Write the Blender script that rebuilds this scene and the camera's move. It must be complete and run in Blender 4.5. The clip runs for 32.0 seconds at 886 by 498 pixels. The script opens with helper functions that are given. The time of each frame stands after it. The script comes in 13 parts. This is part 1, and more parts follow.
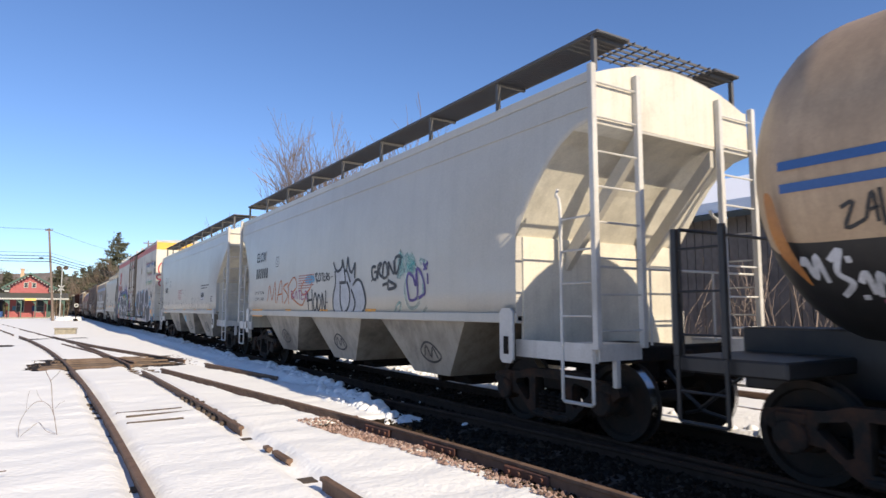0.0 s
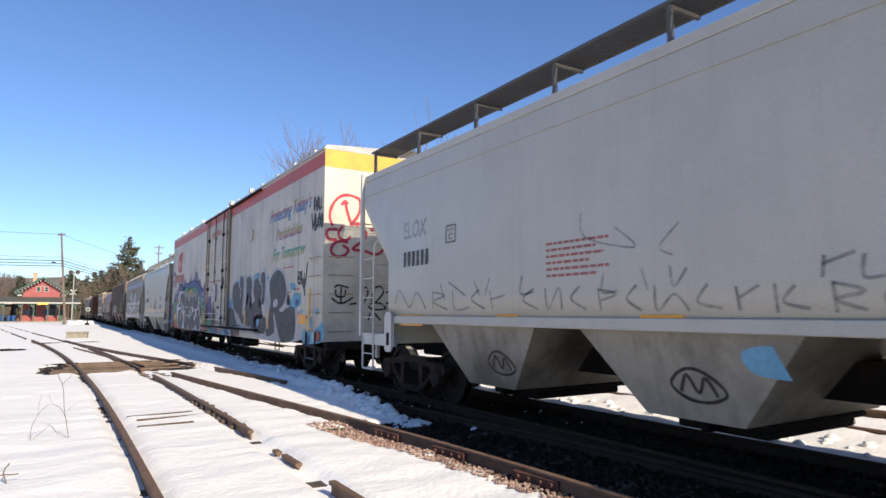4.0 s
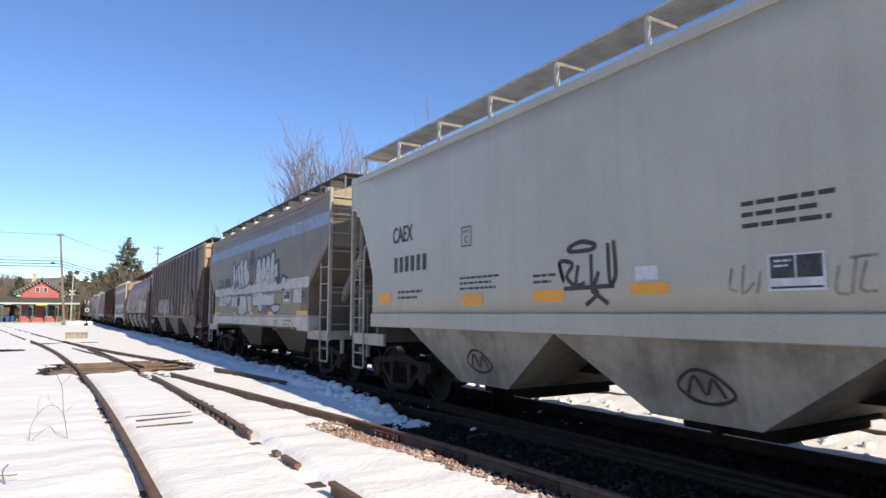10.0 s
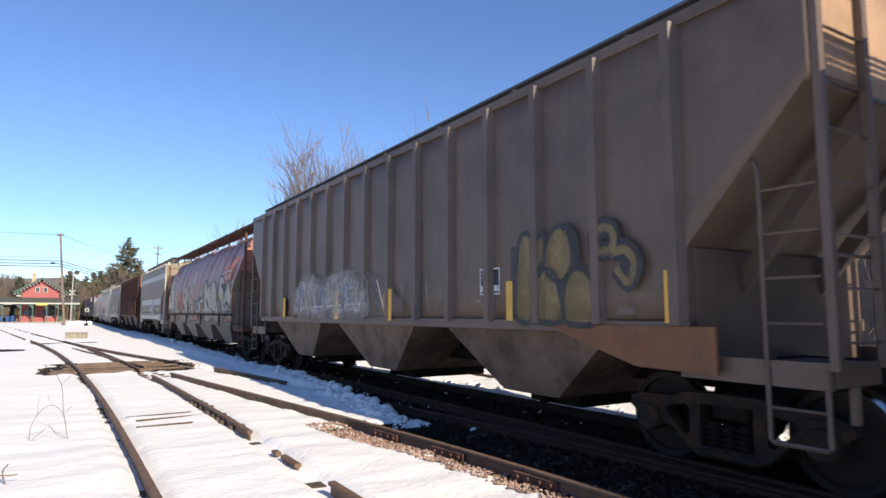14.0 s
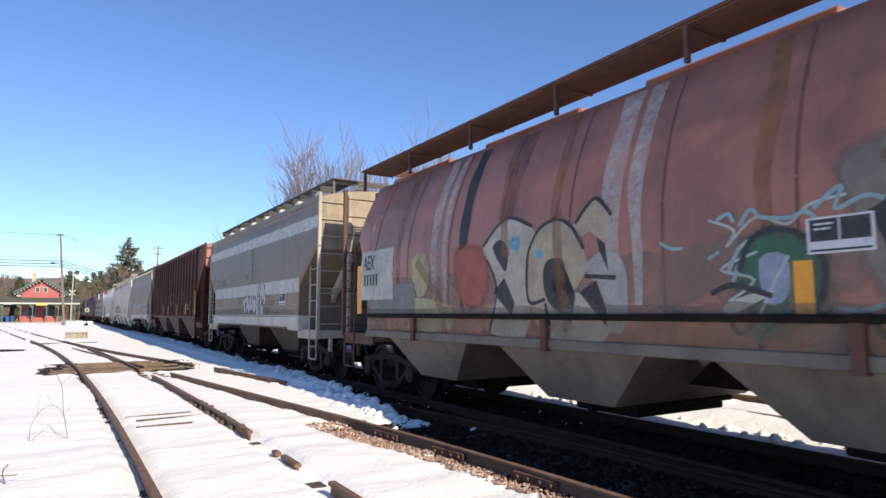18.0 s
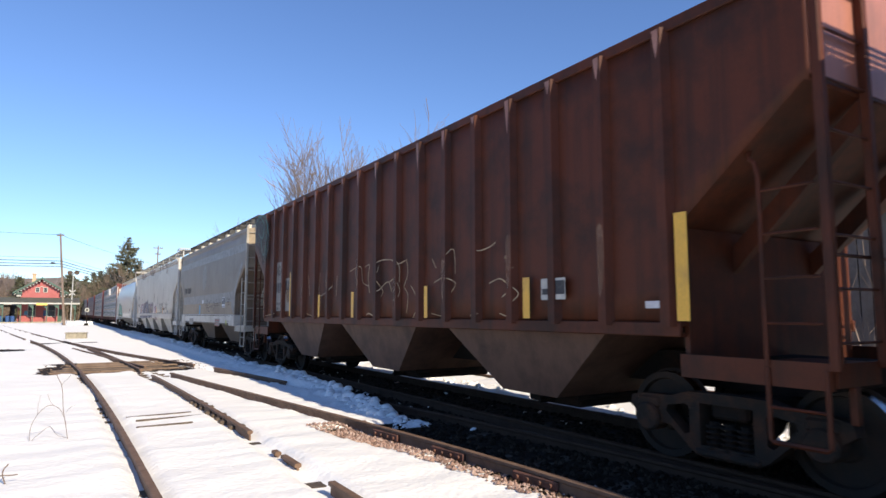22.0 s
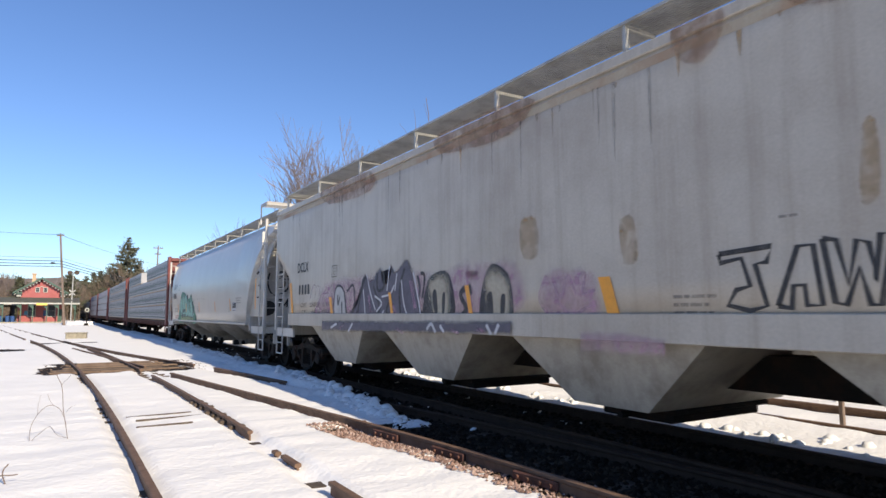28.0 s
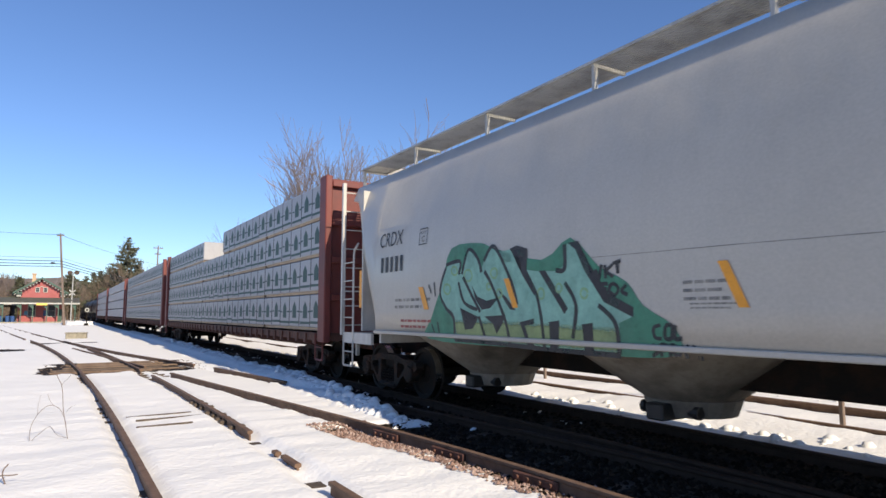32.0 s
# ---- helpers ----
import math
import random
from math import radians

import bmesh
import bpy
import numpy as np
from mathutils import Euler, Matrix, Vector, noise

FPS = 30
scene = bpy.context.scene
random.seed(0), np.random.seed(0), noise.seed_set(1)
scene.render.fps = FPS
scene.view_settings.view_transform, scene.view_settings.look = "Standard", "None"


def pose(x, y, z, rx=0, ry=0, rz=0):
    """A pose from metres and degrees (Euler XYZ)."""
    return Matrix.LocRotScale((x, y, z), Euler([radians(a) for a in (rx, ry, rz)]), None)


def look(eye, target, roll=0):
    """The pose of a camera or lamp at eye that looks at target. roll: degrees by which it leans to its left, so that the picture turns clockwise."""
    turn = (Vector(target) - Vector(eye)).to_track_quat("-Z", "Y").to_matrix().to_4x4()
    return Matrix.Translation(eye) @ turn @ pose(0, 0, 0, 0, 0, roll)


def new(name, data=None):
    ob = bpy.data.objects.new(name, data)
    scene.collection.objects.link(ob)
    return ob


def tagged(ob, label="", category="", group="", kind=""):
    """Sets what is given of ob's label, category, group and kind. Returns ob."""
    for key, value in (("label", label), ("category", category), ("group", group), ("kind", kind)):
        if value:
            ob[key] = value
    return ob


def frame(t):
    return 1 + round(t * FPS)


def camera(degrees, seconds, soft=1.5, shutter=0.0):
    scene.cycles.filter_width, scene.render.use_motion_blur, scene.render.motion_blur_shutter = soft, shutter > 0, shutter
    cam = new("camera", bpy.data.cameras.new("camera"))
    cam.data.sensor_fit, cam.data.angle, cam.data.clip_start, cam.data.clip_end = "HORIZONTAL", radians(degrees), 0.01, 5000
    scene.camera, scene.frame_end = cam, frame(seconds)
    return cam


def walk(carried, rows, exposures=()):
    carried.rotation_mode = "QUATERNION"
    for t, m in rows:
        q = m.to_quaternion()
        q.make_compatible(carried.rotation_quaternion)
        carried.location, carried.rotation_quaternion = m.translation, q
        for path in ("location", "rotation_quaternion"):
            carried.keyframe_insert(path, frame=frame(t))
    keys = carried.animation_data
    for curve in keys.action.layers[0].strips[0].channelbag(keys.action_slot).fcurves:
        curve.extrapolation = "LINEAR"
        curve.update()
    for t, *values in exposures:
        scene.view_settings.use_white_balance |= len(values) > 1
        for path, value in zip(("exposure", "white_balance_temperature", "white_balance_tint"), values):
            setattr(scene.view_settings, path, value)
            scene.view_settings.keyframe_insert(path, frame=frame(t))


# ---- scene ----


# ---------------------------------------------------------------- camera
TRACK_X = 6.53


def bend(y):
    """Sideways shift of the main line, which curves gently past the depot."""
    return -1.5e-4 * min(y - 110, 190) ** 2 - 0.057 * max(0, y - 300) if y > 110 else 0.0


cam = camera(70.96, 32.0, soft=1.5, shutter=0.12)


def view(dx, dy):
    """The camera's pose, panned by a few thousandths."""
    return pose(0, 0, 1.54, 90 + 5.917 + dy / 19.2, 0, -31.538 + dx / 19.2)


walk(cam, [(0.0, view(-14.5, -8)), (0.5, view(-14.5, -8)), (1.0, view(-12, -8)), (1.5, view(-8.5, -8)), (2.0, view(-7, -8)), (2.5, view(-6, -6)),
           (3.0, view(-4, -4)), (3.5, view(0, -2)), (5.5, view(2, 0)), (7.5, view(2, 0)), (8.2, view(1.2, 0)), (9.5, view(0, 0)), (32.0, view(0, 0))],
     exposures=[(0.0, 0.28, 6900, 10), (3.5, 0.32, 6900, 10), (6.0, 0.34, 6900, 10), (13.0, 0.42, 6900, 10), (19.0, 0.46, 6900, 10), (24.5, 0.48, 6900, 10), (28.0, 0.30, 6900, 10), (32.0, 0.24, 6900, 10)])

# ---------------------------------------------------------------- light
SUN_EL, SUN_AZ = 30.0, 173.4
world = bpy.data.worlds.new("world")
scene.world = world
world.use_nodes = True
wn = world.node_tree.nodes
sky = wn.new("ShaderNodeTexSky")
sky.sky_type, sky.sun_disc = "NISHITA", False
sky.sun_elevation, sky.sun_rotation = radians(SUN_EL), radians(SUN_AZ)
sky.air_density, sky.dust_density, sky.ozone_density = 1.0, 0.0, 2.0
wn["Background"].inputs["Strength"].default_value = 0.10
clear = wn.new("ShaderNodeMix")
clear.data_type, clear.blend_type = "RGBA", "MULTIPLY"
clear.inputs[0].default_value, clear.inputs[7].default_value = 1.0, (0.76, 0.965, 1.35, 1)
world.node_tree.links.new(sky.outputs[0], clear.inputs[6])
world.node_tree.links.new(clear.outputs[2], wn["Background"].inputs["Color"])
sun_data = bpy.data.lights.new("sun", "SUN")
sun_data.energy, sun_data.angle, sun_data.color = 5.0, radians(0.5), (1.0, 0.89, 0.73)
sun = new("sun", sun_data)
sun_dir = Vector((math.sin(radians(SUN_AZ)) * math.cos(radians(SUN_EL)), math.cos(radians(SUN_AZ)) * math.cos(radians(SUN_EL)), math.sin(radians(SUN_EL))))
sun.matrix_world = look(sun_dir * 200, (0, 0, 0))

# ---------------------------------------------------------------- materials


def mat(name, color, rough=0.6, metal=0.0, dirt=None, amount=0.0, scale=1.5, streak=0.0, bump=0.0, fine=40.0, edge=(0.45, 0.65), vary=0.08, spec=0.5, dent=0.0):
    """A procedural surface: base colour, large stains, vertical streaks, fine grain and relief."""
    m = bpy.data.materials.new(name)
    m.use_nodes = True
    nt = m.node_tree
    n, l = nt.nodes, nt.links
    b = n["Principled BSDF"]
    b.inputs["Roughness"].default_value, b.inputs["Metallic"].default_value = rough, metal
    b.inputs["Specular IOR Level"].default_value = spec
    tc = n.new("ShaderNodeTexCoord")
    small = n.new("ShaderNodeTexNoise")
    small.inputs["Scale"].default_value, small.inputs["Detail"].default_value = fine, 4
    l.new(tc.outputs["Object"], small.inputs["Vector"])
    grain = n.new("ShaderNodeMix")
    grain.data_type, grain.blend_type = "RGBA", "MULTIPLY"
    grain.inputs[6].default_value = (*color, 1)
    ramp = n.new("ShaderNodeMapRange")
    ramp.inputs["To Min"].default_value, ramp.inputs["To Max"].default_value = 1 - vary * 2, 1 + vary * 2
    l.new(small.outputs["Fac"], ramp.inputs["Value"])
    grain.inputs[0].default_value = 1.0
    l.new(ramp.outputs["Result"], grain.inputs[7])
    out = grain.outputs[2]
    if dirt:
        big = n.new("ShaderNodeTexNoise")
        big.inputs["Scale"].default_value, big.inputs["Detail"].default_value, big.inputs["Roughness"].default_value = scale, 8, 0.65
        l.new(tc.outputs["Object"], big.inputs["Vector"])
        r = n.new("ShaderNodeMapRange")
        r.inputs["From Min"].default_value, r.inputs["From Max"].default_value = edge
        r.inputs["To Max"].default_value = amount
        l.new(big.outputs["Fac"], r.inputs["Value"])
        mix = n.new("ShaderNodeMix")
        mix.data_type = "RGBA"
        mix.inputs[7].default_value = (*dirt, 1)
        l.new(r.outputs["Result"], mix.inputs[0])
        l.new(out, mix.inputs[6])
        out = mix.outputs[2]
        if streak:
            mp = n.new("ShaderNodeMapping")
            mp.inputs["Scale"].default_value = (5.0, 5.0, 0.22)
            l.new(tc.outputs["Object"], mp.inputs["Vector"])
            st = n.new("ShaderNodeTexNoise")
            st.inputs["Scale"].default_value, st.inputs["Detail"].default_value, st.inputs["Roughness"].default_value = 1.0, 6, 0.7
            l.new(mp.outputs[0], st.inputs["Vector"])
            r2 = n.new("ShaderNodeMapRange")
            r2.inputs["From Min"].default_value, r2.inputs["From Max"].default_value = 0.48, 0.75
            r2.inputs["To Max"].default_value = streak
            l.new(st.outputs["Fac"], r2.inputs["Value"])
            mix2 = n.new("ShaderNodeMix")
            mix2.data_type = "RGBA"
            mix2.inputs[7].default_value = (*dirt, 1)
            l.new(r2.outputs["Result"], mix2.inputs[0])
            l.new(out, mix2.inputs[6])
            out = mix2.outputs[2]
    l.new(out, b.inputs["Base Color"])
    if dent:
        # sheet metal is never quite flat: broad shallow waves
        wide, dp = n.new("ShaderNodeTexNoise"), n.new("ShaderNodeBump")
        wide.inputs["Scale"].default_value, wide.inputs["Detail"].default_value = 1.1, 2
        dp.inputs["Strength"].default_value, dp.inputs["Distance"].default_value = dent, 0.06
        l.new(tc.outputs["Object"], wide.inputs["Vector"])
        l.new(wide.outputs["Fac"], dp.inputs["Height"])
        l.new(dp.outputs[0], b.inputs["Normal"])
    if bump:
        bp = n.new("ShaderNodeBump")
        bp.inputs["Strength"].default_value, bp.inputs["Distance"].default_value = bump, 0.02
        l.new(small.outputs["Fac"], bp.inputs["Height"])
        l.new(bp.outputs[0], b.inputs["Normal"])
    return m


RUST = (0.10, 0.042, 0.02)
GRIME = (0.09, 0.075, 0.06)
M = {
    "grey_light": mat("light_grey_paint", (0.47, 0.44, 0.38), 0.38, 0, GRIME, 0.12, 0.5, 0.10, dent=0.35),
    "grey_cool": mat("cool_grey_paint", (0.46, 0.435, 0.385), 0.30, 0, GRIME, 0.10, 0.5, 0.06, dent=0.35),
    "grey_cement": mat("cement_grey_paint", (0.40, 0.38, 0.325), 0.4, 0, GRIME, 0.14, 0.5, 0.14, dent=0.35),
    "grey_dirty": mat("soiled_grey_paint", (0.178, 0.134, 0.096), 0.5, 0, (0.10, 0.07, 0.046), 0.6, 0.5, 0.35, dent=0.35),
    "grey_stained": mat("stained_grey_paint", (0.46, 0.42, 0.355), 0.42, 0, (0.20, 0.14, 0.09), 0.35, 0.5, 0.4, dent=0.35),
    "sill_white": mat("soiled_white_sill_paint", (0.50, 0.475, 0.42), 0.5, 0, (0.22, 0.18, 0.135), 0.5, 1.2, 0.2),
    "white_paint": mat("soiled_white_paint", (0.56, 0.54, 0.50), 0.5, 0, (0.22, 0.19, 0.15), 0.45, 0.7, 0.35),
    "cream": mat("cream_end_paint", (0.62, 0.575, 0.47), 0.55, 0, GRIME, 0.25, 1.2, 0.25),
    "reefer_white": mat("reefer_white_paint", (0.53, 0.465, 0.38), 0.5, 0, (0.21, 0.18, 0.15), 0.6, 0.35, 0.45, dent=0.5),
    "brown": mat("dull_brown_paint", (0.125, 0.085, 0.064), 0.5, 0, (0.055, 0.038, 0.03), 0.6, 0.9, 0.4, dent=0.35),
    "red_brown": mat("oxide_red_brown_paint", (0.08, 0.0185, 0.006), 0.6, 0, (0.018, 0.008, 0.0045), 0.75, 1.3, 0.75, dent=0.35),
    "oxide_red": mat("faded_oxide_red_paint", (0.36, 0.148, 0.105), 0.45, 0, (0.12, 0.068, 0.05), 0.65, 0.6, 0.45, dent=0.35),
    "tan": mat("tan_tank_paint", (0.52, 0.36, 0.22), 0.5, 0, (0.2, 0.13, 0.08), 0.4, 0.8, 0.4),
    "black": mat("black_paint", (0.016, 0.016, 0.017), 0.5, 0, (0.05, 0.045, 0.04), 0.4, 1.5, 0.3),
    "bay_grey": mat("grimy_hopper_grey", (0.32, 0.29, 0.24), 0.65, 0, (0.06, 0.05, 0.04), 0.7, 0.8, 0.5),
    "tan_band": mat("tan_weathered_band", (0.27, 0.205, 0.138), 0.6, 0, (0.13, 0.10, 0.07), 0.6, 0.8, 0.4),
    # soiled end colour, made paler for the sun on the end sheets
    "end_soiled": mat("sunlit_soiled_end_cream", (0.30, 0.24, 0.165), 0.6, 0, (0.10, 0.08, 0.055), 0.6, 1.6, 0.4),
    "dust_bay": mat("dusty_rust_brown", (0.15, 0.105, 0.075), 0.75, 0, (0.032, 0.016, 0.01), 0.75, 1.6, 0.4),
    "dirty_bay": mat("oily_brown_hopper", (0.075, 0.05, 0.032), 0.7, 0, (0.03, 0.022, 0.016), 0.7, 1.3, 0.5),
    "rust_bay": mat("rusty_brown_hopper", (0.10, 0.055, 0.036), 0.75, 0, (0.03, 0.014, 0.009), 0.8, 1.3, 0.5),
    "white_dull": mat("grimy_white_steel", (0.39, 0.36, 0.30), 0.55, 0, (0.14, 0.115, 0.085), 0.6, 1.8, 0.35),
    # soiled grey, darkened further for the shade on lower ends and bays
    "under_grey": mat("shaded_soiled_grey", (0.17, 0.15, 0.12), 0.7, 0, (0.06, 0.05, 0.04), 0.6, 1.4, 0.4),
    "rust_orange": mat("bright_rusty_plate", (0.20, 0.09, 0.042), 0.8, 0, (0.10, 0.05, 0.03), 0.6, 3.0, 0.3),
    # rusty end colour, its paleness taken from the sunlit end sheet
    "end_tan": mat("sunlit_rusty_end_tan", (0.42, 0.27, 0.16), 0.6, 0, (0.16, 0.09, 0.05), 0.6, 1.6, 0.4),
    "patch_seam": mat("seam_stain", (0.15, 0.06, 0.045), 0.6),
    "tan_band_light": mat("pale_tan_eave_band", (0.40, 0.34, 0.25), 0.6, 0, (0.28, 0.14, 0.07), 0.7, 1.2, 0.3),
    "fascia": mat("pale_fascia_board", (0.42, 0.42, 0.38), 0.7),
    "sign_yellow": mat("yellow_sign", (0.75, 0.5, 0.12), 0.6),
    "soil": mat("brown_crossing_soil", (0.13, 0.09, 0.065), 0.95, 0, (0.05, 0.036, 0.028), 0.6, 3.0, 0, 0.6),
    "bare_twig": mat("bare_twigs", (0.20, 0.155, 0.13), 0.9),
    "hill": mat("far_bare_woods", (0.17, 0.14, 0.13), 1.0, 0, (0.085, 0.08, 0.075), 0.8, 0.03, 0.3, fine=0.4, vary=0.25),
    "under": mat("grimy_steel", (0.012, 0.011, 0.010), 0.9, 0, (0.05, 0.024, 0.014), 0.4, 3.0, 0.0, 0.3, spec=0.15),
    "truck": mat("dusty_cast_steel", (0.02, 0.0175, 0.015), 0.8, 0, RUST, 0.45, 4.0, 0.0, 0.4, spec=0.2),
    "wheel": mat("wheel_steel", (0.02, 0.017, 0.014), 0.75, 0, (0.05, 0.028, 0.018), 0.4, 6.0, spec=0.25),
    "tread": mat("polished_steel", (0.5, 0.49, 0.47), 0.25, 1.0),
    "rust": mat("rusty_steel", (0.12, 0.05, 0.033), 0.8, 0, (0.035, 0.022, 0.016), 0.7, 4.0, 0, 0.4),
    "steel_light": mat("galvanised_steel", (0.42, 0.42, 0.40), 0.5, 0.2, GRIME, 0.4, 3.0),
    "steel_dark": mat("dark_grating_steel", (0.09, 0.09, 0.09), 0.6, 0.2, RUST, 0.2, 3.0),
    "orange": mat("orange_reflective_tape", (0.80, 0.33, 0.02), 0.4, 0, GRIME, 0.2, 3.0),
    "yellow": mat("yellow_ochre_paint", (0.72, 0.40, 0.05), 0.5, 0, GRIME, 0.3, 2.0),
    "red": mat("red_stripe_paint", (0.46, 0.06, 0.04), 0.5, 0, GRIME, 0.3, 0.8, 0.2),
    "ink": mat("black_stencil", (0.02, 0.02, 0.022), 0.6),
    "blue": mat("blue_stripe_paint", (0.03, 0.10, 0.27), 0.5),
    "rail_brown": mat("rusty_brown_rail", (0.17, 0.105, 0.07), 0.75, 0, (0.07, 0.04, 0.026), 0.6, 5.0, 0, 0.3, spec=0.3),
    "tie_pale": mat("split_pale_timber", (0.22, 0.155, 0.11), 0.9, 0, (0.09, 0.06, 0.04), 0.6, 4.0, 0, 0.6, spec=0.15),
    # tie timber toned darker for the shade under the train
    "tie_dark": mat("shaded_tie_timber", (0.022, 0.017, 0.013), 0.95, 0, (0.05, 0.04, 0.03), 0.4, 3.0, 0, 0.6, spec=0.1),
    "tie": mat("weathered_tie_timber", (0.07, 0.05, 0.036), 0.9, 0, (0.16, 0.13, 0.1), 0.5, 3.0, 0, 0.6),
    "brick": mat("red_painted_clapboard", (0.40, 0.115, 0.11), 0.7, 0, (0.28, 0.06, 0.055), 0.3, 1.0),
    "green_trim": mat("dark_green_trim", (0.05, 0.10, 0.075), 0.6),
    "dark_roof": mat("dark_shingles", (0.07, 0.075, 0.065), 0.9, 0, (0.12, 0.11, 0.09), 0.4, 1.0),
    "glass": mat("dim_window_glass", (0.03, 0.04, 0.05), 0.08),
    "pole": mat("weathered_pole_wood", (0.20, 0.15, 0.12), 0.9, 0, (0.1, 0.075, 0.06), 0.5, 2.0),
    "bark": mat("grey_bark", (0.17, 0.13, 0.11), 0.9),
    "needles": mat("pine_needles", (0.085, 0.092, 0.055), 0.8, 0, (0.14, 0.12, 0.075), 0.6, 1.0),
    "scrub": mat("brown_winter_scrub", (0.16, 0.12, 0.085), 0.9, 0, (0.08, 0.06, 0.045), 0.5, 0.3),
    "shed": mat("weathered_barn_boards", (0.19, 0.165, 0.145), 0.9, 0, (0.08, 0.07, 0.06), 0.6, 1.5, 0.5),
    "snow_lump": mat("old_snow", (0.82, 0.812, 0.79), 0.85, 0, (0.74, 0.735, 0.72), 0.5, 3.0, 0, 0.3, fine=14, vary=0.02, spec=0.12),
    "snow_roof": mat("roof_snow", (0.86, 0.87, 0.9), 0.6),
    "wrap": mat("lumber_wrap", (0.36, 0.36, 0.37), 0.45, 0, (0.25, 0.26, 0.27), 0.4, 1.2, 0.2),
    "bulkhead": mat("oxide_red_bulkhead", (0.17, 0.036, 0.028), 0.55, 0, (0.08, 0.03, 0.025), 0.5, 1.5, 0.3),
    "wire": mat("black_cable", (0.02, 0.02, 0.02), 0.6),
    "concrete": mat("weathered_concrete", (0.32, 0.29, 0.22), 0.9, 0, (0.14, 0.12, 0.09), 0.6, 4.0, 0.3),
}


# ---------------------------------------------------------------- mesh helpers


def part(name, bm, material, parent=None, label="", smooth=False):
    me = bpy.data.meshes.new(name)
    bm.normal_update()
    bm.to_mesh(me)
    bm.free()
    for mm in material if isinstance(material, (list, tuple)) else [material]:
        me.materials.append(mm)
    if smooth:
        me.shade_smooth()
    ob = new(name, me)
    if parent is not None:
        ob.parent = parent
    if label:
        tagged(ob, label)
    return ob


def box(bm, x0, x1, y0, y1, z0, z1, bevel=0.0, mi=0):
    v = [bm.verts.new((x, y, z)) for x in (x0, x1) for y in (y0, y1) for z in (z0, z1)]
    fs = [bm.faces.new([v[i] for i in q]) for q in ((0, 1, 3, 2), (4, 6, 7, 5), (0, 4, 5, 1), (2, 3, 7, 6), (0, 2, 6, 4), (1, 5, 7, 3))]
    for f in fs:
        f.material_index = mi
    if bevel:
        es = list({e for f in fs for e in f.edges})
        bmesh.ops.bevel(bm, geom=es, offset=bevel, segments=1, affect="EDGES", profile=0.5)
    return fs


def boxes(*dims, bevel=0.0):
    bm = bmesh.new()
    for d in dims:
        box(bm, *d, bevel=bevel)
    return bm


def tube(bm, a, b, r, n=8, r2=None, cap=True):
    a, b = Vector(a), Vector(b)
    q = (b - a).to_track_quat("Z", "Y")
    r2 = r if r2 is None else r2
    ra, rb = [], []
    for i in range(n):
        c, s = math.cos(2 * math.pi * i / n), math.sin(2 * math.pi * i / n)
        ra.append(bm.verts.new(a + q @ Vector((c * r, s * r, 0))))
        rb.append(bm.verts.new(b + q @ Vector((c * r2, s * r2, 0))))
    for i in range(n):
        j = (i + 1) % n
        bm.faces.new((ra[i], ra[j], rb[j], rb[i]))
    if cap:
        bm.faces.new(ra[::-1])
        bm.faces.new(rb)


def pipe(bm, pts, r, n=6):
    """One round bar bent through pts."""
    pts = [Vector(p) for p in pts]
    prev = None
    for i, p in enumerate(pts):
        d = (pts[min(i + 1, len(pts) - 1)] - pts[max(i - 1, 0)]).normalized()
        q = d.to_track_quat("Z", "Y")
        ring = [bm.verts.new(p + q @ Vector((math.cos(2 * math.pi * k / n) * r, math.sin(2 * math.pi * k / n) * r, 0))) for k in range(n)]
        if prev:
            # join with the nearest start, so that a bend doesn't twist the bar
            o = min(range(n), key=lambda s: (ring[s].co - prev[0].co).length)
            ring = ring[o:] + ring[:o]
            for k in range(n):
                bm.faces.new((prev[k], prev[(k + 1) % n], ring[(k + 1) % n], ring[k]))
        else:
            bm.faces.new(ring[::-1])
        prev = ring
    bm.faces.new(prev)


def prism(bm, pts, axis, a, b):
    """A polygon swept along an axis: pts are (y, z) for axis x, (x, z) for axis y, (x, y) for axis z."""
    def at(p, w):
        return (w, p[0], p[1]) if axis == "x" else (p[0], w, p[1]) if axis == "y" else (p[0], p[1], w)
    va, vb = [bm.verts.new(at(p, a)) for p in pts], [bm.verts.new(at(p, b)) for p in pts]
    bm.faces.new(va)
    bm.faces.new(vb[::-1])
    for i in range(len(pts)):
        j = (i + 1) % len(pts)
        bm.faces.new((va[j], va[i], vb[i], vb[j]))
    bmesh.ops.recalc_face_normals(bm, faces=bm.faces)


def lathe(bm, prof, n=24, x=0.0, c=(0, 0)):
    """Revolve (radius, x) pairs about an axis along x through (y, z) = c."""
    rings = []
    for r, dx in prof:
        rings.append([bm.verts.new((x + dx, c[0] + r * math.cos(2 * math.pi * i / n), c[1] + r * math.sin(2 * math.pi * i / n))) for i in range(n)])
    for p, q in zip(rings[:-1], rings[1:]):
        for i in range(n):
            j = (i + 1) % n
            bm.faces.new((p[i], p[j], q[j], q[i]))
    if prof[0][0] > 0:
        bm.faces.new(rings[0][::-1])
    if prof[-1][0] > 0:
        bm.faces.new(rings[-1])
    bmesh.ops.recalc_face_normals(bm, faces=bm.faces)


def empty(name, label, category, group="", m=None):
    ob = new(name)
    ob.empty_display_size = 0.3
    tagged(ob, label, category, group)
    if m is not None:
        ob.matrix_basis = m
    return ob

# ---------------------------------------------------------------- ground and tracks


def rail_a(y):
    if y < 8:
        return 0.79
    if y < 41:
        return 0.79 - 0.0017 * (y - 8) ** 2
    return 0.79 - 0.0017 * 33 ** 2 - 0.1122 * (y - 41)


def rail_b(y):
    return rail_a(y) + 1.44


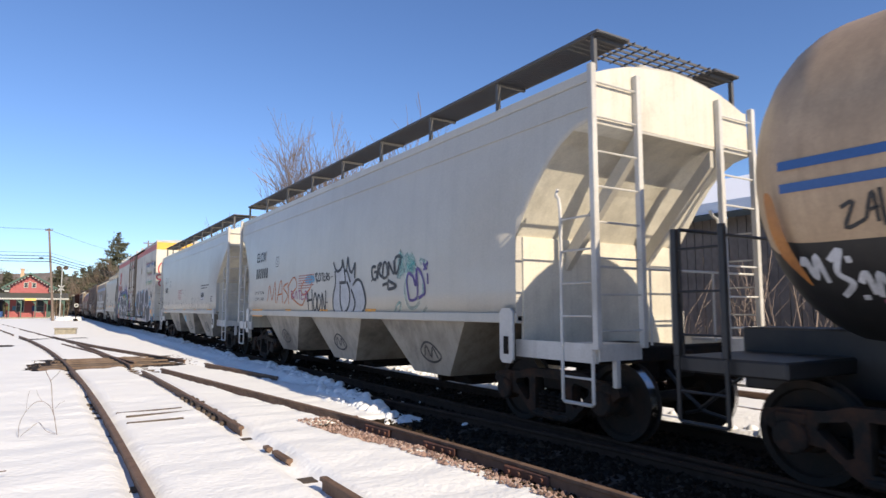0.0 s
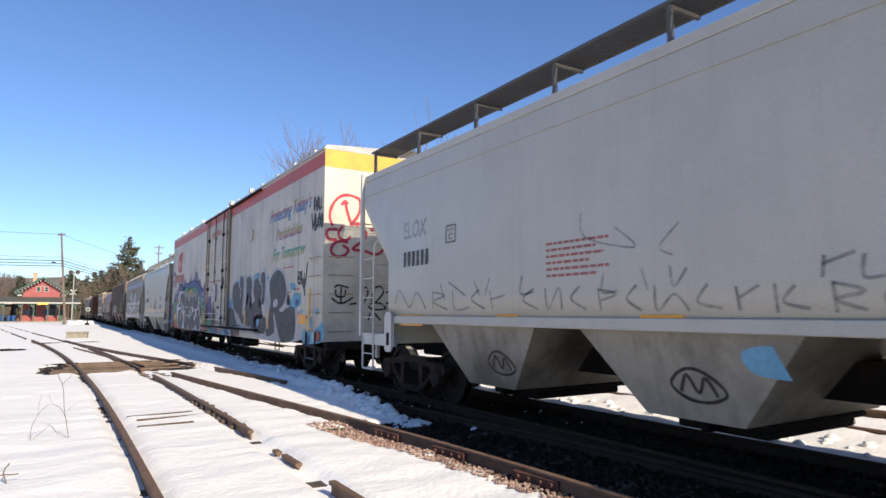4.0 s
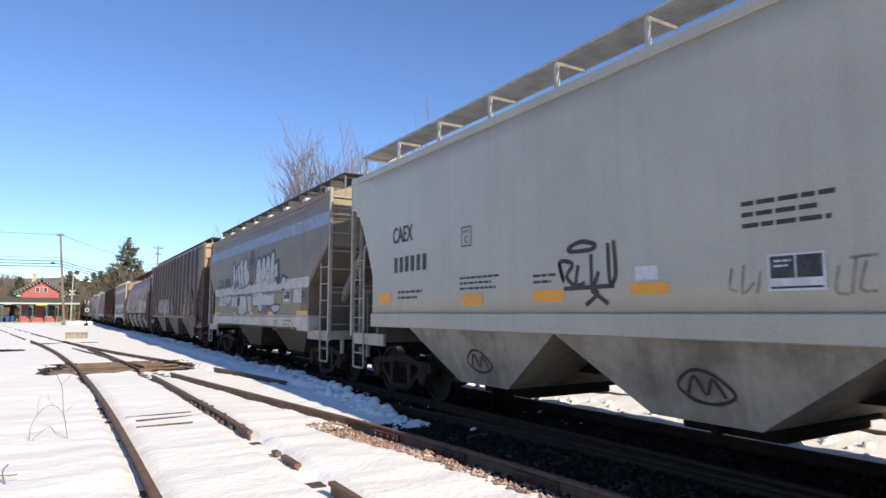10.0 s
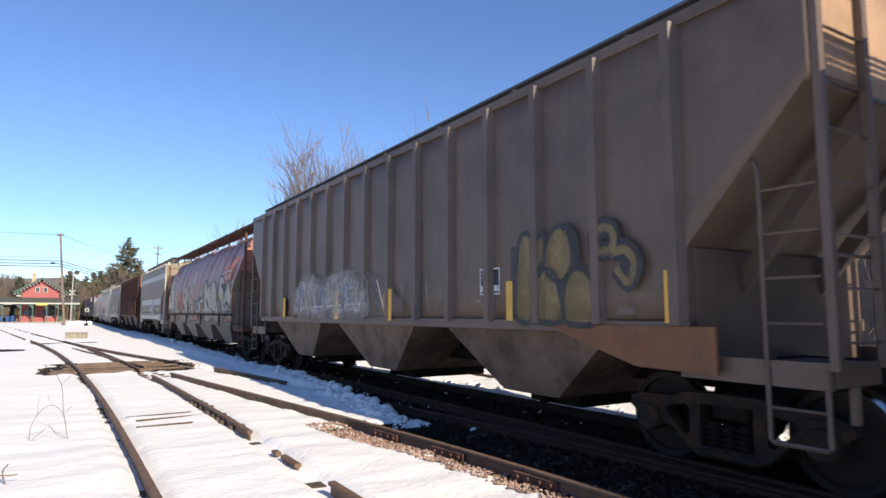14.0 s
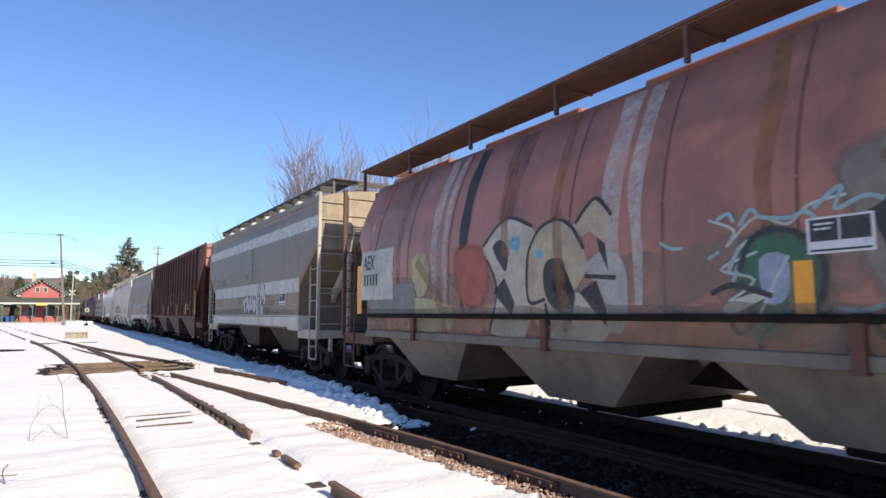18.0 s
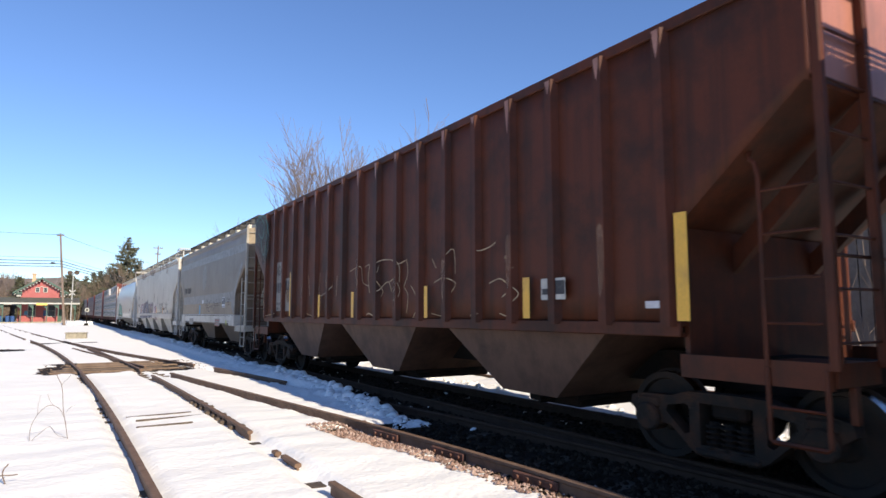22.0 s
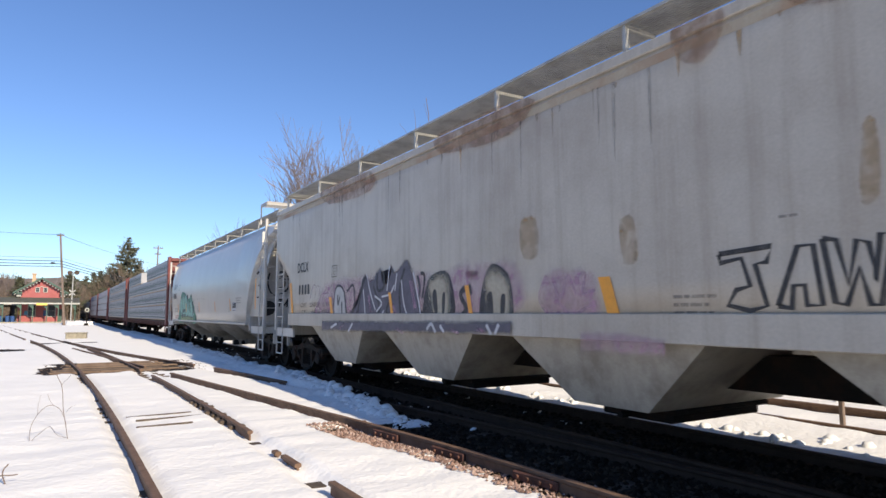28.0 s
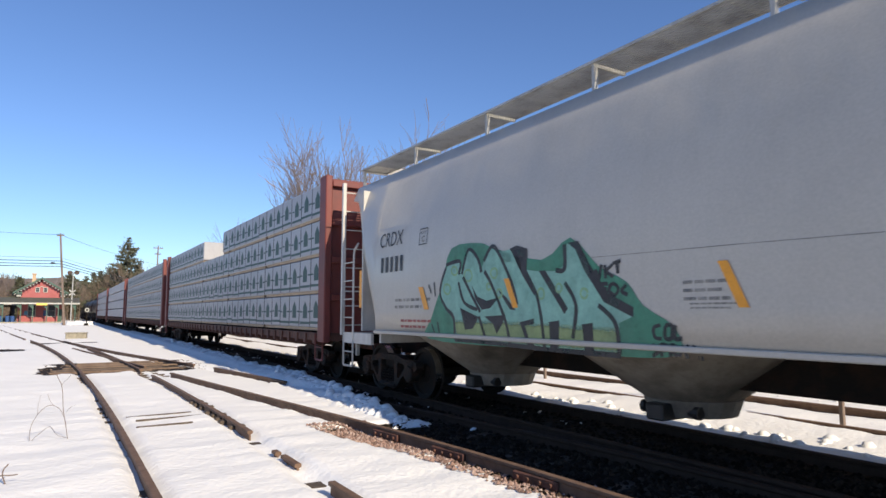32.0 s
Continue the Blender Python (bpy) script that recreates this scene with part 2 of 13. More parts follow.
def rail_c(y):
    if y > 9.07:
        return 3.71 - 0.13 * (y - 9.07)
    d = 9.07 - y
    return 3.71 + 0.13 * d - 0.0085 * d * d


def rail_d(y):
    """The far rail of the siding, which runs into the stock rail."""
    if y < 19:
        return rail_c(y) + 1.45
    u = (y - 19) / 21
    return (rail_c(19) + 1.45) * (1 - u) + rail_b(40) * u - 0.25 * math.sin(math.pi * u)


def smooth01(a, b, v):
    u = min(1, max(0, (v - a) / (b - a)))
    return u * u * (3 - 2 * u)


def snow_cover(x, y):
    """How much snow lies at a place, from 0 to 1."""
    n = noise.noise((x * 0.9, y * 0.9, 3.1)) * 0.5 + noise.noise((x * 3.3, y * 3.3, 7.7)) * 0.25
    edge = 4.75 + 0.5 * smooth01(9, 14, y) + 0.35 * smooth01(20, 40, y)
    if y < 8.6:
        edge -= 0.9 * smooth01(8.9, 8.0, y)
    bed = smooth01(edge + n * 0.35, edge - 0.12 + n * 0.35, x) + smooth01(7.65 + n * 0.3, 7.85 + n * 0.3, x)
    patch = max(abs(y - 21.6) / 2.2, abs(x - 1.6 + 0.02 * (y - 20)) / 2.1) + n * 0.5
    crossing = smooth01(0.85, 1.0, patch)
    far = min(max(abs(y - 40.5) / 1.3, abs(x - 0.3) / 1.7), max(abs(y - 34) / 1.6, abs(x + 2.0) / 0.9)) + n * 0.5
    gravel = 1.0
    if 2 < y < 8.9 and x < 6:
        g0 = float(np.interp(y, (2, 4.4, 5.4, 6.3, 6.8, 7.8, 8.6), (3.9, 3.76, 3.74, 3.66, 3.35, 3.16, 3.26)))
        gravel = 1 - smooth01(g0 + n * 0.15 - 0.03, g0 + n * 0.15 + 0.05, x) * smooth01(8.75, 8.55, y + n * 0.3)
    return max(0, min(1, bed)) * crossing * smooth01(0.7, 1.0, far) * gravel


def ground_z(x, y, s=None):
    s = snow_cover(x, y) if s is None else s
    far = smooth01(60, 140, math.hypot(x, y))
    top = -0.055 + 0.05 * noise.noise((x * 0.35, y * 0.35, 0)) + 0.022 * noise.noise((x * 1.1, y * 2.2, 5)) + 0.010 * noise.noise((x * 2.5, y * 6, 9)) + 0.004 * noise.noise((x * 9, y * 11, 3))
    if x > 7.7:
        top += 0.06 * smooth01(7.7, 9, x) + 0.05 * noise.noise((x * 1.3, y * 0.6, 12)) * smooth01(7.8, 8.6, x)
    if 4.2 < x < 5.6 and 9 < y < 60:
        top += 0.10 * smooth01(4.3, 4.8, x) + 0.07 * abs(noise.noise((x * 3.1, y * 2.7, 21))) + 0.03 * noise.noise((x * 8, y * 8, 4))
    low = (-0.10 if 18 < y < 24 and x < 4 else -0.16) + 0.015 * noise.noise((x * 7, y * 7, 2))
    for rail in (rail_a, rail_b, rail_c, rail_d):
        if rail is rail_c and y > 22 or rail is rail_d and y > 40 or y < 0 or y > 100:
            continue
        d = abs(x - rail(y))
        if d < 0.22 * (1 + 0.35 * noise.noise((y * 5, x, 8))):
            top -= (0.075 if d < 0.1 else 0.05) * smooth01(0.22, 0.08, d)
    return (low * (1 - s) + top * s) * (1 - far) - 0.06 * far


def axis_values(parts):
    out = []
    for a, b, step in parts:
        n = max(1, round((b - a) / step))
        out += [a + (b - a) * i / n for i in range(n)]
    return out + [parts[-1][1]]


def make_ground():
    xs = axis_values([(-900, -100, 100), (-100, -14, 8), (-14, -5, 0.8), (-5, 8.4, 0.07), (8.4, 14, 0.25), (14, 30, 2), (30, 100, 10), (100, 900, 100)])
    ys = axis_values([(-400, -40, 40), (-40, 0, 4), (0, 3, 0.4), (3, 13, 0.07), (13, 26, 0.14), (26, 60, 0.6), (60, 200, 6), (200, 1400, 100)])
    verts, cover = [], []
    for y in ys:
        for x in xs:
            s = snow_cover(x, y) if -30 < y < 220 else 1.0
            verts.append((x, y, ground_z(x, y, s)))
            cover.append(s)
    w = len(xs)
    faces = [(j * w + i, j * w + i + 1, (j + 1) * w + i + 1, (j + 1) * w + i) for j in range(len(ys) - 1) for i in range(w - 1)]
    me = bpy.data.meshes.new("ground")
    me.from_pydata(verts, [], faces)
    at = me.attributes.new("snow_cover", "FLOAT", "POINT")
    at.data.foreach_set("value", cover)
    me.shade_smooth()
    m = bpy.data.materials.new("snow_and_gravel")
    m.use_nodes = True
    n, l = m.node_tree.nodes, m.node_tree.links
    b = n["Principled BSDF"]
    tc = n.new("ShaderNodeTexCoord")
    a = n.new("ShaderNodeAttribute")
    a.attribute_name = "snow_cover"
    vor = n.new("ShaderNodeTexVoronoi")
    vor.inputs["Scale"].default_value = 22
    l.new(tc.outputs["Object"], vor.inputs["Vector"])
    ramp = n.new("ShaderNodeValToRGB")
    # bare gravel, near black to deepen the shade under the train
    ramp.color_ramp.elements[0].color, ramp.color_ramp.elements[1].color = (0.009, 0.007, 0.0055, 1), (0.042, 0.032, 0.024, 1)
    l.new(vor.outputs["Color"], ramp.inputs["Fac"])
    n1 = n.new("ShaderNodeTexNoise")
    n1.inputs["Scale"].default_value, n1.inputs["Detail"].default_value = 9, 8
    l.new(tc.outputs["Object"], n1.inputs["Vector"])
    add = n.new("ShaderNodeMath")
    add.operation = "ADD"
    mr = n.new("ShaderNodeMapRange")
    mr.inputs["To Min"].default_value, mr.inputs["To Max"].default_value = -0.25, 0.25
    l.new(n1.outputs["Fac"], mr.inputs["Value"])
    l.new(a.outputs["Fac"], add.inputs[0])
    l.new(mr.outputs["Result"], add.inputs[1])
    st = n.new("ShaderNodeMapRange")
    st.inputs["From Min"].default_value, st.inputs["From Max"].default_value = 0.42, 0.56
    l.new(add.outputs[0], st.inputs["Value"])
    snow = n.new("ShaderNodeMix")
    snow.data_type = "RGBA"
    snow.inputs[6].default_value, snow.inputs[7].default_value = (0.79, 0.78, 0.755, 1), (0.86, 0.848, 0.82, 1)
    n2 = n.new("ShaderNodeTexNoise")
    n2.inputs["Scale"].default_value, n2.inputs["Detail"].default_value = 0.7, 5
    l.new(tc.outputs["Object"], n2.inputs["Vector"])
    l.new(n2.outputs["Fac"], snow.inputs[0])
    mix = n.new("ShaderNodeMix")
    mix.data_type = "RGBA"
    l.new(st.outputs["Result"], mix.inputs[0])
    l.new(ramp.outputs[0], mix.inputs[6])
    l.new(snow.outputs[2], mix.inputs[7])
    l.new(mix.outputs[2], b.inputs["Base Color"])
    b.inputs["Roughness"].default_value = 0.85
    b.inputs["Specular IOR Level"].default_value = 0.12
    n3 = n.new("ShaderNodeTexNoise")
    n3.inputs["Scale"].default_value, n3.inputs["Detail"].default_value = 14, 8
    l.new(tc.outputs["Object"], n3.inputs["Vector"])
    bp = n.new("ShaderNodeBump")
    bp.inputs["Strength"].default_value, bp.inputs["Distance"].default_value = 0.5, 0.03
    l.new(n3.outputs["Fac"], bp.inputs["Height"])
    l.new(bp.outputs[0], b.inputs["Normal"])
    me.materials.append(m)
    tagged(new("ground", me), "wet spring snow over dark gravel railway yard", "ground", kind="structure")


RAIL_SECTION = [(-0.07, -0.18), (0.07, -0.18), (0.07, -0.165), (0.012, -0.14), (0.01, -0.05), (0.036, -0.035), (0.036, -0.006), (0.028, 0.0), (-0.028, 0.0), (-0.036, -0.006), (-0.036, -0.035), (-0.01, -0.05), (-0.012, -0.14), (-0.07, -0.165)]


def rail_mesh(fn, y0, y1, step=1.0, z=0.0):
    bm = bmesh.new()
    n = max(2, round((y1 - y0) / step))
    prev = None
    for i in range(n + 1):
        y = y0 + (y1 - y0) * i / n
        ring = [bm.verts.new((fn(y) + px, y, pz + z)) for px, pz in RAIL_SECTION]
        if prev:
            for k in range(len(ring)):
                j = (k + 1) % len(ring)
                bm.faces.new((prev[k], prev[j], ring[j], ring[k]))
        else:
            bm.faces.new(ring)
        prev = ring
    bm.faces.new(prev[::-1])
    bmesh.ops.recalc_face_normals(bm, faces=bm.faces)
    return bm


def track(name, label, rails, tie_at, tie_y, z_tie=-0.19, material=None, wood=None):
    t = empty(name, label, "railway track")
    tagged(t, kind="structure")
    for fn, a, b, z in rails:
        part("rail", rail_mesh(fn, a, b, z=z), material or M["rail_brown"], t)
    me = None
    for y in tie_y:
        if me is None:
            bm = bmesh.new()
            box(bm, -1.3, 1.3, -0.11, 0.11, -0.18, 0.0, bevel=0.012)
            o = part("tie", bm, wood or M["tie"], t)
            me = o.data
        else:
            o = new("tie", me)
            o.parent = t
        x, turn = tie_at(y)
        o.matrix_basis = pose(x + random.uniform(-0.05, 0.05), y, z_tie + random.uniform(-0.006, 0.006), 0, 0, turn + random.uniform(-1, 1))
    return t


make_ground()
# rail colour with the train's shade put into it
RAIL_TOP = mat("shaded_rail", (0.06, 0.036, 0.025), 0.8, 0.0, (0.03, 0.019, 0.014), 0.6, 5.0, 0, 0.3, spec=0.12)
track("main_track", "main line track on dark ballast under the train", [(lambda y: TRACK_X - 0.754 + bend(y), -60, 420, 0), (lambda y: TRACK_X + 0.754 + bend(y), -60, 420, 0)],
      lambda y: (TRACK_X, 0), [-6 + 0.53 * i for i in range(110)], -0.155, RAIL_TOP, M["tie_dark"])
track("yard_track", "rusty yard track half buried in snow", [(rail_a, -12.0, 43.5, 0.0), (rail_a, 47.0, 110, -0.045), (rail_b, -12.0, 5.6, 0.0), (rail_b, 6.55, 7.05, -0.035), (rail_b, 7.25, 7.4, -0.045), (rail_b, 8.5, 17.4, 0.0), (rail_b, 19.3, 33, 0), (rail_b, 40, 100, -0.05)],
      lambda y: ((rail_a(y) + rail_b(y)) / 2, 0.097 * max(0, y - 8)), [-11.9 + 0.56 * i for i in range(73)], -0.13)
track("siding_track", "rusty siding rails joining the yard track", [(rail_c, -4.0, 17.8, 0.0), (rail_c, 20.4, 33, -0.01), (rail_d, 14.2, 18.9, 0.0), (rail_d, 20.4, 41.5, 0.0)],
      lambda y: (rail_c(y) + 0.72, 7.0), [-3.9 + 0.56 * i for i in range(45)], -0.16)


# near length of the siding rail, in the darker shade-toned rail colour
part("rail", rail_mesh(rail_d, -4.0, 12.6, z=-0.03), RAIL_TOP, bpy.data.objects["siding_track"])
track("back_track", "snowed-in track behind the train with thin rail heads bare", [(lambda y: 9.02, -20, 60, 0.05), (lambda y: 10.46, -20, 60, 0.10)],
             lambda y: (9.74, 0), [], -0.19)
for y, s in ((7.72, 1), (6.35, 1), (4.9, 1)):
    bm = boxes((-0.062, 0.062, -0.3, 0.3, -0.135, -0.045), bevel=0.01)
    for k in (-0.22, -0.08, 0.08, 0.22):
        tube(bm, (-0.062, k, -0.09), (-0.085, k, -0.09), 0.02, 6)
    part("joint_bar", bm, M["rust"], bpy.data.objects["siding_track"]).matrix_basis = pose(rail_c(y), y, 0, 0, 0, 7)


def scatter_stones(name, label, count, place, size, colors, seed):
    """Loose ballast: small broken stones, joined as one stuff."""
    rng = random.Random(seed)
    verts, faces = [], []
    for _ in range(count):
        x, y = place(rng)
        if label.startswith("dark") and snow_cover(x, y) > 0.35:
            continue
        r = rng.uniform(*size)
        z = ground_z(x, y) + r * 0.35
        k = len(verts)
        a = rng.uniform(0, 6.28)
        pts = [(1, 0, 0), (0.3, 0.9, 0.1), (-0.8, 0.5, -0.1), (-0.7, -0.7, 0.1), (0.4, -0.9, -0.1), (0, 0.1, 0.8)]
        for px, py, pz in pts:
            q = rng.uniform(0.75, 1.2)
            verts.append((x + r * q * (px * math.cos(a) - py * math.sin(a)), y + r * q * (px * math.sin(a) + py * math.cos(a)), z + r * q * pz))
        faces += [(k + i, k + (i + 1) % 5, k + 5) for i in range(5)] + [(k + 4, k + 3, k + 2, k + 1, k)]
    me = bpy.data.meshes.new(name)
    me.from_pydata(verts, [], faces)
    m = bpy.data.materials.new(name)
    m.use_nodes = True
    n, l = m.node_tree.nodes, m.node_tree.links
    g, ramp = n.new("ShaderNodeNewGeometry"), n.new("ShaderNodeValToRGB")
    e = ramp.color_ramp.elements
    e[0].color, e[1].color = (*colors[0], 1), (*colors[1], 1)
    e.new(0.5).color = (*colors[2], 1)
    l.new(g.outputs["Random Per Island"], ramp.inputs["Fac"])
    l.new(ramp.outputs[0], n["Principled BSDF"].inputs["Base Color"])
    n["Principled BSDF"].inputs["Roughness"].default_value = 0.95
    n["Principled BSDF"].inputs["Specular IOR Level"].default_value = 0.1
    me.materials.append(m)
    tagged(new(name, me), label, "gravel", kind="stuff")


def scatter_snow(name, label, count, place, size, seed):
    """Rounded lumps of old snow, half sunk, joined as one stuff."""
    rng = random.Random(seed)
    verts, faces = [], []
    for _ in range(count):
        x, y = place(rng)
        r = rng.uniform(*size) * rng.uniform(0.5, 1)
        z = ground_z(x, y) - r * 0.25
        k = len(verts)
        a0 = rng.uniform(0, 6.28)
        for h, w in ((-0.1, 1.0), (0.45, 0.85), (0.78, 0.5)):
            for i in range(7):
                a = a0 + 6.2832 * i / 7
                q = rng.uniform(0.8, 1.2) * w * r
                verts.append((x + math.cos(a) * q * 1.2, y + math.sin(a) * q, z + r * h * rng.uniform(0.85, 1.15)))
        verts.append((x, y, z + r * 0.9))
        for ring in (0, 7):
            faces += [(k + ring + i, k + ring + (i + 1) % 7, k + ring + 7 + (i + 1) % 7, k + ring + 7 + i) for i in range(7)]
        faces += [(k + 14 + i, k + 14 + (i + 1) % 7, k + 21) for i in range(7)]
    me = bpy.data.meshes.new(name)
    me.from_pydata(verts, [], faces)
    me.shade_smooth()
    me.materials.append(M["snow_lump"])
    tagged(new(name, me), label, "snow", kind="stuff")


def near_gravel(rng):
    u = rng.random() ** 0.8
    y = 3.2 + 5.6 * u
    return 4.05 - 0.62 * (y - 4.2) / 4.6 + rng.uniform(-0.36, 0.55) * (1 if rng.random() < 0.75 else 0.4), y


scatter_stones("ballast_stone", "broken tan and grey ballast stones beside a rail", 4200, near_gravel, (0.012, 0.035), ((0.12, 0.08, 0.065), (0.44, 0.34, 0.29), (0.31, 0.20, 0.16)), 5)
# the second, near-black stones carry the train's shade in their colour
scatter_stones("ballast_stone", "dark ballast under the train, shade in its colour", 15000, lambda rng: (rng.uniform(3.9, 7.8), 2.5 + 22 * rng.random() ** 1.5), (0.018, 0.045), ((0.008, 0.006, 0.0045), (0.055, 0.04, 0.028), (0.018, 0.013, 0.009)), 6)
scatter_stones("crossing_gravel", "muddy stones on the timber crossing", 420, lambda rng: (rng.uniform(-0.4, 3.9), rng.uniform(19.6, 23.6)), (0.012, 0.032), ((0.06, 0.045, 0.035), (0.3, 0.22, 0.17), (0.14, 0.1, 0.075)), 7)
def bank_edge(rng):
    y = 8.4 + 40 * rng.random() ** 1.6
    return 4.72 + 0.5 * smooth01(9, 14, y) + 0.35 * smooth01(20, 40, y) + rng.gauss(-0.1, 0.16), y


scatter_snow("snow_clod", "lumps of broken snow along the bank beside the train", 700, bank_edge, (0.04, 0.13), 31)
scatter_snow("snow_clod", "lumps of broken snow behind the track", 260, lambda rng: (rng.choice((rng.gauss(8.0, 0.12), rng.gauss(12.2, 0.5))), rng.uniform(0.5, 24)), (0.03, 0.12), 32)
scatter_snow("snow_pile", "heaps of shovelled snow by the depot crossing", 40, lambda rng: (rng.uniform(0.6, 4.2), rng.uniform(103, 112)), (0.4, 0.9), 34)
scatter_snow("snow_clod", "crumbs of snow lying on the ballast", 160, lambda rng: (rng.uniform(4.9, 7.7), 7 + 25 * rng.random()), (0.03, 0.08), 33)
crossing = empty("timber_crossing", "worn brown timbers of a crossing among the rails", "crossing")
tagged(crossing, kind="structure")
for i in range(15):
    y = 19.7 + 0.265 * i
    x0, x1 = -0.35 + 0.45 * random.random() + 0.04 * i, 3.3 - 1.2 * random.random() + 0.05 * i
    bm = boxes((x0, x1, -0.07, 0.07 + 0.03 * (i % 3), -0.12, 0.0), bevel=0.02)
    part("timber", bm, M["tie_pale"] if i % 3 else M["tie"], crossing).matrix_basis = pose(0.0, y, -0.095 + 0.012 * (i % 4), 0, 0, random.uniform(-3, 3))
for y in (9.35, 9.75, 10.15, 10.55, 10.95, 11.4, 11.85, 12.3):
    bm = boxes((2.12, 2.36, -0.07, 0.07, -0.2, -0.05), bevel=0.015)
    o = part("tie_end", bm, M["tie"], crossing)
    o.matrix_basis = pose(0.02 * math.sin(y * 9), y, 0.0, 0, 0, random.uniform(-3, 3))
for y, x0, x1 in ((9.75, 1.0, 1.75), (10.35, 1.05, 2.0), (10.75, 0.95, 1.9)):
    bm = boxes((x0, x1, -0.018, 0.018, -0.2, -0.03), bevel=0.008)
    part("tie_edge", bm, M["tie"], crossing).matrix_basis = pose(0, y, 0, 0, 0, 3)


# ---------------------------------------------------------------- freight cars: running gear

WHEELSETS = []


def wheelset_mesh():
    bm = bmesh.new()
    for s in (-1, 1):
        prof = [(0.09, 0.07 * s), (0.16, 0.06 * s), (0.18, 0.03 * s), (0.37, 0.02 * s), (0.385, 0.066 * s), (0.452, 0.066 * s), (0.458, 0.0), (0.462, -0.055 * s), (0.487, -0.066 * s), (0.483, -0.085 * s), (0.39, -0.085 * s), (0.37, -0.04 * s), (0.15, -0.02 * s), (0.09, -0.06 * s)]
        lathe(bm, prof, 28, 0.752 * s)
    tube(bm, (-1.05, 0, 0), (1.05, 0, 0), 0.075, 10)
    for s in (-1, 1):
        tube(bm, (1.0 * s, 0, 0), (1.14 * s, 0, 0), 0.10, 10)
        for k in range(3):
            a = k * 2.094
            tube(bm, (1.13 * s, 0.055 * math.cos(a), 0.055 * math.sin(a)), (1.165 * s, 0.055 * math.cos(a), 0.055 * math.sin(a)), 0.017, 6)
    for f in bm.faces:
        c = f.calc_center_median()
        r = math.hypot(c.y, c.z)
        if 0.449 < r < 0.47 and abs(c.x) < 0.84:
            f.material_index = 1
    me = bpy.data.meshes.new("wheelset")
    bm.to_mesh(me)
    bm.free()
    me.materials.append(M["wheel"])
    me.materials.append(M["tread"])
    return me


def sideframe_mesh():
    """A cast side frame: an arched top chord, a dropped bottom chord, two columns, pedestal ends."""
    bm = bmesh.new()
    top = [(-1.15, 0.56), (-1.12, 0.66), (-0.98, 0.69), (-0.62, 0.70), (-0.42, 0.76), (0, 0.77)]
    out = top + [(-y, z) for y, z in top[-2::-1]]
    low = [(1.02, 0.47), (0.82, 0.42), (0.62, 0.40), (0.42, 0.22), (0.30, 0.15), (-0.30, 0.15), (-0.42, 0.22), (-0.62, 0.40), (-0.82, 0.42), (-1.02, 0.47)]
    outer = out + low
    holes = [[(-0.66, 0.60), (-0.44, 0.64), (-0.40, 0.60), (-0.40, 0.36), (-0.46, 0.34), (-0.68, 0.54)],
             [(0.66, 0.60), (0.68, 0.54), (0.46, 0.34), (0.40, 0.36), (0.40, 0.60), (0.44, 0.64)],
             [(-0.28, 0.66), (0.28, 0.66), (0.28, 0.26), (-0.28, 0.26)]]
    for x, flip in ((-0.075, False), (0.075, True)):
        edges = []
        for loop in [outer] + holes:
            vs = [bm.verts.new((x, y, z)) for y, z in loop]
            edges += [bm.edges.new((vs[i], vs[(i + 1) % len(vs)])) for i in range(len(vs))]
        bmesh.ops.triangle_fill(bm, use_beauty=True, use_dissolve=False, edges=edges)
    for loop in [outer] + holes:
        k = len(loop)
        a = [bm.verts.new((-0.075, y, z)) for y, z in loop]
        b = [bm.verts.new((0.075, y, z)) for y, z in loop]
        for i in range(k):
            j = (i + 1) % k
            bm.faces.new((a[i], a[j], b[j], b[i]))
    bmesh.ops.remove_doubles(bm, verts=bm.verts, dist=0.0005)
    bmesh.ops.recalc_face_normals(bm, faces=bm.faces)
    for s in (-1, 1):
        box(bm, -0.10, 0.09, s * 0.89 - 0.15, s * 0.89 + 0.15, 0.55, 0.68, bevel=0.03)
        lathe(bm, [(0.13, -0.13), (0.15, -0.11), (0.15, 0.06)], 12, 0.0, (s * 0.89, 0.457))
    box(bm, -0.11, 0.11, -0.34, 0.34, 0.16, 0.23, bevel=0.02)
    me = bpy.data.meshes.new("side_frame")
    bm.to_mesh(me)
    bm.free()
    me.materials.append(M["truck"])
    return me


def spring_mesh():
    bm = bmesh.new()
    for i in range(5):
        lathe_z(bm, 0.0, 0.0, 0.245 + 0.05 * i, 0.075, 0.016)
    tube(bm, (0, 0, 0.23), (0, 0, 0.49), 0.05, 8)
    me = bpy.data.meshes.new("spring")
    bm.to_mesh(me)
    bm.free()
    me.materials.append(M["under"])
    return me


def lathe_z(bm, x, y, z, r, t):
    """A ring of round bar lying flat."""
    n, k = 10, 4
    rings = []
    for i in range(n):
        a = 2 * math.pi * i / n
        rings.append([bm.verts.new((x + (r + t * math.cos(b)) * math.cos(a), y + (r + t * math.cos(b)) * math.sin(a), z + t * math.sin(b))) for b in [2 * math.pi * q / k for q in range(k)]])
    for i in range(n):
        p, q = rings[i], rings[(i + 1) % n]
        for j in range(k):
            bm.faces.new((p[j], q[j], q[(j + 1) % k], p[(j + 1) % k]))


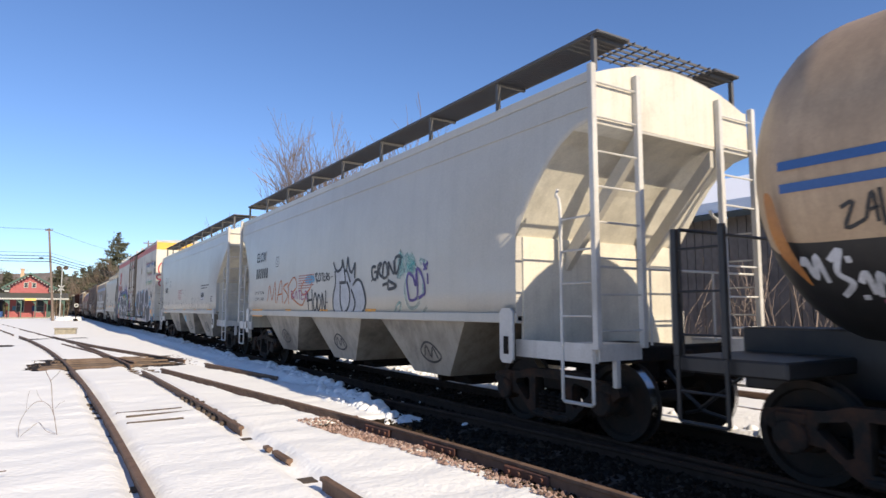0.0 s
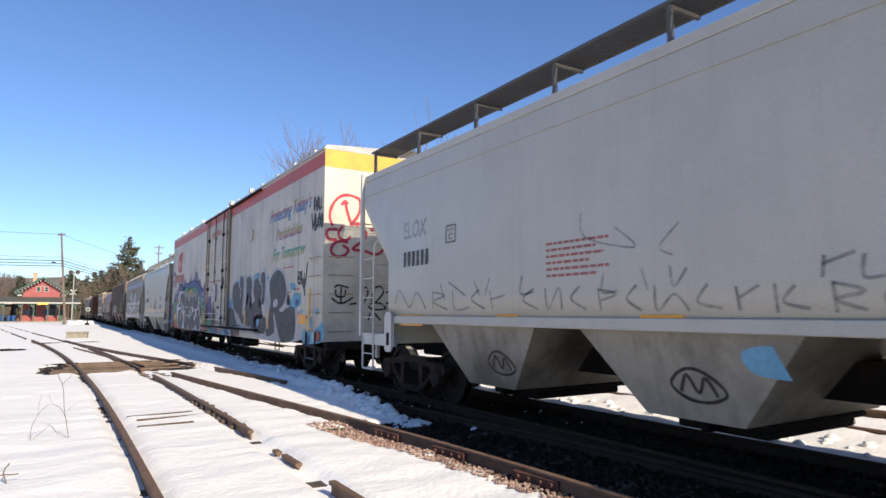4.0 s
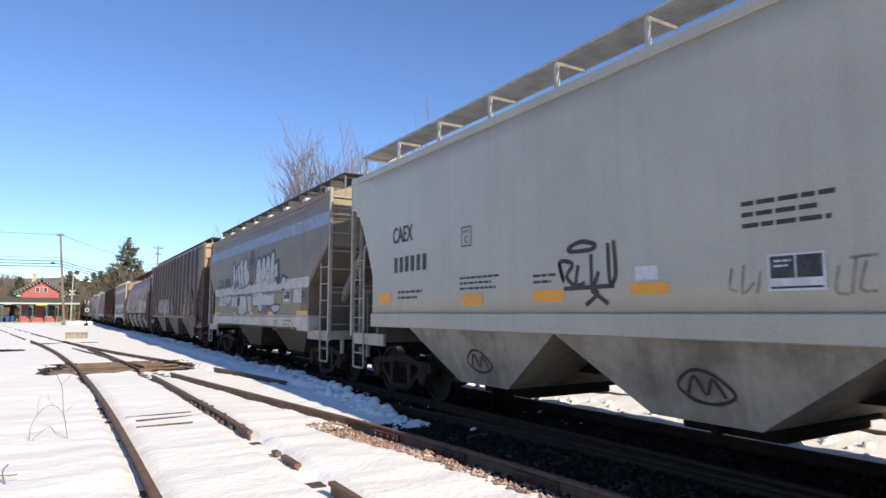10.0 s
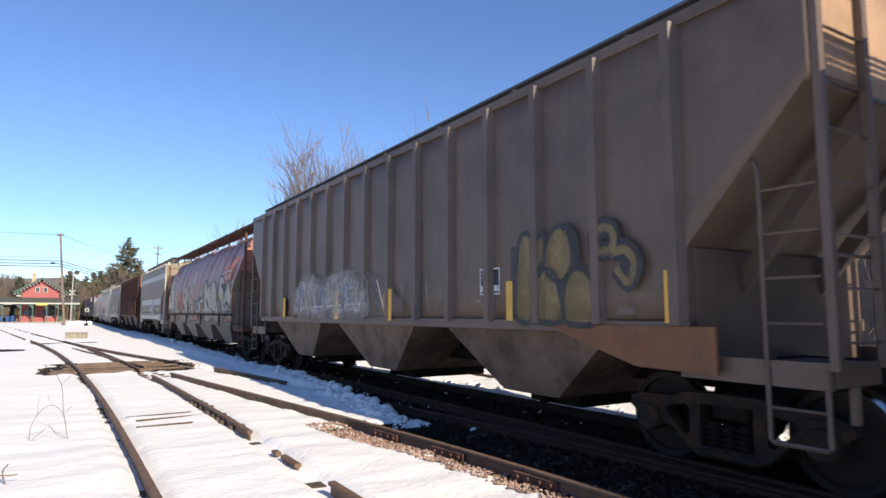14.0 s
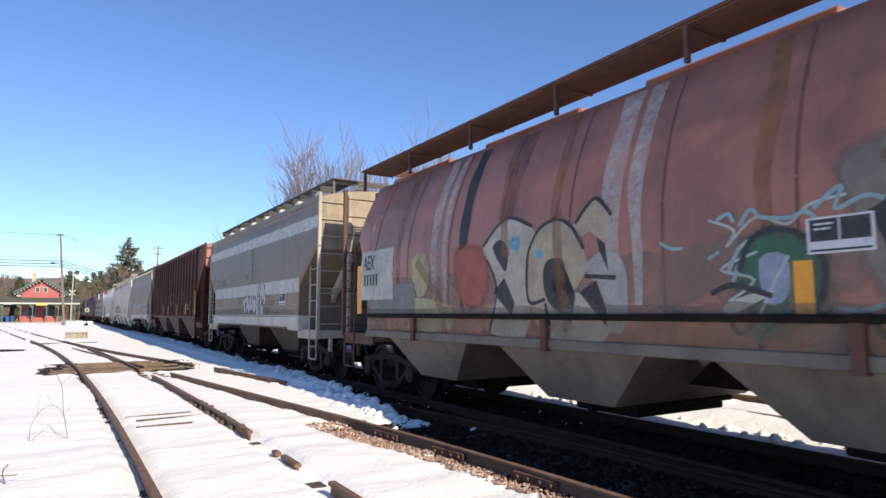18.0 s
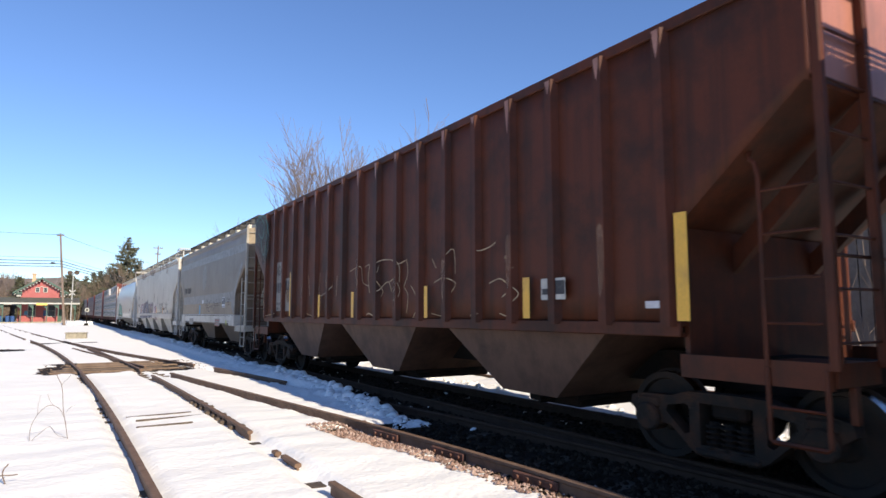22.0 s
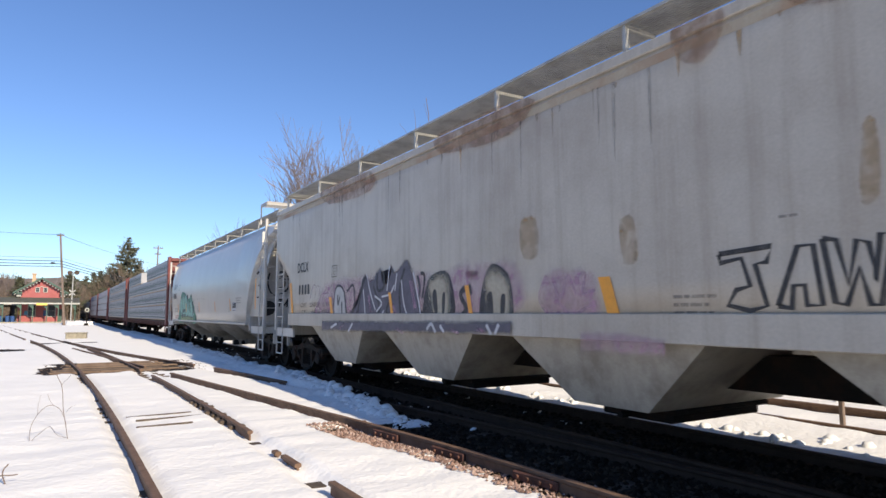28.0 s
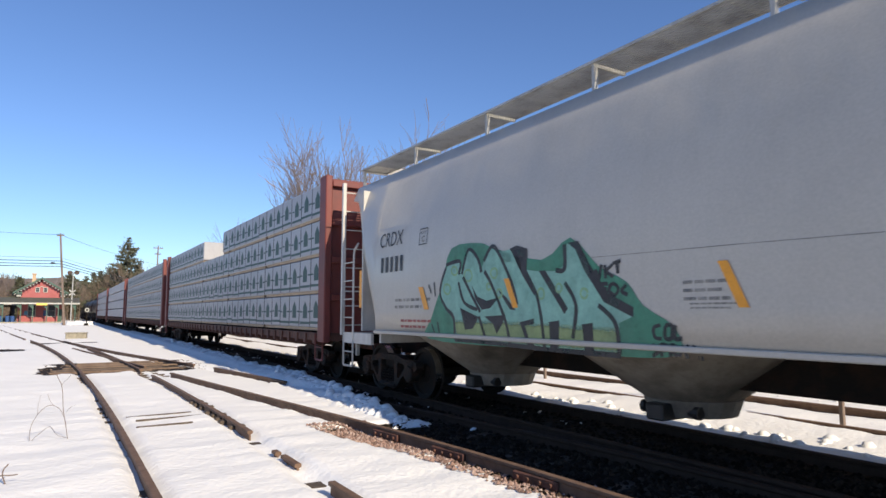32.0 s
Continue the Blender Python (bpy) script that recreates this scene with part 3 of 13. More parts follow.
def bolster_mesh():
    bm = boxes((-1.05, 1.05, -0.2, 0.2, 0.52, 0.72), bevel=0.03)
    box(bm, -0.9, 0.9, -0.62, -0.54, 0.35, 0.47)
    box(bm, -0.9, 0.9, 0.54, 0.62, 0.35, 0.47)
    for s in (-1, 1):
        for t in (-1, 1):
            box(bm, s * 0.7 - 0.06, s * 0.7 + 0.06, t * 0.44 - 0.05, t * 0.44 + 0.05, 0.3, 0.6, bevel=0.02)
    tube(bm, (0, 0, 0.7), (0, 0, 0.86), 0.22, 12)
    me = bpy.data.meshes.new("bolster")
    bm.to_mesh(me)
    bm.free()
    me.materials.append(M["under"])
    return me


GEAR = {"wheelset": wheelset_mesh(), "side_frame": sideframe_mesh(), "spring": spring_mesh(), "bolster": bolster_mesh()}


def truck(car, y, frame_mat=None):
    """A two-axle truck: the bolster carries side frames, springs and turning wheelsets."""
    b = new("truck", GEAR["bolster"])
    b.parent = car
    b.location = (0, y, 0)
    tagged(b, "grimy two-axle truck with cast side frames")
    for s in (-1, 1):
        o = new("side_frame", GEAR["side_frame"])
        if frame_mat:
            o.data = GEAR["side_frame"].copy()
            o.data.materials.clear()
            o.data.materials.append(frame_mat)
        o.parent, o.location = b, (1.03 * s, 0, 0)
        if s > 0:
            o.rotation_euler = (0, 0, math.pi)
        for k in (-1, 0, 1):
            o = new("spring", GEAR["spring"])
            o.parent, o.location = b, (1.03 * s, k * 0.165, 0)
    for s in (-1, 1):
        o = new("wheelset", GEAR["wheelset"])
        o.parent = b
        o.location = (0, s * 0.889, 0.457)
        WHEELSETS.append((o, s * 0.889))


def coupler(car, y, s):
    """A knuckle coupler with its draft sill at the end of a car; s is the way it points."""
    bm = bmesh.new()
    box(bm, -0.17, 0.17, min(y, y - s * 2.6), max(y, y - s * 2.6), 0.72, 1.05, bevel=0.02)
    box(bm, -0.09, 0.09, min(y, y + s * 0.5), max(y, y + s * 0.5), 0.80, 0.93, bevel=0.03)
    box(bm, -0.17, 0.13, min(y + s * 0.42, y + s * 0.72), max(y + s * 0.42, y + s * 0.72), 0.76, 1.0, bevel=0.05)
    part("coupler", bm, M["under"], car)
    bm = bmesh.new()
    pts = [(0.35 * -1, y, 0.82), (-0.4, y + s * 0.25, 0.62), (-0.38, y + s * 0.5, 0.42), (-0.3, y + s * 0.72, 0.36)]
    pipe(bm, pts, 0.024)
    part("air_hose", bm, M["black"], car)


def ladder(car, x, y0, y1, z0, z1, material, rungs, name="ladder", stile=0.03):
    """Two stiles and rungs on the car's side, or on its end where y0 == y1 and x is a pair."""
    if isinstance(x, tuple):
        ends = ((x[0], y0), (x[1], y0))
    else:
        ends = ((x, y0), (x, y1))
    lad = None
    for ex, ey in ends:
        o = part("stile" if lad else name, boxes((ex - stile, ex + stile, ey - stile, ey + stile, z0, z1), bevel=0.008), material, lad or car)
        lad = lad or o
    me = None
    for i in range(rungs):
        if me is None:
            bm = bmesh.new()
            pipe(bm, [(*ends[0], 0), (*ends[1], 0)], 0.013)
            o = part("rung", bm, material, lad)
            me = o.data
        else:
            o = new("rung", me)
            o.parent = lad
        o.location = (0, 0, z0 + (z1 - z0) * (i + 0.5) / rungs)


def stirrup(car, x, y0, y1, material):
    bm = bmesh.new()
    pipe(bm, [(x, y0, 1.1), (x, y0, 0.52), (x, y0 + (y1 - y0) * 0.06, 0.5), (x, y1 - (y1 - y0) * 0.06, 0.5), (x, y1, 0.52), (x, y1, 1.1)], 0.021)
    pipe(bm, [(x, y0, 0.78), (x, y1, 0.78)], 0.014)
    part("stirrup_step", bm, material, car)


def end_platform(car, y, s, steel, half=1.5, depth=1.35, z=1.12, wheel=False, lad_top=4.2, body_mat=None, side_h=2.95, end_w=0.74, pad=False, rail_top=0.0):
    """Crossover platform, ladders, steps, handrails and coupler at one end; s points outward."""
    y1 = y - s * depth
    lo, hi = min(y, y1), max(y, y1)
    for q in (-1, 1):
        part("platform", boxes((min(q * (half - 0.03), q * (half - 0.62)), max(q * (half - 0.03), q * (half - 0.62)), min(y - s * 0.021, y - s * 0.55), max(y - s * 0.021, y - s * 0.55), z, z + 0.03)), body_mat or steel, car)
        part("platform_edge", boxes((min(q * (half - 0.026), q * (half - 0.7)), max(q * (half - 0.026), q * (half - 0.7)), y - 0.02, y + 0.02, z - 0.15, z + 0.035)), body_mat or steel, car)
        part("step_bracket", boxes((q * (half - 0.3) - 0.04, q * (half - 0.3) + 0.04, y - 0.03, y + 0.03, z - 0.45, z - 0.151), bevel=0.01), body_mat or steel, car)
        bm = bmesh.new()
        box(bm, q * half - 0.025, q * half + 0.025, lo, hi, z - 0.17, z + 0.04)
        part("platform_beam", bm, body_mat or steel, car)
    part("end_beam", boxes((-half + 0.1, half - 0.1, min(y - s * 0.06, y - s * 0.22), max(y - s * 0.06, y - s * 0.22), z - 0.2, z - 0.02), bevel=0.02), M["under"], car)
    for q in (-1, 1):
        x = q * (half + 0.03)
        yo, yi = y - s * 0.03, y - s * 0.50
        bm = bmesh.new()
        pipe(bm, curve_through([(x, yi, z), (x, yi, z + 0.6), (x, yi, side_h - 0.25), (x - q * 0.02, yi - s * 0.08, side_h - 0.08), (x - q * 0.06, yi - s * 0.1, side_h)], 3), 0.022)
        grab = part("grab_iron", bm, steel, car)
        for k in range(4):
            bm = bmesh.new()
            pipe(bm, [(x, yi, z + 0.34 + 0.37 * k), (x, yo, z + 0.34 + 0.37 * k)], 0.013)
            part("rung", bm, steel, grab)
        ladder(car, (x, x - q * end_w), y + s * 0.045, y + s * 0.045, z - 0.02, lad_top, steel, 8, "end_ladder", 0.038)
        stirrup(car, x, yi, yo, steel)
        if rail_top:
            # guard rails round the roof end, above the ladder
            e, xi = y + s * 0.045, x - q * end_w
            bm = bmesh.new()
            pipe(bm, [(xi, e, lad_top - 0.1), (xi, e, rail_top), (x, e, rail_top), (x, e - s * 0.62, rail_top), (x, e - s * 0.62, lad_top - 0.1)], 0.024)
            part("roof_guard_rail", bm, steel, car)
            bm = bmesh.new()
            for k in range(9):
                xx = x - q * end_w * (k + 0.5) / 9
                box(bm, xx - 0.012, xx + 0.012, min(e, e - s * 0.6), max(e, e - s * 0.6), rail_top - 0.06, rail_top - 0.03)
            for k in range(4):
                yy = e - s * (0.05 + 0.17 * k)
                box(bm, min(x, xi), max(x, xi), yy - 0.01, yy + 0.01, rail_top - 0.075, rail_top - 0.06)
            part("roof_end_grating", bm, steel, car)
        if pad:
            bm = bmesh.new()
            c0 = y1 - s * 0.02
            prism(bm, [(c0 - 0.13, 0.92), (c0 - 0.08, 0.87), (c0 + 0.08, 0.87), (c0 + 0.13, 0.92), (c0 + 0.13, 1.5), (c0 + 0.08, 1.55), (c0 - 0.08, 1.55), (c0 - 0.13, 1.5)], "x", q * (half + 0.15) - 0.015, q * (half + 0.15) + 0.015)
            pd = part("jacking_plate", bm, body_mat or steel, car)
            bm = bmesh.new()
            prism(bm, [(c0 - 0.05, 0.98), (c0 + 0.05, 0.98), (c0 + 0.05, 1.2), (c0 - 0.05, 1.2)], "x", q * (half + 0.167) - 0.003, q * (half + 0.167) + 0.003)
            part("plate_slot", bm, M["under"], pd)
    bm = bmesh.new()
    pipe(bm, [(-half, y, 2.0), (half, y, 2.0)], 0.016)
    for q in (-1, 1):
        pipe(bm, [(q * 0.6, y, z), (q * 0.6, y, 2.0)], 0.014)
    part("handrail", bm, steel, car)
    if wheel:
        bm = bmesh.new()
        yw, xw, zw = y + s * 0.02, 0.25, 2.3
        for i in range(18):
            a, b = 2 * math.pi * i / 18, 2 * math.pi * (i + 1) / 18
            tube(bm, (xw + 0.3 * math.cos(a), yw, zw + 0.3 * math.sin(a)), (xw + 0.3 * math.cos(b), yw, zw + 0.3 * math.sin(b)), 0.022, 6)
        for i in range(6):
            a = 2 * math.pi * i / 6
            tube(bm, (xw, yw, zw), (xw + 0.3 * math.cos(a), yw, zw + 0.3 * math.sin(a)), 0.02, 5)
        box(bm, xw - 0.2, xw + 0.2, min(yw - s * 0.04, yw - s * 0.25), max(yw - s * 0.04, yw - s * 0.25), zw - 0.28, zw + 0.2, bevel=0.03)
        box(bm, xw - 0.04, xw + 0.04, min(yw - s * 0.1, yw - s * 0.18), max(yw - s * 0.1, yw - s * 0.18), 0.9, zw - 0.28)
        part("brake_wheel", bm, M["under"], car, "dark spoked hand brake wheel")
    coupler(car, y, s)


# ---------------------------------------------------------------- freight cars: bodies


def side_flat(half=1.58):
    return lambda z: half


def side_round(half=1.6, mid=2.5, reach=1.9, low=0.10, high=0.42):
    """A bellied side: widest at mid, drawn in towards the roof and a little towards the sill."""
    def w(z):
        d = (z - mid) / reach
        return half - (high * d * d if d > 0 else low * d * d)
    return w


def loft(L, zb_fn, ys, w, ze, zr, rows=9, arc=5):
    """A hopper body as a lofted shell: stations along y, its lower edge zb_fn(y), side half-width w(z), eaves ze, roof crown zr."""
    bm = bmesh.new()
    rings = []
    for y in ys:
        zb = zb_fn(y)
        half = [(w(zb + (ze - zb) * i / (rows - 1)), zb + (ze - zb) * i / (rows - 1)) for i in range(rows)]
        we = half[-1][0]
        half += [(we * (1 - k / arc), ze + (zr - ze) * (1 - (1 - k / arc) ** 2)) for k in range(1, arc)]
        ring = [(-x, z) for x, z in half] + [(0, zr)] + [(x, z) for x, z in half[::-1]]
        rings.append([bm.verts.new((x, y, z)) for x, z in ring])
    for p, q in zip(rings[:-1], rings[1:]):
        for i in range(len(p)):
            j = (i + 1) % len(p)
            bm.faces.new((p[i], p[j], q[j], q[i]))
    bm.faces.new(rings[0])
    bm.faces.new(rings[-1][::-1])
    bmesh.ops.recalc_face_normals(bm, faces=bm.faces)
    for f in bm.faces:
        f.smooth = abs(f.normal.y) < 0.3
    return bm


def cut_profile(L, cut, zs, z1, z2, arc=False, tip=0.04):
    """Lower edge of a hopper body: sill, then up at the cut and along the slope to the end."""
    a, e = L / 2 - cut, L / 2 - tip

    def zb(y):
        u = abs(y)
        if u <= a:
            return zs
        t = min(1, (u - a) / (e - a))
        return z1 + (z2 - z1) * (math.sin(t * math.pi / 2) if arc == 1 else 1 - math.cos(t * math.pi / 2) if arc == 2 else t)
    k, n = 6 if arc else 2, 8
    neg = [-L / 2, -e] + [-(e - (e - a) * i / k) for i in range(1, k)] + [-a - 0.002, -a]
    mid = [-a + 2 * a * i / n for i in range(1, n)]
    return zb, neg + mid + [-v for v in neg[::-1]]


def bay(bm, y0, y1, g0, g1, zt, zb, wt=1.45, wb=1.22):
    """One hopper bay: an upturned frustum."""
    t = [bm.verts.new((x, y, zt)) for x, y in ((-wt, y0), (wt, y0), (wt, y1), (-wt, y1))]
    b = [bm.verts.new((x, y, zb)) for x, y in ((-wb, g0), (wb, g0), (wb, g1), (-wb, g1))]
    for i in range(4):
        j = (i + 1) % 4
        bm.faces.new((t[i], t[j], b[j], b[i]))
    bm.faces.new(t[::-1])
    bm.faces.new(b)
    bmesh.ops.recalc_face_normals(bm, faces=bm.faces)


def roofwalk(car, L, z, x_in, x_out, material, zr, posts=8, drop=0.0, ends=True, bracket=None):
    """Running boards of open grating along the roof, with cross boards at the ends."""
    for s in (-1, 1):
        bm = bmesh.new()
        x0, x1 = sorted((s * x_in, s * x_out))
        n = 13
        for i in range(n):
            x = x0 + (x1 - x0) * i / (n - 1)
            wide = 0.018 if i in (0, n - 1) else 0.009
            box(bm, x - wide, x + wide, -L / 2, L / 2, z - 0.034, z)
        m = int(L / 0.45)
        for i in range(m + 1):
            y = -L / 2 + L * i / m
            box(bm, x0, x1, y - 0.006, y + 0.006, z - 0.025, z - 0.004)
        part("running_board", bm, material, car)
        me = None
        for i in range(posts):
            y = -L / 2 + 0.1 + (L - 0.2) * i / (posts - 1)
            if me is None:
                bm = bmesh.new()
                box(bm, x0, x1, -0.02, 0.02, z - 0.075, z - 0.031)
                box(bm, s * (x_out - 0.03) - 0.025, s * (x_out - 0.03) + 0.025, -0.025, 0.025, z - 0.45, z - 0.076)
                o = part("running_board_bracket", bm, bracket or material, car)
                me = o.data
            else:
                o = new("running_board_bracket", me)
                o.parent = car
            o.location = (0, y, 0)
    if ends:
        for s in (-1, 1):
            bm = bmesh.new()
            for i in range(6):
                y = s * (L / 2 - 0.05 - 0.1 * i)
                box(bm, -x_out, x_out, y - 0.008, y + 0.008, z - 0.035, z - 0.005)
            for i in range(14):
                x = -x_out + 2 * x_out * i / 13
                box(bm, x - 0.006, x + 0.006, min(s * (L / 2 - 0.6), s * L / 2), max(s * (L / 2 - 0.6), s * L / 2), z - 0.03, z - 0.01)
            part("end_running_board", bm, material, car)


def hatches(car, L, zr, n, material):
    for i in range(n):
        y = -L / 2 + 1.2 + (L - 2.4) * i / (n - 1)
        bm = bmesh.new()
        box(bm, -0.45, 0.45, y - (L - 2.4) / n * 0.42, y + (L - 2.4) / n * 0.42, zr - 0.08, zr + 0.09, bevel=0.03)
        part("roof_hatch", bm, material, car)


class Side:
    """Flat marks laid on a car's camera-facing side: y from the leading end, z above the rail."""

    def __init__(self, car, w, y0):
        self.car, self.w, self.y0, self.floor = car, w, y0, -9.0

    def lay(self, bm, name, material, lift=0.004, label=""):
        """bm holds (y, z) in x and y: bend it onto the side."""
        for v in bm.verts:
            y, z = v.co.x, v.co.y
            v.co = (-self.w(z) - lift, y + self.y0, z)
        bmesh.ops.recalc_face_normals(bm, faces=bm.faces)
        for f in bm.faces:
            if f.normal.x > 0:
                f.normal_flip()
        return part(name, bm, material, self.car, label)

    def rect(self, name, y0, y1, z0, z1, material, lift=0.004, label="", cut=0.0):
        bm = bmesh.new()
        n = max(1, int(abs(z1 - z0) / 0.25))
        for i in range(n):
            a, b = z0 + (z1 - z0) * i / n, z0 + (z1 - z0) * (i + 1) / n
            ca, cb = cut * i / n, cut * (i + 1) / n
            v = [bm.verts.new(p) for p in ((y0 + ca, a, 0), (y1 + ca, a, 0), (y1 + cb, b, 0), (y0 + cb, b, 0))]
            bm.faces.new(v)
        return self.lay(bm, name, material, lift, label)

    def brushed(self, name, y0, y1, z0, z1, material, lift=0.0034, seed=1, rough=0.032):
        """A hand-painted stripe with uneven edges."""
        n = max(8, int(abs(y1 - y0) / 0.12))
        bm = bmesh.new()
        prev = None
        for i in range(n + 1):
            y = y0 + (y1 - y0) * i / n
            a = z0 + rough * (noise.noise((y * 2.3, seed, 0)) + 0.6 * noise.noise((y * 9, seed, 4)))
            b = z1 + rough * 0.5 * (noise.noise((y * 1.7, seed, 7)) + 0.6 * noise.noise((y * 8, seed, 9)))
            q = (bm.verts.new((y, a, 0)), bm.verts.new((y, b, 0)))
            if prev:
                bm.faces.new((prev[0], q[0], q[1], prev[1]))
            prev = q
        return self.lay(bm, name, material, lift)

    def band(self, name, y, wide, z0, z1, material, lift=0.004):
        """A run-off stain round the belly, fraying towards its lower end."""
        bm = bmesh.new()
        n, prev = 18, None
        for i in range(n + 1):
            z = z1 + (z0 - z1) * i / n
            w = wide * 0.5 * (1 - 0.6 * (i / n) ** 2) * (1 + 0.3 * noise.noise((y, z * 2.5, 1)))
            c = y + 0.05 * noise.noise((y, z * 1.3, 5))
            q = (bm.verts.new((c - w, z, 0)), bm.verts.new((c + w, z, 0)))
            if prev:
                bm.faces.new((prev[0], prev[1], q[1], q[0]))
            prev = q
        return self.lay(bm, name, material, lift)

    def bars(self, name, y, z, h, text, material, wide=0.62, lift=0.0105):
        """Plain bars, one for each character of a mark."""
        for ch in text:
            if ch != " ":
                bm = bmesh.new()
                w = h * wide * 0.55
                for a, b, c, d in ((0, w, 0, h),):
                    bm.faces.new([bm.verts.new(p) for p in ((y - a, z + c, 0), (y - b, z + c, 0), (y - b, z + d, 0), (y - a, z + d, 0))])
                self.lay(bm, name, material, lift)
            y -= h * wide

    def lines(self, name, y, z, h, widths, material, gap=1.9, lift=0.005):
        """Rows of small unreadable writing as bars."""
        bm = bmesh.new()
        for k, wd in enumerate(widths):
            zz, yy = z - k * h * gap, y
            while wd > 0:
                seg = min(wd, random.uniform(2, 5) * h * 0.7)
                v = [bm.verts.new(p) for p in ((yy, zz, 0), (yy - seg, zz, 0), (yy - seg, zz + h * 0.8, 0), (yy, zz + h * 0.8, 0))]
                bm.faces.new(v)
                yy -= seg + h * 0.5
                wd -= seg + h * 0.5
        ob = self.lay(bm, name, material, lift)
        tagged(ob, kind="stuff")
        return ob

    def text(self, name, y, z, h, width, string, material, lift=0.006, shear=0.0, bold=0.0):
        """Lettering in the built-in face, fitted to a height and a length."""
        cu = bpy.data.curves.new("text", "FONT")
        cu.body, cu.size, cu.shear, cu.offset, cu.resolution_u = string, 1.0, shear, bold, 3
        o = bpy.data.objects.new("text", cu)
        me = bpy.data.meshes.new_from_object(o)
        bm = bmesh.new()
        bm.from_mesh(me)
        bpy.data.objects.remove(o)
        bpy.data.meshes.remove(me)
        bpy.data.curves.remove(cu)
        xs = [v.co.x for v in bm.verts]
        k = width / (max(xs) - min(xs))
        for v in bm.verts:
            v.co = (y - (v.co.x - min(xs)) * k, z + v.co.y * h / 0.70, 0)
        return self.lay(bm, name, material, lift)

    def stroke(self, name, lines, width, material, lift=0.007, label="", k=5):
        """Sprayed lines: each a list of (y, z), drawn as a smooth ribbon."""
        for i, pts in enumerate(lines):
            bm = bmesh.new()
            ribbon(bm, curve_through(pts, k), width)
            self.lay(bm, name, material, lift + 0.0001 * (i % 8), label)

    def streaks(self, name, y0, y1, z, n, drop, width, material, seed, lift=0.0042):
        """Thin tapering run-off stains below a seam, in one mesh of stuff."""
        rng = random.Random(seed)
        bm = bmesh.new()
        for _ in range(n):
            y, d, w = rng.uniform(y0, y1), drop * rng.uniform(0.15, 1) ** 1.6, width * rng.uniform(0.3, 1)
            zt = z + rng.uniform(-0.02, 0.02)
            bm.faces.new([bm.verts.new(p) for p in ((y - w, zt, 0), (y + w, zt, 0), (y + w * 0.6, zt - d * 0.6, 0), (y + w * 0.1, zt - d, 0), (y - w * 0.5, zt - d * 0.7, 0))])
        tagged(self.lay(bm, name, material, lift), kind="stuff")

    def soft(self, name, pts, color, lift=0.005, k=4, feather=0.13):
        """A sprayed patch whose paint thins out towards its edge."""
        ring = curve_through(pts + pts[:1], k)[:-1]
        size = min(max(p[0] for p in pts) - min(p[0] for p in pts), max(p[1] for p in pts) - min(p[1] for p in pts))
        core = inset(ring, min(feather, size * 0.2))
        ring = [(a, max(b, self.floor)) for a, b in inset(ring, -min(feather, size * 0.2) * 0.6)]
        core = [(a, max(b, self.floor + 0.004)) for a, b in core]
        bm = bmesh.new()
        cover = bm.verts.layers.float.new("cover")
        fill(bm, core)
        inner = list(bm.verts)[:len(core)]
        for v in inner:
            v[cover] = 1.0
        outer = [bm.verts.new((p[0], p[1], 0)) for p in ring]
        for i in range(len(core)):
            j = (i + 1) % len(core)
            bm.faces.new((inner[i], inner[j], outer[j], outer[i]))
        lo, hi = min(p[1] for p in pts), max(p[1] for p in pts)
        if hi - lo > 0.2 and abs(self.w(lo) - 2 * self.w((lo + hi) / 2) + self.w(hi)) > 0.002:
            for i in range(int((hi - lo) / 0.12) + 1):
                bmesh.ops.bisect_plane(bm, geom=bm.verts[:] + bm.edges[:] + bm.faces[:], plane_co=(0, lo + 0.12 * i, 0), plane_no=(0, 1, 0))
        return self.lay(bm, name, spray(color, True), lift)

    def blob(self, name, pts, material, lift=0.005, label="", k=6):
        bm = bmesh.new()
        fill(bm, curve_through(pts + pts[:1], k)[:-1])
        # cut level lines into it, so that it follows a bellied side
        lo, hi = min(p[1] for p in pts), max(p[1] for p in pts)
        if hi - lo > 0.2 and abs(self.w(lo) - 2 * self.w((lo + hi) / 2) + self.w(hi)) > 0.002:
            for i in range(1, int((hi - lo) / 0.12) + 1):
                bmesh.ops.bisect_plane(bm, geom=bm.verts[:] + bm.edges[:] + bm.faces[:], plane_co=(0, lo + 0.12 * i, 0), plane_no=(0, 1, 0))
        return self.lay(bm, name, material, lift, label)


class EndFace(Side):
    """Marks on a car's leading end: x across the car, z above the rail."""

    def __init__(self, car, y):
        self.car, self.y0, self.w = car, y, lambda z: 1.0

    def lay(self, bm, name, material, lift=0.004, label=""):
        for v in bm.verts:
            v.co = (v.co.x, self.y0 - lift, v.co.y)
        for f in bm.faces:
            f.normal_update()
            if f.normal.y > 0:
                f.normal_flip()
        return part(name, bm, material, self.car, label)


def inset(pts, d):
    """The points of a closed outline, moved inward by d."""
    n = len(pts)
    turn = 1 if sum(pts[i][0] * pts[(i + 1) % n][1] - pts[(i + 1) % n][0] * pts[i][1] for i in range(n)) > 0 else -1
    out = []
    for i in range(n):
        t = Vector((pts[(i + 1) % n][0] - pts[i - 1][0], pts[(i + 1) % n][1] - pts[i - 1][1]))
        t = Vector((0, 1)) if t.length < 1e-6 else t.normalized()
        out.append((pts[i][0] - t.y * d * turn, pts[i][1] + t.x * d * turn))
    return out


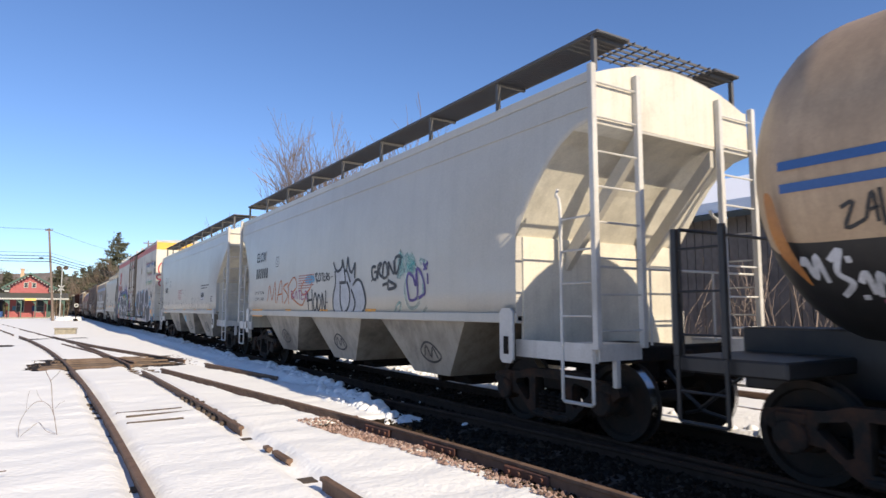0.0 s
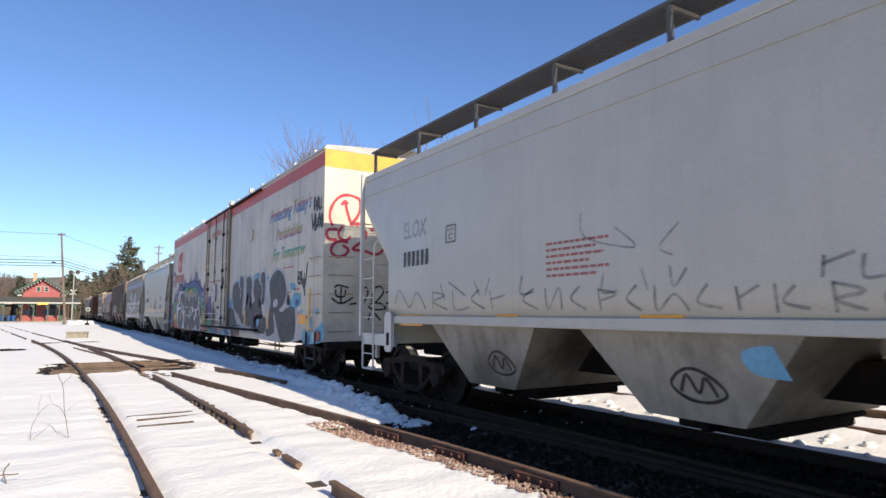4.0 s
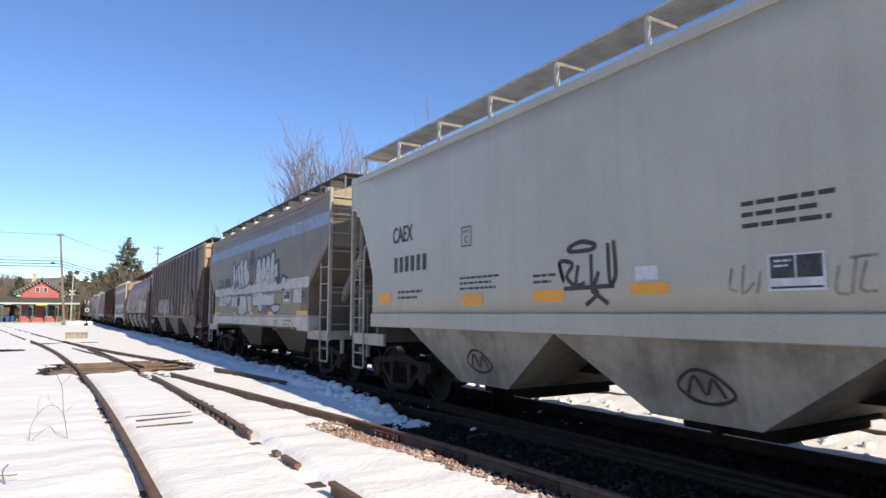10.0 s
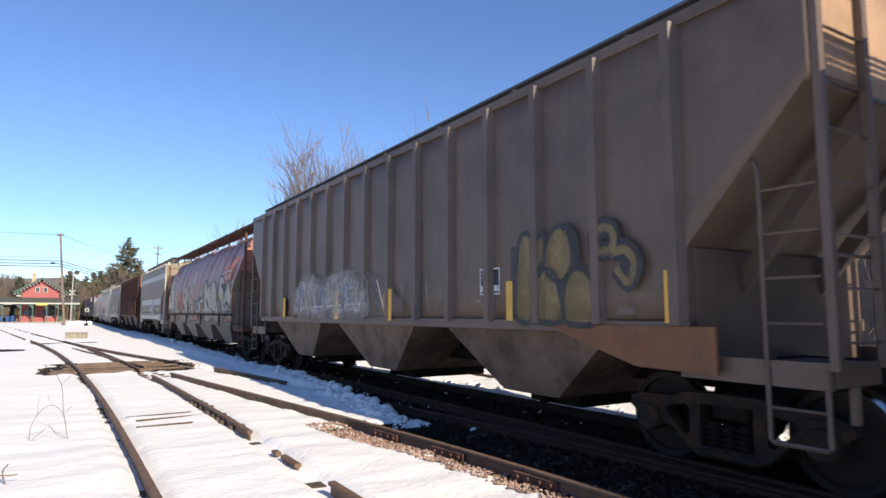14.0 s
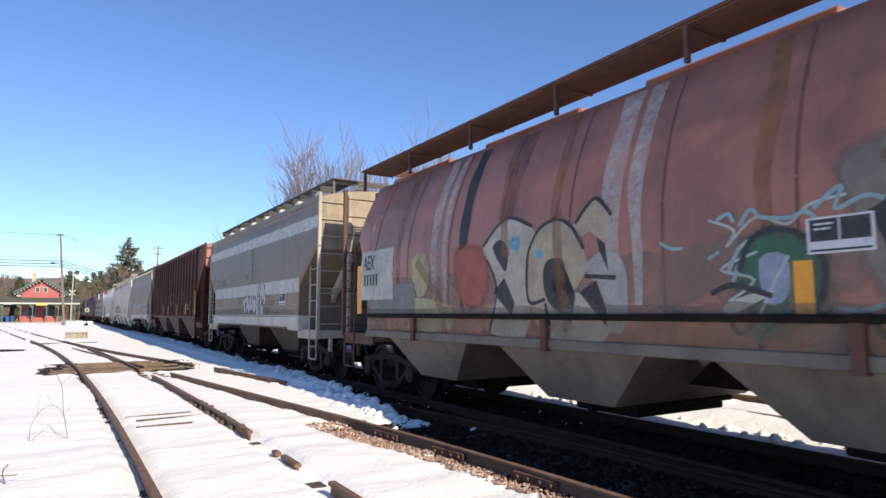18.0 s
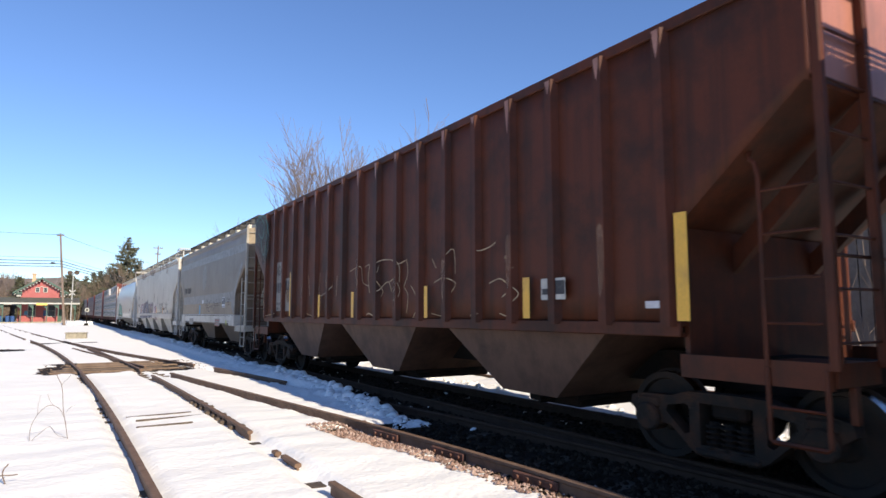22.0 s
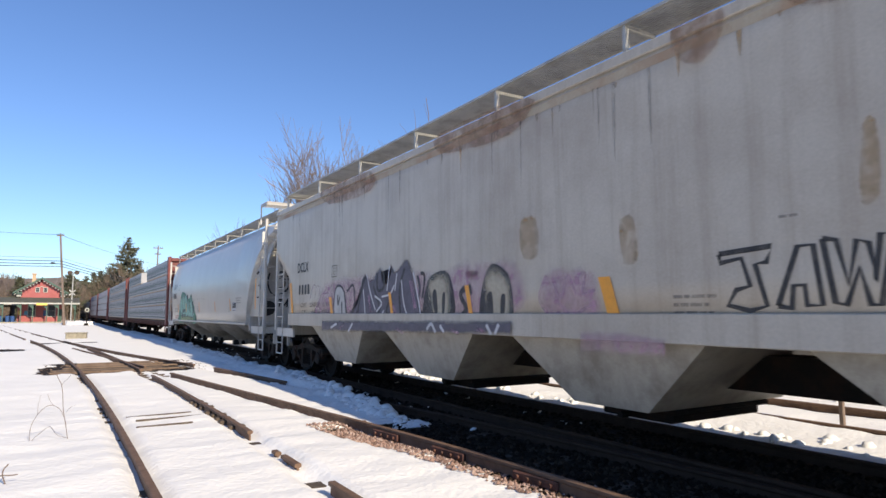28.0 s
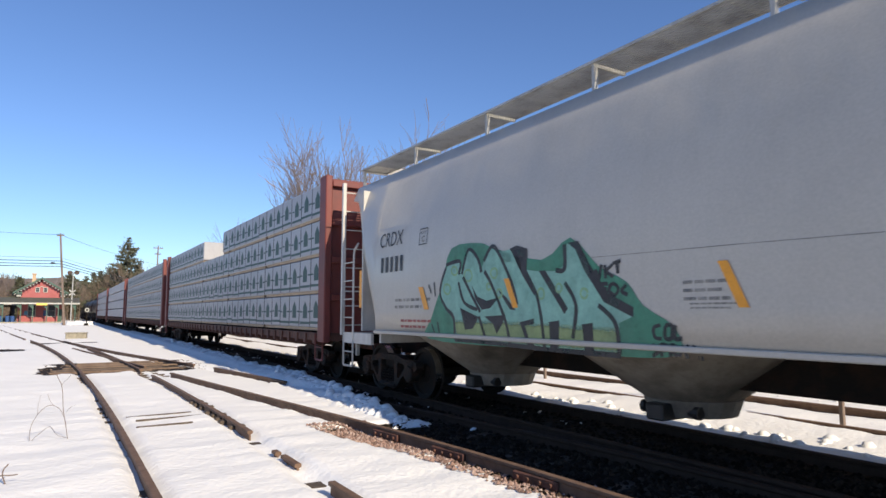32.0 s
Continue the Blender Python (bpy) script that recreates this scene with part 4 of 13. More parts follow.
def curve_through(pts, k=6):
    """Points on a smooth line through pts."""
    if len(pts) < 3 or k < 2:
        return list(pts)
    out = []
    closed = pts[0] == pts[-1]
    n = len(pts)
    for i in range(n - 1):
        p0 = pts[i - 1] if i else (pts[-2] if closed else pts[0])
        p1, p2 = pts[i], pts[i + 1]
        p3 = pts[i + 2] if i + 2 < n else (pts[1] if closed else pts[-1])
        for j in range(k):
            t = j / k
            out.append(tuple(0.5 * (2 * b + (c - a) * t + (2 * a - 5 * b + 4 * c - d) * t * t + (3 * b - a - 3 * c + d) * t ** 3) for a, b, c, d in zip(p0, p1, p2, p3)))
    out.append(pts[-1])
    return out


def ribbon(bm, pts, width):
    prev = None
    for i, p in enumerate(pts):
        a, b = pts[max(0, i - 1)], pts[min(len(pts) - 1, i + 1)]
        d = Vector((b[0] - a[0], b[1] - a[1]))
        d = Vector((0, 1)) if d.length < 1e-6 else d.normalized()
        w = width * 0.5 * (1 + 0.25 * noise.noise((p[0] * 5, p[1] * 5, 1)))
        q = (bm.verts.new((p[0] - d.y * w, p[1] + d.x * w, 0)), bm.verts.new((p[0] + d.y * w, p[1] - d.x * w, 0)))
        if prev:
            bm.faces.new((prev[0], prev[1], q[1], q[0]))
        prev = q


def fill(bm, pts):
    vs = [bm.verts.new((p[0], p[1], 0)) for p in pts]
    f = bm.faces.new(vs)
    bmesh.ops.triangulate(bm, faces=[f])


PALETTE = {
    "ink": (0.02, 0.02, 0.022), "faint_ink": (0.11, 0.11, 0.115), "faded_ink": (0.28, 0.28, 0.28), "red_small": (0.42, 0.12, 0.10), "logo_red": (0.50, 0.06, 0.035),
    "orange_line": (0.62, 0.20, 0.07), "magenta": (0.36, 0.07, 0.20), "sky_blue": (0.11, 0.34, 0.50), "chalk_grey": (0.50, 0.50, 0.50), "teal_fade": (0.14, 0.42, 0.38),
    "spray_purple": (0.10, 0.05, 0.22), "spray_blue": (0.03, 0.07, 0.27), "spray_green": (0.035, 0.24, 0.12), "spray_yellow": (0.42, 0.28, 0.06), "spray_red": (0.38, 0.09, 0.06),
    "spray_orange": (0.50, 0.19, 0.04), "chalk_white": (0.66, 0.66, 0.68), "chalk_lilac": (0.46, 0.44, 0.46), "spray_black": (0.022, 0.022, 0.026), "spray_dark": (0.035, 0.034, 0.042),
    "spray_pink": (0.50, 0.13, 0.25), "spray_navy": (0.03, 0.09, 0.25), "patch_blue": (0.27, 0.32, 0.42), "patch_white": (0.54, 0.525, 0.49), "patch_brown": (0.20, 0.16, 0.12), "patch_worn": (0.30, 0.26, 0.21), "mustard_fade": (0.40, 0.29, 0.11), "band_white": (0.62, 0.60, 0.57), "patch_dull": (0.27, 0.255, 0.235), "grime_film": (0.24, 0.19, 0.155), "grime_band": (0.19, 0.085, 0.06), "emblem_fade": (0.235, 0.215, 0.19), "emblem_dark": (0.13, 0.115, 0.10), "throw_red": (0.50, 0.03, 0.06), "lime": (0.5, 0.55, 0.08),
    "bubble_white": (0.50, 0.49, 0.47), "bubble_teal": (0.25, 0.40, 0.43), "bubble_teal_thin": (0.22, 0.38, 0.42), "faint_white": (0.24, 0.20, 0.18), "mustard": (0.40, 0.27, 0.09), "silver_fade": (0.46, 0.41, 0.31),
    "rust_streak": (0.30, 0.13, 0.045), "rust_fade": (0.46, 0.30, 0.14), "grime_streak": (0.33, 0.305, 0.265), "patch_pale": (0.50, 0.49, 0.44), "patch_dark": (0.19, 0.18, 0.18), "patch_rust": (0.30, 0.16, 0.09),
    "spray_dkgreen": (0.03, 0.12, 0.07), "green_fade": (0.02, 0.055, 0.032), "green_line": (0.022, 0.085, 0.055), "patch_shade_grey": (0.235, 0.225, 0.21), "purple_fade": (0.16, 0.10, 0.26), "spray_dkgreen2": (0.05, 0.25, 0.15), "sunlit_peel_pink": (0.33, 0.16, 0.12), "chalk_cream": (0.38, 0.28, 0.16), "lilac_fade": (0.52, 0.30, 0.42), "piece_and_shadow_grey": (0.10, 0.09, 0.12),
    "piece_cream": (0.50, 0.455, 0.36), "piece_tan": (0.44, 0.36, 0.24), "piece_shade": (0.20, 0.165, 0.14), "piece_grey_light": (0.38, 0.37, 0.35), "mustard_pale": (0.42, 0.37, 0.19), "chalk_faint": (0.42, 0.46, 0.44), "mint": (0.26, 0.52, 0.42), "mint_yellow": (0.28, 0.36, 0.15), "chalk_blue": (0.35, 0.48, 0.55), "mint_ring": (0.26, 0.46, 0.24),
}
SPRAYED = {}


THIN = {"band_white", "bubble_teal_thin", "teal_fade", "faint_ink", "faint_white", "rust_streak", "rust_fade", "grime_streak", "grime_band", "grime_film", "patch_worn", "mustard_fade", "faded_ink", "patch_brown", "patch_rust", "lilac_fade", "green_fade", "purple_fade"}


def spray(name, soft=False):
    """Worn paint of one of the palette's colours; the slogan's paint runs through a row of hues."""
    key = name + "_mist" if soft else name
    if key not in SPRAYED:
        if name == "rainbow":
            m = mat(name, (0.05, 0.2, 0.4), 0.5)
            n, l = m.node_tree.nodes, m.node_tree.links
            tc, sep, wave, ramp = n.new("ShaderNodeTexCoord"), n.new("ShaderNodeSeparateXYZ"), n.new("ShaderNodeMath"), n.new("ShaderNodeValToRGB")
            wave.operation = "FRACT"
            mul = n.new("ShaderNodeMath")
            mul.operation = "MULTIPLY_ADD"
            mul.inputs[1].default_value, mul.inputs[2].default_value = 1 / 0.72, 0.12
            l.new(tc.outputs["Object"], sep.inputs[0])
            l.new(sep.outputs["Z"], mul.inputs[0])
            l.new(mul.outputs[0], wave.inputs[0])
            l.new(wave.outputs[0], ramp.inputs["Fac"])
            e = ramp.color_ramp.elements
            e[0].position, e[0].color = 0.0, (0.35, 0.06, 0.12, 1)
            e[1].position, e[1].color = 1.0, (0.05, 0.06, 0.25, 1)
            for p, c in ((0.25, (0.30, 0.28, 0.05, 1)), (0.5, (0.03, 0.28, 0.18, 1)), (0.75, (0.02, 0.16, 0.38, 1))):
                e.new(p).color = c
            l.new(ramp.outputs[0], n["Principled BSDF"].inputs["Base Color"])
            SPRAYED[name] = m
        else:
            c = PALETTE[name]
            m = SPRAYED[key] = mat(key, c, 0.55, 0, tuple(v * 0.55 + 0.03 for v in c), 0.55, 2.2, 0.25, vary=0.06)
            # worn and thin paint lets the car's side show through
            thin = name in THIN
            n, l = m.node_tree.nodes, m.node_tree.links
            tc, wear, cover = n.new("ShaderNodeTexCoord"), n.new("ShaderNodeTexNoise"), n.new("ShaderNodeMapRange")
            wear.inputs["Scale"].default_value, wear.inputs["Detail"].default_value, wear.inputs["Roughness"].default_value = 4.5, 9, 0.75
            l.new(tc.outputs["Object"], wear.inputs["Vector"])
            cover.inputs["From Min"].default_value, cover.inputs["From Max"].default_value = 0.32, 0.62
            cover.inputs["To Min"].default_value, cover.inputs["To Max"].default_value = (0.12, 0.55) if thin else (0.68, 1.0)
            l.new(wear.outputs["Fac"], cover.inputs["Value"])
            out = cover.outputs["Result"]
            if soft:
                at, add, edge, mul = n.new("ShaderNodeAttribute"), n.new("ShaderNodeMath"), n.new("ShaderNodeMapRange"), n.new("ShaderNodeMath")
                at.attribute_name = "cover"
                add.operation, mul.operation = "ADD", "MULTIPLY"
                l.new(at.outputs["Fac"], add.inputs[0])
                l.new(wear.outputs["Fac"], add.inputs[1])
                edge.inputs["From Min"].default_value, edge.inputs["From Max"].default_value = (1.22, 1.5) if name.startswith("rust") else (0.55, 1.35)
                l.new(add.outputs[0], edge.inputs["Value"])
                l.new(edge.outputs["Result"], mul.inputs[0])
                l.new(out, mul.inputs[1])
                out = mul.outputs[0]
            l.new(out, n["Principled BSDF"].inputs["Alpha"])
    return SPRAYED[key]


def plate_box(side, y0, y1, z0, z1, material):
    """An outlined clearance box with its letter."""
    t = min(y1 - y0, z1 - z0) * 0.06
    for a, b, c, d in ((y0, y1, z0, z0 + t), (y0, y1, z1 - t, z1), (y0, y0 + t, z0 + t, z1 - t), (y1 - t, y1, z0 + t, z1 - t)):
        side.rect("box_outline", a, b, c, d, material, 0.0112)
    h, w = z1 - z0, y1 - y0
    side.text("box_lettering", y1 - w * 0.18, z0 + h * 0.68, h * 0.14, w * 0.62, "PLATE", material, 0.0112)
    side.text("box_lettering", y1 - w * 0.33, z0 + h * 0.18, h * 0.36, w * 0.34, "C", material, 0.0112)


def data_panel(side, y0, y1, z0, z1):
    """A black maintenance panel with a white border and rows of small print."""
    side.rect("data_panel", y0, y1, z0, z1, spray("chalk_white"), 0.0105)
    h, w = z1 - z0, y1 - y0
    side.rect("data_panel", y0 + w * 0.05, y0 + w * 0.485, z0 + h * 0.34, z1 - h * 0.06, spray("spray_black"), 0.0115)
    side.rect("data_panel", y0 + w * 0.515, y1 - w * 0.05, z0 + h * 0.34, z1 - h * 0.06, spray("spray_black"), 0.0115)
    side.rect("data_panel", y0 + w * 0.05, y1 - w * 0.05, z0 + h * 0.06, z0 + h * 0.12, spray("spray_black"), 0.0115)
    side.lines("panel_print", y1 - w * 0.12, z1 - h * 0.22, h * 0.07, [w * 0.3, w * 0.25], spray("chalk_white"), lift=0.0122)


CARS = []


def start_car(name, label, y_near, y_far, group="freight cars of the train"):
    car = empty(name, label, "freight car", group)
    mid, L = (y_near + y_far) / 2, y_far - y_near
    car.location = (TRACK_X, mid, 0)
    CARS.append((car, mid))
    return car, L


def hopper(name, label, y_near, y_far, body, steel, end=None, w=None, cut=1.25, zs=1.45, z1=2.5, z2=3.5, ze=4.2, zr=4.5, arc=0, bays=3, sill=0.16, sill_mat=None,
           walk_mat=None, walk_z=4.64, walk_x=(0.85, 1.36), nh=5, truck_in=1.2, ribs=0, bay_mat=None, gates=0.55, bay_top=None, platform_mat=None, eave=True, wheel=1, posts=9, frame_mat=None, lad_top=None, dress=None, bulk=None, bay_in=0.9, bay_z=0.5, bay_gap=0.0, end_in=0.0, pad=False, plate=False, rail_top=0.0):
    car, L = start_car(name, label, y_near, y_far)
    w = w or side_flat()
    zb, ys = cut_profile(L - 2 * end_in, cut - end_in, zs, z1, z2, arc)
    bm = loft(L - 2 * end_in, zb, ys, w, ze, zr)
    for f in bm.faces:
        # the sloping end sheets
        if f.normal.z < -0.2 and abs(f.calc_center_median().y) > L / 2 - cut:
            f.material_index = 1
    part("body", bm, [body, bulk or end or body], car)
    sm = sill_mat or body
    a = L / 2 - cut
    bm = bmesh.new()
    for s in (-1, 1):
        x = s * (w(zs) - 0.02)
        box(bm, min(x, x + s * 0.05), max(x, x + s * 0.05), -a - 0.02, a + 0.02, zs - sill, zs + 0.04, bevel=0.01)
        box(bm, min(x - s * 0.1, x), max(x - s * 0.1, x), -a, a, zs - sill, zs - sill + 0.03)
    part("side_sill", bm, sm, car)
    if eave:
        bm = bmesh.new()
        for s in (-1, 1):
            x = s * w(ze)
            box(bm, min(x - s * 0.02, x + s * 0.035), max(x - s * 0.02, x + s * 0.035), -L / 2, L / 2, ze - 0.09, ze + 0.03, bevel=0.01)
        part("eave_rail", bm, body, car)
    if plate:
        # the lapped top plate below the eaves
        for s in (-1, 1):
            zz = [ze - 0.40 + 0.1 * k for k in range(4)]
            bm = bmesh.new()
            prism(bm, [(s * (w(q) + 0.015), q) for q in zz] + [(s * (w(q) + 0.001), q) for q in zz[::-1]], "y", -L / 2 + 0.01, L / 2 - 0.01)
            part("top_plate", bm, body, car)
    span = 2 * (a - bay_in)
    bt = bay_top or zs - sill
    for i in range(bays):
        y0 = -span / 2 + span * i / bays
        y1 = y0 + span / bays
        mid = (y0 + y1) / 2
        bm = bmesh.new()
        gap = (bay_gap or 0.12 * (bays > 2)) * (y1 - y0)
        bay(bm, y0 + gap, y1 - gap, mid - gates, mid + gates, bt, bay_z, w(zs) - (0.5 if bay_gap else 0.12), 0.85 if bay_gap else 1.22)
        b = part("hopper_bay", bm, bay_mat or body, car)
        bm = boxes((-0.9, 0.9, mid - gates - 0.03, mid + gates + 0.03, bay_z - 0.06, bay_z), bevel=0.015)
        box(bm, -0.8, 0.8, mid - gates + 0.04, mid + gates - 0.04, 0.34, bay_z - 0.061, bevel=0.02)
        for s in (-1, 1):
            tube(bm, (s * 0.75, mid, bay_z - 0.1), (s * 1.05, mid, bay_z - 0.1), 0.04, 8)
        part("outlet_gate", bm, M["under"], b)
    part("center_sill", boxes((-0.25, 0.25, -L / 2 + 0.2, L / 2 - 0.2, 0.72, 1.1)), M["under"], car)
    for s in (-1, 1):
        y = s * L / 2
        bm = bmesh.new()
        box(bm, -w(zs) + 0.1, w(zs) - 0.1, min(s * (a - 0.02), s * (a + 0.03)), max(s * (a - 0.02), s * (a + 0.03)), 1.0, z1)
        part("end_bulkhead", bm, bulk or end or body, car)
        # flat end sheet under the roof, and the beams that carry the slope sheet
        top = [(w(ze), ze), (w(ze) * 0.6, ze + (zr - ze) * 0.64), (0, zr - 0.004)]
        out = [(w(z2) - 0.01, z2 + 0.03)] + top
        bm = bmesh.new()
        prism(bm, out + [(-x, z) for x, z in out[-2::-1]], "y", min(y - s * (0.01 + end_in), y + s * (0.004 - end_in)), max(y - s * (0.01 + end_in), y + s * (0.004 - end_in)))
        bmesh.ops.recalc_face_normals(bm, faces=bm.faces)
        part("end_sheet", bm, end or body, car)
        for q in (-0.72, 0.72):
            bm = bmesh.new()
            prism(bm, [(y - s * (0.02 + end_in), z2 - 0.02), (y - s * (0.02 + end_in), z2 - 0.24), (s * (a + 0.02), z1 - 0.42), (s * (a + 0.02), z1 - 0.16)], "x", q - 0.05, q + 0.05)
            bmesh.ops.recalc_face_normals(bm, faces=bm.faces)
            part("slope_beam", bm, platform_mat or body, car)
        end_platform(car, y, s, steel, lad_top=lad_top or ze + 0.08, body_mat=platform_mat, wheel=s == wheel, pad=pad, rail_top=rail_top if s < 0 else 0.0)
        truck(car, s * (L / 2 - truck_in), frame_mat)
    for k in range(ribs):
        y = -a + 0.1 + (2 * a - 0.2) * k / (ribs - 1)
        for s in (-1, 1):
            x = s * w(3)
            bm = bmesh.new()
            prism(bm, [(x, y - 0.10), (x + s * 0.085, y - 0.055), (x + s * 0.085, y + 0.055), (x, y + 0.10)], "z", zs, ze - 0.04)
            part("side_post", bm, body, car)
    if nh:
        hatches(car, L, zr, nh, body)
    if walk_mat:
        roofwalk(car, L, walk_z, walk_x[0], walk_x[1], walk_mat, zr, posts)
    side = Side(car, w, -L / 2)
    if dress:
        dress(car, side, L)
    return car, side, L


def tape(side, ys, z0, z1, wide, material=None, slant=0.0):
    for y in ys:
        side.rect("reflective_tape", y, y + wide, z0, z1, material or M["orange"], 0.006, cut=slant)


# light grey three-bay hopper
c1, s1, L1 = hopper("covered_hopper", "light grey covered hopper with sprayed tags low on its side", 4.85, 19.65, M["grey_light"], M["white_paint"], M["cream"],
                    w=side_round(1.6, 2.2, 2.2, 0.05, 0.16), walk_mat=M["steel_dark"], bay_mat=M["bay_grey"], arc=1, z1=2.45, z2=3.62, pad=True, walk_z=4.74, sill=0.09, plate=True)
c2, s2, L2 = hopper("covered_hopper", "light grey covered hopper scrawled along its sill", 21.4, 35.7, M["grey_light"], M["white_paint"], M["cream"],
                    w=side_round(1.6, 2.2, 2.2, 0.05, 0.16), walk_mat=M["steel_dark"], bay_mat=M["bay_grey"], arc=0, z1=2.45, z2=3.62, pad=True, walk_z=4.74, sill=0.09, plate=True)

# refrigerator car
c3, L3 = start_car("refrigerator_car", "soiled white mechanical refrigerator car covered in graffiti", 37.75, 59.75)
H3 = L3 / 2
bm = bmesh.new()
prism(bm, [(-1.58, 0.90), (1.58, 0.90), (1.58, 5.26), (-1.58, 5.26)], "y", -H3, H3)
part("body", bm, M["reefer_white"], c3)
part("side_sill", boxes((-1.58, -1.5, -H3 + 2.95, H3 - 2.95, 0.775, 0.8985)), M["reefer_white"], c3)
bm = bmesh.new()
prism(bm, [(-1.62, 5.262), (1.62, 5.262), (1.55, 5.36), (0, 5.46), (-1.55, 5.36)], "y", -H3 - 0.02, H3 + 0.02)
part("roof", bm, M["steel_light"], c3)
for i in range(14):
    y = -H3 + 1.0 + i * (L3 - 2) / 13
    part("roof_batten", boxes((-1.5, 1.5, y - 0.04, y + 0.04, 5.33, 5.47)), M["steel_light"], c3)
for y in (-4.6, -2.0, -1.8, 3.2, 6.0, 8.0):
    part("roof_lug", boxes((-1.66, -1.52, y - 0.05, y + 0.05, 5.3, 5.44)), M["steel_light"], c3)
s3 = Side(c3, side_flat(), -H3)
s3.floor = 0.78
s3.rect("roof_stripe", 0, L3, 4.88, 5.2, M["red"], 0.003)
for i in range(19):
    y = 0.55 + i * 1.16
    if not 8.9 < y < 13.1:
        s3.rect("panel_seam", y, y + 0.022, 0.95, 4.87, M["tan_band"], 0.0022)
# plug door with locking bars
door = part("plug_door", boxes((-1.63, -1.581, -H3 + 9.2, -H3 + 12.85, 1.08, 5.18), bevel=0.012), M["reefer_white"], c3)
for y in (9.32, 9.92, 11.25, 12.42):
    bm = bmesh.new()
    tube(bm, (-1.665, -H3 + y, 1.1), (-1.665, -H3 + y, 5.15), 0.022, 6)
    part("locking_bar", bm, M["tan_band"], door)
    for z in (1.35, 2.45, 3.05, 4.35):
        part("bar_bracket", boxes((-1.69, -1.632, -H3 + y - 0.09, -H3 + y + 0.09, z - 0.06, z + 0.06), bevel=0.012), M["under"] if y in (9.92, 12.42) else M["tan_band"], door)
for z in (1.3, 1.52, 2.2, 3.35):
    bm = bmesh.new()
    tube(bm, (-1.66, -H3 + 9.25, z), (-1.66, -H3 + 12.8, z), 0.018, 6)
    part("cross_bar", bm, M["white_paint"], door)
part("door_crank", boxes((-1.70, -1.632, -H3 + 10.93, -H3 + 11.27, 1.95, 2.62), bevel=0.02), M["white_paint"], door)
s3.rect("door_stripe", 9.2, 12.85, 4.9, 5.16, M["red"], 0.0525)
for y in (9.12, 12.93):
    part("door_post", boxes((-1.66, -1.581, -H3 + y - 0.05, -H3 + y + 0.05, 1.0, 5.2), bevel=0.01), M["tan_band"], c3)
part("door_rail", boxes((-1.70, -1.59, -H3 + 5.2, -H3 + 13.4, 1.0, 1.06)), M["under"], c3)
part("door_rail", boxes((-1.68, -1.59, -H3 + 5.2, -H3 + 13.4, 5.17, 5.22)), M["under"], c3)
part("hatch_box", boxes((-1.63, -1.581, -H3 + 6.1, -H3 + 6.45, 3.75, 4.1), bevel=0.01), M["reefer_white"], c3)
for s in (-1, 1):
    e = s * H3
    ya, yb = min(e - s * 0.12, e - s * 0.82), max(e - s * 0.12, e - s * 0.82)
    for k in range(5):
        z = 1.12 + 0.42 * k
        bm = bmesh.new()
        pipe(bm, [(-1.58, ya + 0.04, z), (-1.65, ya + 0.05, z), (-1.65, yb - 0.05, z), (-1.58, yb - 0.04, z)], 0.014)
        part("rung", bm, M["tan_band_light"], c3)
        bm = bmesh.new()
        pipe(bm, [(-1.44, e, z), (-1.43, e + s * 0.07, z), (-0.88, e + s * 0.07, z), (-0.87, e, z)], 0.014)
        part("rung", bm, M["tan_band_light"], c3)
    bm = bmesh.new()
    box(bm, -1.585, 1.585, min(e, e + s * 0.012), max(e, e + s * 0.012), 0.9, 4.85)
    part("end_wall", bm, M["cream"] if s < 0 else M["reefer_white"], c3)
    part("end_stripe", boxes((-1.585, 1.585, min(e, e + s * 0.016), max(e, e + s * 0.016), 4.852, 5.26)), M["yellow"], c3)
    part("vent_louvre", boxes((0.0, 0.75, min(e, e + s * 0.06), max(e, e + s * 0.06), 3.45, 3.95), bevel=0.02), M["cream"], c3)
    part("end_sill", boxes((-1.5, 1.5, e - 0.1, e + 0.1, 0.72, 0.9), bevel=0.02), M["under"], c3)
    truck(c3, s * (H3 - 2.15))
    coupler(c3, e, s)
    stirrup(c3, -1.6, e - s * 0.4, e - s * 1.0, M["black"])
part("center_sill", boxes((-0.25, 0.25, -H3, H3, 0.62, 0.9)), M["under"], c3)
bm = bmesh.new()
tube(bm, (-0.9, -H3 + 10.35, 0.62), (-0.9, -H3 + 11.05, 0.62), 0.24, 16)
part("air_tank", bm, M["under"], c3)
part("brake_rigging", boxes((-1.2, -0.7, -H3 + 8.3, -H3 + 8.7, 0.42, 0.75), bevel=0.04), M["under"], c3)
bm = bmesh.new()
pipe(bm, [(-1.25, -H3 + 4.2, 0.75), (-1.25, -H3 + 4.2, 0.5), (-1.25, -H3 + 4.6, 0.5), (-1.25, -H3 + 4.6, 0.75)], 0.015)
pipe(bm, [(-1.2, -H3 + 4.0, 0.6), (-1.2, -H3 + 17.5, 0.58)], 0.02)
pipe(bm, [(-1.3, -H3 + 8.9, 0.75), (-1.3, -H3 + 8.9, 0.5), (-1.3, -H3 + 9.6, 0.5), (-1.3, -H3 + 9.6, 0.75)], 0.015)
part("brake_pipe", bm, M["under"], c3)

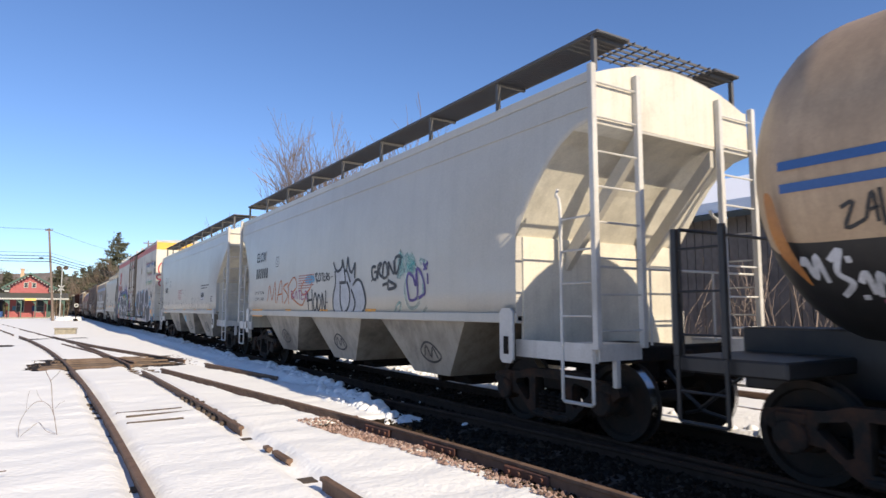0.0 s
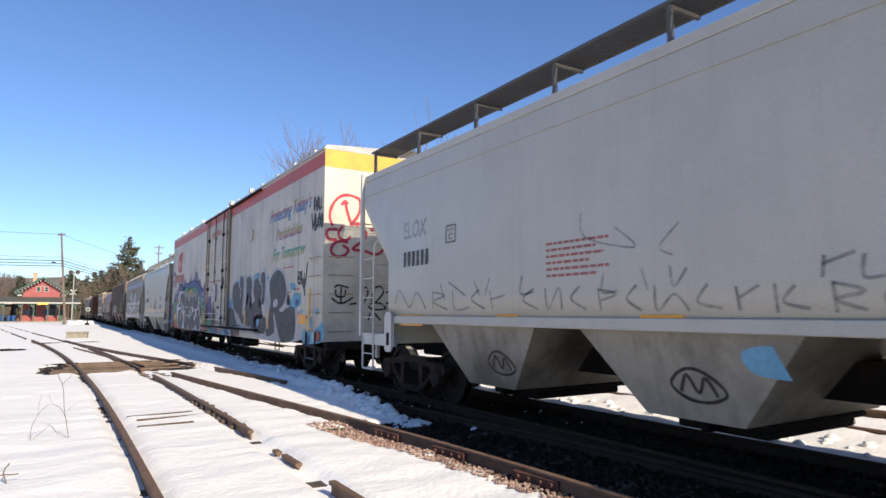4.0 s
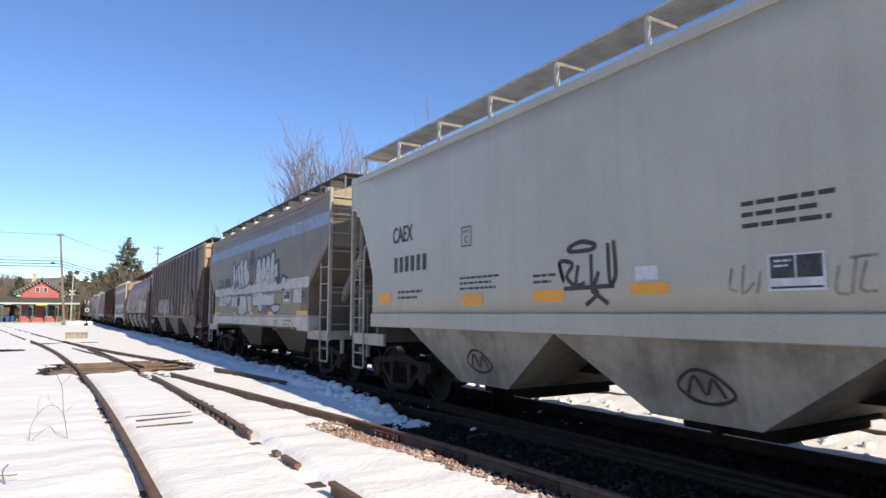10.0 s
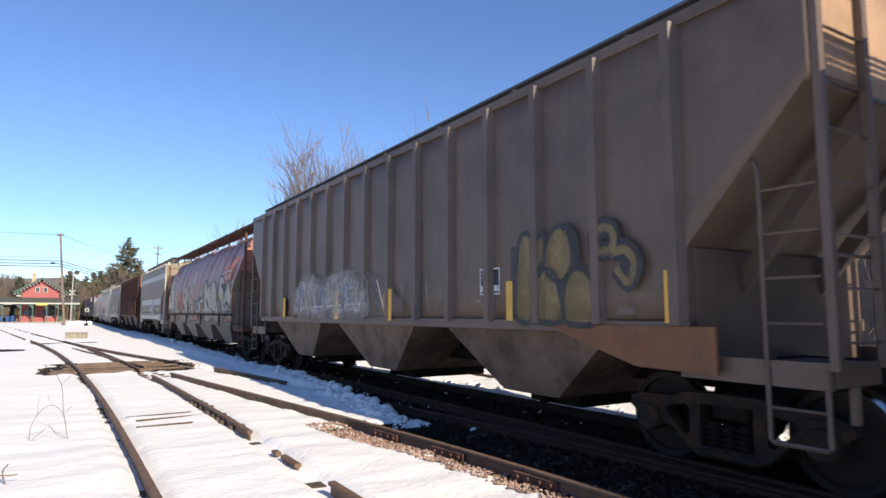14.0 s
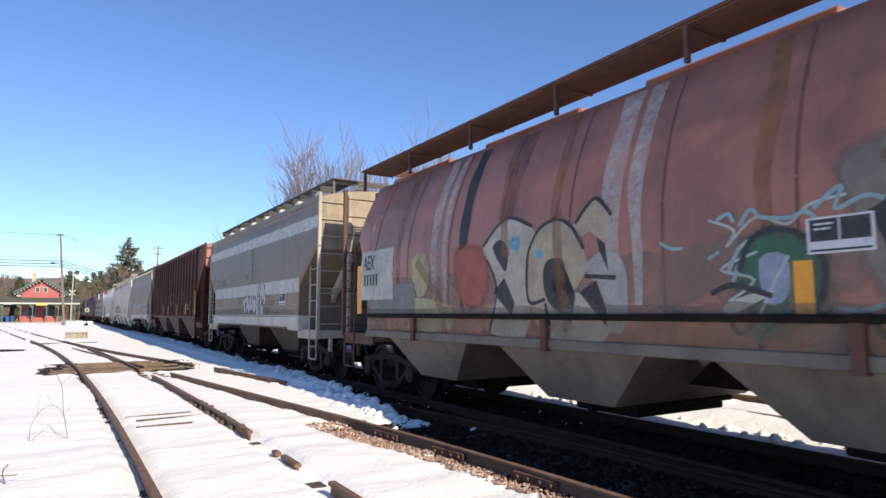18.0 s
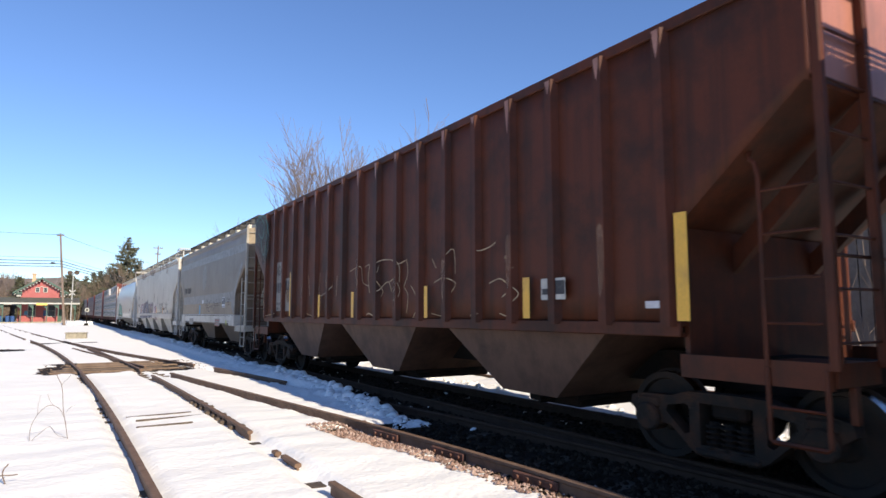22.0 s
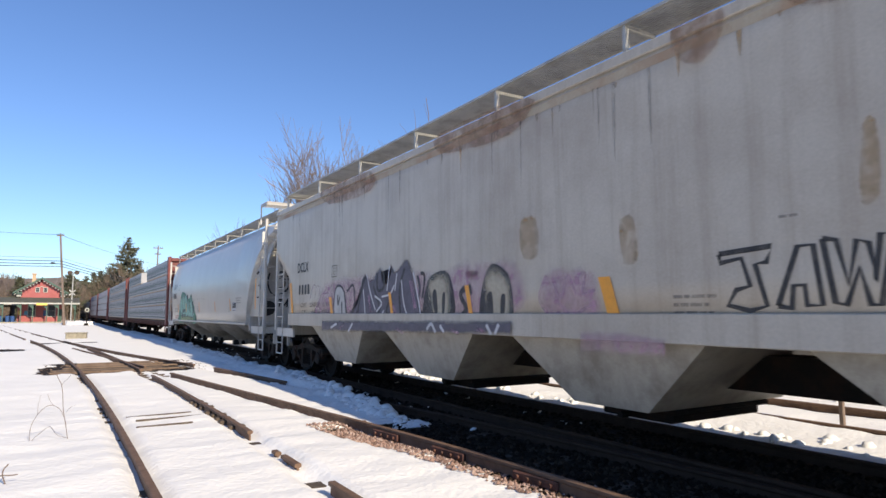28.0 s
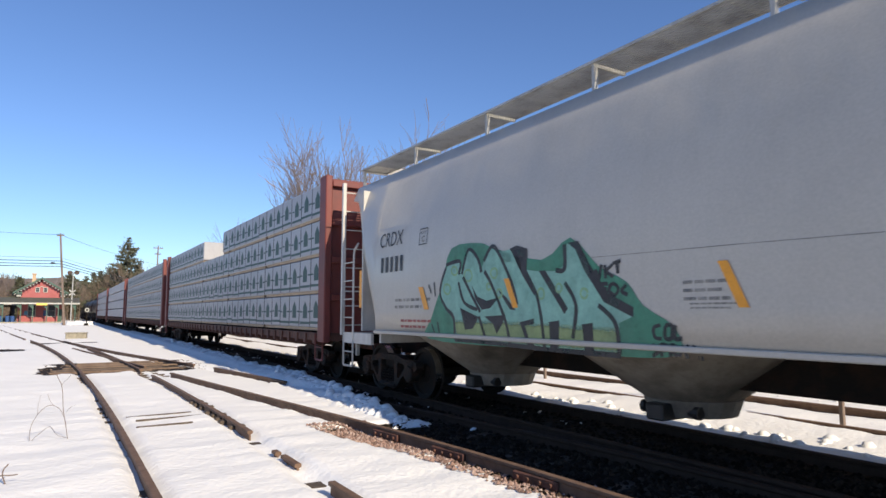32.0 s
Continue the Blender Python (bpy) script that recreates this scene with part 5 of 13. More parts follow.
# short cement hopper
# its bulkheads and slope sheets take a darker grey for the shadow there
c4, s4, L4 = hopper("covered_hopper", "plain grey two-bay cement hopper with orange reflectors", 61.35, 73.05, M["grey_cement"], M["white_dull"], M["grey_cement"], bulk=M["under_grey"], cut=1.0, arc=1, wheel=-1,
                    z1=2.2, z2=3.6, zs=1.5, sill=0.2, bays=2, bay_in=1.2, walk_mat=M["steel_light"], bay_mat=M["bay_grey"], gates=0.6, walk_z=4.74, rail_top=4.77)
# dirty grey two-bay cars with a white side sill
def soiled_dress(car, side, L):
    """Tan lower band, riveted sill, cream hatch brackets along the eaves."""
    side.rect("lower_band", 1.2, L - 1.2, 1.5, 2.05, M["tan_band"], 0.0025)
    side.rect("eave_band", 0.02, L - 0.02, 4.05, 4.16, M["tan_band"], 0.003)
    n = int(L / 1.42)
    for i in range(n):
        y = -L / 2 + 0.7 + i * (L - 1.4) / (n - 1)
        for s in (-1, 1):
            part("hatch_bracket", boxes((min(s * 1.02, s * 1.36), max(s * 1.02, s * 1.36), y - 0.13, y + 0.13, 4.30, 4.47), bevel=0.02), M["cream"], car)
            part("board_bracket", boxes((min(s * 0.8, s * 1.2), max(s * 0.8, s * 1.2), y + 0.2, y + 0.24, 4.42, 4.70)), M["steel_dark"], car)
    bm = bmesh.new()
    for i in range(int(L / 0.16)):
        y = -L / 2 + 1.25 + i * 0.16
        if y < L / 2 - 1.25:
            tube(bm, (-1.61, y, 1.46), (-1.628, y, 1.46), 0.016, 6, 0.01)
    tagged(part("rivet", bm, M["under"], car), kind="stuff")
    bm = bmesh.new()
    tube(bm, (-1.595, -L / 2 + 1.9, 1.175), (-1.595, L / 2 - 1.9, 1.175), 0.016, 8)
    for i in range(6):
        y = -L / 2 + 2.2 + i * (L - 4.4) / 5
        tube(bm, (-1.595, y, 1.175), (-1.595, y + 0.1, 1.175), 0.03, 8)
    part("air_line", bm, M["under_grey"], car)
    for s in (-1, 1):
        part("bolster_box", boxes((-1.62, -1.3, min(s * (L / 2 - 1.9), s * (L / 2 - 1.1)), max(s * (L / 2 - 1.9), s * (L / 2 - 1.1)), 1.12, 1.5), bevel=0.03), M["sill_white"], car)


def dirty_hopper(y0, y1, label):
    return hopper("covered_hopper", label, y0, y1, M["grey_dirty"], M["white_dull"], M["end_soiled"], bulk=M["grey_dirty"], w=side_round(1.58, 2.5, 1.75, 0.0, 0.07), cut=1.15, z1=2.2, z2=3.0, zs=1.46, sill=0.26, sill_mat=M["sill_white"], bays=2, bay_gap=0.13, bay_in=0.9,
                  walk_mat=M["steel_dark"], walk_x=(0.55, 1.18), walk_z=4.73, bay_mat=M["dirty_bay"], gates=0.7, platform_mat=M["white_dull"], ze=4.25, zr=4.5, dress=soiled_dress, wheel=-1)
c5, s5, L5 = dirty_hopper(74.4, 87.0, "dirt-stained grey two-bay hopper with white patches and bubble graffiti")
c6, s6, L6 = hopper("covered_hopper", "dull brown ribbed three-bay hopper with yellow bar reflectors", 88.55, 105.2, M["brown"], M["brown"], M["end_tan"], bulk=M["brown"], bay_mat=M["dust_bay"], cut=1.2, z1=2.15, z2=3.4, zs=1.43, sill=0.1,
                    bays=3, bay_in=0.55, ze=4.4, zr=4.62, ribs=15, walk_mat=M["steel_dark"], walk_x=(0.75, 1.25), walk_z=4.72)
bm = bmesh.new()
prism(bm, [(-L6 / 2 + 0.9, 1.0), (-L6 / 2 + 0.9, 1.42), (-L6 / 2 + 3.0, 1.42), (-L6 / 2 + 3.0, 1.36), (-L6 / 2 + 1.8, 1.02)], "x", -1.63, -1.59)
bmesh.ops.recalc_face_normals(bm, faces=bm.faces)
part("bolster_plate", bm, M["rust_orange"], c6)
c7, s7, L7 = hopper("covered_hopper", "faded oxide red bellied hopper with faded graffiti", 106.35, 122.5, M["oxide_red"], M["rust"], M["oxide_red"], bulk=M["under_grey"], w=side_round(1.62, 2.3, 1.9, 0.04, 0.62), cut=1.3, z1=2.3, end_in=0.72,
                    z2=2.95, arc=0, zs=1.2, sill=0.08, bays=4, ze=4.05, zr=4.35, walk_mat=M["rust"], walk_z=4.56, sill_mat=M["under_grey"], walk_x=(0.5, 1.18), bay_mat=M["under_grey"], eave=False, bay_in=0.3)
bm = bmesh.new()
tube(bm, (-1.66, -L7 / 2 + 1.0, 1.50), (-1.66, L7 / 2 - 1.0, 1.50), 0.035, 8)
part("side_pipe", bm, M["under"], c7)
for q in (-1, 1):
    part("walkway_plank", boxes((min(q * 0.5, q * 1.17), max(q * 0.5, q * 1.17), -L7 / 2 + 0.05, L7 / 2 - 0.05, 4.505, 4.523)), M["rust"], c7)
s7.brushed("dirt_band", 1.32, L7 - 1.32, 1.16, 1.62, spray("patch_brown"), 0.0108, 4, 0.14)
s7.brushed("dust_film", 1.32, L7 - 1.32, 1.62, 2.15, spray("grime_film"), 0.0036, 9, 0.25)
for i in range(11):
    y = 1.6 + i * (L7 - 3.2) / 10
    s7.rect("shell_seam", y, y + 0.03, 1.5, 4.0, M["patch_seam"], 0.0022)
for y in (3.0, 6.4, 9.8, 13.0):
    part("sill_bracket", boxes((-1.68, -1.58, -L7 / 2 + y - 0.05, -L7 / 2 + y + 0.05, 1.1, 1.5)), M["rust"], c7)
c8, s8, L8 = dirty_hopper(124.1, 136.0, "dirt-stained grey two-bay hopper with a silver graffiti piece")
# chalky oxide paint has little gloss
M["red_brown"].node_tree.nodes["Principled BSDF"].inputs["Specular IOR Level"].default_value = 0.28
# its end sheets use the paler red to show the sun on them
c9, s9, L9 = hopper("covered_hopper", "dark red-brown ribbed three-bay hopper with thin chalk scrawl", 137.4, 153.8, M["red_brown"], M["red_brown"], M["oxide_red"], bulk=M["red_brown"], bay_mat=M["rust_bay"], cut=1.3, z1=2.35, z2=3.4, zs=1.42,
                    sill=0.1, bays=3, ze=4.38, zr=4.6, bay_in=0.55, ribs=18, walk_mat=M["steel_dark"], walk_x=(0.2, 0.6), walk_z=4.72)
c10, s10, L10 = dirty_hopper(155.0, 167.4, "dirt-stained grey two-bay hopper with a faded round emblem")
c11, s11, L11 = hopper("covered_hopper", "light grey four-bay hopper with rust stains and lilac graffiti", 168.4, 187.8, M["grey_stained"], M["white_paint"], M["grey_stained"], zs=1.5, z1=2.4, z2=3.1,
                       cut=1.2, bays=4, ze=4.25, zr=4.5, walk_mat=M["steel_light"], sill=0.25, bay_mat=M["white_dull"], walk_z=4.76, rail_top=4.80)
c12, s12, L12 = hopper("covered_hopper", "clean grey bellied four-bay hopper with a mint green graffiti piece", 189.1, 207.2, M["grey_cool"], M["white_paint"], M["white_paint"],
                       w=side_round(1.62, 2.3, 1.9, 0.04, 0.40), zs=1.2, z1=1.5, z2=3.9, cut=1.7, arc=1, bays=0, ze=4.2, zr=4.42, walk_mat=M["steel_light"], walk_z=4.60, walk_x=(0.6, 1.16), bay_mat=M["grey_cool"], sill=0.02, eave=False, rail_top=4.78)
# its round outlet cones and pneumatic pipe, and the flat panels that close its ends
for i in range(4):
    y = -L12 / 2 + 3.4 + i * (L12 - 6.8) / 3
    bm = bmesh.new()
    tube(bm, (0, y, 1.18), (0, y, 0.55), 1.5, 20, 0.55)
    tube(bm, (0, y, 0.551), (0, y, 0.36), 0.57, 20, 0.5)
    part("outlet_cone", bm, M["bay_grey"], c12, smooth=False)
for i in range(4):
    y = -L12 / 2 + 3.4 + i * (L12 - 6.8) / 3
    bm = bmesh.new()
    tube(bm, (-0.4, y - 0.4, 0.43), (-0.4, y + 0.4, 0.43), 0.05, 10)
    for k in (-0.4, 0.34):
        tube(bm, (-0.4, y + k, 0.43), (-0.4, y + k + 0.06, 0.43), 0.075, 10)
    box(bm, -0.7, -0.2, y - 0.12, y + 0.12, 0.33, 0.52, bevel=0.02)
    part("discharge_outlet", bm, M["black"], c12)
# full-width roof platform at its leading end, with edge plates and inner posts
e = -L12 / 2 - 0.045
bm = bmesh.new()
box(bm, -1.53, 1.53, e - 0.012, e + 0.012, 4.70, 4.78)
for q in (-1, 1):
    box(bm, q * 1.53 - 0.012, q * 1.53 + 0.012, e + 0.013, e + 0.62, 4.70, 4.78)
part("platform_rim", bm, M["white_paint"], c12)
bm = bmesh.new()
for k in range(18):
    xx = -0.76 + 1.52 * (k + 0.5) / 18
    box(bm, xx - 0.012, xx + 0.012, e + 0.015, e + 0.6, 4.72, 4.75)
for k in range(4):
    box(bm, -0.78, 0.78, e + 0.04 + 0.17 * k, e + 0.06 + 0.17 * k, 4.705, 4.72)
part("roof_end_grating", bm, M["steel_light"], c12)
for s in (-1, 1):
    for q in (-1, 1) if s < 0 else ():
        bm = bmesh.new()
        prev = None
        for k in range(14):
            z = 1.45 + 0.19 * k
            t = math.asin(min(1, max(0, (z - 1.5) / 2.4))) * 2 / math.pi
            u = L12 / 2 - 1.7 + 1.66 * t - 0.02
            x = min(1.48, 1.62 - 0.40 * max(0, (z - 2.1) / 1.9) ** 2 - 0.1)
            row = [bm.verts.new((q * xx, s * yy, z)) for xx, yy in ((x, L12 / 2 - 0.06), (x, u), (x - 0.05, u), (x - 0.05, L12 / 2 - 0.06))]
            if prev:
                for a in range(4):
                    bm.faces.new((prev[a], prev[(a + 1) % 4], row[(a + 1) % 4], row[a]))
            else:
                bm.faces.new(row)
            prev = row
        bm.faces.new(prev)
        bmesh.ops.recalc_face_normals(bm, faces=bm.faces)
        part("end_side_panel", bm, M["grey_cool"], c12)
    part("end_wall", boxes((-1.44, 1.44, min(s * (L12 / 2 - 0.75), s * (L12 / 2 - 0.7)), max(s * (L12 / 2 - 0.75), s * (L12 / 2 - 0.7)), 1.2, 4.0)), M["white_paint"], c12)

# lumber cars
LOGO = [(-0.15, 0.0), (0.15, 0.0), (0.15, 0.26), (0.0, 0.42), (-0.15, 0.26)]


def lumber_print_mesh():
    """The printed house emblem and word bars of one length of wrap, as flat shapes in (y, z)."""
    bm = bmesh.new()
    bm.faces.new([bm.verts.new((0, y, z)) for y, z in LOGO])
    for a, b, c, d in ((-0.38, -0.20, 0.14, 0.18), (0.2, 0.36, 0.14, 0.18), (-0.36, 0.36, -0.14, -0.08)):
        bm.faces.new([bm.verts.new((0, y, z)) for y, z in ((a, c), (b, c), (b, d), (a, d))])
    for f in bm.faces:
        if f.normal.x > 0:
            f.normal_flip()
    me = bpy.data.meshes.new("printed_emblem")
    bm.to_mesh(me)
    bm.free()
    me.materials.append(mat("dark_green_print", (0.035, 0.085, 0.075), 0.6))
    return me


PRINT = lumber_print_mesh()
STRAP = mat("black_strapping", (0.05, 0.05, 0.055), 0.5)
BOARD = mat("pale_spacer_wood", (0.45, 0.34, 0.22), 0.8, 0, (0.25, 0.18, 0.12), 0.5, 3.0)


def lumber_car(y0, y1, label, gap=None, detail=True):
    car, L = start_car("lumber_car", label, y0, y1)
    part("deck", boxes((-1.48, 1.48, -L / 2 + 0.1, L / 2 - 0.1, 0.92, 1.1), (-0.3, 0.3, -L / 2, L / 2, 0.7, 0.92)), M["rust"], car)
    part("center_beam", boxes((-0.05, 0.05, -L / 2 + 0.3, L / 2 - 0.3, 1.1, 4.55)), M["bulkhead"], car)
    me = None
    for i in range(int(L / 0.62)):
        y = -L / 2 + 0.7 + i * 0.62
        if y > L / 2 - 0.7:
            break
        if me is None:
            bm = bmesh.new()
            prism(bm, [(-1.52, 1.08), (-0.9, 1.08), (-1.3, 0.78), (-1.52, 0.86)], "y", -0.07, 0.07)
            o = part("stake_pocket", bm, M["rust"], car)
            me = o.data
        else:
            o = new("stake_pocket", me)
            o.parent = car
        o.location = (0, y, 0)
    for s in (-1, 1):
        e = s * L / 2
        lo, hi = min(e - s * 0.12, e - s * 0.3), max(e - s * 0.12, e - s * 0.3)
        b = part("bulkhead", boxes((-1.4, 1.4, lo, hi, 1.1, 4.62)), M["bulkhead"], car)
        for q in (-1, 1):
            part("corner_post", boxes((min(q * 1.38, q * 1.54), max(q * 1.38, q * 1.54), min(e, e - s * 0.4), max(e, e - s * 0.4), 0.9, 4.68), bevel=0.02), M["bulkhead"], b)
        for z in (1.9, 2.75, 3.6, 4.5):
            part("bulkhead_rib", boxes((-1.37, 1.37, min(e, e - s * 0.119), max(e, e - s * 0.119), z - 0.07, z + 0.07), bevel=0.01), M["bulkhead"], b)
        truck(car, s * (L / 2 - 1.9))
        coupler(car, e, s)
        stirrup(car, -1.5, e - s * 0.15, e - s * 0.6, M["bulkhead"])
    n = 5
    for tier in range(4):
        z = 1.14 + tier * 0.865
        for k in range(n):
            a = -L / 2 + 0.42 + (L - 0.84) * k / n
            b = a + (L - 0.84) / n - 0.02
            if tier == 3 and gap and a < gap[1] and b > gap[0]:
                a, b = (a, gap[0]) if a < gap[0] else (gap[1], b)
                if b - a < 0.3:
                    continue
            for q in (-1, 1):
                o = part("wrapped_package", boxes((min(q * 0.08, q * 1.43), max(q * 0.08, q * 1.43), a, b, z + 0.07, z + 0.85), bevel=0.025), M["wrap"], car)
                if q > 0 or not detail:
                    continue
                part("spacer_board", boxes((-1.41, -0.1, a + 0.1, b - 0.1, z + 0.002, z + 0.068)), BOARD, o)
                m = int((b - a) / 0.78)
                for i in range(m):
                    y = a + (b - a) * (i + 0.5) / m
                    pr = new("printed_emblem", PRINT)
                    pr.parent, pr.location = o, (-1.434, y + random.uniform(-0.04, 0.04), z + 0.3 + random.uniform(-0.02, 0.02))
                    part("strap", boxes((-1.437, -1.431, y + 0.385, y + 0.41, z + 0.09, z + 0.84)), STRAP, o)
    return car


lumber_car(208.3, 232.8, "red lumber car with grey-wrapped stacks and a gap on top", gap=(-1.3, 1.1))
lumber_car(234.2, 258.2, "red centre-beam car stacked with grey-wrapped lumber")
lumber_car(259.6, 283.6, "red centre-beam car stacked with grey-wrapped lumber", detail=False)
lumber_car(285.0, 309.0, "red centre-beam car stacked with grey-wrapped lumber", detail=False)


def tank_car(y0, y1, label, shell, belly, split):
    """A tank on stub sills, with dome, ladder and handrails."""
    car, L = start_car("tank_car", label, y0, y1)
    H = L / 2
    n = 56
    head = [(1.5 * math.sin(a), 0.1 + 0.95 * (1 - math.cos(a))) for a in [math.pi / 2 * k / 9 for k in range(2, 10)]]
    prof = [(r, -H + d) for r, d in head] + [(1.515, -H + 2.4), (1.515, -H + 2.46), (1.5, -H + 2.48)] + [(r, H - d) for r, d in head[::-1]]
    bm = bmesh.new()
    rings = [[bm.verts.new((r * math.cos(2 * math.pi * i / n), y, 2.72 + r * math.sin(2 * math.pi * i / n))) for i in range(n)] for r, y in prof]
    for p, q in zip(rings[:-1], rings[1:]):
        for i in range(n):
            f = bm.faces.new((p[i], p[(i + 1) % n], q[(i + 1) % n], q[i]))
            f.smooth = True
            f.material_index = 1 if sum(v.co.z for v in f.verts) / 4 < split else 0
    for r in (rings[0][::-1], rings[-1]):
        f = bm.faces.new(r)
        f.material_index = 0
    bmesh.ops.recalc_face_normals(bm, faces=bm.faces)
    part("tank_shell", bm, [shell, belly], car)
    bm = bmesh.new()
    tube(bm, (0, 0, 4.15), (0, 0, 4.6), 0.55, 18)
    part("dome", bm, shell, car)
    for s in (-1, 1):
        e = s * H
        part("stub_sill", boxes((-1.45, 1.45, e - 0.8, e + 0.3, 0.95, 1.1), (-0.3, 0.3, min(e + s * 0.3, e - s * 3.2), max(e + s * 0.3, e - s * 3.2), 0.72, 1.35), bevel=0.02), M["black"], car)
        part("saddle", boxes((-1.2, 1.2, e - s * 1.9 - 0.25, e - s * 1.9 + 0.25, 0.9, 1.75)), M["black"], car)
        coupler(car, e + s * 0.3, s)
        truck(car, e - s * 1.5)
        bm = bmesh.new()
        y = e + s * 0.2
        pipe(bm, [(-1.42, y, 1.1), (-1.42, y, 2.3), (1.42, y, 2.3), (1.42, y, 1.1)], 0.02)
        part("handrail", bm, M["black"], car)
        ladder(car, -1.5, y, y - s * 0.5, 1.1, 2.3, M["black"], 3, "side_ladder")
        stirrup(car, -1.5, y, y - s * 0.5, M["black"])
    return car, Side(car, lambda z: math.sqrt(max(0.01, 2.25 - (z - 2.72) ** 2)) + 0.002, -H)


for k in range(4):
    tank_car(310.6 + 17.2 * k, 326.4 + 17.2 * k, "black tank car at the tail of the train", M["black"], M["black"], 0)

# tan tank car at the head, of which the trailing end shows
c0, s0 = tank_car(-12.88, 3.62, "tan tank car with black belly, blue stripes and tags", M["tan"], M["black"], 2.05)

# stripes and tags on the tan tank car
for z in (2.665, 2.48):
    s0.rect("blue_stripe", 9.0, 15.67, z, z + 0.075, M["blue"], 0.004)
s0.blob("orange_band", [(15.81, 2.47), (15.74, 2.45), (15.7, 2.12), (15.62, 1.75), (15.67, 1.8), (15.79, 2.04)], spray("spray_orange"), 0.003, k=4)
s0.stroke("graffiti", [[(15.23, 2.31), (15.14, 2.34), (15.22, 2.16), (15.07, 2.21)], [(15.07, 2.21), (15, 2.4), (14.99, 2.18)], [(15.04, 2.27), (14.97, 2.29)], [(14.95, 2.42), (14.95, 2.15)]], 0.03, spray("ink"), 0.006)
s0.stroke("graffiti", [[(15.63, 1.89), (15.6, 1.95), (15.56, 1.79), (15.51, 1.97), (15.48, 1.75)], [(15.42, 1.92), (15.32, 2), (15.39, 1.83), (15.31, 1.74), (15.42, 1.64)], [(15.28, 1.95), (15.26, 1.61)], [(15.25, 1.74), (15.19, 1.82), (15.18, 1.65)], [(15.15, 1.63), (15.1, 1.81), (15.05, 1.65)]], 0.045, spray("chalk_white"), 0.006)
s0.blob("graffiti", [(15.15, 1.61), (15.05, 1.61), (15.04, 1.54), (15.13, 1.55)], spray("spray_pink"), 0.0065, k=4)
# marks and graffiti on the first grey hopper
s1.text("reporting_mark", 12.81, 2.84, 0.25, 0.84, "ELOX", spray("ink"), lift=0.0105, bold=0.02)
s1.bars("reporting_mark", 12.8, 2.37, 0.27, "######", spray("ink"), 0.698)
plate_box(s1, 10.82, 11.07, 2.62, 2.88, spray("ink"))
s1.stroke("graffiti", [[(11.7, 1.74), (11.54, 2.15), (11.3, 1.77), (11.07, 2.24), (10.99, 1.68)], [(10.91, 1.68), (10.58, 2.26), (10.44, 1.68)], [(10.82, 1.89), (10.46, 1.92)], [(10.05, 2.17), (10.38, 2.07), (10.05, 1.86), (10.32, 1.67)], [(9.95, 1.65), (10.02, 2.13)], [(10.07, 2.07), (9.6, 2.29), (9.4, 2.06), (9.77, 1.85), (9.1, 1.62), (8.83, 1.76), (8.7, 1.92)], [(8.92, 2.17), (9.09, 2.01), (8.93, 1.86), (8.53, 1.98), (8.38, 2.13)]], 0.04, spray("orange_line"), 0.007)
s1.stroke("graffiti", [[(9.79, 1.97), (9.77, 1.78)], [(9.79, 1.97), (9.61, 1.91), (9.77, 1.87), (9.57, 1.81), (9.77, 1.78)], [(9.52, 1.77), (9.43, 1.96), (9.34, 1.77)], [(9.29, 1.96), (9.11, 1.96)], [(9.2, 1.96), (9.18, 1.76)], [(9.04, 1.93), (9.06, 1.76), (8.9, 1.77)], [(9.05, 1.86), (8.93, 1.86)], [(8.8, 1.75), (8.82, 1.94), (8.68, 1.88), (8.8, 1.84), (8.66, 1.75)]], 0.03, spray("magenta"), 0.007)
s1.lines("stencil_print", 9.28, 2.29, 0.03, [0.99, 0.79, 0.91, 0.69, 0.99, 0.79], spray("red_small"))
s1.blob("graffiti", [(8.79, 2.26), (8.31, 2.27), (8.29, 2.12), (8.77, 2.12)], spray("sky_blue"), 0.005, k=4)
s1.stroke("graffiti", [[(8.66, 1.95), (8.59, 1.51)], [(8.39, 1.97), (8.35, 1.49)], [(8.7, 1.72), (8.34, 1.75)], [(8.21, 1.9), (8.29, 1.65), (8.19, 1.48), (8.08, 1.68), (8.19, 1.9)], [(7.99, 1.86), (8.06, 1.64), (7.97, 1.49), (7.86, 1.7), (7.97, 1.86)], [(7.76, 1.49), (7.78, 1.88), (7.6, 1.52), (7.57, 1.93)], [(7.51, 1.69), (7.48, 1.66)]], 0.05, spray("ink"), 0.007)
s1.stroke("graffiti", [[(8.2, 2.31), (8.08, 2.09)], [(8.21, 2.29), (8.07, 2.31), (8.15, 2.21), (8.01, 2.13)], [(7.97, 2.29), (7.99, 2.15), (7.89, 2.16), (7.89, 2.28), (7.97, 2.29)], [(7.84, 2.29), (7.71, 2.3)], [(7.78, 2.3), (7.77, 2.13)], [(7.68, 2.29), (7.69, 2.14), (7.59, 2.15)], [(7.68, 2.22), (7.61, 2.22)], [(7.55, 2.13), (7.54, 2.29), (7.46, 2.24), (7.53, 2.2), (7.45, 2.14)], [(7.38, 2.28), (7.44, 2.24), (7.36, 2.18), (7.43, 2.13)], [(7.3, 2.21), (7.27, 2.19)], [(7.22, 2.21), (7.19, 2.2)]], 0.035, spray("ink"), 0.007)
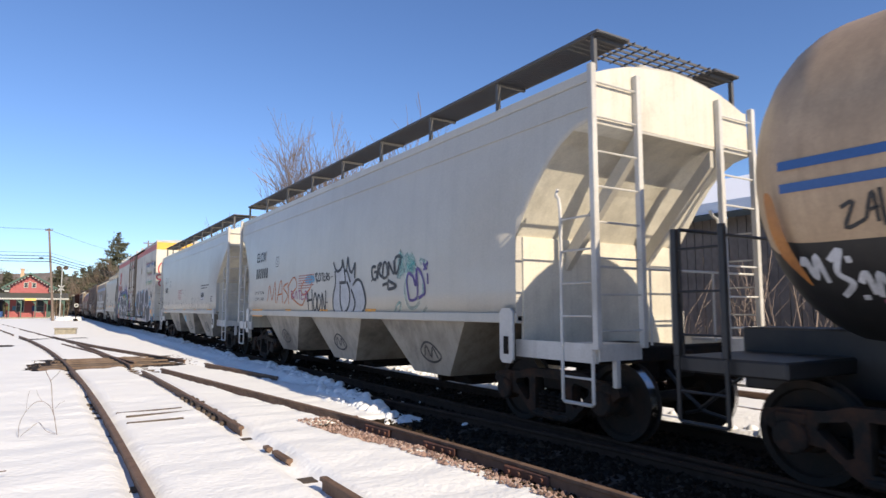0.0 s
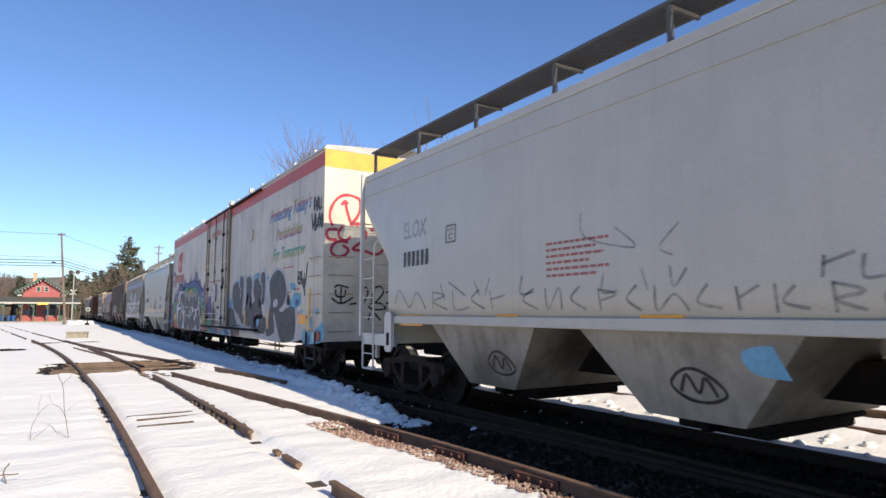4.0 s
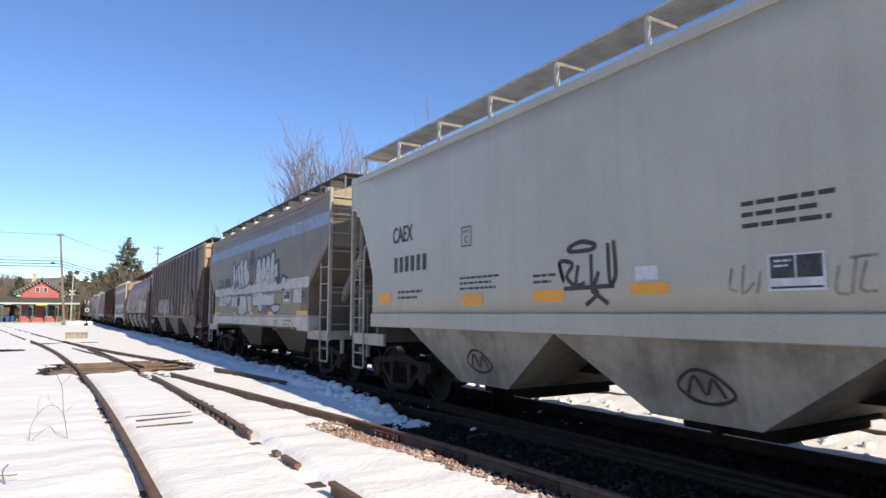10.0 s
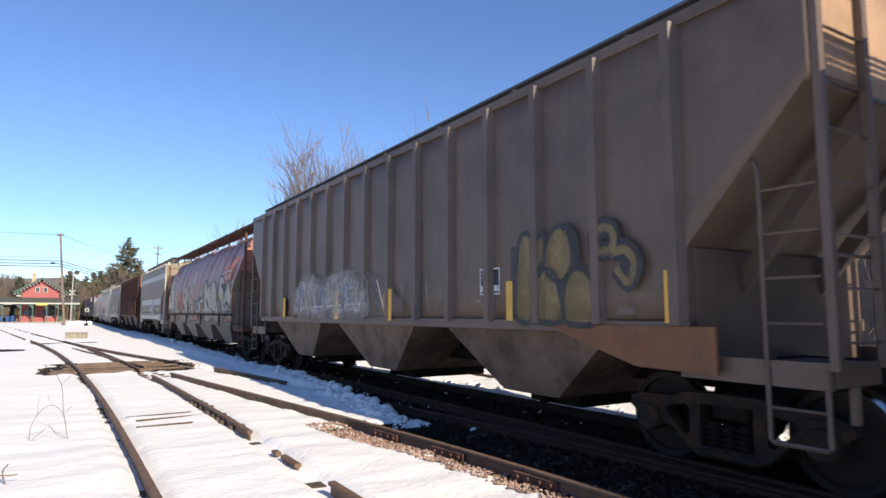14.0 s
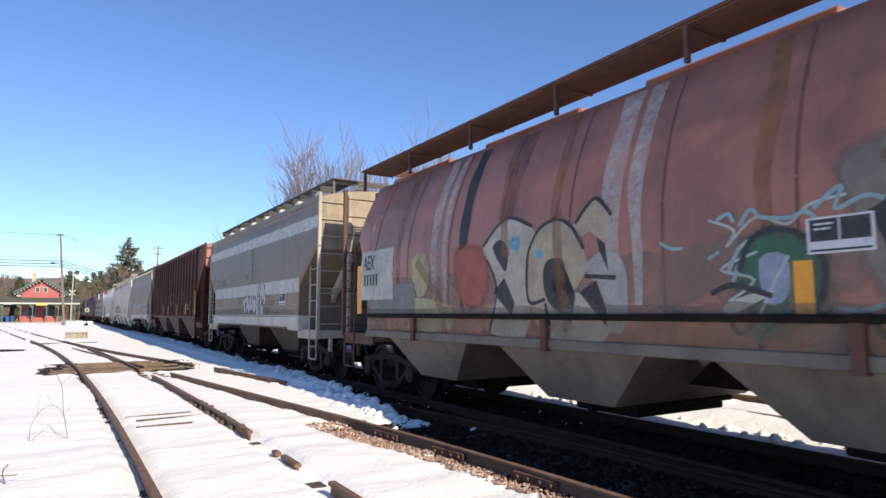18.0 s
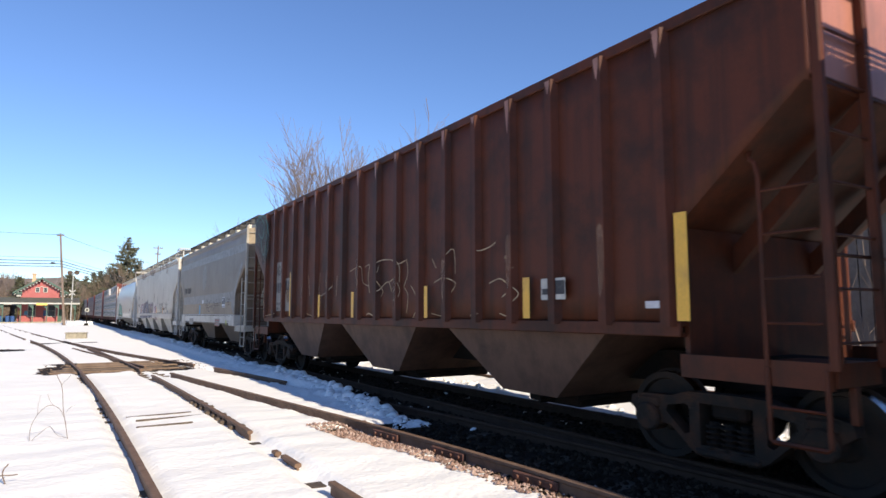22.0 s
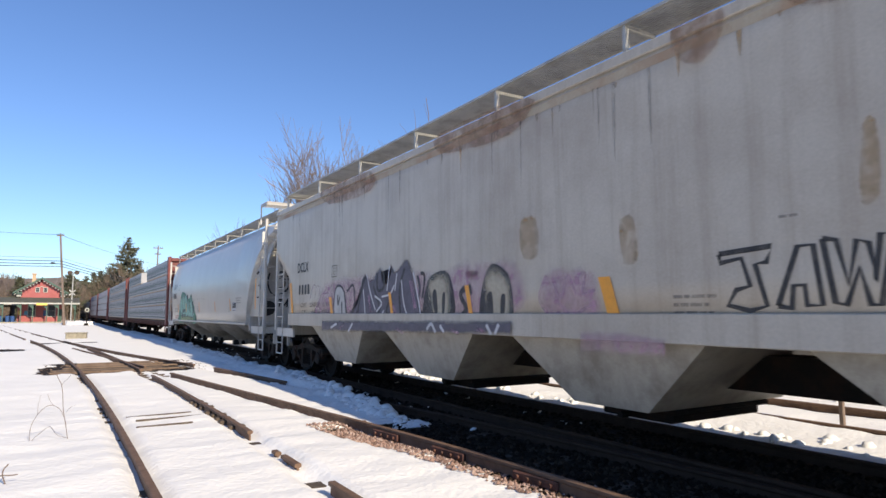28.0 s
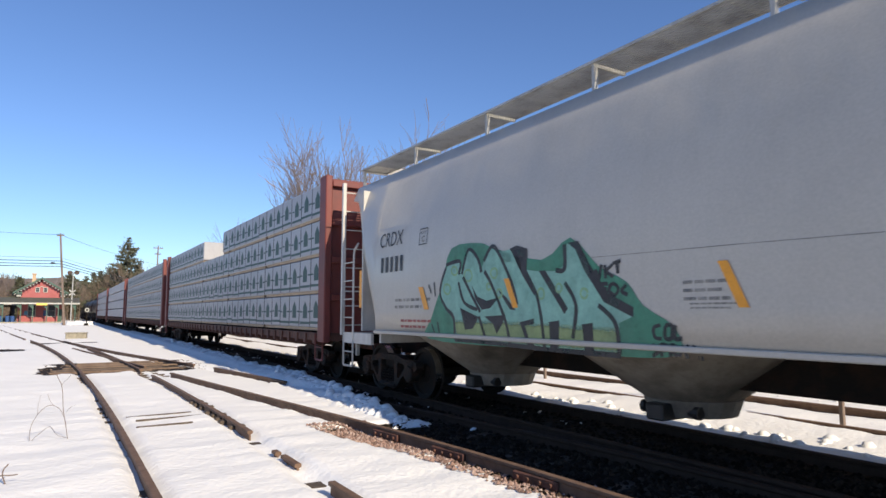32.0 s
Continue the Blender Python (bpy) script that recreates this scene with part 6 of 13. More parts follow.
s1.blob("graffiti", [(7.18, 2.47), (7.05, 2.12), (7.16, 1.74), (7.1, 1.47), (6.81, 1.44), (6.39, 1.47), (6.04, 1.43), (5.77, 1.48), (5.63, 1.66), (5.67, 1.92), (5.82, 2.05), (6.06, 2.09), (6.08, 2.36), (6.24, 2.23), (6.39, 2.45), (6.48, 2.29), (6.7, 2.44), (6.89, 2.29)], spray("chalk_grey"), 0.005, k=4)
s1.stroke("graffiti", [[(7.18, 2.5), (7.04, 2.33), (6.89, 2.3), (6.73, 2.38), (6.72, 2.51), (6.61, 2.33), (6.5, 2.3), (6.45, 2.54), (6.36, 2.31), (6.22, 2.25), (6.1, 2.41), (6.11, 2.12)], [(7.08, 2.31), (7.04, 2.06), (7.16, 1.8), (7.14, 1.55), (6.99, 1.43), (6.8, 1.47)], [(6.8, 2.02), (6.79, 1.68), (6.65, 1.47), (6.43, 1.54), (6.33, 1.72), (6.35, 1.91), (6.48, 2.08)], [(6.84, 2.06), (6.51, 2.06)], [(6.27, 1.92), (6.08, 1.66), (6.18, 1.47)], [(6.19, 1.99), (6, 2.09), (5.8, 2.03), (5.64, 1.78), (5.63, 1.61), (5.76, 1.47), (5.99, 1.43), (6.17, 1.47), (6.39, 1.45), (6.66, 1.46)], [(6.61, 2.31), (6.53, 2.07)], [(6.47, 2.29), (6.3, 2.05)]], 0.06, spray("ink"), 0.007)
s1.stroke("graffiti", [[(5.36, 2.06), (5.34, 2.04)], [(5.19, 2.29), (5.35, 2.28), (5.33, 2.1), (5.2, 2.07), (5.16, 2.19), (5.26, 2.19)], [(5.12, 2.07), (5.1, 2.3), (4.97, 2.33), (5.08, 2.2), (4.94, 2.09)], [(4.92, 2.1), (4.88, 2.34), (4.77, 2.3), (4.76, 2.1), (4.92, 2.1)], [(4.71, 2.35), (4.69, 2.11)], [(4.71, 2.35), (4.5, 2.13), (4.51, 2.36)], [(4.46, 2.39), (4.45, 2.15), (4.35, 2.19), (4.28, 2.4), (4.46, 2.39)], [(4.93, 1.95), (4.73, 1.97), (4.7, 1.88), (4.42, 1.92), (4.73, 2.03)]], 0.055, spray("ink"), 0.007)
s1.stroke("graffiti", [[(4.33, 2.04), (4.25, 2.46), (4.23, 2.08)], [(4.09, 2.44), (4, 2.29), (3.83, 2.24), (3.95, 2.42)], [(4.22, 2.22), (3.97, 2.19), (3.88, 2.14)]], 0.16, spray("teal_fade"), 0.006)
s1.stroke("graffiti", [[(4.02, 2.11), (4.12, 1.89), (4.04, 1.62), (3.83, 1.55), (3.63, 1.65)], [(3.88, 2.1), (3.75, 2.17), (3.56, 2.06), (3.52, 1.85), (3.58, 1.73), (3.78, 1.7)], [(4.49, 1.45), (4.37, 1.62), (4.25, 1.62), (4.33, 1.46)], [(3.59, 2.23), (3.62, 2.32), (3.47, 2.28)], [(3.52, 1.49), (3.41, 1.57)]], 0.06, spray("teal_fade"), 0.0065)
s1.stroke("graffiti", [[(3.97, 1.68), (4.05, 1.98), (3.99, 2.11), (3.84, 2.05), (3.76, 1.91), (3.73, 2.17), (3.6, 2.11), (3.49, 1.93), (3.47, 1.77)], [(3.96, 1.68), (3.82, 1.68), (3.7, 1.76), (3.73, 2.17)], [(3.53, 2.26), (3.41, 2.15)], [(3.38, 2.26), (3.51, 2.14)], [(3.39, 2.09), (3.38, 1.92)], [(3.66, 1.71), (3.47, 1.77)]], 0.05, spray("spray_purple"), 0.008)
s1.text("lettering", 12.89, 1.94, 0.08, 0.87, "LD LMT 225900", spray("ink"))
s1.text("lettering", 12.86, 1.77, 0.08, 0.82, "LT WT  56100", spray("ink"))
s1.rect("reflective_tape", 12.17, 13.13, 1.33, 1.53, M["orange"], 0.006)
s1.rect("reflective_tape", 9.8, 10.21, 1.38, 1.53, M["orange"], 0.006)
s1.rect("reflective_tape", 7.46, 7.9, 1.41, 1.53, M["orange"], 0.006)
s1.rect("reflective_tape", 5.19, 5.62, 1.45, 1.54, M["orange"], 0.006)
# marks and scrawl on the second grey hopper
s2.text("reporting_mark", 12.49, 2.79, 0.28, 0.78, "ELOX", spray("faded_ink"), lift=0.0105, bold=0.02)
s2.bars("reporting_mark", 12.46, 2.31, 0.25, "######", spray("ink"), 0.587)
plate_box(s2, 10.84, 11.12, 2.59, 2.86, spray("ink"))
data_panel(s2, 3.23, 3.82, 1.87, 2.17)
s2.lines("stencil_print", 8.82, 2.34, 0.04, [1, 0.81, 0.93, 0.71, 1, 0.81], spray("red_small"))
s2.lines("stencil_print", 3.87, 2.4, 0.05, [1.4, 1.1], spray("ink"))
s2.lines("stencil_print", 2.18, 1.96, 0.04, [0.39, 0.31, 0.36], spray("ink"))
s2.stroke("graffiti", [[(12.77, 1.7), (12.6, 1.92), (12.25, 1.63), (12, 1.87), (11.7, 1.59)], [(11.49, 1.86), (11.48, 1.59)], [(11.49, 1.86), (11.14, 1.8), (11.46, 1.71), (11.07, 1.59)], [(10.91, 1.86), (10.85, 1.59), (10.47, 1.62)], [(10.22, 1.86), (10.42, 1.73), (10.09, 1.59)], [(9.97, 1.84), (9.92, 1.59)], [(9.97, 1.72), (9.64, 1.77)], [(9.06, 1.84), (9.27, 1.7), (8.97, 1.58)], [(8.85, 1.83), (8.8, 1.58), (8.61, 1.83), (8.56, 1.58)], [(8.26, 1.84), (8.41, 1.7), (8.17, 1.58)], [(7.99, 1.81), (7.95, 1.56)], [(7.99, 1.79), (7.73, 1.74), (7.95, 1.67)], [(7.46, 1.82), (7.59, 1.68), (7.4, 1.56)], [(7.24, 1.81), (7.21, 1.56), (7.01, 1.72), (6.85, 1.56)]], 0.03, spray("faint_ink"), 0.007)
s2.stroke("graffiti", [[(6.65, 1.8), (6.76, 1.64), (6.51, 1.58)], [(6.38, 1.77), (6.35, 1.56)], [(6.35, 1.67), (6.17, 1.77)], [(6.04, 1.78), (6.02, 1.54)], [(5.87, 1.76), (5.97, 1.63), (5.76, 1.57)], [(5.59, 1.78), (5.57, 1.54)], [(5.59, 1.77), (5.37, 1.7), (5.57, 1.64), (5.36, 1.56)], [(5.16, 1.76), (5.24, 1.63), (5.06, 1.54)], [(4.91, 1.77), (4.9, 1.54)], [(4.72, 1.75), (4.8, 1.61), (4.59, 1.56)], [(4.37, 1.76), (4.36, 1.52)], [(4.37, 1.75), (4.13, 1.67), (4.34, 1.62), (4.1, 1.52)], [(3.89, 1.77), (3.96, 1.61), (3.79, 1.53)], [(3.61, 1.78), (3.58, 1.51)], [(3.57, 1.77), (3.32, 1.66), (3.56, 1.58)], [(3.13, 1.6), (3.16, 1.5)], [(2.87, 1.75), (2.92, 1.58), (2.77, 1.52)]], 0.03, spray("faint_ink"), 0.007)
s2.stroke("graffiti", [[(2.87, 1.75), (2.7, 1.74), (2.82, 1.63)], [(2.5, 1.67), (2.56, 1.55)], [(2.18, 1.71), (2.21, 1.55)], [(2.2, 1.68), (2.05, 1.72)]], 0.03, spray("faint_ink"), 0.007)
s2.stroke("graffiti", [[(11.26, 1.97), (11.14, 1.74)], [(11.03, 2), (10.58, 1.79)], [(10.35, 1.98), (10.22, 1.78)], [(9.98, 2.01), (10.09, 1.78)], [(9.28, 2.01), (9.32, 1.78), (9.06, 1.8)], [(7.9, 1.96), (7.93, 1.76), (7.69, 1.77)], [(7.39, 1.98), (7.32, 1.77)], [(7.05, 1.99), (7.01, 1.79), (6.86, 1.96)], [(5.64, 1.98), (5.66, 1.81)], [(5.66, 1.91), (5.42, 1.99)], [(5.36, 1.97), (5.37, 1.8), (5.21, 1.81)], [(5.1, 1.97), (4.96, 1.81)], [(4.76, 1.97), (4.86, 1.88), (4.72, 1.78)], [(4.54, 1.98), (4.56, 1.79), (4.41, 1.81)], [(4.28, 1.98), (4.08, 1.82)], [(4, 1.98), (3.97, 1.82)], [(3.89, 1.84), (3.67, 1.95)]], 0.03, spray("faint_ink"), 0.007)
s2.stroke("graffiti", [[(8.23, 2.66), (8.17, 2.38), (7.56, 2.21), (7.48, 2.25), (7.73, 2.44)], [(6.93, 2.39), (7.16, 2.18), (7.01, 2.09)]], 0.02, spray("faint_ink"), 0.007)
s2.rect("reflective_tape", 11.82, 12.58, 1.33, 1.51, M["orange"], 0.006)
s2.rect("reflective_tape", 9.36, 9.84, 1.36, 1.52, M["orange"], 0.006)
s2.rect("reflective_tape", 6.91, 7.43, 1.39, 1.52, M["orange"], 0.006)
s2.rect("reflective_tape", 4.64, 5.09, 1.42, 1.52, M["orange"], 0.006)
s2.rect("reflective_tape", 1.76, 2.67, 1.46, 1.53, M["orange"], 0.006)
s2.blob("graffiti", [(6.28, 1.22), (6, 1.27), (6.03, 1.08), (5.86, 1.02), (6.18, 1.05)], spray("sky_blue"), 0.13, k=4)
# lettering and graffiti on the refrigerator car
s3.soft("graffiti", [(21.95, 2.0), (21.38, 2.0), (21.29, 2.36), (20.54, 2.49), (20.09, 2.78), (19.75, 3.08), (19.37, 2.87), (18.88, 3.12), (18.66, 2.72), (18.36, 3.11), (17.57, 2.85), (16.95, 2.98), (16.66, 3.32), (16.48, 2.93), (15.96, 2.88), (15.66, 3.2), (15.28, 3.32), (14.84, 2.92), (14.48, 2.96), (14.2, 2.73), (13.87, 2.56), (13.58, 2.69), (13.32, 2.75), (13.13, 2.56), (13.08, 2.17), (12.83, 2.02), (12.49, 1.95), (12.34, 2.1), (12.11, 2.21), (11.92, 2.02), (11.72, 1.68), (11.77, 0.97), (13.17, 0.86), (16.06, 0.78), (21.7, 0.88)], "spray_purple", 0.0035, k=3, feather=0.16)
s3.soft("graffiti", [(21.95, 1.4), (21.4, 1.57), (21.25, 2.28), (20.89, 2.2), (20.41, 2.37), (19.99, 2.6), (19.56, 2.85), (19.3, 2.8), (18.89, 2.97), (18.66, 2.62), (18.08, 2.86), (16.67, 2.9), (15.66, 2.99), (14.85, 2.71), (14.25, 2.59), (13.73, 2.38), (13.34, 2.23), (13.12, 1.92), (12.71, 1.47), (11.74, 1.32), (11.77, 0.95), (13.17, 0.85), (16.06, 0.77), (21.7, 0.86)], "spray_blue", 0.0045, k=3)
s3.soft("graffiti", [(21.95, 1.0), (21.29, 1.23), (21.18, 2.1), (20.62, 2.12), (20.0, 2.32), (19.72, 2.6), (19.29, 2.63), (18.89, 2.88), (18.72, 2.5), (18.08, 2.68), (16.81, 2.68), (16.02, 2.71), (15.45, 2.7), (14.86, 2.52), (14.1, 2.24), (13.61, 1.97), (13.24, 1.79), (12.86, 1.57), (12.64, 1.33), (12.64, 0.87), (13.17, 0.84), (16.06, 0.75), (21.7, 0.84)], "spray_green", 0.0055, k=3)
s3.soft("graffiti", [(21.3, 0.95), (20.85, 1.33), (20.57, 1.7), (20.3, 2.05), (19.26, 2.28), (17.41, 2.49), (16.67, 2.66), (16.12, 2.53), (15.93, 2.36), (14.96, 2.09), (13.97, 1.77), (13.43, 1.61), (12.92, 1.32), (12.89, 0.88), (16.06, 0.74), (20.65, 0.86)], "spray_yellow", 0.006, k=3)
s3.soft("graffiti", [(21.61, 1), (20.15, 1.18), (19.23, 0.72), (13.93, 1.06), (13.58, 1.18), (12.83, 1.08), (12.72, 0.84), (16.06, 0.72), (21.6, 0.77)], "spray_red", 0.0065, k=3, feather=0.16)
s3.blob("graffiti", [(20.19, 2.33), (19.48, 2.19), (19.47, 1.99), (20.08, 1.99)], spray("spray_orange"), 0.0065, k=4)
s3.soft("graffiti", [(12.37, 1.7), (12.32, 2.05), (12.11, 2.2), (11.88, 2.02), (11.74, 1.68), (11.8, 1.52), (12.28, 1.5)], "spray_purple", 0.0062, k=3, feather=0.14)
s3.blob("graffiti", [(20.56, 1.68), (20.33, 1.97), (19.78, 2.11), (19.58, 2.64), (18.8, 2.6), (18.4, 2.62), (17.99, 2.55), (17.85, 2.43), (17.61, 2.59), (17.08, 2.27), (16.94, 2.15), (16.82, 2.37), (16.61, 2.43), (16.14, 2.29), (15.9, 2.37), (15.63, 2.48), (15.27, 2.27), (15.1, 2.42), (14.9, 2.46), (14.71, 2.35), (14.65, 2.24), (14.55, 2.33), (14.42, 2.4), (14.38, 2.37), (14.49, 2.24), (14.47, 2.08), (14.32, 1.99), (14.02, 1.94), (13.85, 1.81), (13.77, 1.57), (13.81, 1.31), (13.96, 1.08), (14.07, 1.02), (14.15, 0.81), (15.32, 0.81), (17.9, 0.82), (19.45, 0.81), (20.06, 1.09)], spray("spray_black"), 0.0074, k=2)
s3.blob("graffiti", [(20.4, 1.68), (20.18, 1.93), (19.71, 2.05), (19.48, 2.58), (18.92, 2.54), (18.86, 2.49), (18.41, 2.56), (18.04, 2.49), (17.85, 2.34), (17.61, 2.53), (17.14, 2.25), (17.1, 2.18), (16.9, 2.09), (16.76, 2.33), (16.59, 2.37), (16.15, 2.24), (15.91, 2.32), (15.63, 2.43), (15.26, 2.23), (15.08, 2.39), (14.9, 2.42), (14.74, 2.33), (14.67, 2.18), (14.6, 2.27), (14.54, 2.29), (14.57, 2.16), (14.49, 2.01), (14.32, 1.94), (14.03, 1.9), (13.89, 1.79), (13.8, 1.57), (13.85, 1.33), (13.99, 1.12), (14.1, 1.05), (14.18, 0.84), (15.31, 0.83), (17.9, 0.84), (19.38, 0.85), (19.95, 1.11)], spray("chalk_white"), 0.008, k=2)
s3.blob("graffiti", [(19.78, 1.76), (19.85, 1.92), (19.41, 2.01), (19.28, 2.46), (18.83, 2.44), (18.38, 2.51), (18.09, 2.45), (17.85, 2.25), (17.61, 2.48), (17.2, 2.23), (17.14, 2.16), (16.85, 2.07), (16.71, 2.28), (16.58, 2.33), (16.15, 2.21), (15.89, 2.27), (15.63, 2.39), (15.26, 2.18), (15.06, 2.35), (14.9, 2.39), (14.76, 2.31), (14.69, 2.14), (14.68, 1.95), (14.7, 1.88), (14.54, 1.81), (14.36, 1.7), (14.31, 1.57), (14.33, 1.49), (14.42, 1.43), (14.29, 1.27), (14.12, 1.2), (14.18, 0.87), (15.31, 0.84), (17.9, 0.85), (18.09, 1.21), (18.37, 1.4), (18.53, 0.88), (19.41, 0.88), (19.92, 1.23), (19.82, 1.37), (19.92, 1.63)], spray("spray_black"), 0.0086, k=2)
s3.blob("graffiti", [(14.58, 1.95), (14.32, 1.91), (14.04, 1.87), (13.91, 1.77), (13.84, 1.56), (13.88, 1.35), (13.97, 1.23), (14.03, 1.25), (14.22, 1.39), (14.06, 1.32), (13.95, 1.39), (13.91, 1.56), (13.95, 1.69), (14.03, 1.77), (14.2, 1.85)], spray("spray_black"), 0.0086, k=2)
s3.blob("graffiti", [(14.55, 1.93), (14.2, 1.87), (13.98, 1.73), (13.93, 1.57), (13.98, 1.38), (14.07, 1.35), (14.23, 1.42), (14.28, 1.31), (14.43, 1.45), (14.31, 1.55), (14.35, 1.71)], spray("spray_black"), 0.0087, k=2)
s3.blob("graffiti", [(19.01, 2.1), (18.86, 2.06), (18.86, 1.62), (19.01, 1.34), (19.07, 1.09), (19.19, 1.13), (19.07, 1.5), (19.01, 1.83)], spray("chalk_white"), 0.0094, k=1)
s3.blob("graffiti", [(18.52, 1.59), (18.59, 1.5), (18.69, 1.44), (18.63, 1.56), (18.49, 1.81), (18.44, 1.95), (18.31, 1.91), (18.31, 1.81), (18.44, 1.61), (18.07, 1.64), (17.98, 1.69), (17.91, 1.61), (18.29, 1.53), (18.26, 1.35), (18.14, 1.06), (17.9, 0.82), (18.51, 0.86), (18.32, 0.97), (18.37, 1.2), (18.44, 1.46)], spray("chalk_white"), 0.0094, k=1)
s3.blob("graffiti", [(20.06, 1.69), (19.66, 1.81), (19.16, 1.83), (19.13, 1.75), (19.68, 1.67), (19.82, 1.6), (19.75, 1.5), (20.03, 1.39), (19.85, 1.25), (20.17, 1.31)], spray("chalk_white"), 0.0094, k=1)
s3.blob("graffiti", [(17.88, 1.8), (17.32, 1.86), (17.01, 1.67), (17.32, 1.81), (17.81, 1.75)], spray("chalk_white"), 0.0094, k=1)
s3.blob("graffiti", [(17.26, 1.47), (16.83, 1.46), (16.66, 1.54), (16.59, 1.7), (16.39, 1.61), (16.6, 1.57), (16.73, 1.41), (16.83, 1.38), (16.45, 1.26), (16.51, 1.24), (16.88, 1.36), (17.28, 1.4)], spray("chalk_white"), 0.0094, k=1)
s3.blob("graffiti", [(16.4, 1.82), (16.01, 1.72), (15.9, 1.8), (15.73, 1.71), (15.58, 1.6), (15.79, 1.6), (15.94, 1.56), (16.06, 1.45), (16.12, 1.46), (16.14, 1.38), (16.26, 1.46), (16.15, 1.51), (16.06, 1.66), (16.29, 1.74)], spray("chalk_white"), 0.0094, k=1)
s3.blob("graffiti", [(15.63, 1.87), (15.4, 1.72), (15.05, 1.69), (14.79, 1.76), (14.7, 1.88), (14.66, 1.81), (14.75, 1.72), (14.49, 1.7), (14.38, 1.52), (14.41, 1.49), (14.54, 1.67), (14.86, 1.68), (15, 1.62), (14.99, 1.5), (14.71, 1.32), (15.04, 1.45), (15.22, 1.48), (15.42, 1.36), (15.24, 1.3), (15.21, 1.19), (15.3, 1.16), (15.62, 1.3), (15.58, 1.38), (15.3, 1.47), (15.25, 1.62), (15.39, 1.66)], spray("chalk_white"), 0.0094, k=1)
s3.blob("graffiti", [(14.68, 1.93), (14.46, 1.83), (14.32, 1.7), (14.3, 1.55), (14.36, 1.44), (14.45, 1.47), (14.41, 1.63), (14.51, 1.78), (14.67, 1.85)], spray("chalk_white"), 0.0094, k=1)
s3.blob("graffiti", [(17.17, 0.97), (16.98, 0.96), (16.8, 0.84), (16.64, 0.82), (17.06, 0.82)], spray("chalk_white"), 0.0094, k=1)
s3.blob("graffiti", [(15.95, 0.96), (15.84, 0.92), (15.61, 0.8), (15.85, 0.81)], spray("chalk_white"), 0.0094, k=1)
s3.blob("graffiti", [(15.35, 0.84), (15.22, 0.98), (15.06, 1.01), (14.94, 0.94), (14.78, 0.82), (15.07, 0.82), (15.18, 0.89), (15.26, 0.83)], spray("chalk_white"), 0.0094, k=1)
s3.blob("graffiti", [(14.16, 1.22), (14.09, 1.2), (14.1, 1.13), (14.02, 1.13), (14.08, 1.05), (14.06, 0.96), (13.98, 0.82), (14.14, 0.82), (14.16, 0.99)], spray("chalk_white"), 0.0094, k=1)
s3.stroke("graffiti", [[(15.28, 2.22), (15.21, 2.17), (15.12, 2.16)], [(15.87, 2.25), (15.79, 2.3), (15.65, 2.3)], [(15.78, 2.28), (15.61, 2.34)], [(15.38, 2.16), (15.26, 2.05)], [(17.61, 2.39), (17.35, 2.28), (17.33, 2.2)], [(15.95, 2.3), (15.91, 1.98), (15.93, 1.79)], [(16.73, 2.06), (16.69, 1.64)], [(16.73, 2.33), (16.75, 2.09)], [(17.85, 2.31), (17.87, 1.94)], [(17.88, 1.65), (17.79, 1.46), (17.54, 1.39)], [(14.35, 1.51), (14.14, 1.29)], [(14.29, 1.27), (14.27, 1.25)], [(14.22, 1.38), (14.02, 1.26), (13.93, 1.33)], [(19.26, 1.5), (19.26, 1.17)], [(14.67, 2.15), (14.67, 1.95)]], 0.035, spray("chalk_white"), 0.0094)
s3.blob("graffiti", [(14.61, 1.76), (14.49, 1.73), (14.42, 1.63), (14.45, 1.57), (14.51, 1.63), (14.61, 1.73)], spray("spray_orange"), 0.0096, k=2)
s3.blob("graffiti", [(13.99, 1), (13.93, 1.02), (13.92, 0.96), (13.99, 0.94)], spray("chalk_white"), 0.0096, k=2)
s3.blob("graffiti", [(13.87, 0.92), (13.81, 0.93), (13.81, 0.87), (13.86, 0.86)], spray("chalk_white"), 0.0096, k=2)
s3.blob("graffiti", [(13.74, 0.91), (13.7, 0.91), (13.7, 0.86), (13.74, 0.86)], spray("chalk_white"), 0.0096, k=2)
s3.blob("graffiti", [(17.86, 2.79), (17.79, 2.78), (17.79, 2.73), (17.87, 2.74)], spray("chalk_white"), 0.0096, k=2)
s3.blob("graffiti", [(17.84, 2.68), (17.72, 2.68), (17.75, 2.59), (17.82, 2.59)], spray("chalk_white"), 0.0096, k=2)
s3.stroke("graffiti", [[(13.72, 1.75), (13.72, 1.62)], [(13.73, 1.72), (13.69, 1.66), (13.65, 1.74), (13.65, 1.61)], [(13.58, 1.73), (13.62, 1.69), (13.58, 1.65), (13.62, 1.6)], [(13.69, 1.52), (13.69, 1.4)], [(13.7, 1.45), (13.61, 1.52), (13.58, 1.44)], [(13.7, 1.46), (13.56, 1.5)]], 0.03, spray("ink"), 0.0094)
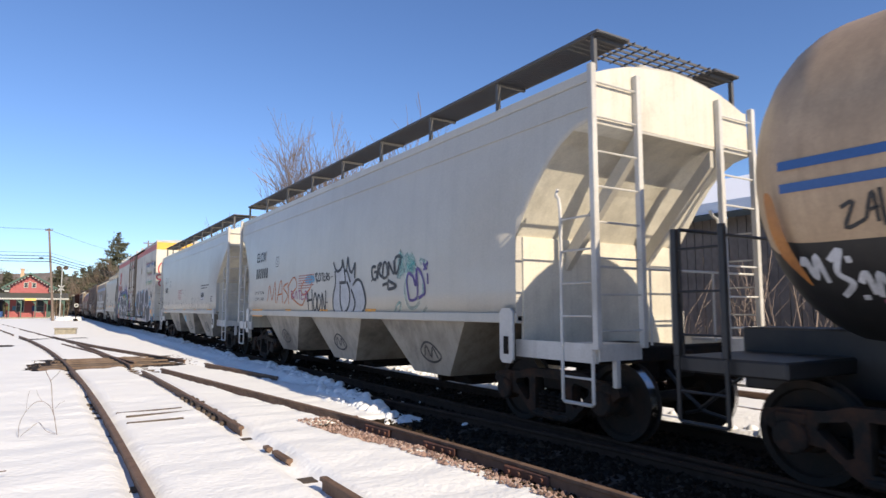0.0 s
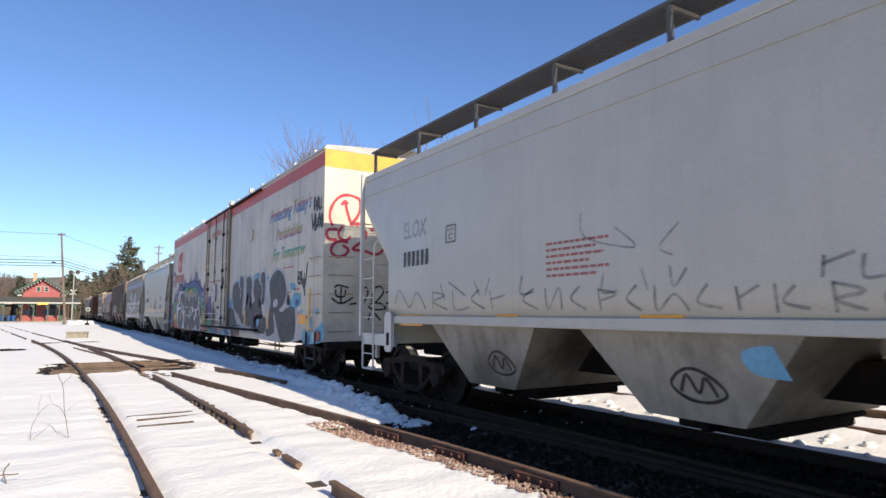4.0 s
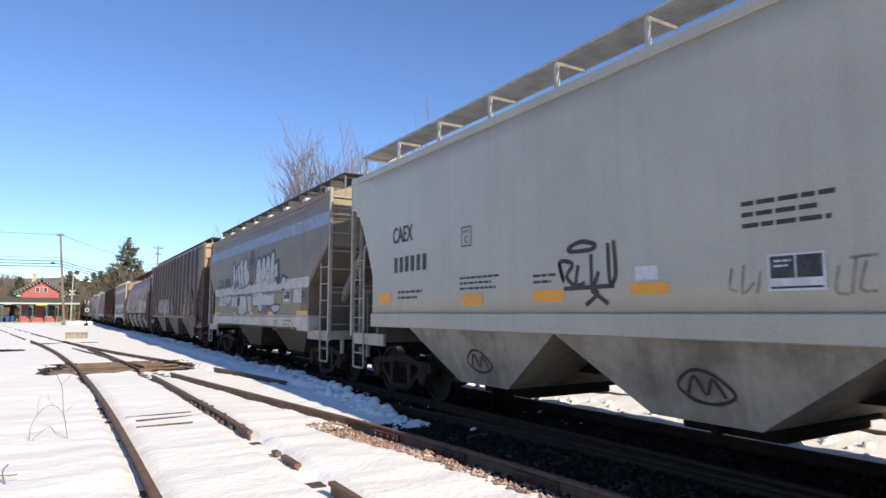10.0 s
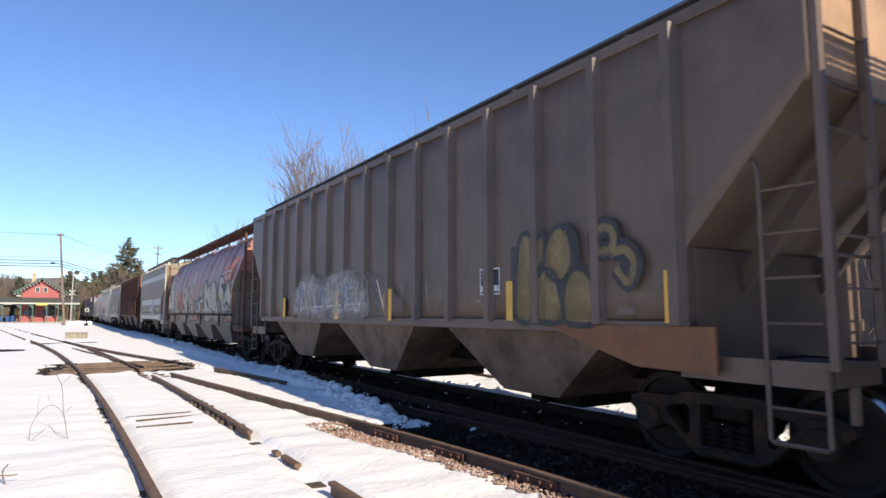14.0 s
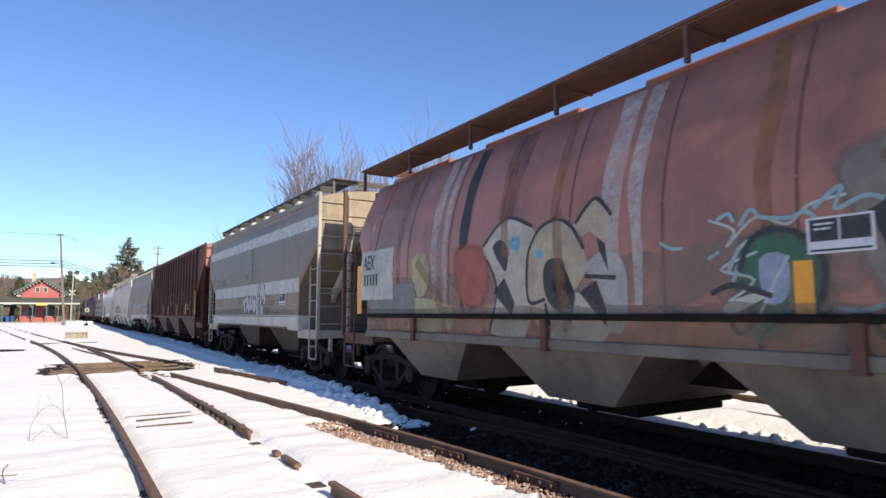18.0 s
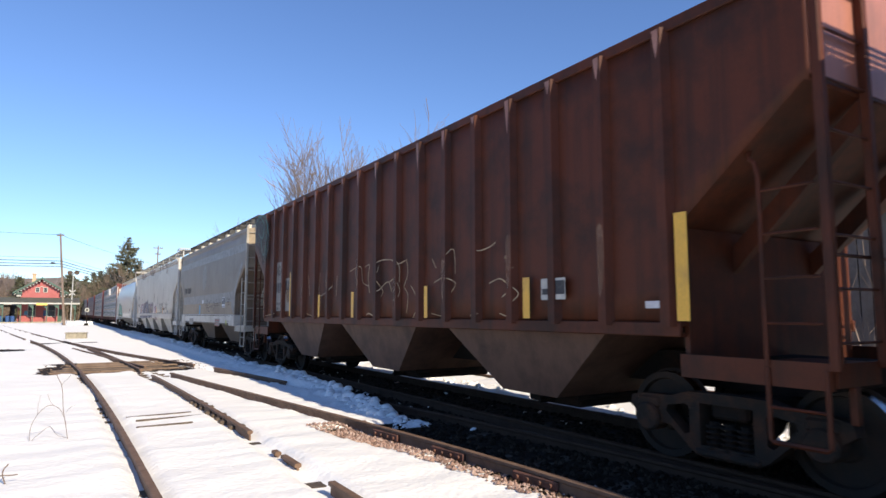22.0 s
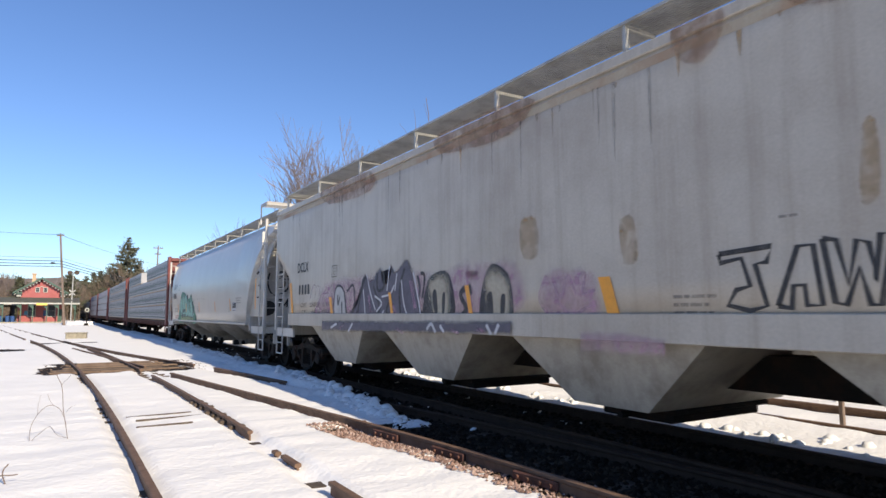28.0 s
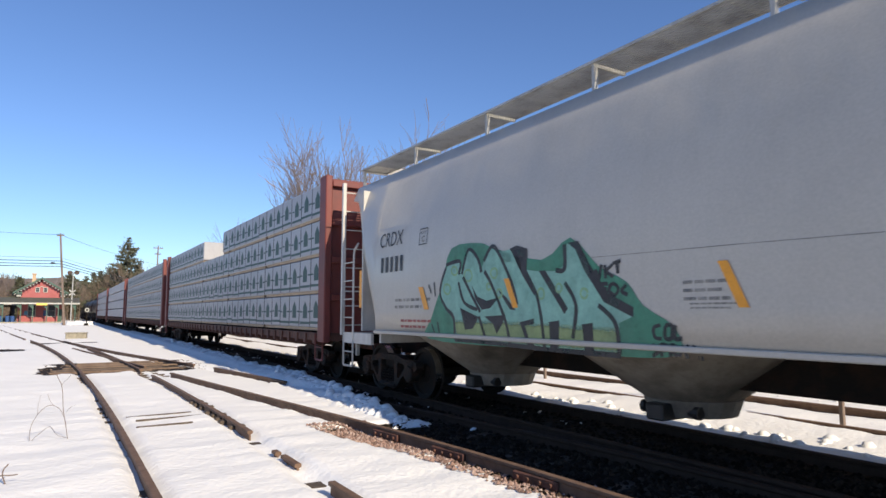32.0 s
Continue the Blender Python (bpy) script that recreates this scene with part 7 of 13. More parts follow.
s3.stroke("graffiti", [[(14.18, 2.33), (14.15, 2.19)], [(14.2, 2.24), (14.11, 2.28)], [(14.02, 2.22), (13.99, 2.04)], [(14.04, 2.11), (13.95, 2.16)], [(13.89, 2.42), (13.88, 2.24)], [(13.89, 2.33), (13.82, 2.34)], [(13.81, 2.41), (13.81, 2.24)], [(13.77, 2.24), (13.73, 2.37), (13.71, 2.24)], [(13.68, 2.24), (13.67, 2.36), (13.63, 2.24), (13.62, 2.37)], [(13.53, 2.35), (13.58, 2.3), (13.54, 2.23)], [(13.84, 2.16), (13.83, 2.02), (13.77, 2.04), (13.76, 2.17)], [(13.72, 2.17), (13.71, 2.03)], [(13.72, 2.1), (13.65, 2.04)], [(13.61, 2.16), (13.61, 2.02), (13.54, 2.03)]], 0.035, spray("chalk_lilac"), 0.0094)
s3.stroke("graffiti", [[(21.77, 3.66), (21.81, 3.59), (21.77, 3.49), (21.73, 3.57), (21.77, 3.66)], [(21.68, 3.66), (21.65, 3.46), (21.6, 3.63)], [(21.55, 3.65), (21.54, 3.45), (21.47, 3.44)], [(21.35, 3.59), (21.42, 3.58), (21.42, 3.45), (21.35, 3.43)], [(21.3, 3.41), (21.29, 3.58), (21.24, 3.42), (21.23, 3.58)], [(21.18, 3.39), (21.17, 3.56), (21.12, 3.4), (21.11, 3.56)], [(21.02, 3.54), (21.06, 3.47), (21.02, 3.38), (20.98, 3.45), (21.02, 3.54)]], 0.035, spray("spray_purple"), 0.006)
s3.stroke("graffiti", [[(21.85, 3.35), (21.84, 3.11), (21.78, 3.11)], [(21.73, 3.33), (21.73, 3.1), (21.67, 3.1)], [(21.62, 3.32), (21.62, 3.09), (21.56, 3.09)], [(21.51, 3.08), (21.51, 3.28), (21.46, 3.09), (21.45, 3.29)]], 0.035, spray("spray_purple"), 0.006)
s3.stroke("graffiti", [[(21.63, 3.04), (21.7, 3.02), (21.65, 2.93), (21.72, 2.88)], [(21.58, 3.06), (21.54, 2.86), (21.5, 3.03)], [(21.44, 3.06), (21.44, 2.86), (21.37, 2.86)], [(21.27, 3.02), (21.31, 2.95), (21.27, 2.85), (21.23, 2.94), (21.27, 3.02)], [(21.11, 3.01), (21.17, 2.99), (21.12, 2.91), (21.19, 2.85)], [(20.99, 3.0), (21.05, 2.98), (21.0, 2.9), (21.06, 2.85)], [(20.94, 3.02), (20.91, 2.83), (20.87, 3.0)], [(20.82, 3.01), (20.79, 2.83), (20.75, 2.99)]], 0.035, spray("spray_purple"), 0.006)
s3.blob("graffiti", [(20.45, 2.66), (20.51, 2.59), (20.62, 2.6), (20.68, 2.69), (20.62, 2.76), (20.5, 2.74)], spray("spray_purple"), 0.0062, k=3)
s3.blob("graffiti", [(20.69, 2.51), (20.74, 2.45), (20.83, 2.46), (20.88, 2.53), (20.83, 2.59), (20.74, 2.58)], spray("spray_purple"), 0.0062, k=3)
s3.blob("graffiti", [(20.89, 2.5), (20.93, 2.45), (21.02, 2.46), (21.06, 2.51), (21.01, 2.56), (20.93, 2.55)], spray("spray_purple"), 0.0062, k=3)
s3.stroke("graffiti", [[(19.9, 2.56), (19.6, 2.45)], [(19.79, 2.63), (19.71, 2.38)], [(19.63, 2.58), (19.87, 2.43)]], 0.05, spray("chalk_white"), 0.0098)
s3.stroke("graffiti", [[(20.1, 2.36), (19.85, 2.28)], [(20.01, 2.42), (19.94, 2.22)], [(19.87, 2.38), (20.07, 2.26)]], 0.05, spray("chalk_white"), 0.0098)
s3.rect("reflective_tape", 21.21, 21.31, 1.19, 2.13, M["yellow"], 0.0105)
s3.stroke("graffiti", [[(0.66, 4.24), (0.64, 3.94), (0.48, 4.14), (0.46, 3.9), (0.35, 4.17)], [(0.32, 4.19), (0.31, 3.92), (0.19, 3.93)], [(0.81, 3.88), (0.69, 3.55), (0.57, 3.86)], [(0.52, 3.82), (0.5, 3.57), (0.38, 3.56)], [(0.31, 3.82), (0.36, 3.53)], [(0.28, 3.84), (0.21, 3.54), (0.12, 3.78), (0.1, 3.55)], [(0.6, 3.47), (0.45, 3.48)]], 0.07, spray("ink"), 0.0066)
s3.stroke("graffiti", [[(1.74, 2.56), (1.59, 2.25), (1.46, 2.55), (1.67, 2.37)], [(1.43, 2.46), (1.31, 2.17), (1.18, 2.38)], [(1.29, 2.11), (1.14, 2.26), (1.06, 2.63), (1.01, 2.73)], [(1.22, 2.16), (1.18, 1.94)]], 0.055, spray("ink"), 0.0066)
s3.blob("graffiti", [(1.99, 2.19), (2.04, 2.14), (2.15, 2.14), (2.2, 2.21), (2.14, 2.27), (2.04, 2.26)], spray("sky_blue"), 0.0063, k=3)
s3.blob("graffiti", [(1.42, 1.95), (1.47, 1.89), (1.58, 1.89), (1.63, 1.97), (1.57, 2.03), (1.47, 2.02)], spray("sky_blue"), 0.0063, k=3)
s3.blob("graffiti", [(1.66, 1.88), (1.78, 1.75), (2.01, 1.75), (2.13, 1.9), (2.0, 2.04), (1.77, 2.03)], spray("sky_blue"), 0.0063, k=3)
s3.blob("graffiti", [(1.59, 1.79), (1.64, 1.74), (1.74, 1.74), (1.78, 1.8), (1.73, 1.86), (1.64, 1.85)], spray("spray_navy"), 0.0063, k=3)
s3.blob("graffiti", [(1.3, 1.57), (1.35, 1.51), (1.43, 1.51), (1.48, 1.57), (1.43, 1.62), (1.34, 1.62)], spray("sky_blue"), 0.0063, k=3)
s3.blob("graffiti", [(0.62, 1.32), (0.71, 1.2), (0.88, 1.19), (0.97, 1.31), (0.87, 1.43), (0.69, 1.44)], spray("sky_blue"), 0.0063, k=3)
s3.blob("graffiti", [(1.01, 1.05), (1.09, 0.95), (1.24, 0.93), (1.31, 1.03), (1.23, 1.14), (1.08, 1.14)], spray("sky_blue"), 0.0063, k=3)
s3.blob("graffiti", [(0.74, 0.92), (0.82, 0.8), (0.99, 0.78), (1.07, 0.89), (0.98, 1.01), (0.81, 1.02)], spray("spray_navy"), 0.0063, k=3)
s3.blob("graffiti", [(0.25, 1.56), (0.3, 1.5), (0.38, 1.5), (0.42, 1.56), (0.37, 1.63), (0.29, 1.62)], spray("sky_blue"), 0.0063, k=3)
s3.blob("graffiti", [(-0.05, 1.25), (0.0, 1.17), (0.1, 1.17), (0.15, 1.24), (0.09, 1.32), (-0.01, 1.33)], spray("sky_blue"), 0.0063, k=3)
s3.blob("graffiti", [(0.13, 1.02), (0.2, 0.92), (0.32, 0.91), (0.38, 1.0), (0.31, 1.1), (0.19, 1.11)], spray("spray_red"), 0.0063, k=3)
s3.blob("graffiti", [(0.38, 1.02), (0.46, 0.91), (0.61, 0.89), (0.68, 1.0), (0.6, 1.11), (0.45, 1.12)], spray("chalk_blue"), 0.0063, k=3)
s3.blob("graffiti", [(0.95, 1.44), (0.98, 1.4), (1.04, 1.39), (1.07, 1.43), (1.03, 1.48), (0.98, 1.48)], spray("spray_pink"), 0.0063, k=3)
s3.blob("graffiti", [(1.52, 1.54), (1.55, 1.5), (1.61, 1.5), (1.64, 1.54), (1.61, 1.58), (1.54, 1.58)], spray("spray_pink"), 0.0063, k=3)
s3.rect("reflective_tape", 17.8, 17.9, 1.15, 1.63, M["yellow"], 0.0105)
s3.rect("reflective_tape", 15.22, 15.32, 1.17, 1.64, M["yellow"], 0.0105)
s3.rect("reflective_tape", 12.54, 12.66, 1.71, 2.2, M["yellow"], 0.05)
s3.rect("warning_placard", 13.46, 13.77, 3.25, 3.57, M["orange"], 0.006)
s3.rect("vent_slot", 13.27, 13.33, 4.02, 4.38, spray("ink"), 0.006)
s3.blob("emblem", [(20.52, 4.09), (20.41, 4.36), (20, 4.45), (19.16, 4.49), (19.24, 4.04), (19.37, 3.51), (19.8, 3.53), (20.21, 3.54), (20.46, 3.75)], spray("logo_red"), 0.006, k=3)
s3.stroke("emblem", [[(20.1, 4.27), (20.05, 3.74)], [(20.37, 4.13), (19.79, 3.91)], [(20.27, 4.24), (19.84, 3.76)], [(19.84, 4.16), (20.32, 3.84)], [(19.87, 4), (19.74, 3.96), (19.77, 3.51)]], 0.032, spray("chalk_white"), 0.008)
s3.bars("company_name", 21.15, 3.03, 0.39, "##########", spray("logo_red"), 0.705)
s3.stroke("graffiti", [[(21.81, 3.65), (21.74, 3.43)], [(21.63, 3.68), (21.6, 3.4)], [(21.43, 3.62), (21.49, 3.41), (21.26, 3.39)], [(21.18, 3.51), (21.1, 3.32)], [(21.81, 3.19), (21.68, 3.01)], [(21.51, 3.21), (21.46, 2.94)], [(21.26, 3.17), (21.18, 2.9)], [(21.02, 3.05), (20.87, 2.82)]], 0.03, spray("spray_purple"), 0.006)
s3.rect("warning_placard", 20.55, 20.83, 1.28, 1.49, M["orange"], 0.0108)
s3.text("lettering", 4.26, 4.05, 0.37, 3.43, "Protecting Today's", spray("rainbow"), shear=0.35, bold=0.012)
s3.text("lettering", 3.62, 3.5, 0.31, 2.17, "Perishables", spray("rainbow"), shear=0.35, bold=0.012)
s3.text("lettering", 3.91, 2.96, 0.33, 2.71, "For Tomorrow", spray("rainbow"), shear=0.35, bold=0.012)
s3.lines("stencil_print", 2.88, 2.69, 0.04, [0.81], spray("red_small"))
s3.stroke("graffiti", [[(0.64, 4.01), (0.59, 4.24), (0.5, 4.02), (0.4, 4.24), (0.39, 3.99)], [(0.34, 4.18), (0.36, 3.98), (0.26, 3.97)], [(0.17, 4.19), (0.2, 3.94), (0.11, 3.94)], [(0.78, 3.79), (0.7, 3.49), (0.61, 3.78)], [(0.57, 3.77), (0.58, 3.52), (0.47, 3.52)], [(0.58, 3.64), (0.48, 3.64)], [(0.36, 3.73), (0.44, 3.66), (0.33, 3.58), (0.43, 3.5)], [(0.29, 3.47), (0.21, 3.72), (0.15, 3.45)], [(0.11, 3.71), (0.12, 3.46)], [(0.07, 3.7), (0.06, 3.47)]], 0.05, spray("ink"), 0.006)
s3.stroke("graffiti", [[(1.7, 2.55), (1.72, 2.32), (1.55, 2.24), (1.5, 2.46), (1.64, 2.55)], [(1.4, 2.55), (1.46, 2.26), (1.31, 2.28)], [(1.21, 2.5), (1.29, 2.28), (1.15, 2.23)], [(1, 2.73), (1.13, 2.39), (1.24, 2.08), (1.16, 1.95)], [(1.72, 2.39), (1.13, 2.3)]], 0.05, spray("ink"), 0.006)
s3.rect("reflective_tape", 0.81, 0.93, 1.13, 2.11, M["yellow"], 0.0105)
s3.rect("warning_placard", 1.03, 1.5, 1.27, 1.48, M["orange"], 0.006)
s3.blob("graffiti", [(2.13, 2.25), (1.96, 2.28), (1.91, 2.13), (2.08, 2.1)], spray("sky_blue"), 0.005, k=4)
s3.blob("graffiti", [(2.03, 1.92), (1.56, 1.97), (1.42, 1.77), (1.82, 1.68), (2.09, 1.78)], spray("sky_blue"), 0.005, k=4)
s3.blob("graffiti", [(1.24, 1.13), (0.67, 1.1), (-0.04, 1.3), (-0.04, 0.91), (1.22, 0.83)], spray("sky_blue"), 0.005, k=4)
s3.blob("graffiti", [(0.37, 1.09), (0.1, 1.12), (0.09, 0.92), (0.35, 0.91)], spray("spray_red"), 0.005, k=4)
s3.blob("graffiti", [(0.39, 1.63), (0.25, 1.63), (0.25, 1.5), (0.39, 1.5)], spray("sky_blue"), 0.005, k=4)
s3.blob("graffiti", [(5.72, 2.67), (5.26, 2.73), (5.29, 2.49), (5.67, 2.52)], spray("sky_blue"), 0.005, k=4)
s3.lines("stencil_print", 2.02, 2.1, 0.07, [0.46, 0.37, 0.42, 0.32], spray("red_small"))
s3.lines("stencil_print", 2.48, 2.04, 0.05, [0.29, 0.23, 0.27, 0.2], spray("faint_ink"))
s3.blob("graffiti", [(9, 1.69), (8.79, 2.08), (8.46, 2.45), (7.44, 2.73), (6.94, 2.75), (6.75, 2.62), (6.34, 2.71), (5.8, 2.64), (5.68, 2.51), (5.15, 2.63), (4.38, 2.69), (4.2, 2.52), (3.69, 2.76), (3.04, 2.7), (2.62, 2.43), (2.49, 2.11), (2.58, 1.77), (1.8, 1.69), (1.56, 1.52), (1.37, 0.96), (1.99, 0.83), (3.19, 0.76), (4.53, 0.82), (5.83, 0.91), (8.98, 1)], spray("chalk_lilac"), 0.0045, k=4)
s3.blob("graffiti", [(8.89, 1.8), (8.58, 2.45), (8.17, 2.63), (7.61, 2.56), (7.57, 2.75), (7.05, 2.7), (6.83, 2.34), (6.71, 2.71), (6.22, 2.68), (5.97, 2.51), (5.95, 2.25), (5.82, 2.45), (5.47, 2.6), (5.1, 2.46), (5.06, 2.71), (4.57, 2.68), (4.34, 2.58), (4.24, 2.56), (4.35, 0.93), (6.07, 0.94), (9.03, 1.09)], spray("chalk_lilac"), 0.0046, k=2)
s3.blob("graffiti", [(8.55, 2.16), (8.46, 2.41), (8.17, 2.54), (7.71, 2.54), (7.53, 2.43), (7.53, 2.68), (7.1, 2.65), (7.1, 1.88), (7.5, 1.88), (7.69, 1.98), (7.81, 1.87), (7.68, 1.76), (7.31, 1.6), (6.9, 1.33), (6.99, 1.2), (7.24, 1.23), (7.59, 1.44), (8.19, 1.64), (8.47, 1.86)], spray("spray_dark"), 0.0062, k=3)
s3.blob("graffiti", [(8.95, 1.65), (8.33, 1.66), (8.04, 1.37), (7.79, 1.14), (8.43, 1.14), (8.95, 1.2)], spray("spray_dark"), 0.0061, k=2)
s3.blob("graffiti", [(6.64, 2.64), (6.26, 2.64), (6.03, 2.48), (6.03, 2.21), (6.16, 1.95), (6.23, 1.73), (6.12, 1.35), (5.94, 1.15), (6.83, 1.17), (6.94, 1.51), (6.77, 1.74), (6.5, 1.85), (6.43, 2.02), (6.6, 2.2), (6.67, 2.45)], spray("spray_dark"), 0.0063, k=3)
s3.blob("graffiti", [(5.85, 2.35), (5.75, 2.52), (5.49, 2.57), (5.26, 2.52), (5.1, 2.35), (5.03, 2.67), (4.61, 2.65), (4.63, 1.86), (4.96, 1.79), (5.19, 1.94), (5.25, 1.85), (5.11, 1.7), (4.82, 1.58), (4.85, 1.5), (5.37, 1.48), (5.75, 1.46), (5.78, 1.29), (5.68, 1.14), (5.49, 1.13), (5.08, 1.34), (4.86, 1.4), (4.45, 1.4), (4.46, 1), (5.01, 0.94), (5.71, 0.97), (6.06, 1.17), (6.21, 1.46), (6.13, 1.67), (5.91, 1.83), (5.67, 1.92), (5.83, 2.13)], spray("spray_dark"), 0.0064, k=3)
s3.blob("graffiti", [(5.43, 1.28), (5.32, 1.37), (5.08, 1.35), (5.11, 1.25), (5.28, 1.14), (5.42, 1.18)], spray("sky_blue"), 0.008, k=4)
s3.stroke("graffiti", [[(5.06, 2.39), (4.95, 2.37), (4.83, 2.18), (4.99, 1.91)]], 0.05, spray("chalk_lilac"), 0.0074, k=1)
s3.stroke("graffiti", [[(7.8, 2.55), (7.38, 2.27), (7.46, 1.99)]], 0.05, spray("chalk_lilac"), 0.0074, k=1)
s3.blob("graffiti", [(7.59, 1.54), (7.5, 1.54), (7.5, 1.47), (7.59, 1.47)], spray("spray_pink"), 0.009, k=4)
s3.blob("graffiti", [(7.73, 1.45), (7.64, 1.46), (7.64, 1.38), (7.74, 1.38)], spray("spray_pink"), 0.009, k=4)
s3.blob("graffiti", [(5.55, 1.52), (5.49, 1.52), (5.49, 1.45), (5.56, 1.45)], spray("spray_pink"), 0.009, k=4)
s3.blob("graffiti", [(5.36, 1.55), (5.31, 1.55), (5.31, 1.51), (5.36, 1.51)], spray("spray_pink"), 0.009, k=4)
s3.blob("graffiti", [(6.53, 1.19), (6.46, 1.19), (6.46, 1.13), (6.53, 1.13)], spray("spray_pink"), 0.009, k=4)
s3.blob("graffiti", [(4.89, 1.29), (4.84, 1.29), (4.85, 1.25), (4.89, 1.25)], spray("spray_pink"), 0.009, k=4)
s3.blob("graffiti", [(5.9, 2.57), (5.78, 2.58), (5.8, 2.46), (5.91, 2.48)], spray("sky_blue"), 0.0052, k=4)
s3.blob("graffiti", [(5.74, 2.71), (5.64, 2.7), (5.66, 2.6), (5.74, 2.62)], spray("sky_blue"), 0.0052, k=4)
s3.blob("graffiti", [(4.73, 2.79), (4.6, 2.78), (4.62, 2.71), (4.71, 2.72)], spray("sky_blue"), 0.0052, k=4)
s3.blob("graffiti", [(4.42, 2.57), (4.27, 2.58), (4.28, 2.48), (4.41, 2.48)], spray("sky_blue"), 0.0052, k=4)
s3.blob("graffiti", [(6.72, 2.33), (6.62, 2.33), (6.66, 1.97), (6.74, 2.04)], spray("sky_blue"), 0.0052, k=4)
s3.blob("graffiti", [(8.89, 1.99), (8.58, 2), (8.51, 1.72), (8.85, 1.71)], spray("sky_blue"), 0.0052, k=4)
s3.blob("graffiti", [(7.8, 2.6), (7.61, 2.57), (7.64, 2.48), (7.8, 2.5)], spray("sky_blue"), 0.0052, k=4)
s3.soft("graffiti", [(12.5, 1.34), (12.45, 1.7), (12.34, 2.01), (12.16, 2.17), (11.95, 2.2), (11.81, 2.05), (11.71, 1.76), (11.71, 1.36)], "spray_purple", 0.0562, k=3, feather=0.12)
s3.soft("graffiti", [(13.08, 1.32), (12.71, 1.38), (12.16, 1.35), (11.71, 1.36), (11.73, 1.01), (13.09, 0.98)], "spray_green", 0.0566, k=2, feather=0.1)
s3.soft("graffiti", [(13.05, 1.92), (12.84, 1.95), (12.69, 1.71), (12.71, 1.33), (13.08, 1.32)], "spray_navy", 0.0564, k=3, feather=0.1)
s3.rect("label", 12.57, 12.9, 1.46, 1.68, spray("spray_black"), 0.058)
s3.stroke("graffiti", [[(11.89, 2.61), (11.87, 2.48), (11.92, 2.1)], [(12.31, 2.56), (12.31, 2.42)]], 0.05, spray("spray_black"), 0.058)
s3.blob("graffiti", [(4.16, 2.32), (3.93, 2.55), (3.45, 2.69), (2.98, 2.58), (2.67, 2.28), (2.63, 2.02), (2.77, 1.81), (3.16, 1.62), (2.66, 1.66), (1.93, 1.65), (1.93, 0.92), (3.03, 0.79), (3.32, 1.07), (3.5, 1.43), (3.66, 1.51), (3.73, 1.28), (3.59, 1.03), (4.17, 0.89), (4.41, 1), (4.15, 1.51), (4.03, 1.88)], spray("spray_dark"), 0.0068, k=4)
s3.blob("graffiti", [(3.71, 1.86), (3.41, 1.91), (3.36, 1.74), (3.71, 1.69)], spray("chalk_lilac"), 0.0078, k=4)
s3.blob("graffiti", [(3.19, 1.62), (2.86, 1.72), (2.66, 1.67), (2.93, 1.56)], spray("chalk_lilac"), 0.0078, k=2)
s3.blob("graffiti", [(3.72, 1.5), (3.59, 1.47), (3.25, 1.02), (3, 0.81), (3.47, 0.78), (4, 0.84), (3.59, 1.03)], spray("chalk_lilac"), 0.0078, k=3)
s3.rect("reflective_tape", 6.74, 6.87, 1.17, 1.62, M["yellow"], 0.0105)
s3.rect("reflective_tape", 4.18, 4.3, 1.1, 1.63, M["yellow"], 0.0105)
s3.blob("graffiti", [(2.3, 2.29), (2.12, 2.29), (2.1, 2.12), (2.28, 2.14)], spray("sky_blue"), 0.006, k=4)
s3.blob("graffiti", [(2.21, 1.9), (1.88, 1.92), (1.72, 1.69), (1.99, 1.59), (2.25, 1.71)], spray("sky_blue"), 0.0062, k=4)
s3.blob("graffiti", [(1.86, 1.85), (1.73, 1.86), (1.72, 1.71), (1.85, 1.72)], spray("spray_navy"), 0.0064, k=4)
s3.rect("warning_placard", 1.23, 1.65, 1.28, 1.51, M["orange"], 0.0062)
s3.bars("door_lettering", 12.04, 4.42, 0.2, "###### ######", spray("logo_red"), 0.623, lift=0.056)
s3.text("lettering", 12.21, 3.74, 0.12, 0.45, "OPENING", spray("logo_red"), lift=0.056)
s3.text("lettering", 12.18, 3.61, 0.1, 0.26, "H  11-4", spray("logo_red"), lift=0.056)
s3.text("lettering", 12.19, 3.48, 0.1, 0.32, "W  12-0", spray("logo_red"), lift=0.056)
s3.lines("stencil_print", 12.2, 2.69, 0.07, [2], spray("red_small"), lift=0.056)
s3.blob("graffiti", [(9.12, 1.67), (8.54, 1.67), (7.99, 1.17), (7.41, 1.17), (7.42, 1.12), (9.15, 1.09)], spray("spray_black"), 0.0061, k=2)
s3.blob("graffiti", [(12.48, 1.51), (12.42, 1.93), (12.26, 2.15), (12, 2.2), (11.83, 2.06), (11.77, 1.89), (11.63, 1.78), (11.63, 1.46), (11.42, 1.31), (11.46, 1.1), (12.49, 1.15)], spray("spray_purple"), 0.0563, k=3)
s3.blob("graffiti", [(11.58, 1.67), (11.53, 1.77), (11.44, 1.78), (11.39, 1.67), (11.43, 1.56), (11.54, 1.56)], spray("spray_purple"), 0.0563, k=3)
s3.blob("graffiti", [(11.98, 1.65), (11.66, 1.64), (11.67, 1.48), (11.92, 1.48)], spray("spray_black"), 0.0568, k=1)
s3.blob("graffiti", [(10.84, 1.76), (10.74, 1.79), (10.29, 1.78), (10.33, 1.69), (10.82, 1.69)], spray("spray_black"), 0.0568, k=1)
s3.blob("graffiti", [(10.78, 1.56), (10.71, 1.61), (10.65, 1.54), (10.7, 1.48), (10.77, 1.49)], spray("sky_blue"), 0.0566, k=3)
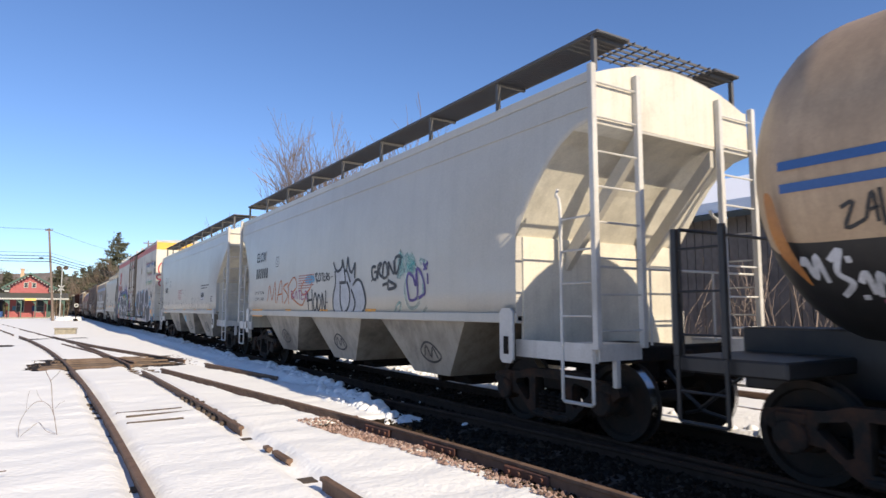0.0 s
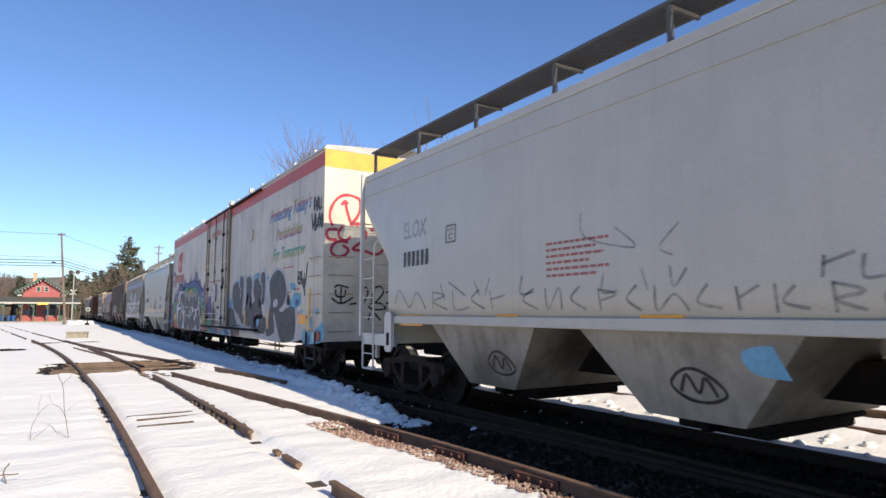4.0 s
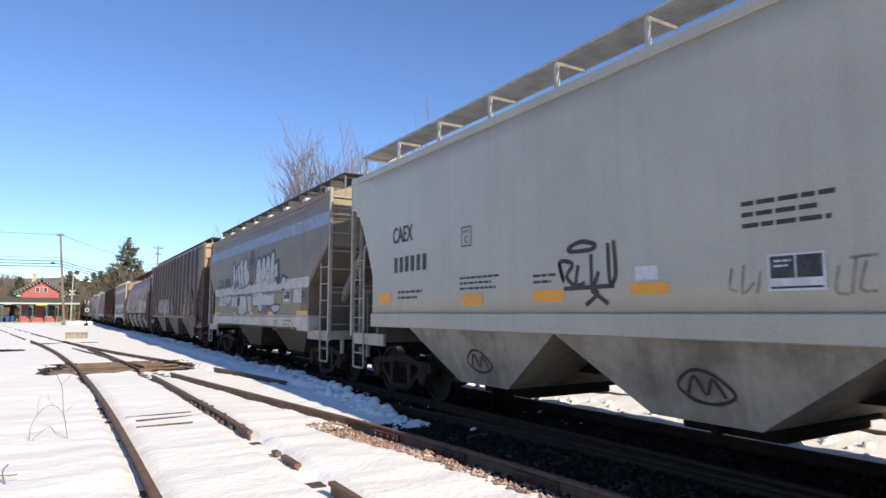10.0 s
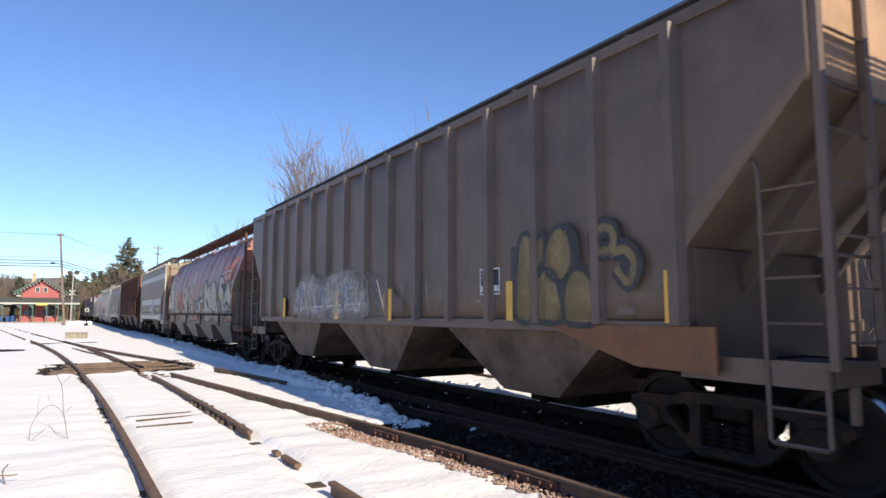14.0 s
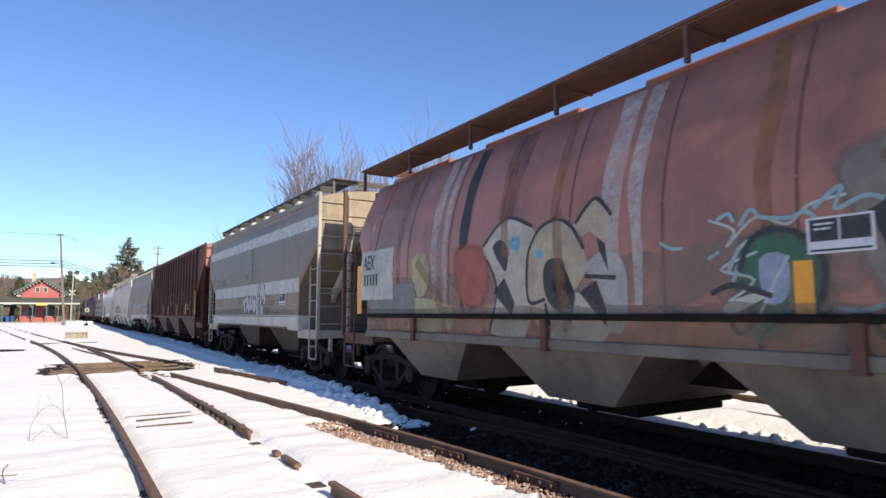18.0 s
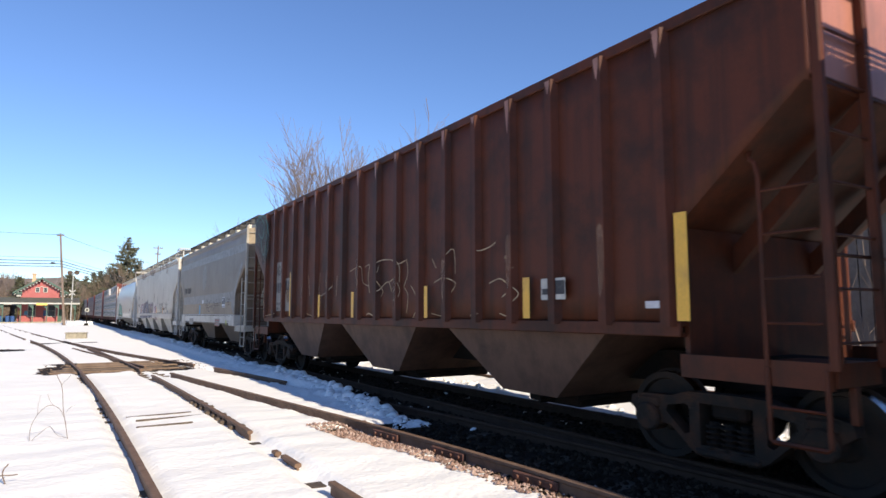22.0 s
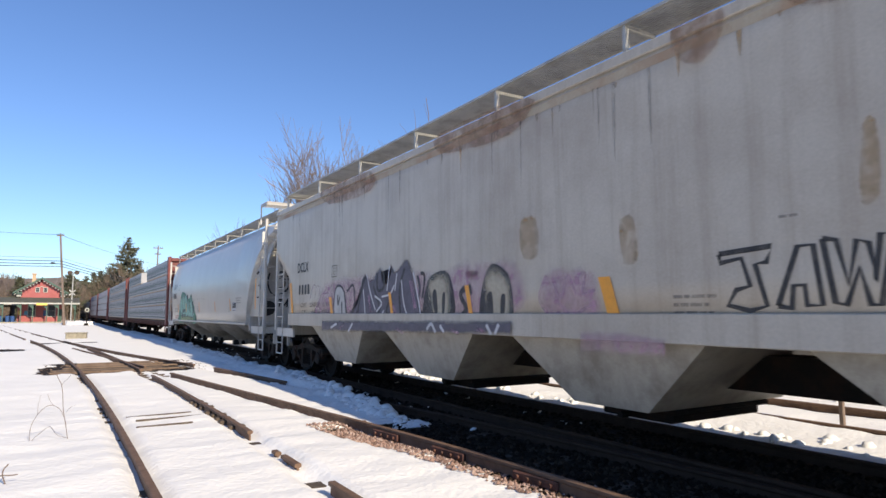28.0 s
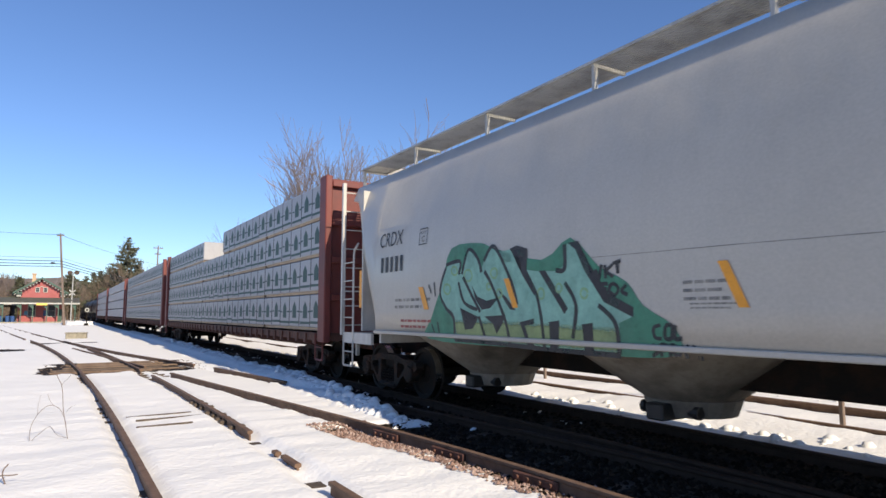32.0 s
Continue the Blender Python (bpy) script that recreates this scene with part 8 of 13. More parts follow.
s3.blob("graffiti", [(10.77, 1.18), (10.68, 1.21), (10.66, 1.15), (10.75, 1.12)], spray("sky_blue"), 0.0566, k=3)
s3.blob("graffiti", [(10.29, 1.18), (10.21, 1.21), (10.21, 1.12), (10.28, 1.09)], spray("sky_blue"), 0.0566, k=3)
s3.blob("graffiti", [(10.03, 1.2), (9.9, 1.24), (9.89, 1.13), (10.02, 1.11)], spray("sky_blue"), 0.0566, k=3)
s3.blob("graffiti", [(10.42, 1.17), (10.33, 1.22), (10.28, 1.16), (10.33, 1.09), (10.41, 1.1)], spray("spray_pink"), 0.0567, k=3)
s3.blob("graffiti", [(10.11, 1.52), (10.06, 1.51), (10.08, 1.47)], spray("spray_pink"), 0.0567, k=3)
s3.stroke("graffiti", [[(10.69, 1.79), (10.64, 1.93), (10.58, 1.8)], [(10.53, 1.83), (10.45, 1.96), (10.42, 1.8)], [(10.4, 2.05), (10.36, 2), (10.27, 2.08)], [(10.37, 1.87), (10.31, 1.8), (10.28, 1.91), (10.21, 1.82)], [(10.12, 1.9), (10.02, 1.97), (10.09, 1.79), (10.01, 1.81)], [(10.47, 1.99), (10.23, 2.03)]], 0.014, spray("faint_ink"), 0.0566)
s3.soft("graffiti", [(10.07, 2.75), (9.99, 2.83), (9.8, 2.83), (9.79, 2.44), (9.93, 2.5), (10.04, 2.61)], "grime_streak", 0.0561, k=3, feather=0.12)
s3.soft("graffiti", [(9.99, 2.71), (9.88, 2.74), (9.8, 2.66), (9.82, 2.52), (9.93, 2.54)], "spray_black", 0.0565, k=3, feather=0.12)
s3.soft("graffiti", [(10.91, 2.61), (10.81, 2.61), (10.81, 2.28), (10.84, 1.94), (10.95, 1.91)], "spray_black", 0.0565, k=1, feather=0.04)
s3.soft("graffiti", [(11.44, 1.51), (11.21, 1.72), (10.85, 1.66), (10.8, 1.24), (10.98, 1.13), (11.36, 1.16)], "grime_streak", 0.0561, k=3, feather=0.12)
s3.soft("graffiti", [(11.22, 1.62), (11.06, 1.59), (11.07, 1.18), (11.19, 1.16)], "spray_black", 0.0566, k=2, feather=0.05)
s3.soft("graffiti", [(12.49, 1.28), (11.6, 1.24), (10.54, 1.23), (9.87, 1.21), (9.88, 1.11), (10.55, 1.12), (11.61, 1.09), (12.49, 1.09)], "grime_streak", 0.0558, k=2, feather=0.05)
s3.stroke("graffiti", [[(12.6, 1.5), (11.29, 1.5), (10.53, 1.49), (9.86, 1.48)], [(12.61, 1.23), (11.3, 1.23), (10.54, 1.24), (9.87, 1.24)], [(11.03, 1.17), (10.54, 1.16), (9.88, 1.13)]], 0.022, spray("spray_black"), 0.057, k=2)
s3.stroke("graffiti", [[(12.56, 2.74), (12.31, 2.79)]], 0.03, spray("spray_black"), 0.0566, k=2)
s3.rect("warning_label", 11.22, 11.36, 2.32, 2.46, spray("spray_red"), 0.122)
s3.rect("warning_label", 11.23, 11.37, 2.24, 2.29, spray("spray_red"), 0.122)
s3.rect("warning_label", 11, 11.04, 1.71, 2.4, spray("logo_red"), 0.122)
s3.rect("warning_label", 11.2, 11.27, 2.08, 2.18, spray("spray_dark"), 0.122)
s3.rect("warning_label", 11.11, 11.18, 2.26, 2.32, spray("sky_blue"), 0.122)
s3.rect("warning_label", 11.24, 11.38, 2.01, 2.05, spray("logo_red"), 0.122)
s3.soft("graffiti", [(12.62, 0.96), (11.94, 0.95), (11.62, 0.93), (11.62, 0.76), (12.63, 0.75)], "spray_green", 0.0052, k=1)
s3.soft("graffiti", [(11.94, 0.95), (11.04, 0.96), (11.05, 0.76), (11.88, 0.76)], "spray_navy", 0.0056, k=2, feather=0.06)
s3.soft("graffiti", [(11.32, 0.95), (10.65, 0.96), (10.39, 0.78), (11.27, 0.76)], "spray_purple", 0.006, k=2, feather=0.06)
s3.blob("graffiti", [(10.71, 0.96), (10.14, 0.98), (9.89, 0.97), (9.9, 0.77), (10.35, 0.76), (10.57, 0.81)], spray("spray_red"), 0.0064, k=1)
s3.blob("graffiti", [(10.58, 0.94), (10.43, 0.95), (10.35, 0.79), (10.48, 0.79), (10.56, 0.83)], spray("sky_blue"), 0.0068, k=3)
s3.blob("graffiti", [(10.13, 0.86), (10.07, 0.95), (9.92, 0.95), (9.91, 0.79), (10.1, 0.78)], spray("sky_blue"), 0.0068, k=3)
s3.blob("graffiti", [(10.32, 0.92), (10.26, 0.9), (10.28, 0.83), (10.34, 0.84)], spray("spray_navy"), 0.007, k=3)
s3.blob("graffiti", [(10.51, 0.89), (10.46, 0.91), (10.46, 0.84), (10.5, 0.84)], spray("chalk_lilac"), 0.0072, k=3)
s3.blob("graffiti", [(10.04, 0.98), (9.48, 0.99), (9, 1), (8.64, 0.77), (9.29, 0.78), (10, 0.76)], spray("sky_blue"), 0.0066, k=2)
s3.soft("graffiti", [(9.69, 0.95), (9.28, 0.94), (8.86, 0.81), (9.49, 0.78)], "spray_navy", 0.007, k=3, feather=0.06)
s3.blob("graffiti", [(9.03, 1.02), (8.88, 1.01), (8.52, 0.78), (8.62, 0.76)], spray("chalk_lilac"), 0.0076, k=1)
s3.blob("graffiti", [(8.88, 1.02), (8.42, 1.04), (7.75, 1.07), (7.42, 1.06), (7.44, 0.81), (8.1, 0.78), (8.52, 0.78)], spray("spray_black"), 0.0072, k=1)
s3.blob("graffiti", [(8.04, 0.87), (7.43, 0.89), (7.44, 0.82), (8.03, 0.81)], spray("spray_red"), 0.0078, k=1)
s3.blob("graffiti", [(7.77, 1.05), (7.72, 1.04), (7.69, 0.9), (7.72, 0.88)], spray("chalk_lilac"), 0.008, k=1)
s3.blob("graffiti", [(8.08, 0.94), (8.06, 0.94), (8.05, 0.83), (8.08, 0.85)], spray("chalk_lilac"), 0.008, k=1)
s3.bars("graffiti", 9.25, 0.77, 0.05, "####### ###", spray("orange_line"), 0.709, lift=0.008)
s3.blob("graffiti", [(9.08, 1.88), (9.01, 1.99), (8.92, 1.92), (8.58, 1.96), (8.53, 1.78), (8.44, 1.68), (9.05, 1.71)], spray("sky_blue"), 0.0053, k=3)
s3.blob("graffiti", [(8.96, 2.18), (8.87, 2.18), (8.84, 2.1), (8.92, 2.07)], spray("sky_blue"), 0.0053, k=3)
s3.blob("graffiti", [(7.91, 2.56), (7.84, 2.61), (7.74, 2.53), (7.7, 2.44), (7.87, 2.5)], spray("sky_blue"), 0.0053, k=3)
s3.blob("graffiti", [(8.1, 2.69), (8.05, 2.7), (8.04, 2.63), (8.09, 2.63)], spray("sky_blue"), 0.0053, k=3)
s3.blob("graffiti", [(8.91, 1.86), (8.84, 1.88), (8.83, 1.81), (8.89, 1.8)], spray("spray_navy"), 0.0056, k=3)
s3.blob("graffiti", [(8.78, 1.77), (8.71, 1.8), (8.64, 1.74), (8.71, 1.7), (8.78, 1.72)], spray("spray_navy"), 0.0056, k=3)
s3.soft("graffiti", [(9.95, 2.76), (9.8, 2.78), (9.67, 2.6), (9.8, 2.5), (9.92, 2.58)], "spray_black", 0.0565, k=3, feather=0.12)
s3.blob("graffiti", [(9.5, 1.69), (9.32, 1.72), (9.32, 1.54), (9.46, 1.48), (9.52, 1.58)], spray("sky_blue"), 0.0566, k=3)
# throw-ups and tags on the end of the refrigerator car
e3 = EndFace(c3, -H3)
e3.stroke("graffiti", [[(-1.38, 3.5), (-1.45, 3.69), (-1.41, 3.94), (-1.25, 4.16), (-1.05, 4.24), (-0.83, 4.21), (-0.73, 4.15), (-0.71, 3.96), (-0.8, 3.72), (-0.94, 3.57), (-0.74, 3.61)], [(-0.7, 4.11), (-0.52, 4.25), (-0.31, 4.24), (-0.18, 4.13), (-0.15, 3.97), (-0.28, 3.82)], [(-1.18, 3.99), (-1.09, 4.09), (-1.02, 4.02)], [(-1.09, 4.09), (-1.04, 3.89), (-0.95, 3.61)], [(-1.13, 3.52), (-1.23, 3.38), (-1.2, 3.24), (-1.06, 3.19), (-0.93, 3.28)], [(-0.81, 3.55), (-0.6, 3.63), (-0.65, 3.49), (-0.55, 3.38), (-0.64, 3.2), (-0.88, 3), (-0.59, 2.97), (-0.31, 2.9), (-0.13, 3), (-0.07, 3.18), (-0.13, 3.4), (-0.3, 3.5), (-0.44, 3.46)]], 0.07, spray("throw_red"), 0.016)
e3.stroke("graffiti", [[(-1.26, 3.43), (-1.47, 3.41), (-1.52, 3.3), (-1.45, 3.19), (-1.27, 3.19)], [(-1, 3.15), (-1.22, 3.16), (-1.37, 3.06), (-1.4, 2.91), (-1.27, 2.81), (-1.08, 2.85), (-0.99, 2.98), (-1.13, 3.07)]], 0.07, spray("throw_red"), 0.016)
e3.stroke("graffiti", [[(-0.3, 3.5), (-0.25, 3.73), (-0.13, 3.88)], [(-0.14, 4.14), (-0.19, 3.92)]], 0.16, spray("throw_red"), 0.016)
e3.stroke("graffiti", [[(0.54, 3.96), (0.72, 3.8), (0.88, 3.73), (0.75, 3.29)], [(0.88, 3.69), (1.09, 3.62), (0.9, 3.5), (1.14, 3.34)], [(0.96, 3.27), (1.03, 3.13), (1.2, 3.05)], [(0.54, 3.96), (0.48, 3.86), (0.69, 3.85)], [(1.58, 3.59), (1.69, 3.76), (1.76, 3.52)], [(1.41, 3.37), (1.71, 3.51), (1.98, 3.39)]], 0.12, spray("throw_red"), 0.016)
e3.stroke("graffiti", [[(1.78, 3.32), (1.95, 3.13), (1.73, 2.91)], [(1.1, 2.95), (1.16, 2.76)]], 0.12, spray("throw_red"), 0.016)
e3.stroke("graffiti", [[(-1.31, 2.1), (-1.22, 2.16), (-0.97, 2.11)], [(-1.28, 2.06), (-1.26, 1.92), (-1.08, 1.91), (-1.04, 2.07)], [(-1.15, 2.12), (-1.15, 1.75)], [(-1.38, 1.87), (-1.15, 1.75), (-0.86, 1.89)], [(-0.63, 1.98), (-0.55, 2.13), (-0.49, 1.99), (-0.61, 1.74)], [(-0.34, 2.12), (-0.16, 2.15), (-0.1, 2), (-0.3, 1.79), (-0.4, 1.87), (-0.31, 2.1)]], 0.045, spray("ink"), 0.016)
e3.stroke("graffiti", [[(-0.03, 2.01), (0.12, 2.05), (0.18, 1.88), (-0.02, 1.75)], [(0.19, 1.97), (0.41, 1.93), (0.32, 1.8)], [(-0.44, 1.74), (-0.2, 1.77), (-0.03, 1.64), (-0.35, 1.62), (-0.48, 1.7)], [(0.01, 1.62), (0.32, 1.8), (0.43, 1.67), (0.83, 1.66)], [(-0.43, 1.54), (-0.47, 1.37)], [(-0.32, 1.54), (-0.16, 1.37)]], 0.045, spray("ink"), 0.016)
e3.stroke("graffiti", [[(-0.08, 1.49), (0.21, 1.41)], [(-0.94, 1.73), (-0.77, 1.76)]], 0.045, spray("ink"), 0.016)
# marks on the cement hopper
s4.text("reporting_mark", 9.87, 2.76, 0.27, 0.72, "CAEX", spray("ink"), lift=0.0105, bold=0.02)
s4.bars("reporting_mark", 9.81, 2.24, 0.26, "######", spray("ink"), 0.763)
plate_box(s4, 7.41, 7.67, 2.5, 2.79, spray("ink"))
data_panel(s4, 2.62, 3.08, 1.72, 2.02)
s4.lines("stencil_print", 3.29, 2.45, 0.05, [0.79, 0.63, 0.73], spray("ink"))
s4.lines("stencil_print", 6.07, 1.98, 0.04, [0.41, 0.33], spray("ink"))
s4.lines("stencil_print", 7.72, 2.03, 0.04, [0.96, 0.77, 0.88], spray("ink"))
s4.lines("stencil_print", 9.67, 1.88, 0.05, [0.84, 0.67], spray("ink"))
s4.rect("label", 4.19, 4.47, 1.87, 2.01, spray("chalk_white"), 0.005)
s4.stroke("graffiti", [[(5.59, 2.13), (5.52, 1.9), (5.59, 2.13), (5.37, 2.1), (5.47, 1.96), (5.34, 1.84)], [(5.28, 2.08), (5.32, 1.86), (5.18, 1.88)], [(5.08, 2.19), (5.07, 1.82), (4.97, 1.99)], [(4.83, 2.29), (4.81, 1.87), (4.73, 1.95), (4.75, 2.31)], [(5.52, 1.82), (4.75, 1.83)], [(5.17, 1.63), (4.99, 1.75), (5.08, 1.79), (4.84, 1.64)], [(5.43, 2.28), (5.23, 2.34), (5.02, 2.29), (5.08, 2.24), (5.37, 2.24), (5.43, 2.28)]], 0.05, spray("ink"), 0.007)
s4.stroke("graffiti", [[(3.4, 1.93), (3.43, 1.76), (3.35, 1.73)], [(3.29, 1.95), (3.31, 1.71), (3.2, 1.8)], [(3.14, 1.89), (3.18, 1.7)], [(2.53, 1.9), (2.56, 1.71), (2.47, 1.68)], [(2.41, 1.95), (2.45, 1.68)], [(2.34, 1.92), (2.39, 1.72), (2.28, 1.7)], [(2.45, 1.95), (2.26, 1.96)]], 0.025, spray("faint_ink"), 0.007)
s4.rect("reflective_tape", 9.95, 10.41, 1.7, 1.91, M["orange"], 0.006)
s4.rect("reflective_tape", 7.15, 7.65, 1.65, 1.82, M["orange"], 0.006)
s4.rect("reflective_tape", 5.52, 6.06, 1.68, 1.82, M["orange"], 0.006)
s4.rect("reflective_tape", 4.06, 4.54, 1.73, 1.84, M["orange"], 0.006)
s4.rect("reflective_tape", 1.13, 1.68, 1.66, 1.88, M["orange"], 0.006)
# patches and graffiti on the first soiled hopper
s5.brushed("paint_stripe", 0.03, L5 - 0.03, 3.51, 3.81, spray("patch_blue"))
s5.brushed("paint_stripe", 1.15, L5 - 1.15, 2.16, 2.41, spray("patch_white"))
s5.text("reporting_mark", 10.92, 2.45, 0.29, 0.86, "CLSX", spray("ink"), lift=0.0105, bold=0.01)
s5.bars("reporting_mark", 9.85, 2.45, 0.29, "####", spray("ink"), 0.70)
s5.soft("graffiti", [(6.65, 3.02), (6.4, 3.43), (6.05, 3.32), (5.92, 2.98), (6.06, 2.64), (6.47, 2.54)], "patch_brown", 0.006, k=3)
s5.blob("graffiti", [(8.99, 2.37), (8.87, 2.50), (8.72, 2.57), (8.79, 2.96), (8.76, 3.19), (8.64, 3.22), (8.52, 3.07), (8.42, 2.87), (8.34, 3.08), (8.21, 3.08), (8.12, 2.85), (8.10, 2.58), (8.11, 2.24)], spray("bubble_white"), 0.0079, k=3)
s5.stroke("graffiti", [[(8.99, 2.37), (8.87, 2.50), (8.72, 2.57), (8.79, 2.96), (8.76, 3.19), (8.64, 3.22), (8.52, 3.07), (8.42, 2.87), (8.34, 3.08), (8.21, 3.08), (8.12, 2.85), (8.10, 2.58), (8.11, 2.24)], [(8.51, 2.40), (8.41, 2.59), (8.33, 2.40), (8.51, 2.40)]], 0.085, spray("spray_black"), 0.0084)
s5.blob("graffiti", [(8.37, 2.92), (8.15, 3.11), (7.92, 3.14), (7.79, 2.97), (7.64, 2.66), (7.56, 2.36), (7.79, 2.35), (7.95, 2.61), (8.08, 2.37), (8.25, 2.55)], spray("bubble_white"), 0.0079, k=4)
s5.stroke("graffiti", [[(8.37, 2.92), (8.15, 3.11), (7.92, 3.14), (7.79, 2.97), (7.64, 2.66), (7.56, 2.36), (7.79, 2.35), (7.95, 2.61), (8.08, 2.37), (8.25, 2.55), (8.37, 2.92)]], 0.0504, spray("spray_black"), 0.0091)
s5.blob("graffiti", [(7.87, 2.99), (7.74, 3.27), (7.56, 3.28), (7.41, 3.05), (7.27, 2.7), (7.09, 2.4), (7.34, 2.34), (7.56, 2.48), (7.67, 2.75)], spray("bubble_white"), 0.0083, k=4)
s5.stroke("graffiti", [[(7.87, 2.99), (7.74, 3.27), (7.56, 3.28), (7.41, 3.05), (7.27, 2.7), (7.09, 2.4), (7.34, 2.34), (7.56, 2.48), (7.67, 2.75), (7.87, 2.99)]], 0.0504, spray("spray_black"), 0.0095)
s5.blob("graffiti", [(7.41, 2.92), (7.3, 3.18), (7.08, 3.27), (6.91, 3.17), (6.84, 2.95), (6.66, 2.86), (6.56, 2.62), (6.73, 2.43), (7.06, 2.38), (7.2, 2.57), (7.34, 2.79)], spray("bubble_white"), 0.0087, k=4)
s5.stroke("graffiti", [[(7.41, 2.92), (7.3, 3.18), (7.08, 3.27), (6.91, 3.17), (6.84, 2.95), (6.66, 2.86), (6.56, 2.62), (6.73, 2.43), (7.06, 2.38), (7.2, 2.57), (7.34, 2.79), (7.41, 2.92)]], 0.0504, spray("spray_black"), 0.0099)
s5.stroke("graffiti", [[(6.65, 3.09), (6.52, 3.45), (6.47, 3.06)], [(6.34, 3.42), (6.11, 3.01)], [(6.22, 3.17), (6.65, 3.02)], [(6.16, 3.38), (6.47, 2.91)]], 0.05, spray("spray_black"), 0.0075)
s5.stroke("graffiti", [[(6.47, 2.55), (6.3, 2.43), (6.16, 2.5), (6.2, 2.69)]], 0.13, spray("spray_black"), 0.0075)
s5.blob("graffiti", [(5.86, 2.50), (5.83, 2.85), (5.77, 3.08), (5.55, 3.18), (5.35, 3.06), (5.30, 2.80), (5.30, 2.44)], spray("bubble_white"), 0.0079, k=4)
s5.blob("graffiti", [(5.30, 2.44), (5.29, 2.80), (5.21, 3.11), (5.04, 3.19), (4.87, 3.08), (4.83, 2.85), (4.81, 2.39)], spray("bubble_white"), 0.0079, k=4)
s5.blob("graffiti", [(4.81, 2.39), (4.83, 2.85), (4.76, 3.12), (4.58, 3.20), (4.42, 3.08), (4.37, 2.81), (4.32, 2.56), (4.22, 2.33)], spray("bubble_white"), 0.0079, k=4)
s5.blob("graffiti", [(4.22, 2.33), (4.36, 2.64), (4.36, 3.00), (4.27, 3.19), (4.11, 3.25), (3.98, 3.14), (3.97, 2.90), (3.64, 2.99), (3.60, 2.71), (3.49, 2.45), (3.55, 2.39), (3.76, 2.51), (3.92, 2.49), (4.02, 2.31)], spray("bubble_white"), 0.0079, k=4)
s5.blob("graffiti", [(3.34, 2.34), (3.23, 2.49), (3.08, 2.51), (2.93, 2.44), (2.88, 2.35)], spray("bubble_white"), 0.0079, k=4)
s5.stroke("graffiti", [[(5.86, 2.53), (5.83, 2.85), (5.77, 3.09), (5.55, 3.19), (5.34, 3.07), (5.30, 2.80)], [(5.29, 2.80), (5.21, 3.12), (5.04, 3.20), (4.87, 3.10), (4.83, 2.85)], [(4.83, 2.85), (4.76, 3.13), (4.58, 3.21), (4.42, 3.09), (4.37, 2.81)], [(4.36, 3.00), (4.27, 3.20), (4.11, 3.27), (3.98, 3.15), (3.96, 2.92), (3.95, 2.86)], [(3.97, 2.89), (3.81, 2.93), (3.64, 3.00)], [(3.34, 2.33), (3.24, 2.49), (3.08, 2.53), (2.92, 2.45), (2.87, 2.34)]], 0.085, spray("spray_black"), 0.0083)
s5.stroke("graffiti", [[(3.63, 3.00), (3.59, 2.71), (3.51, 2.50), (3.46, 2.41), (3.58, 2.40), (3.76, 2.51)]], 0.17, spray("spray_black"), 0.0086)
s5.stroke("graffiti", [[(5.30, 2.80), (5.30, 2.47)], [(4.83, 2.85), (4.81, 2.42)], [(4.37, 2.81), (4.32, 2.56), (4.23, 2.33)], [(3.99, 2.64), (3.95, 2.59), (3.91, 2.66), (3.93, 2.75)], [(3.97, 2.90), (4.00, 2.75), (3.99, 2.62)], [(4.02, 2.31), (3.94, 2.50), (3.76, 2.52)], [(5.09, 2.85), (5.08, 2.71), (5.04, 2.62)], [(5.11, 2.44), (4.97, 2.50), (4.81, 2.49)], [(4.81, 2.51), (4.75, 2.68), (4.60, 2.75), (4.45, 2.64), (4.37, 2.35)], [(4.61, 2.52), (4.61, 2.37)]], 0.032, spray("spray_black"), 0.0085)
s5.blob("graffiti", [(6.8, 2.03), (6.67, 1.8), (6.61, 1.58), (6.2, 1.61), (6.36, 2.08)], spray("bubble_white"), 0.0065, k=4)
s5.stroke("graffiti", [[(6.8, 2.03), (6.67, 1.8), (6.61, 1.58), (6.2, 1.61), (6.36, 2.08), (6.8, 2.03)]], 0.0504, spray("spray_black"), 0.0077)
s5.blob("graffiti", [(7.95, 2.09), (6.93, 2.04), (6.87, 1.54), (7.87, 1.54)], spray("bubble_white"), 0.0065, k=4)
s5.stroke("graffiti", [[(7.95, 2.09), (6.93, 2.04), (6.87, 1.54), (7.87, 1.54), (7.95, 2.09)]], 0.0504, spray("spray_black"), 0.0077)
s5.blob("graffiti", [(5.56, 1.71), (5.37, 1.59), (5.14, 1.6), (5.05, 1.76), (4.99, 2.07), (5.5, 2.03)], spray("bubble_white"), 0.0065, k=4)
s5.stroke("graffiti", [[(5.56, 1.71), (5.37, 1.59), (5.14, 1.6), (5.05, 1.76), (4.99, 2.07), (5.5, 2.03), (5.56, 1.71)]], 0.0504, spray("spray_black"), 0.0077)
s5.blob("graffiti", [(4.15, 1.76), (3.96, 1.57), (3.53, 1.59), (3.36, 1.76)], spray("bubble_white"), 0.0065, k=4)
s5.stroke("graffiti", [[(4.15, 1.76), (3.96, 1.57), (3.53, 1.59), (3.36, 1.76), (4.15, 1.76)]], 0.0504, spray("spray_black"), 0.0077)
s5.blob("graffiti", [(9.67, 2.08), (9.37, 1.83), (8.92, 2), (8.98, 2.14)], spray("bubble_white"), 0.0065, k=4)
s5.stroke("graffiti", [[(9.67, 2.08), (9.37, 1.83), (8.92, 2), (8.98, 2.14), (9.67, 2.08)]], 0.036, spray("spray_black"), 0.0077)
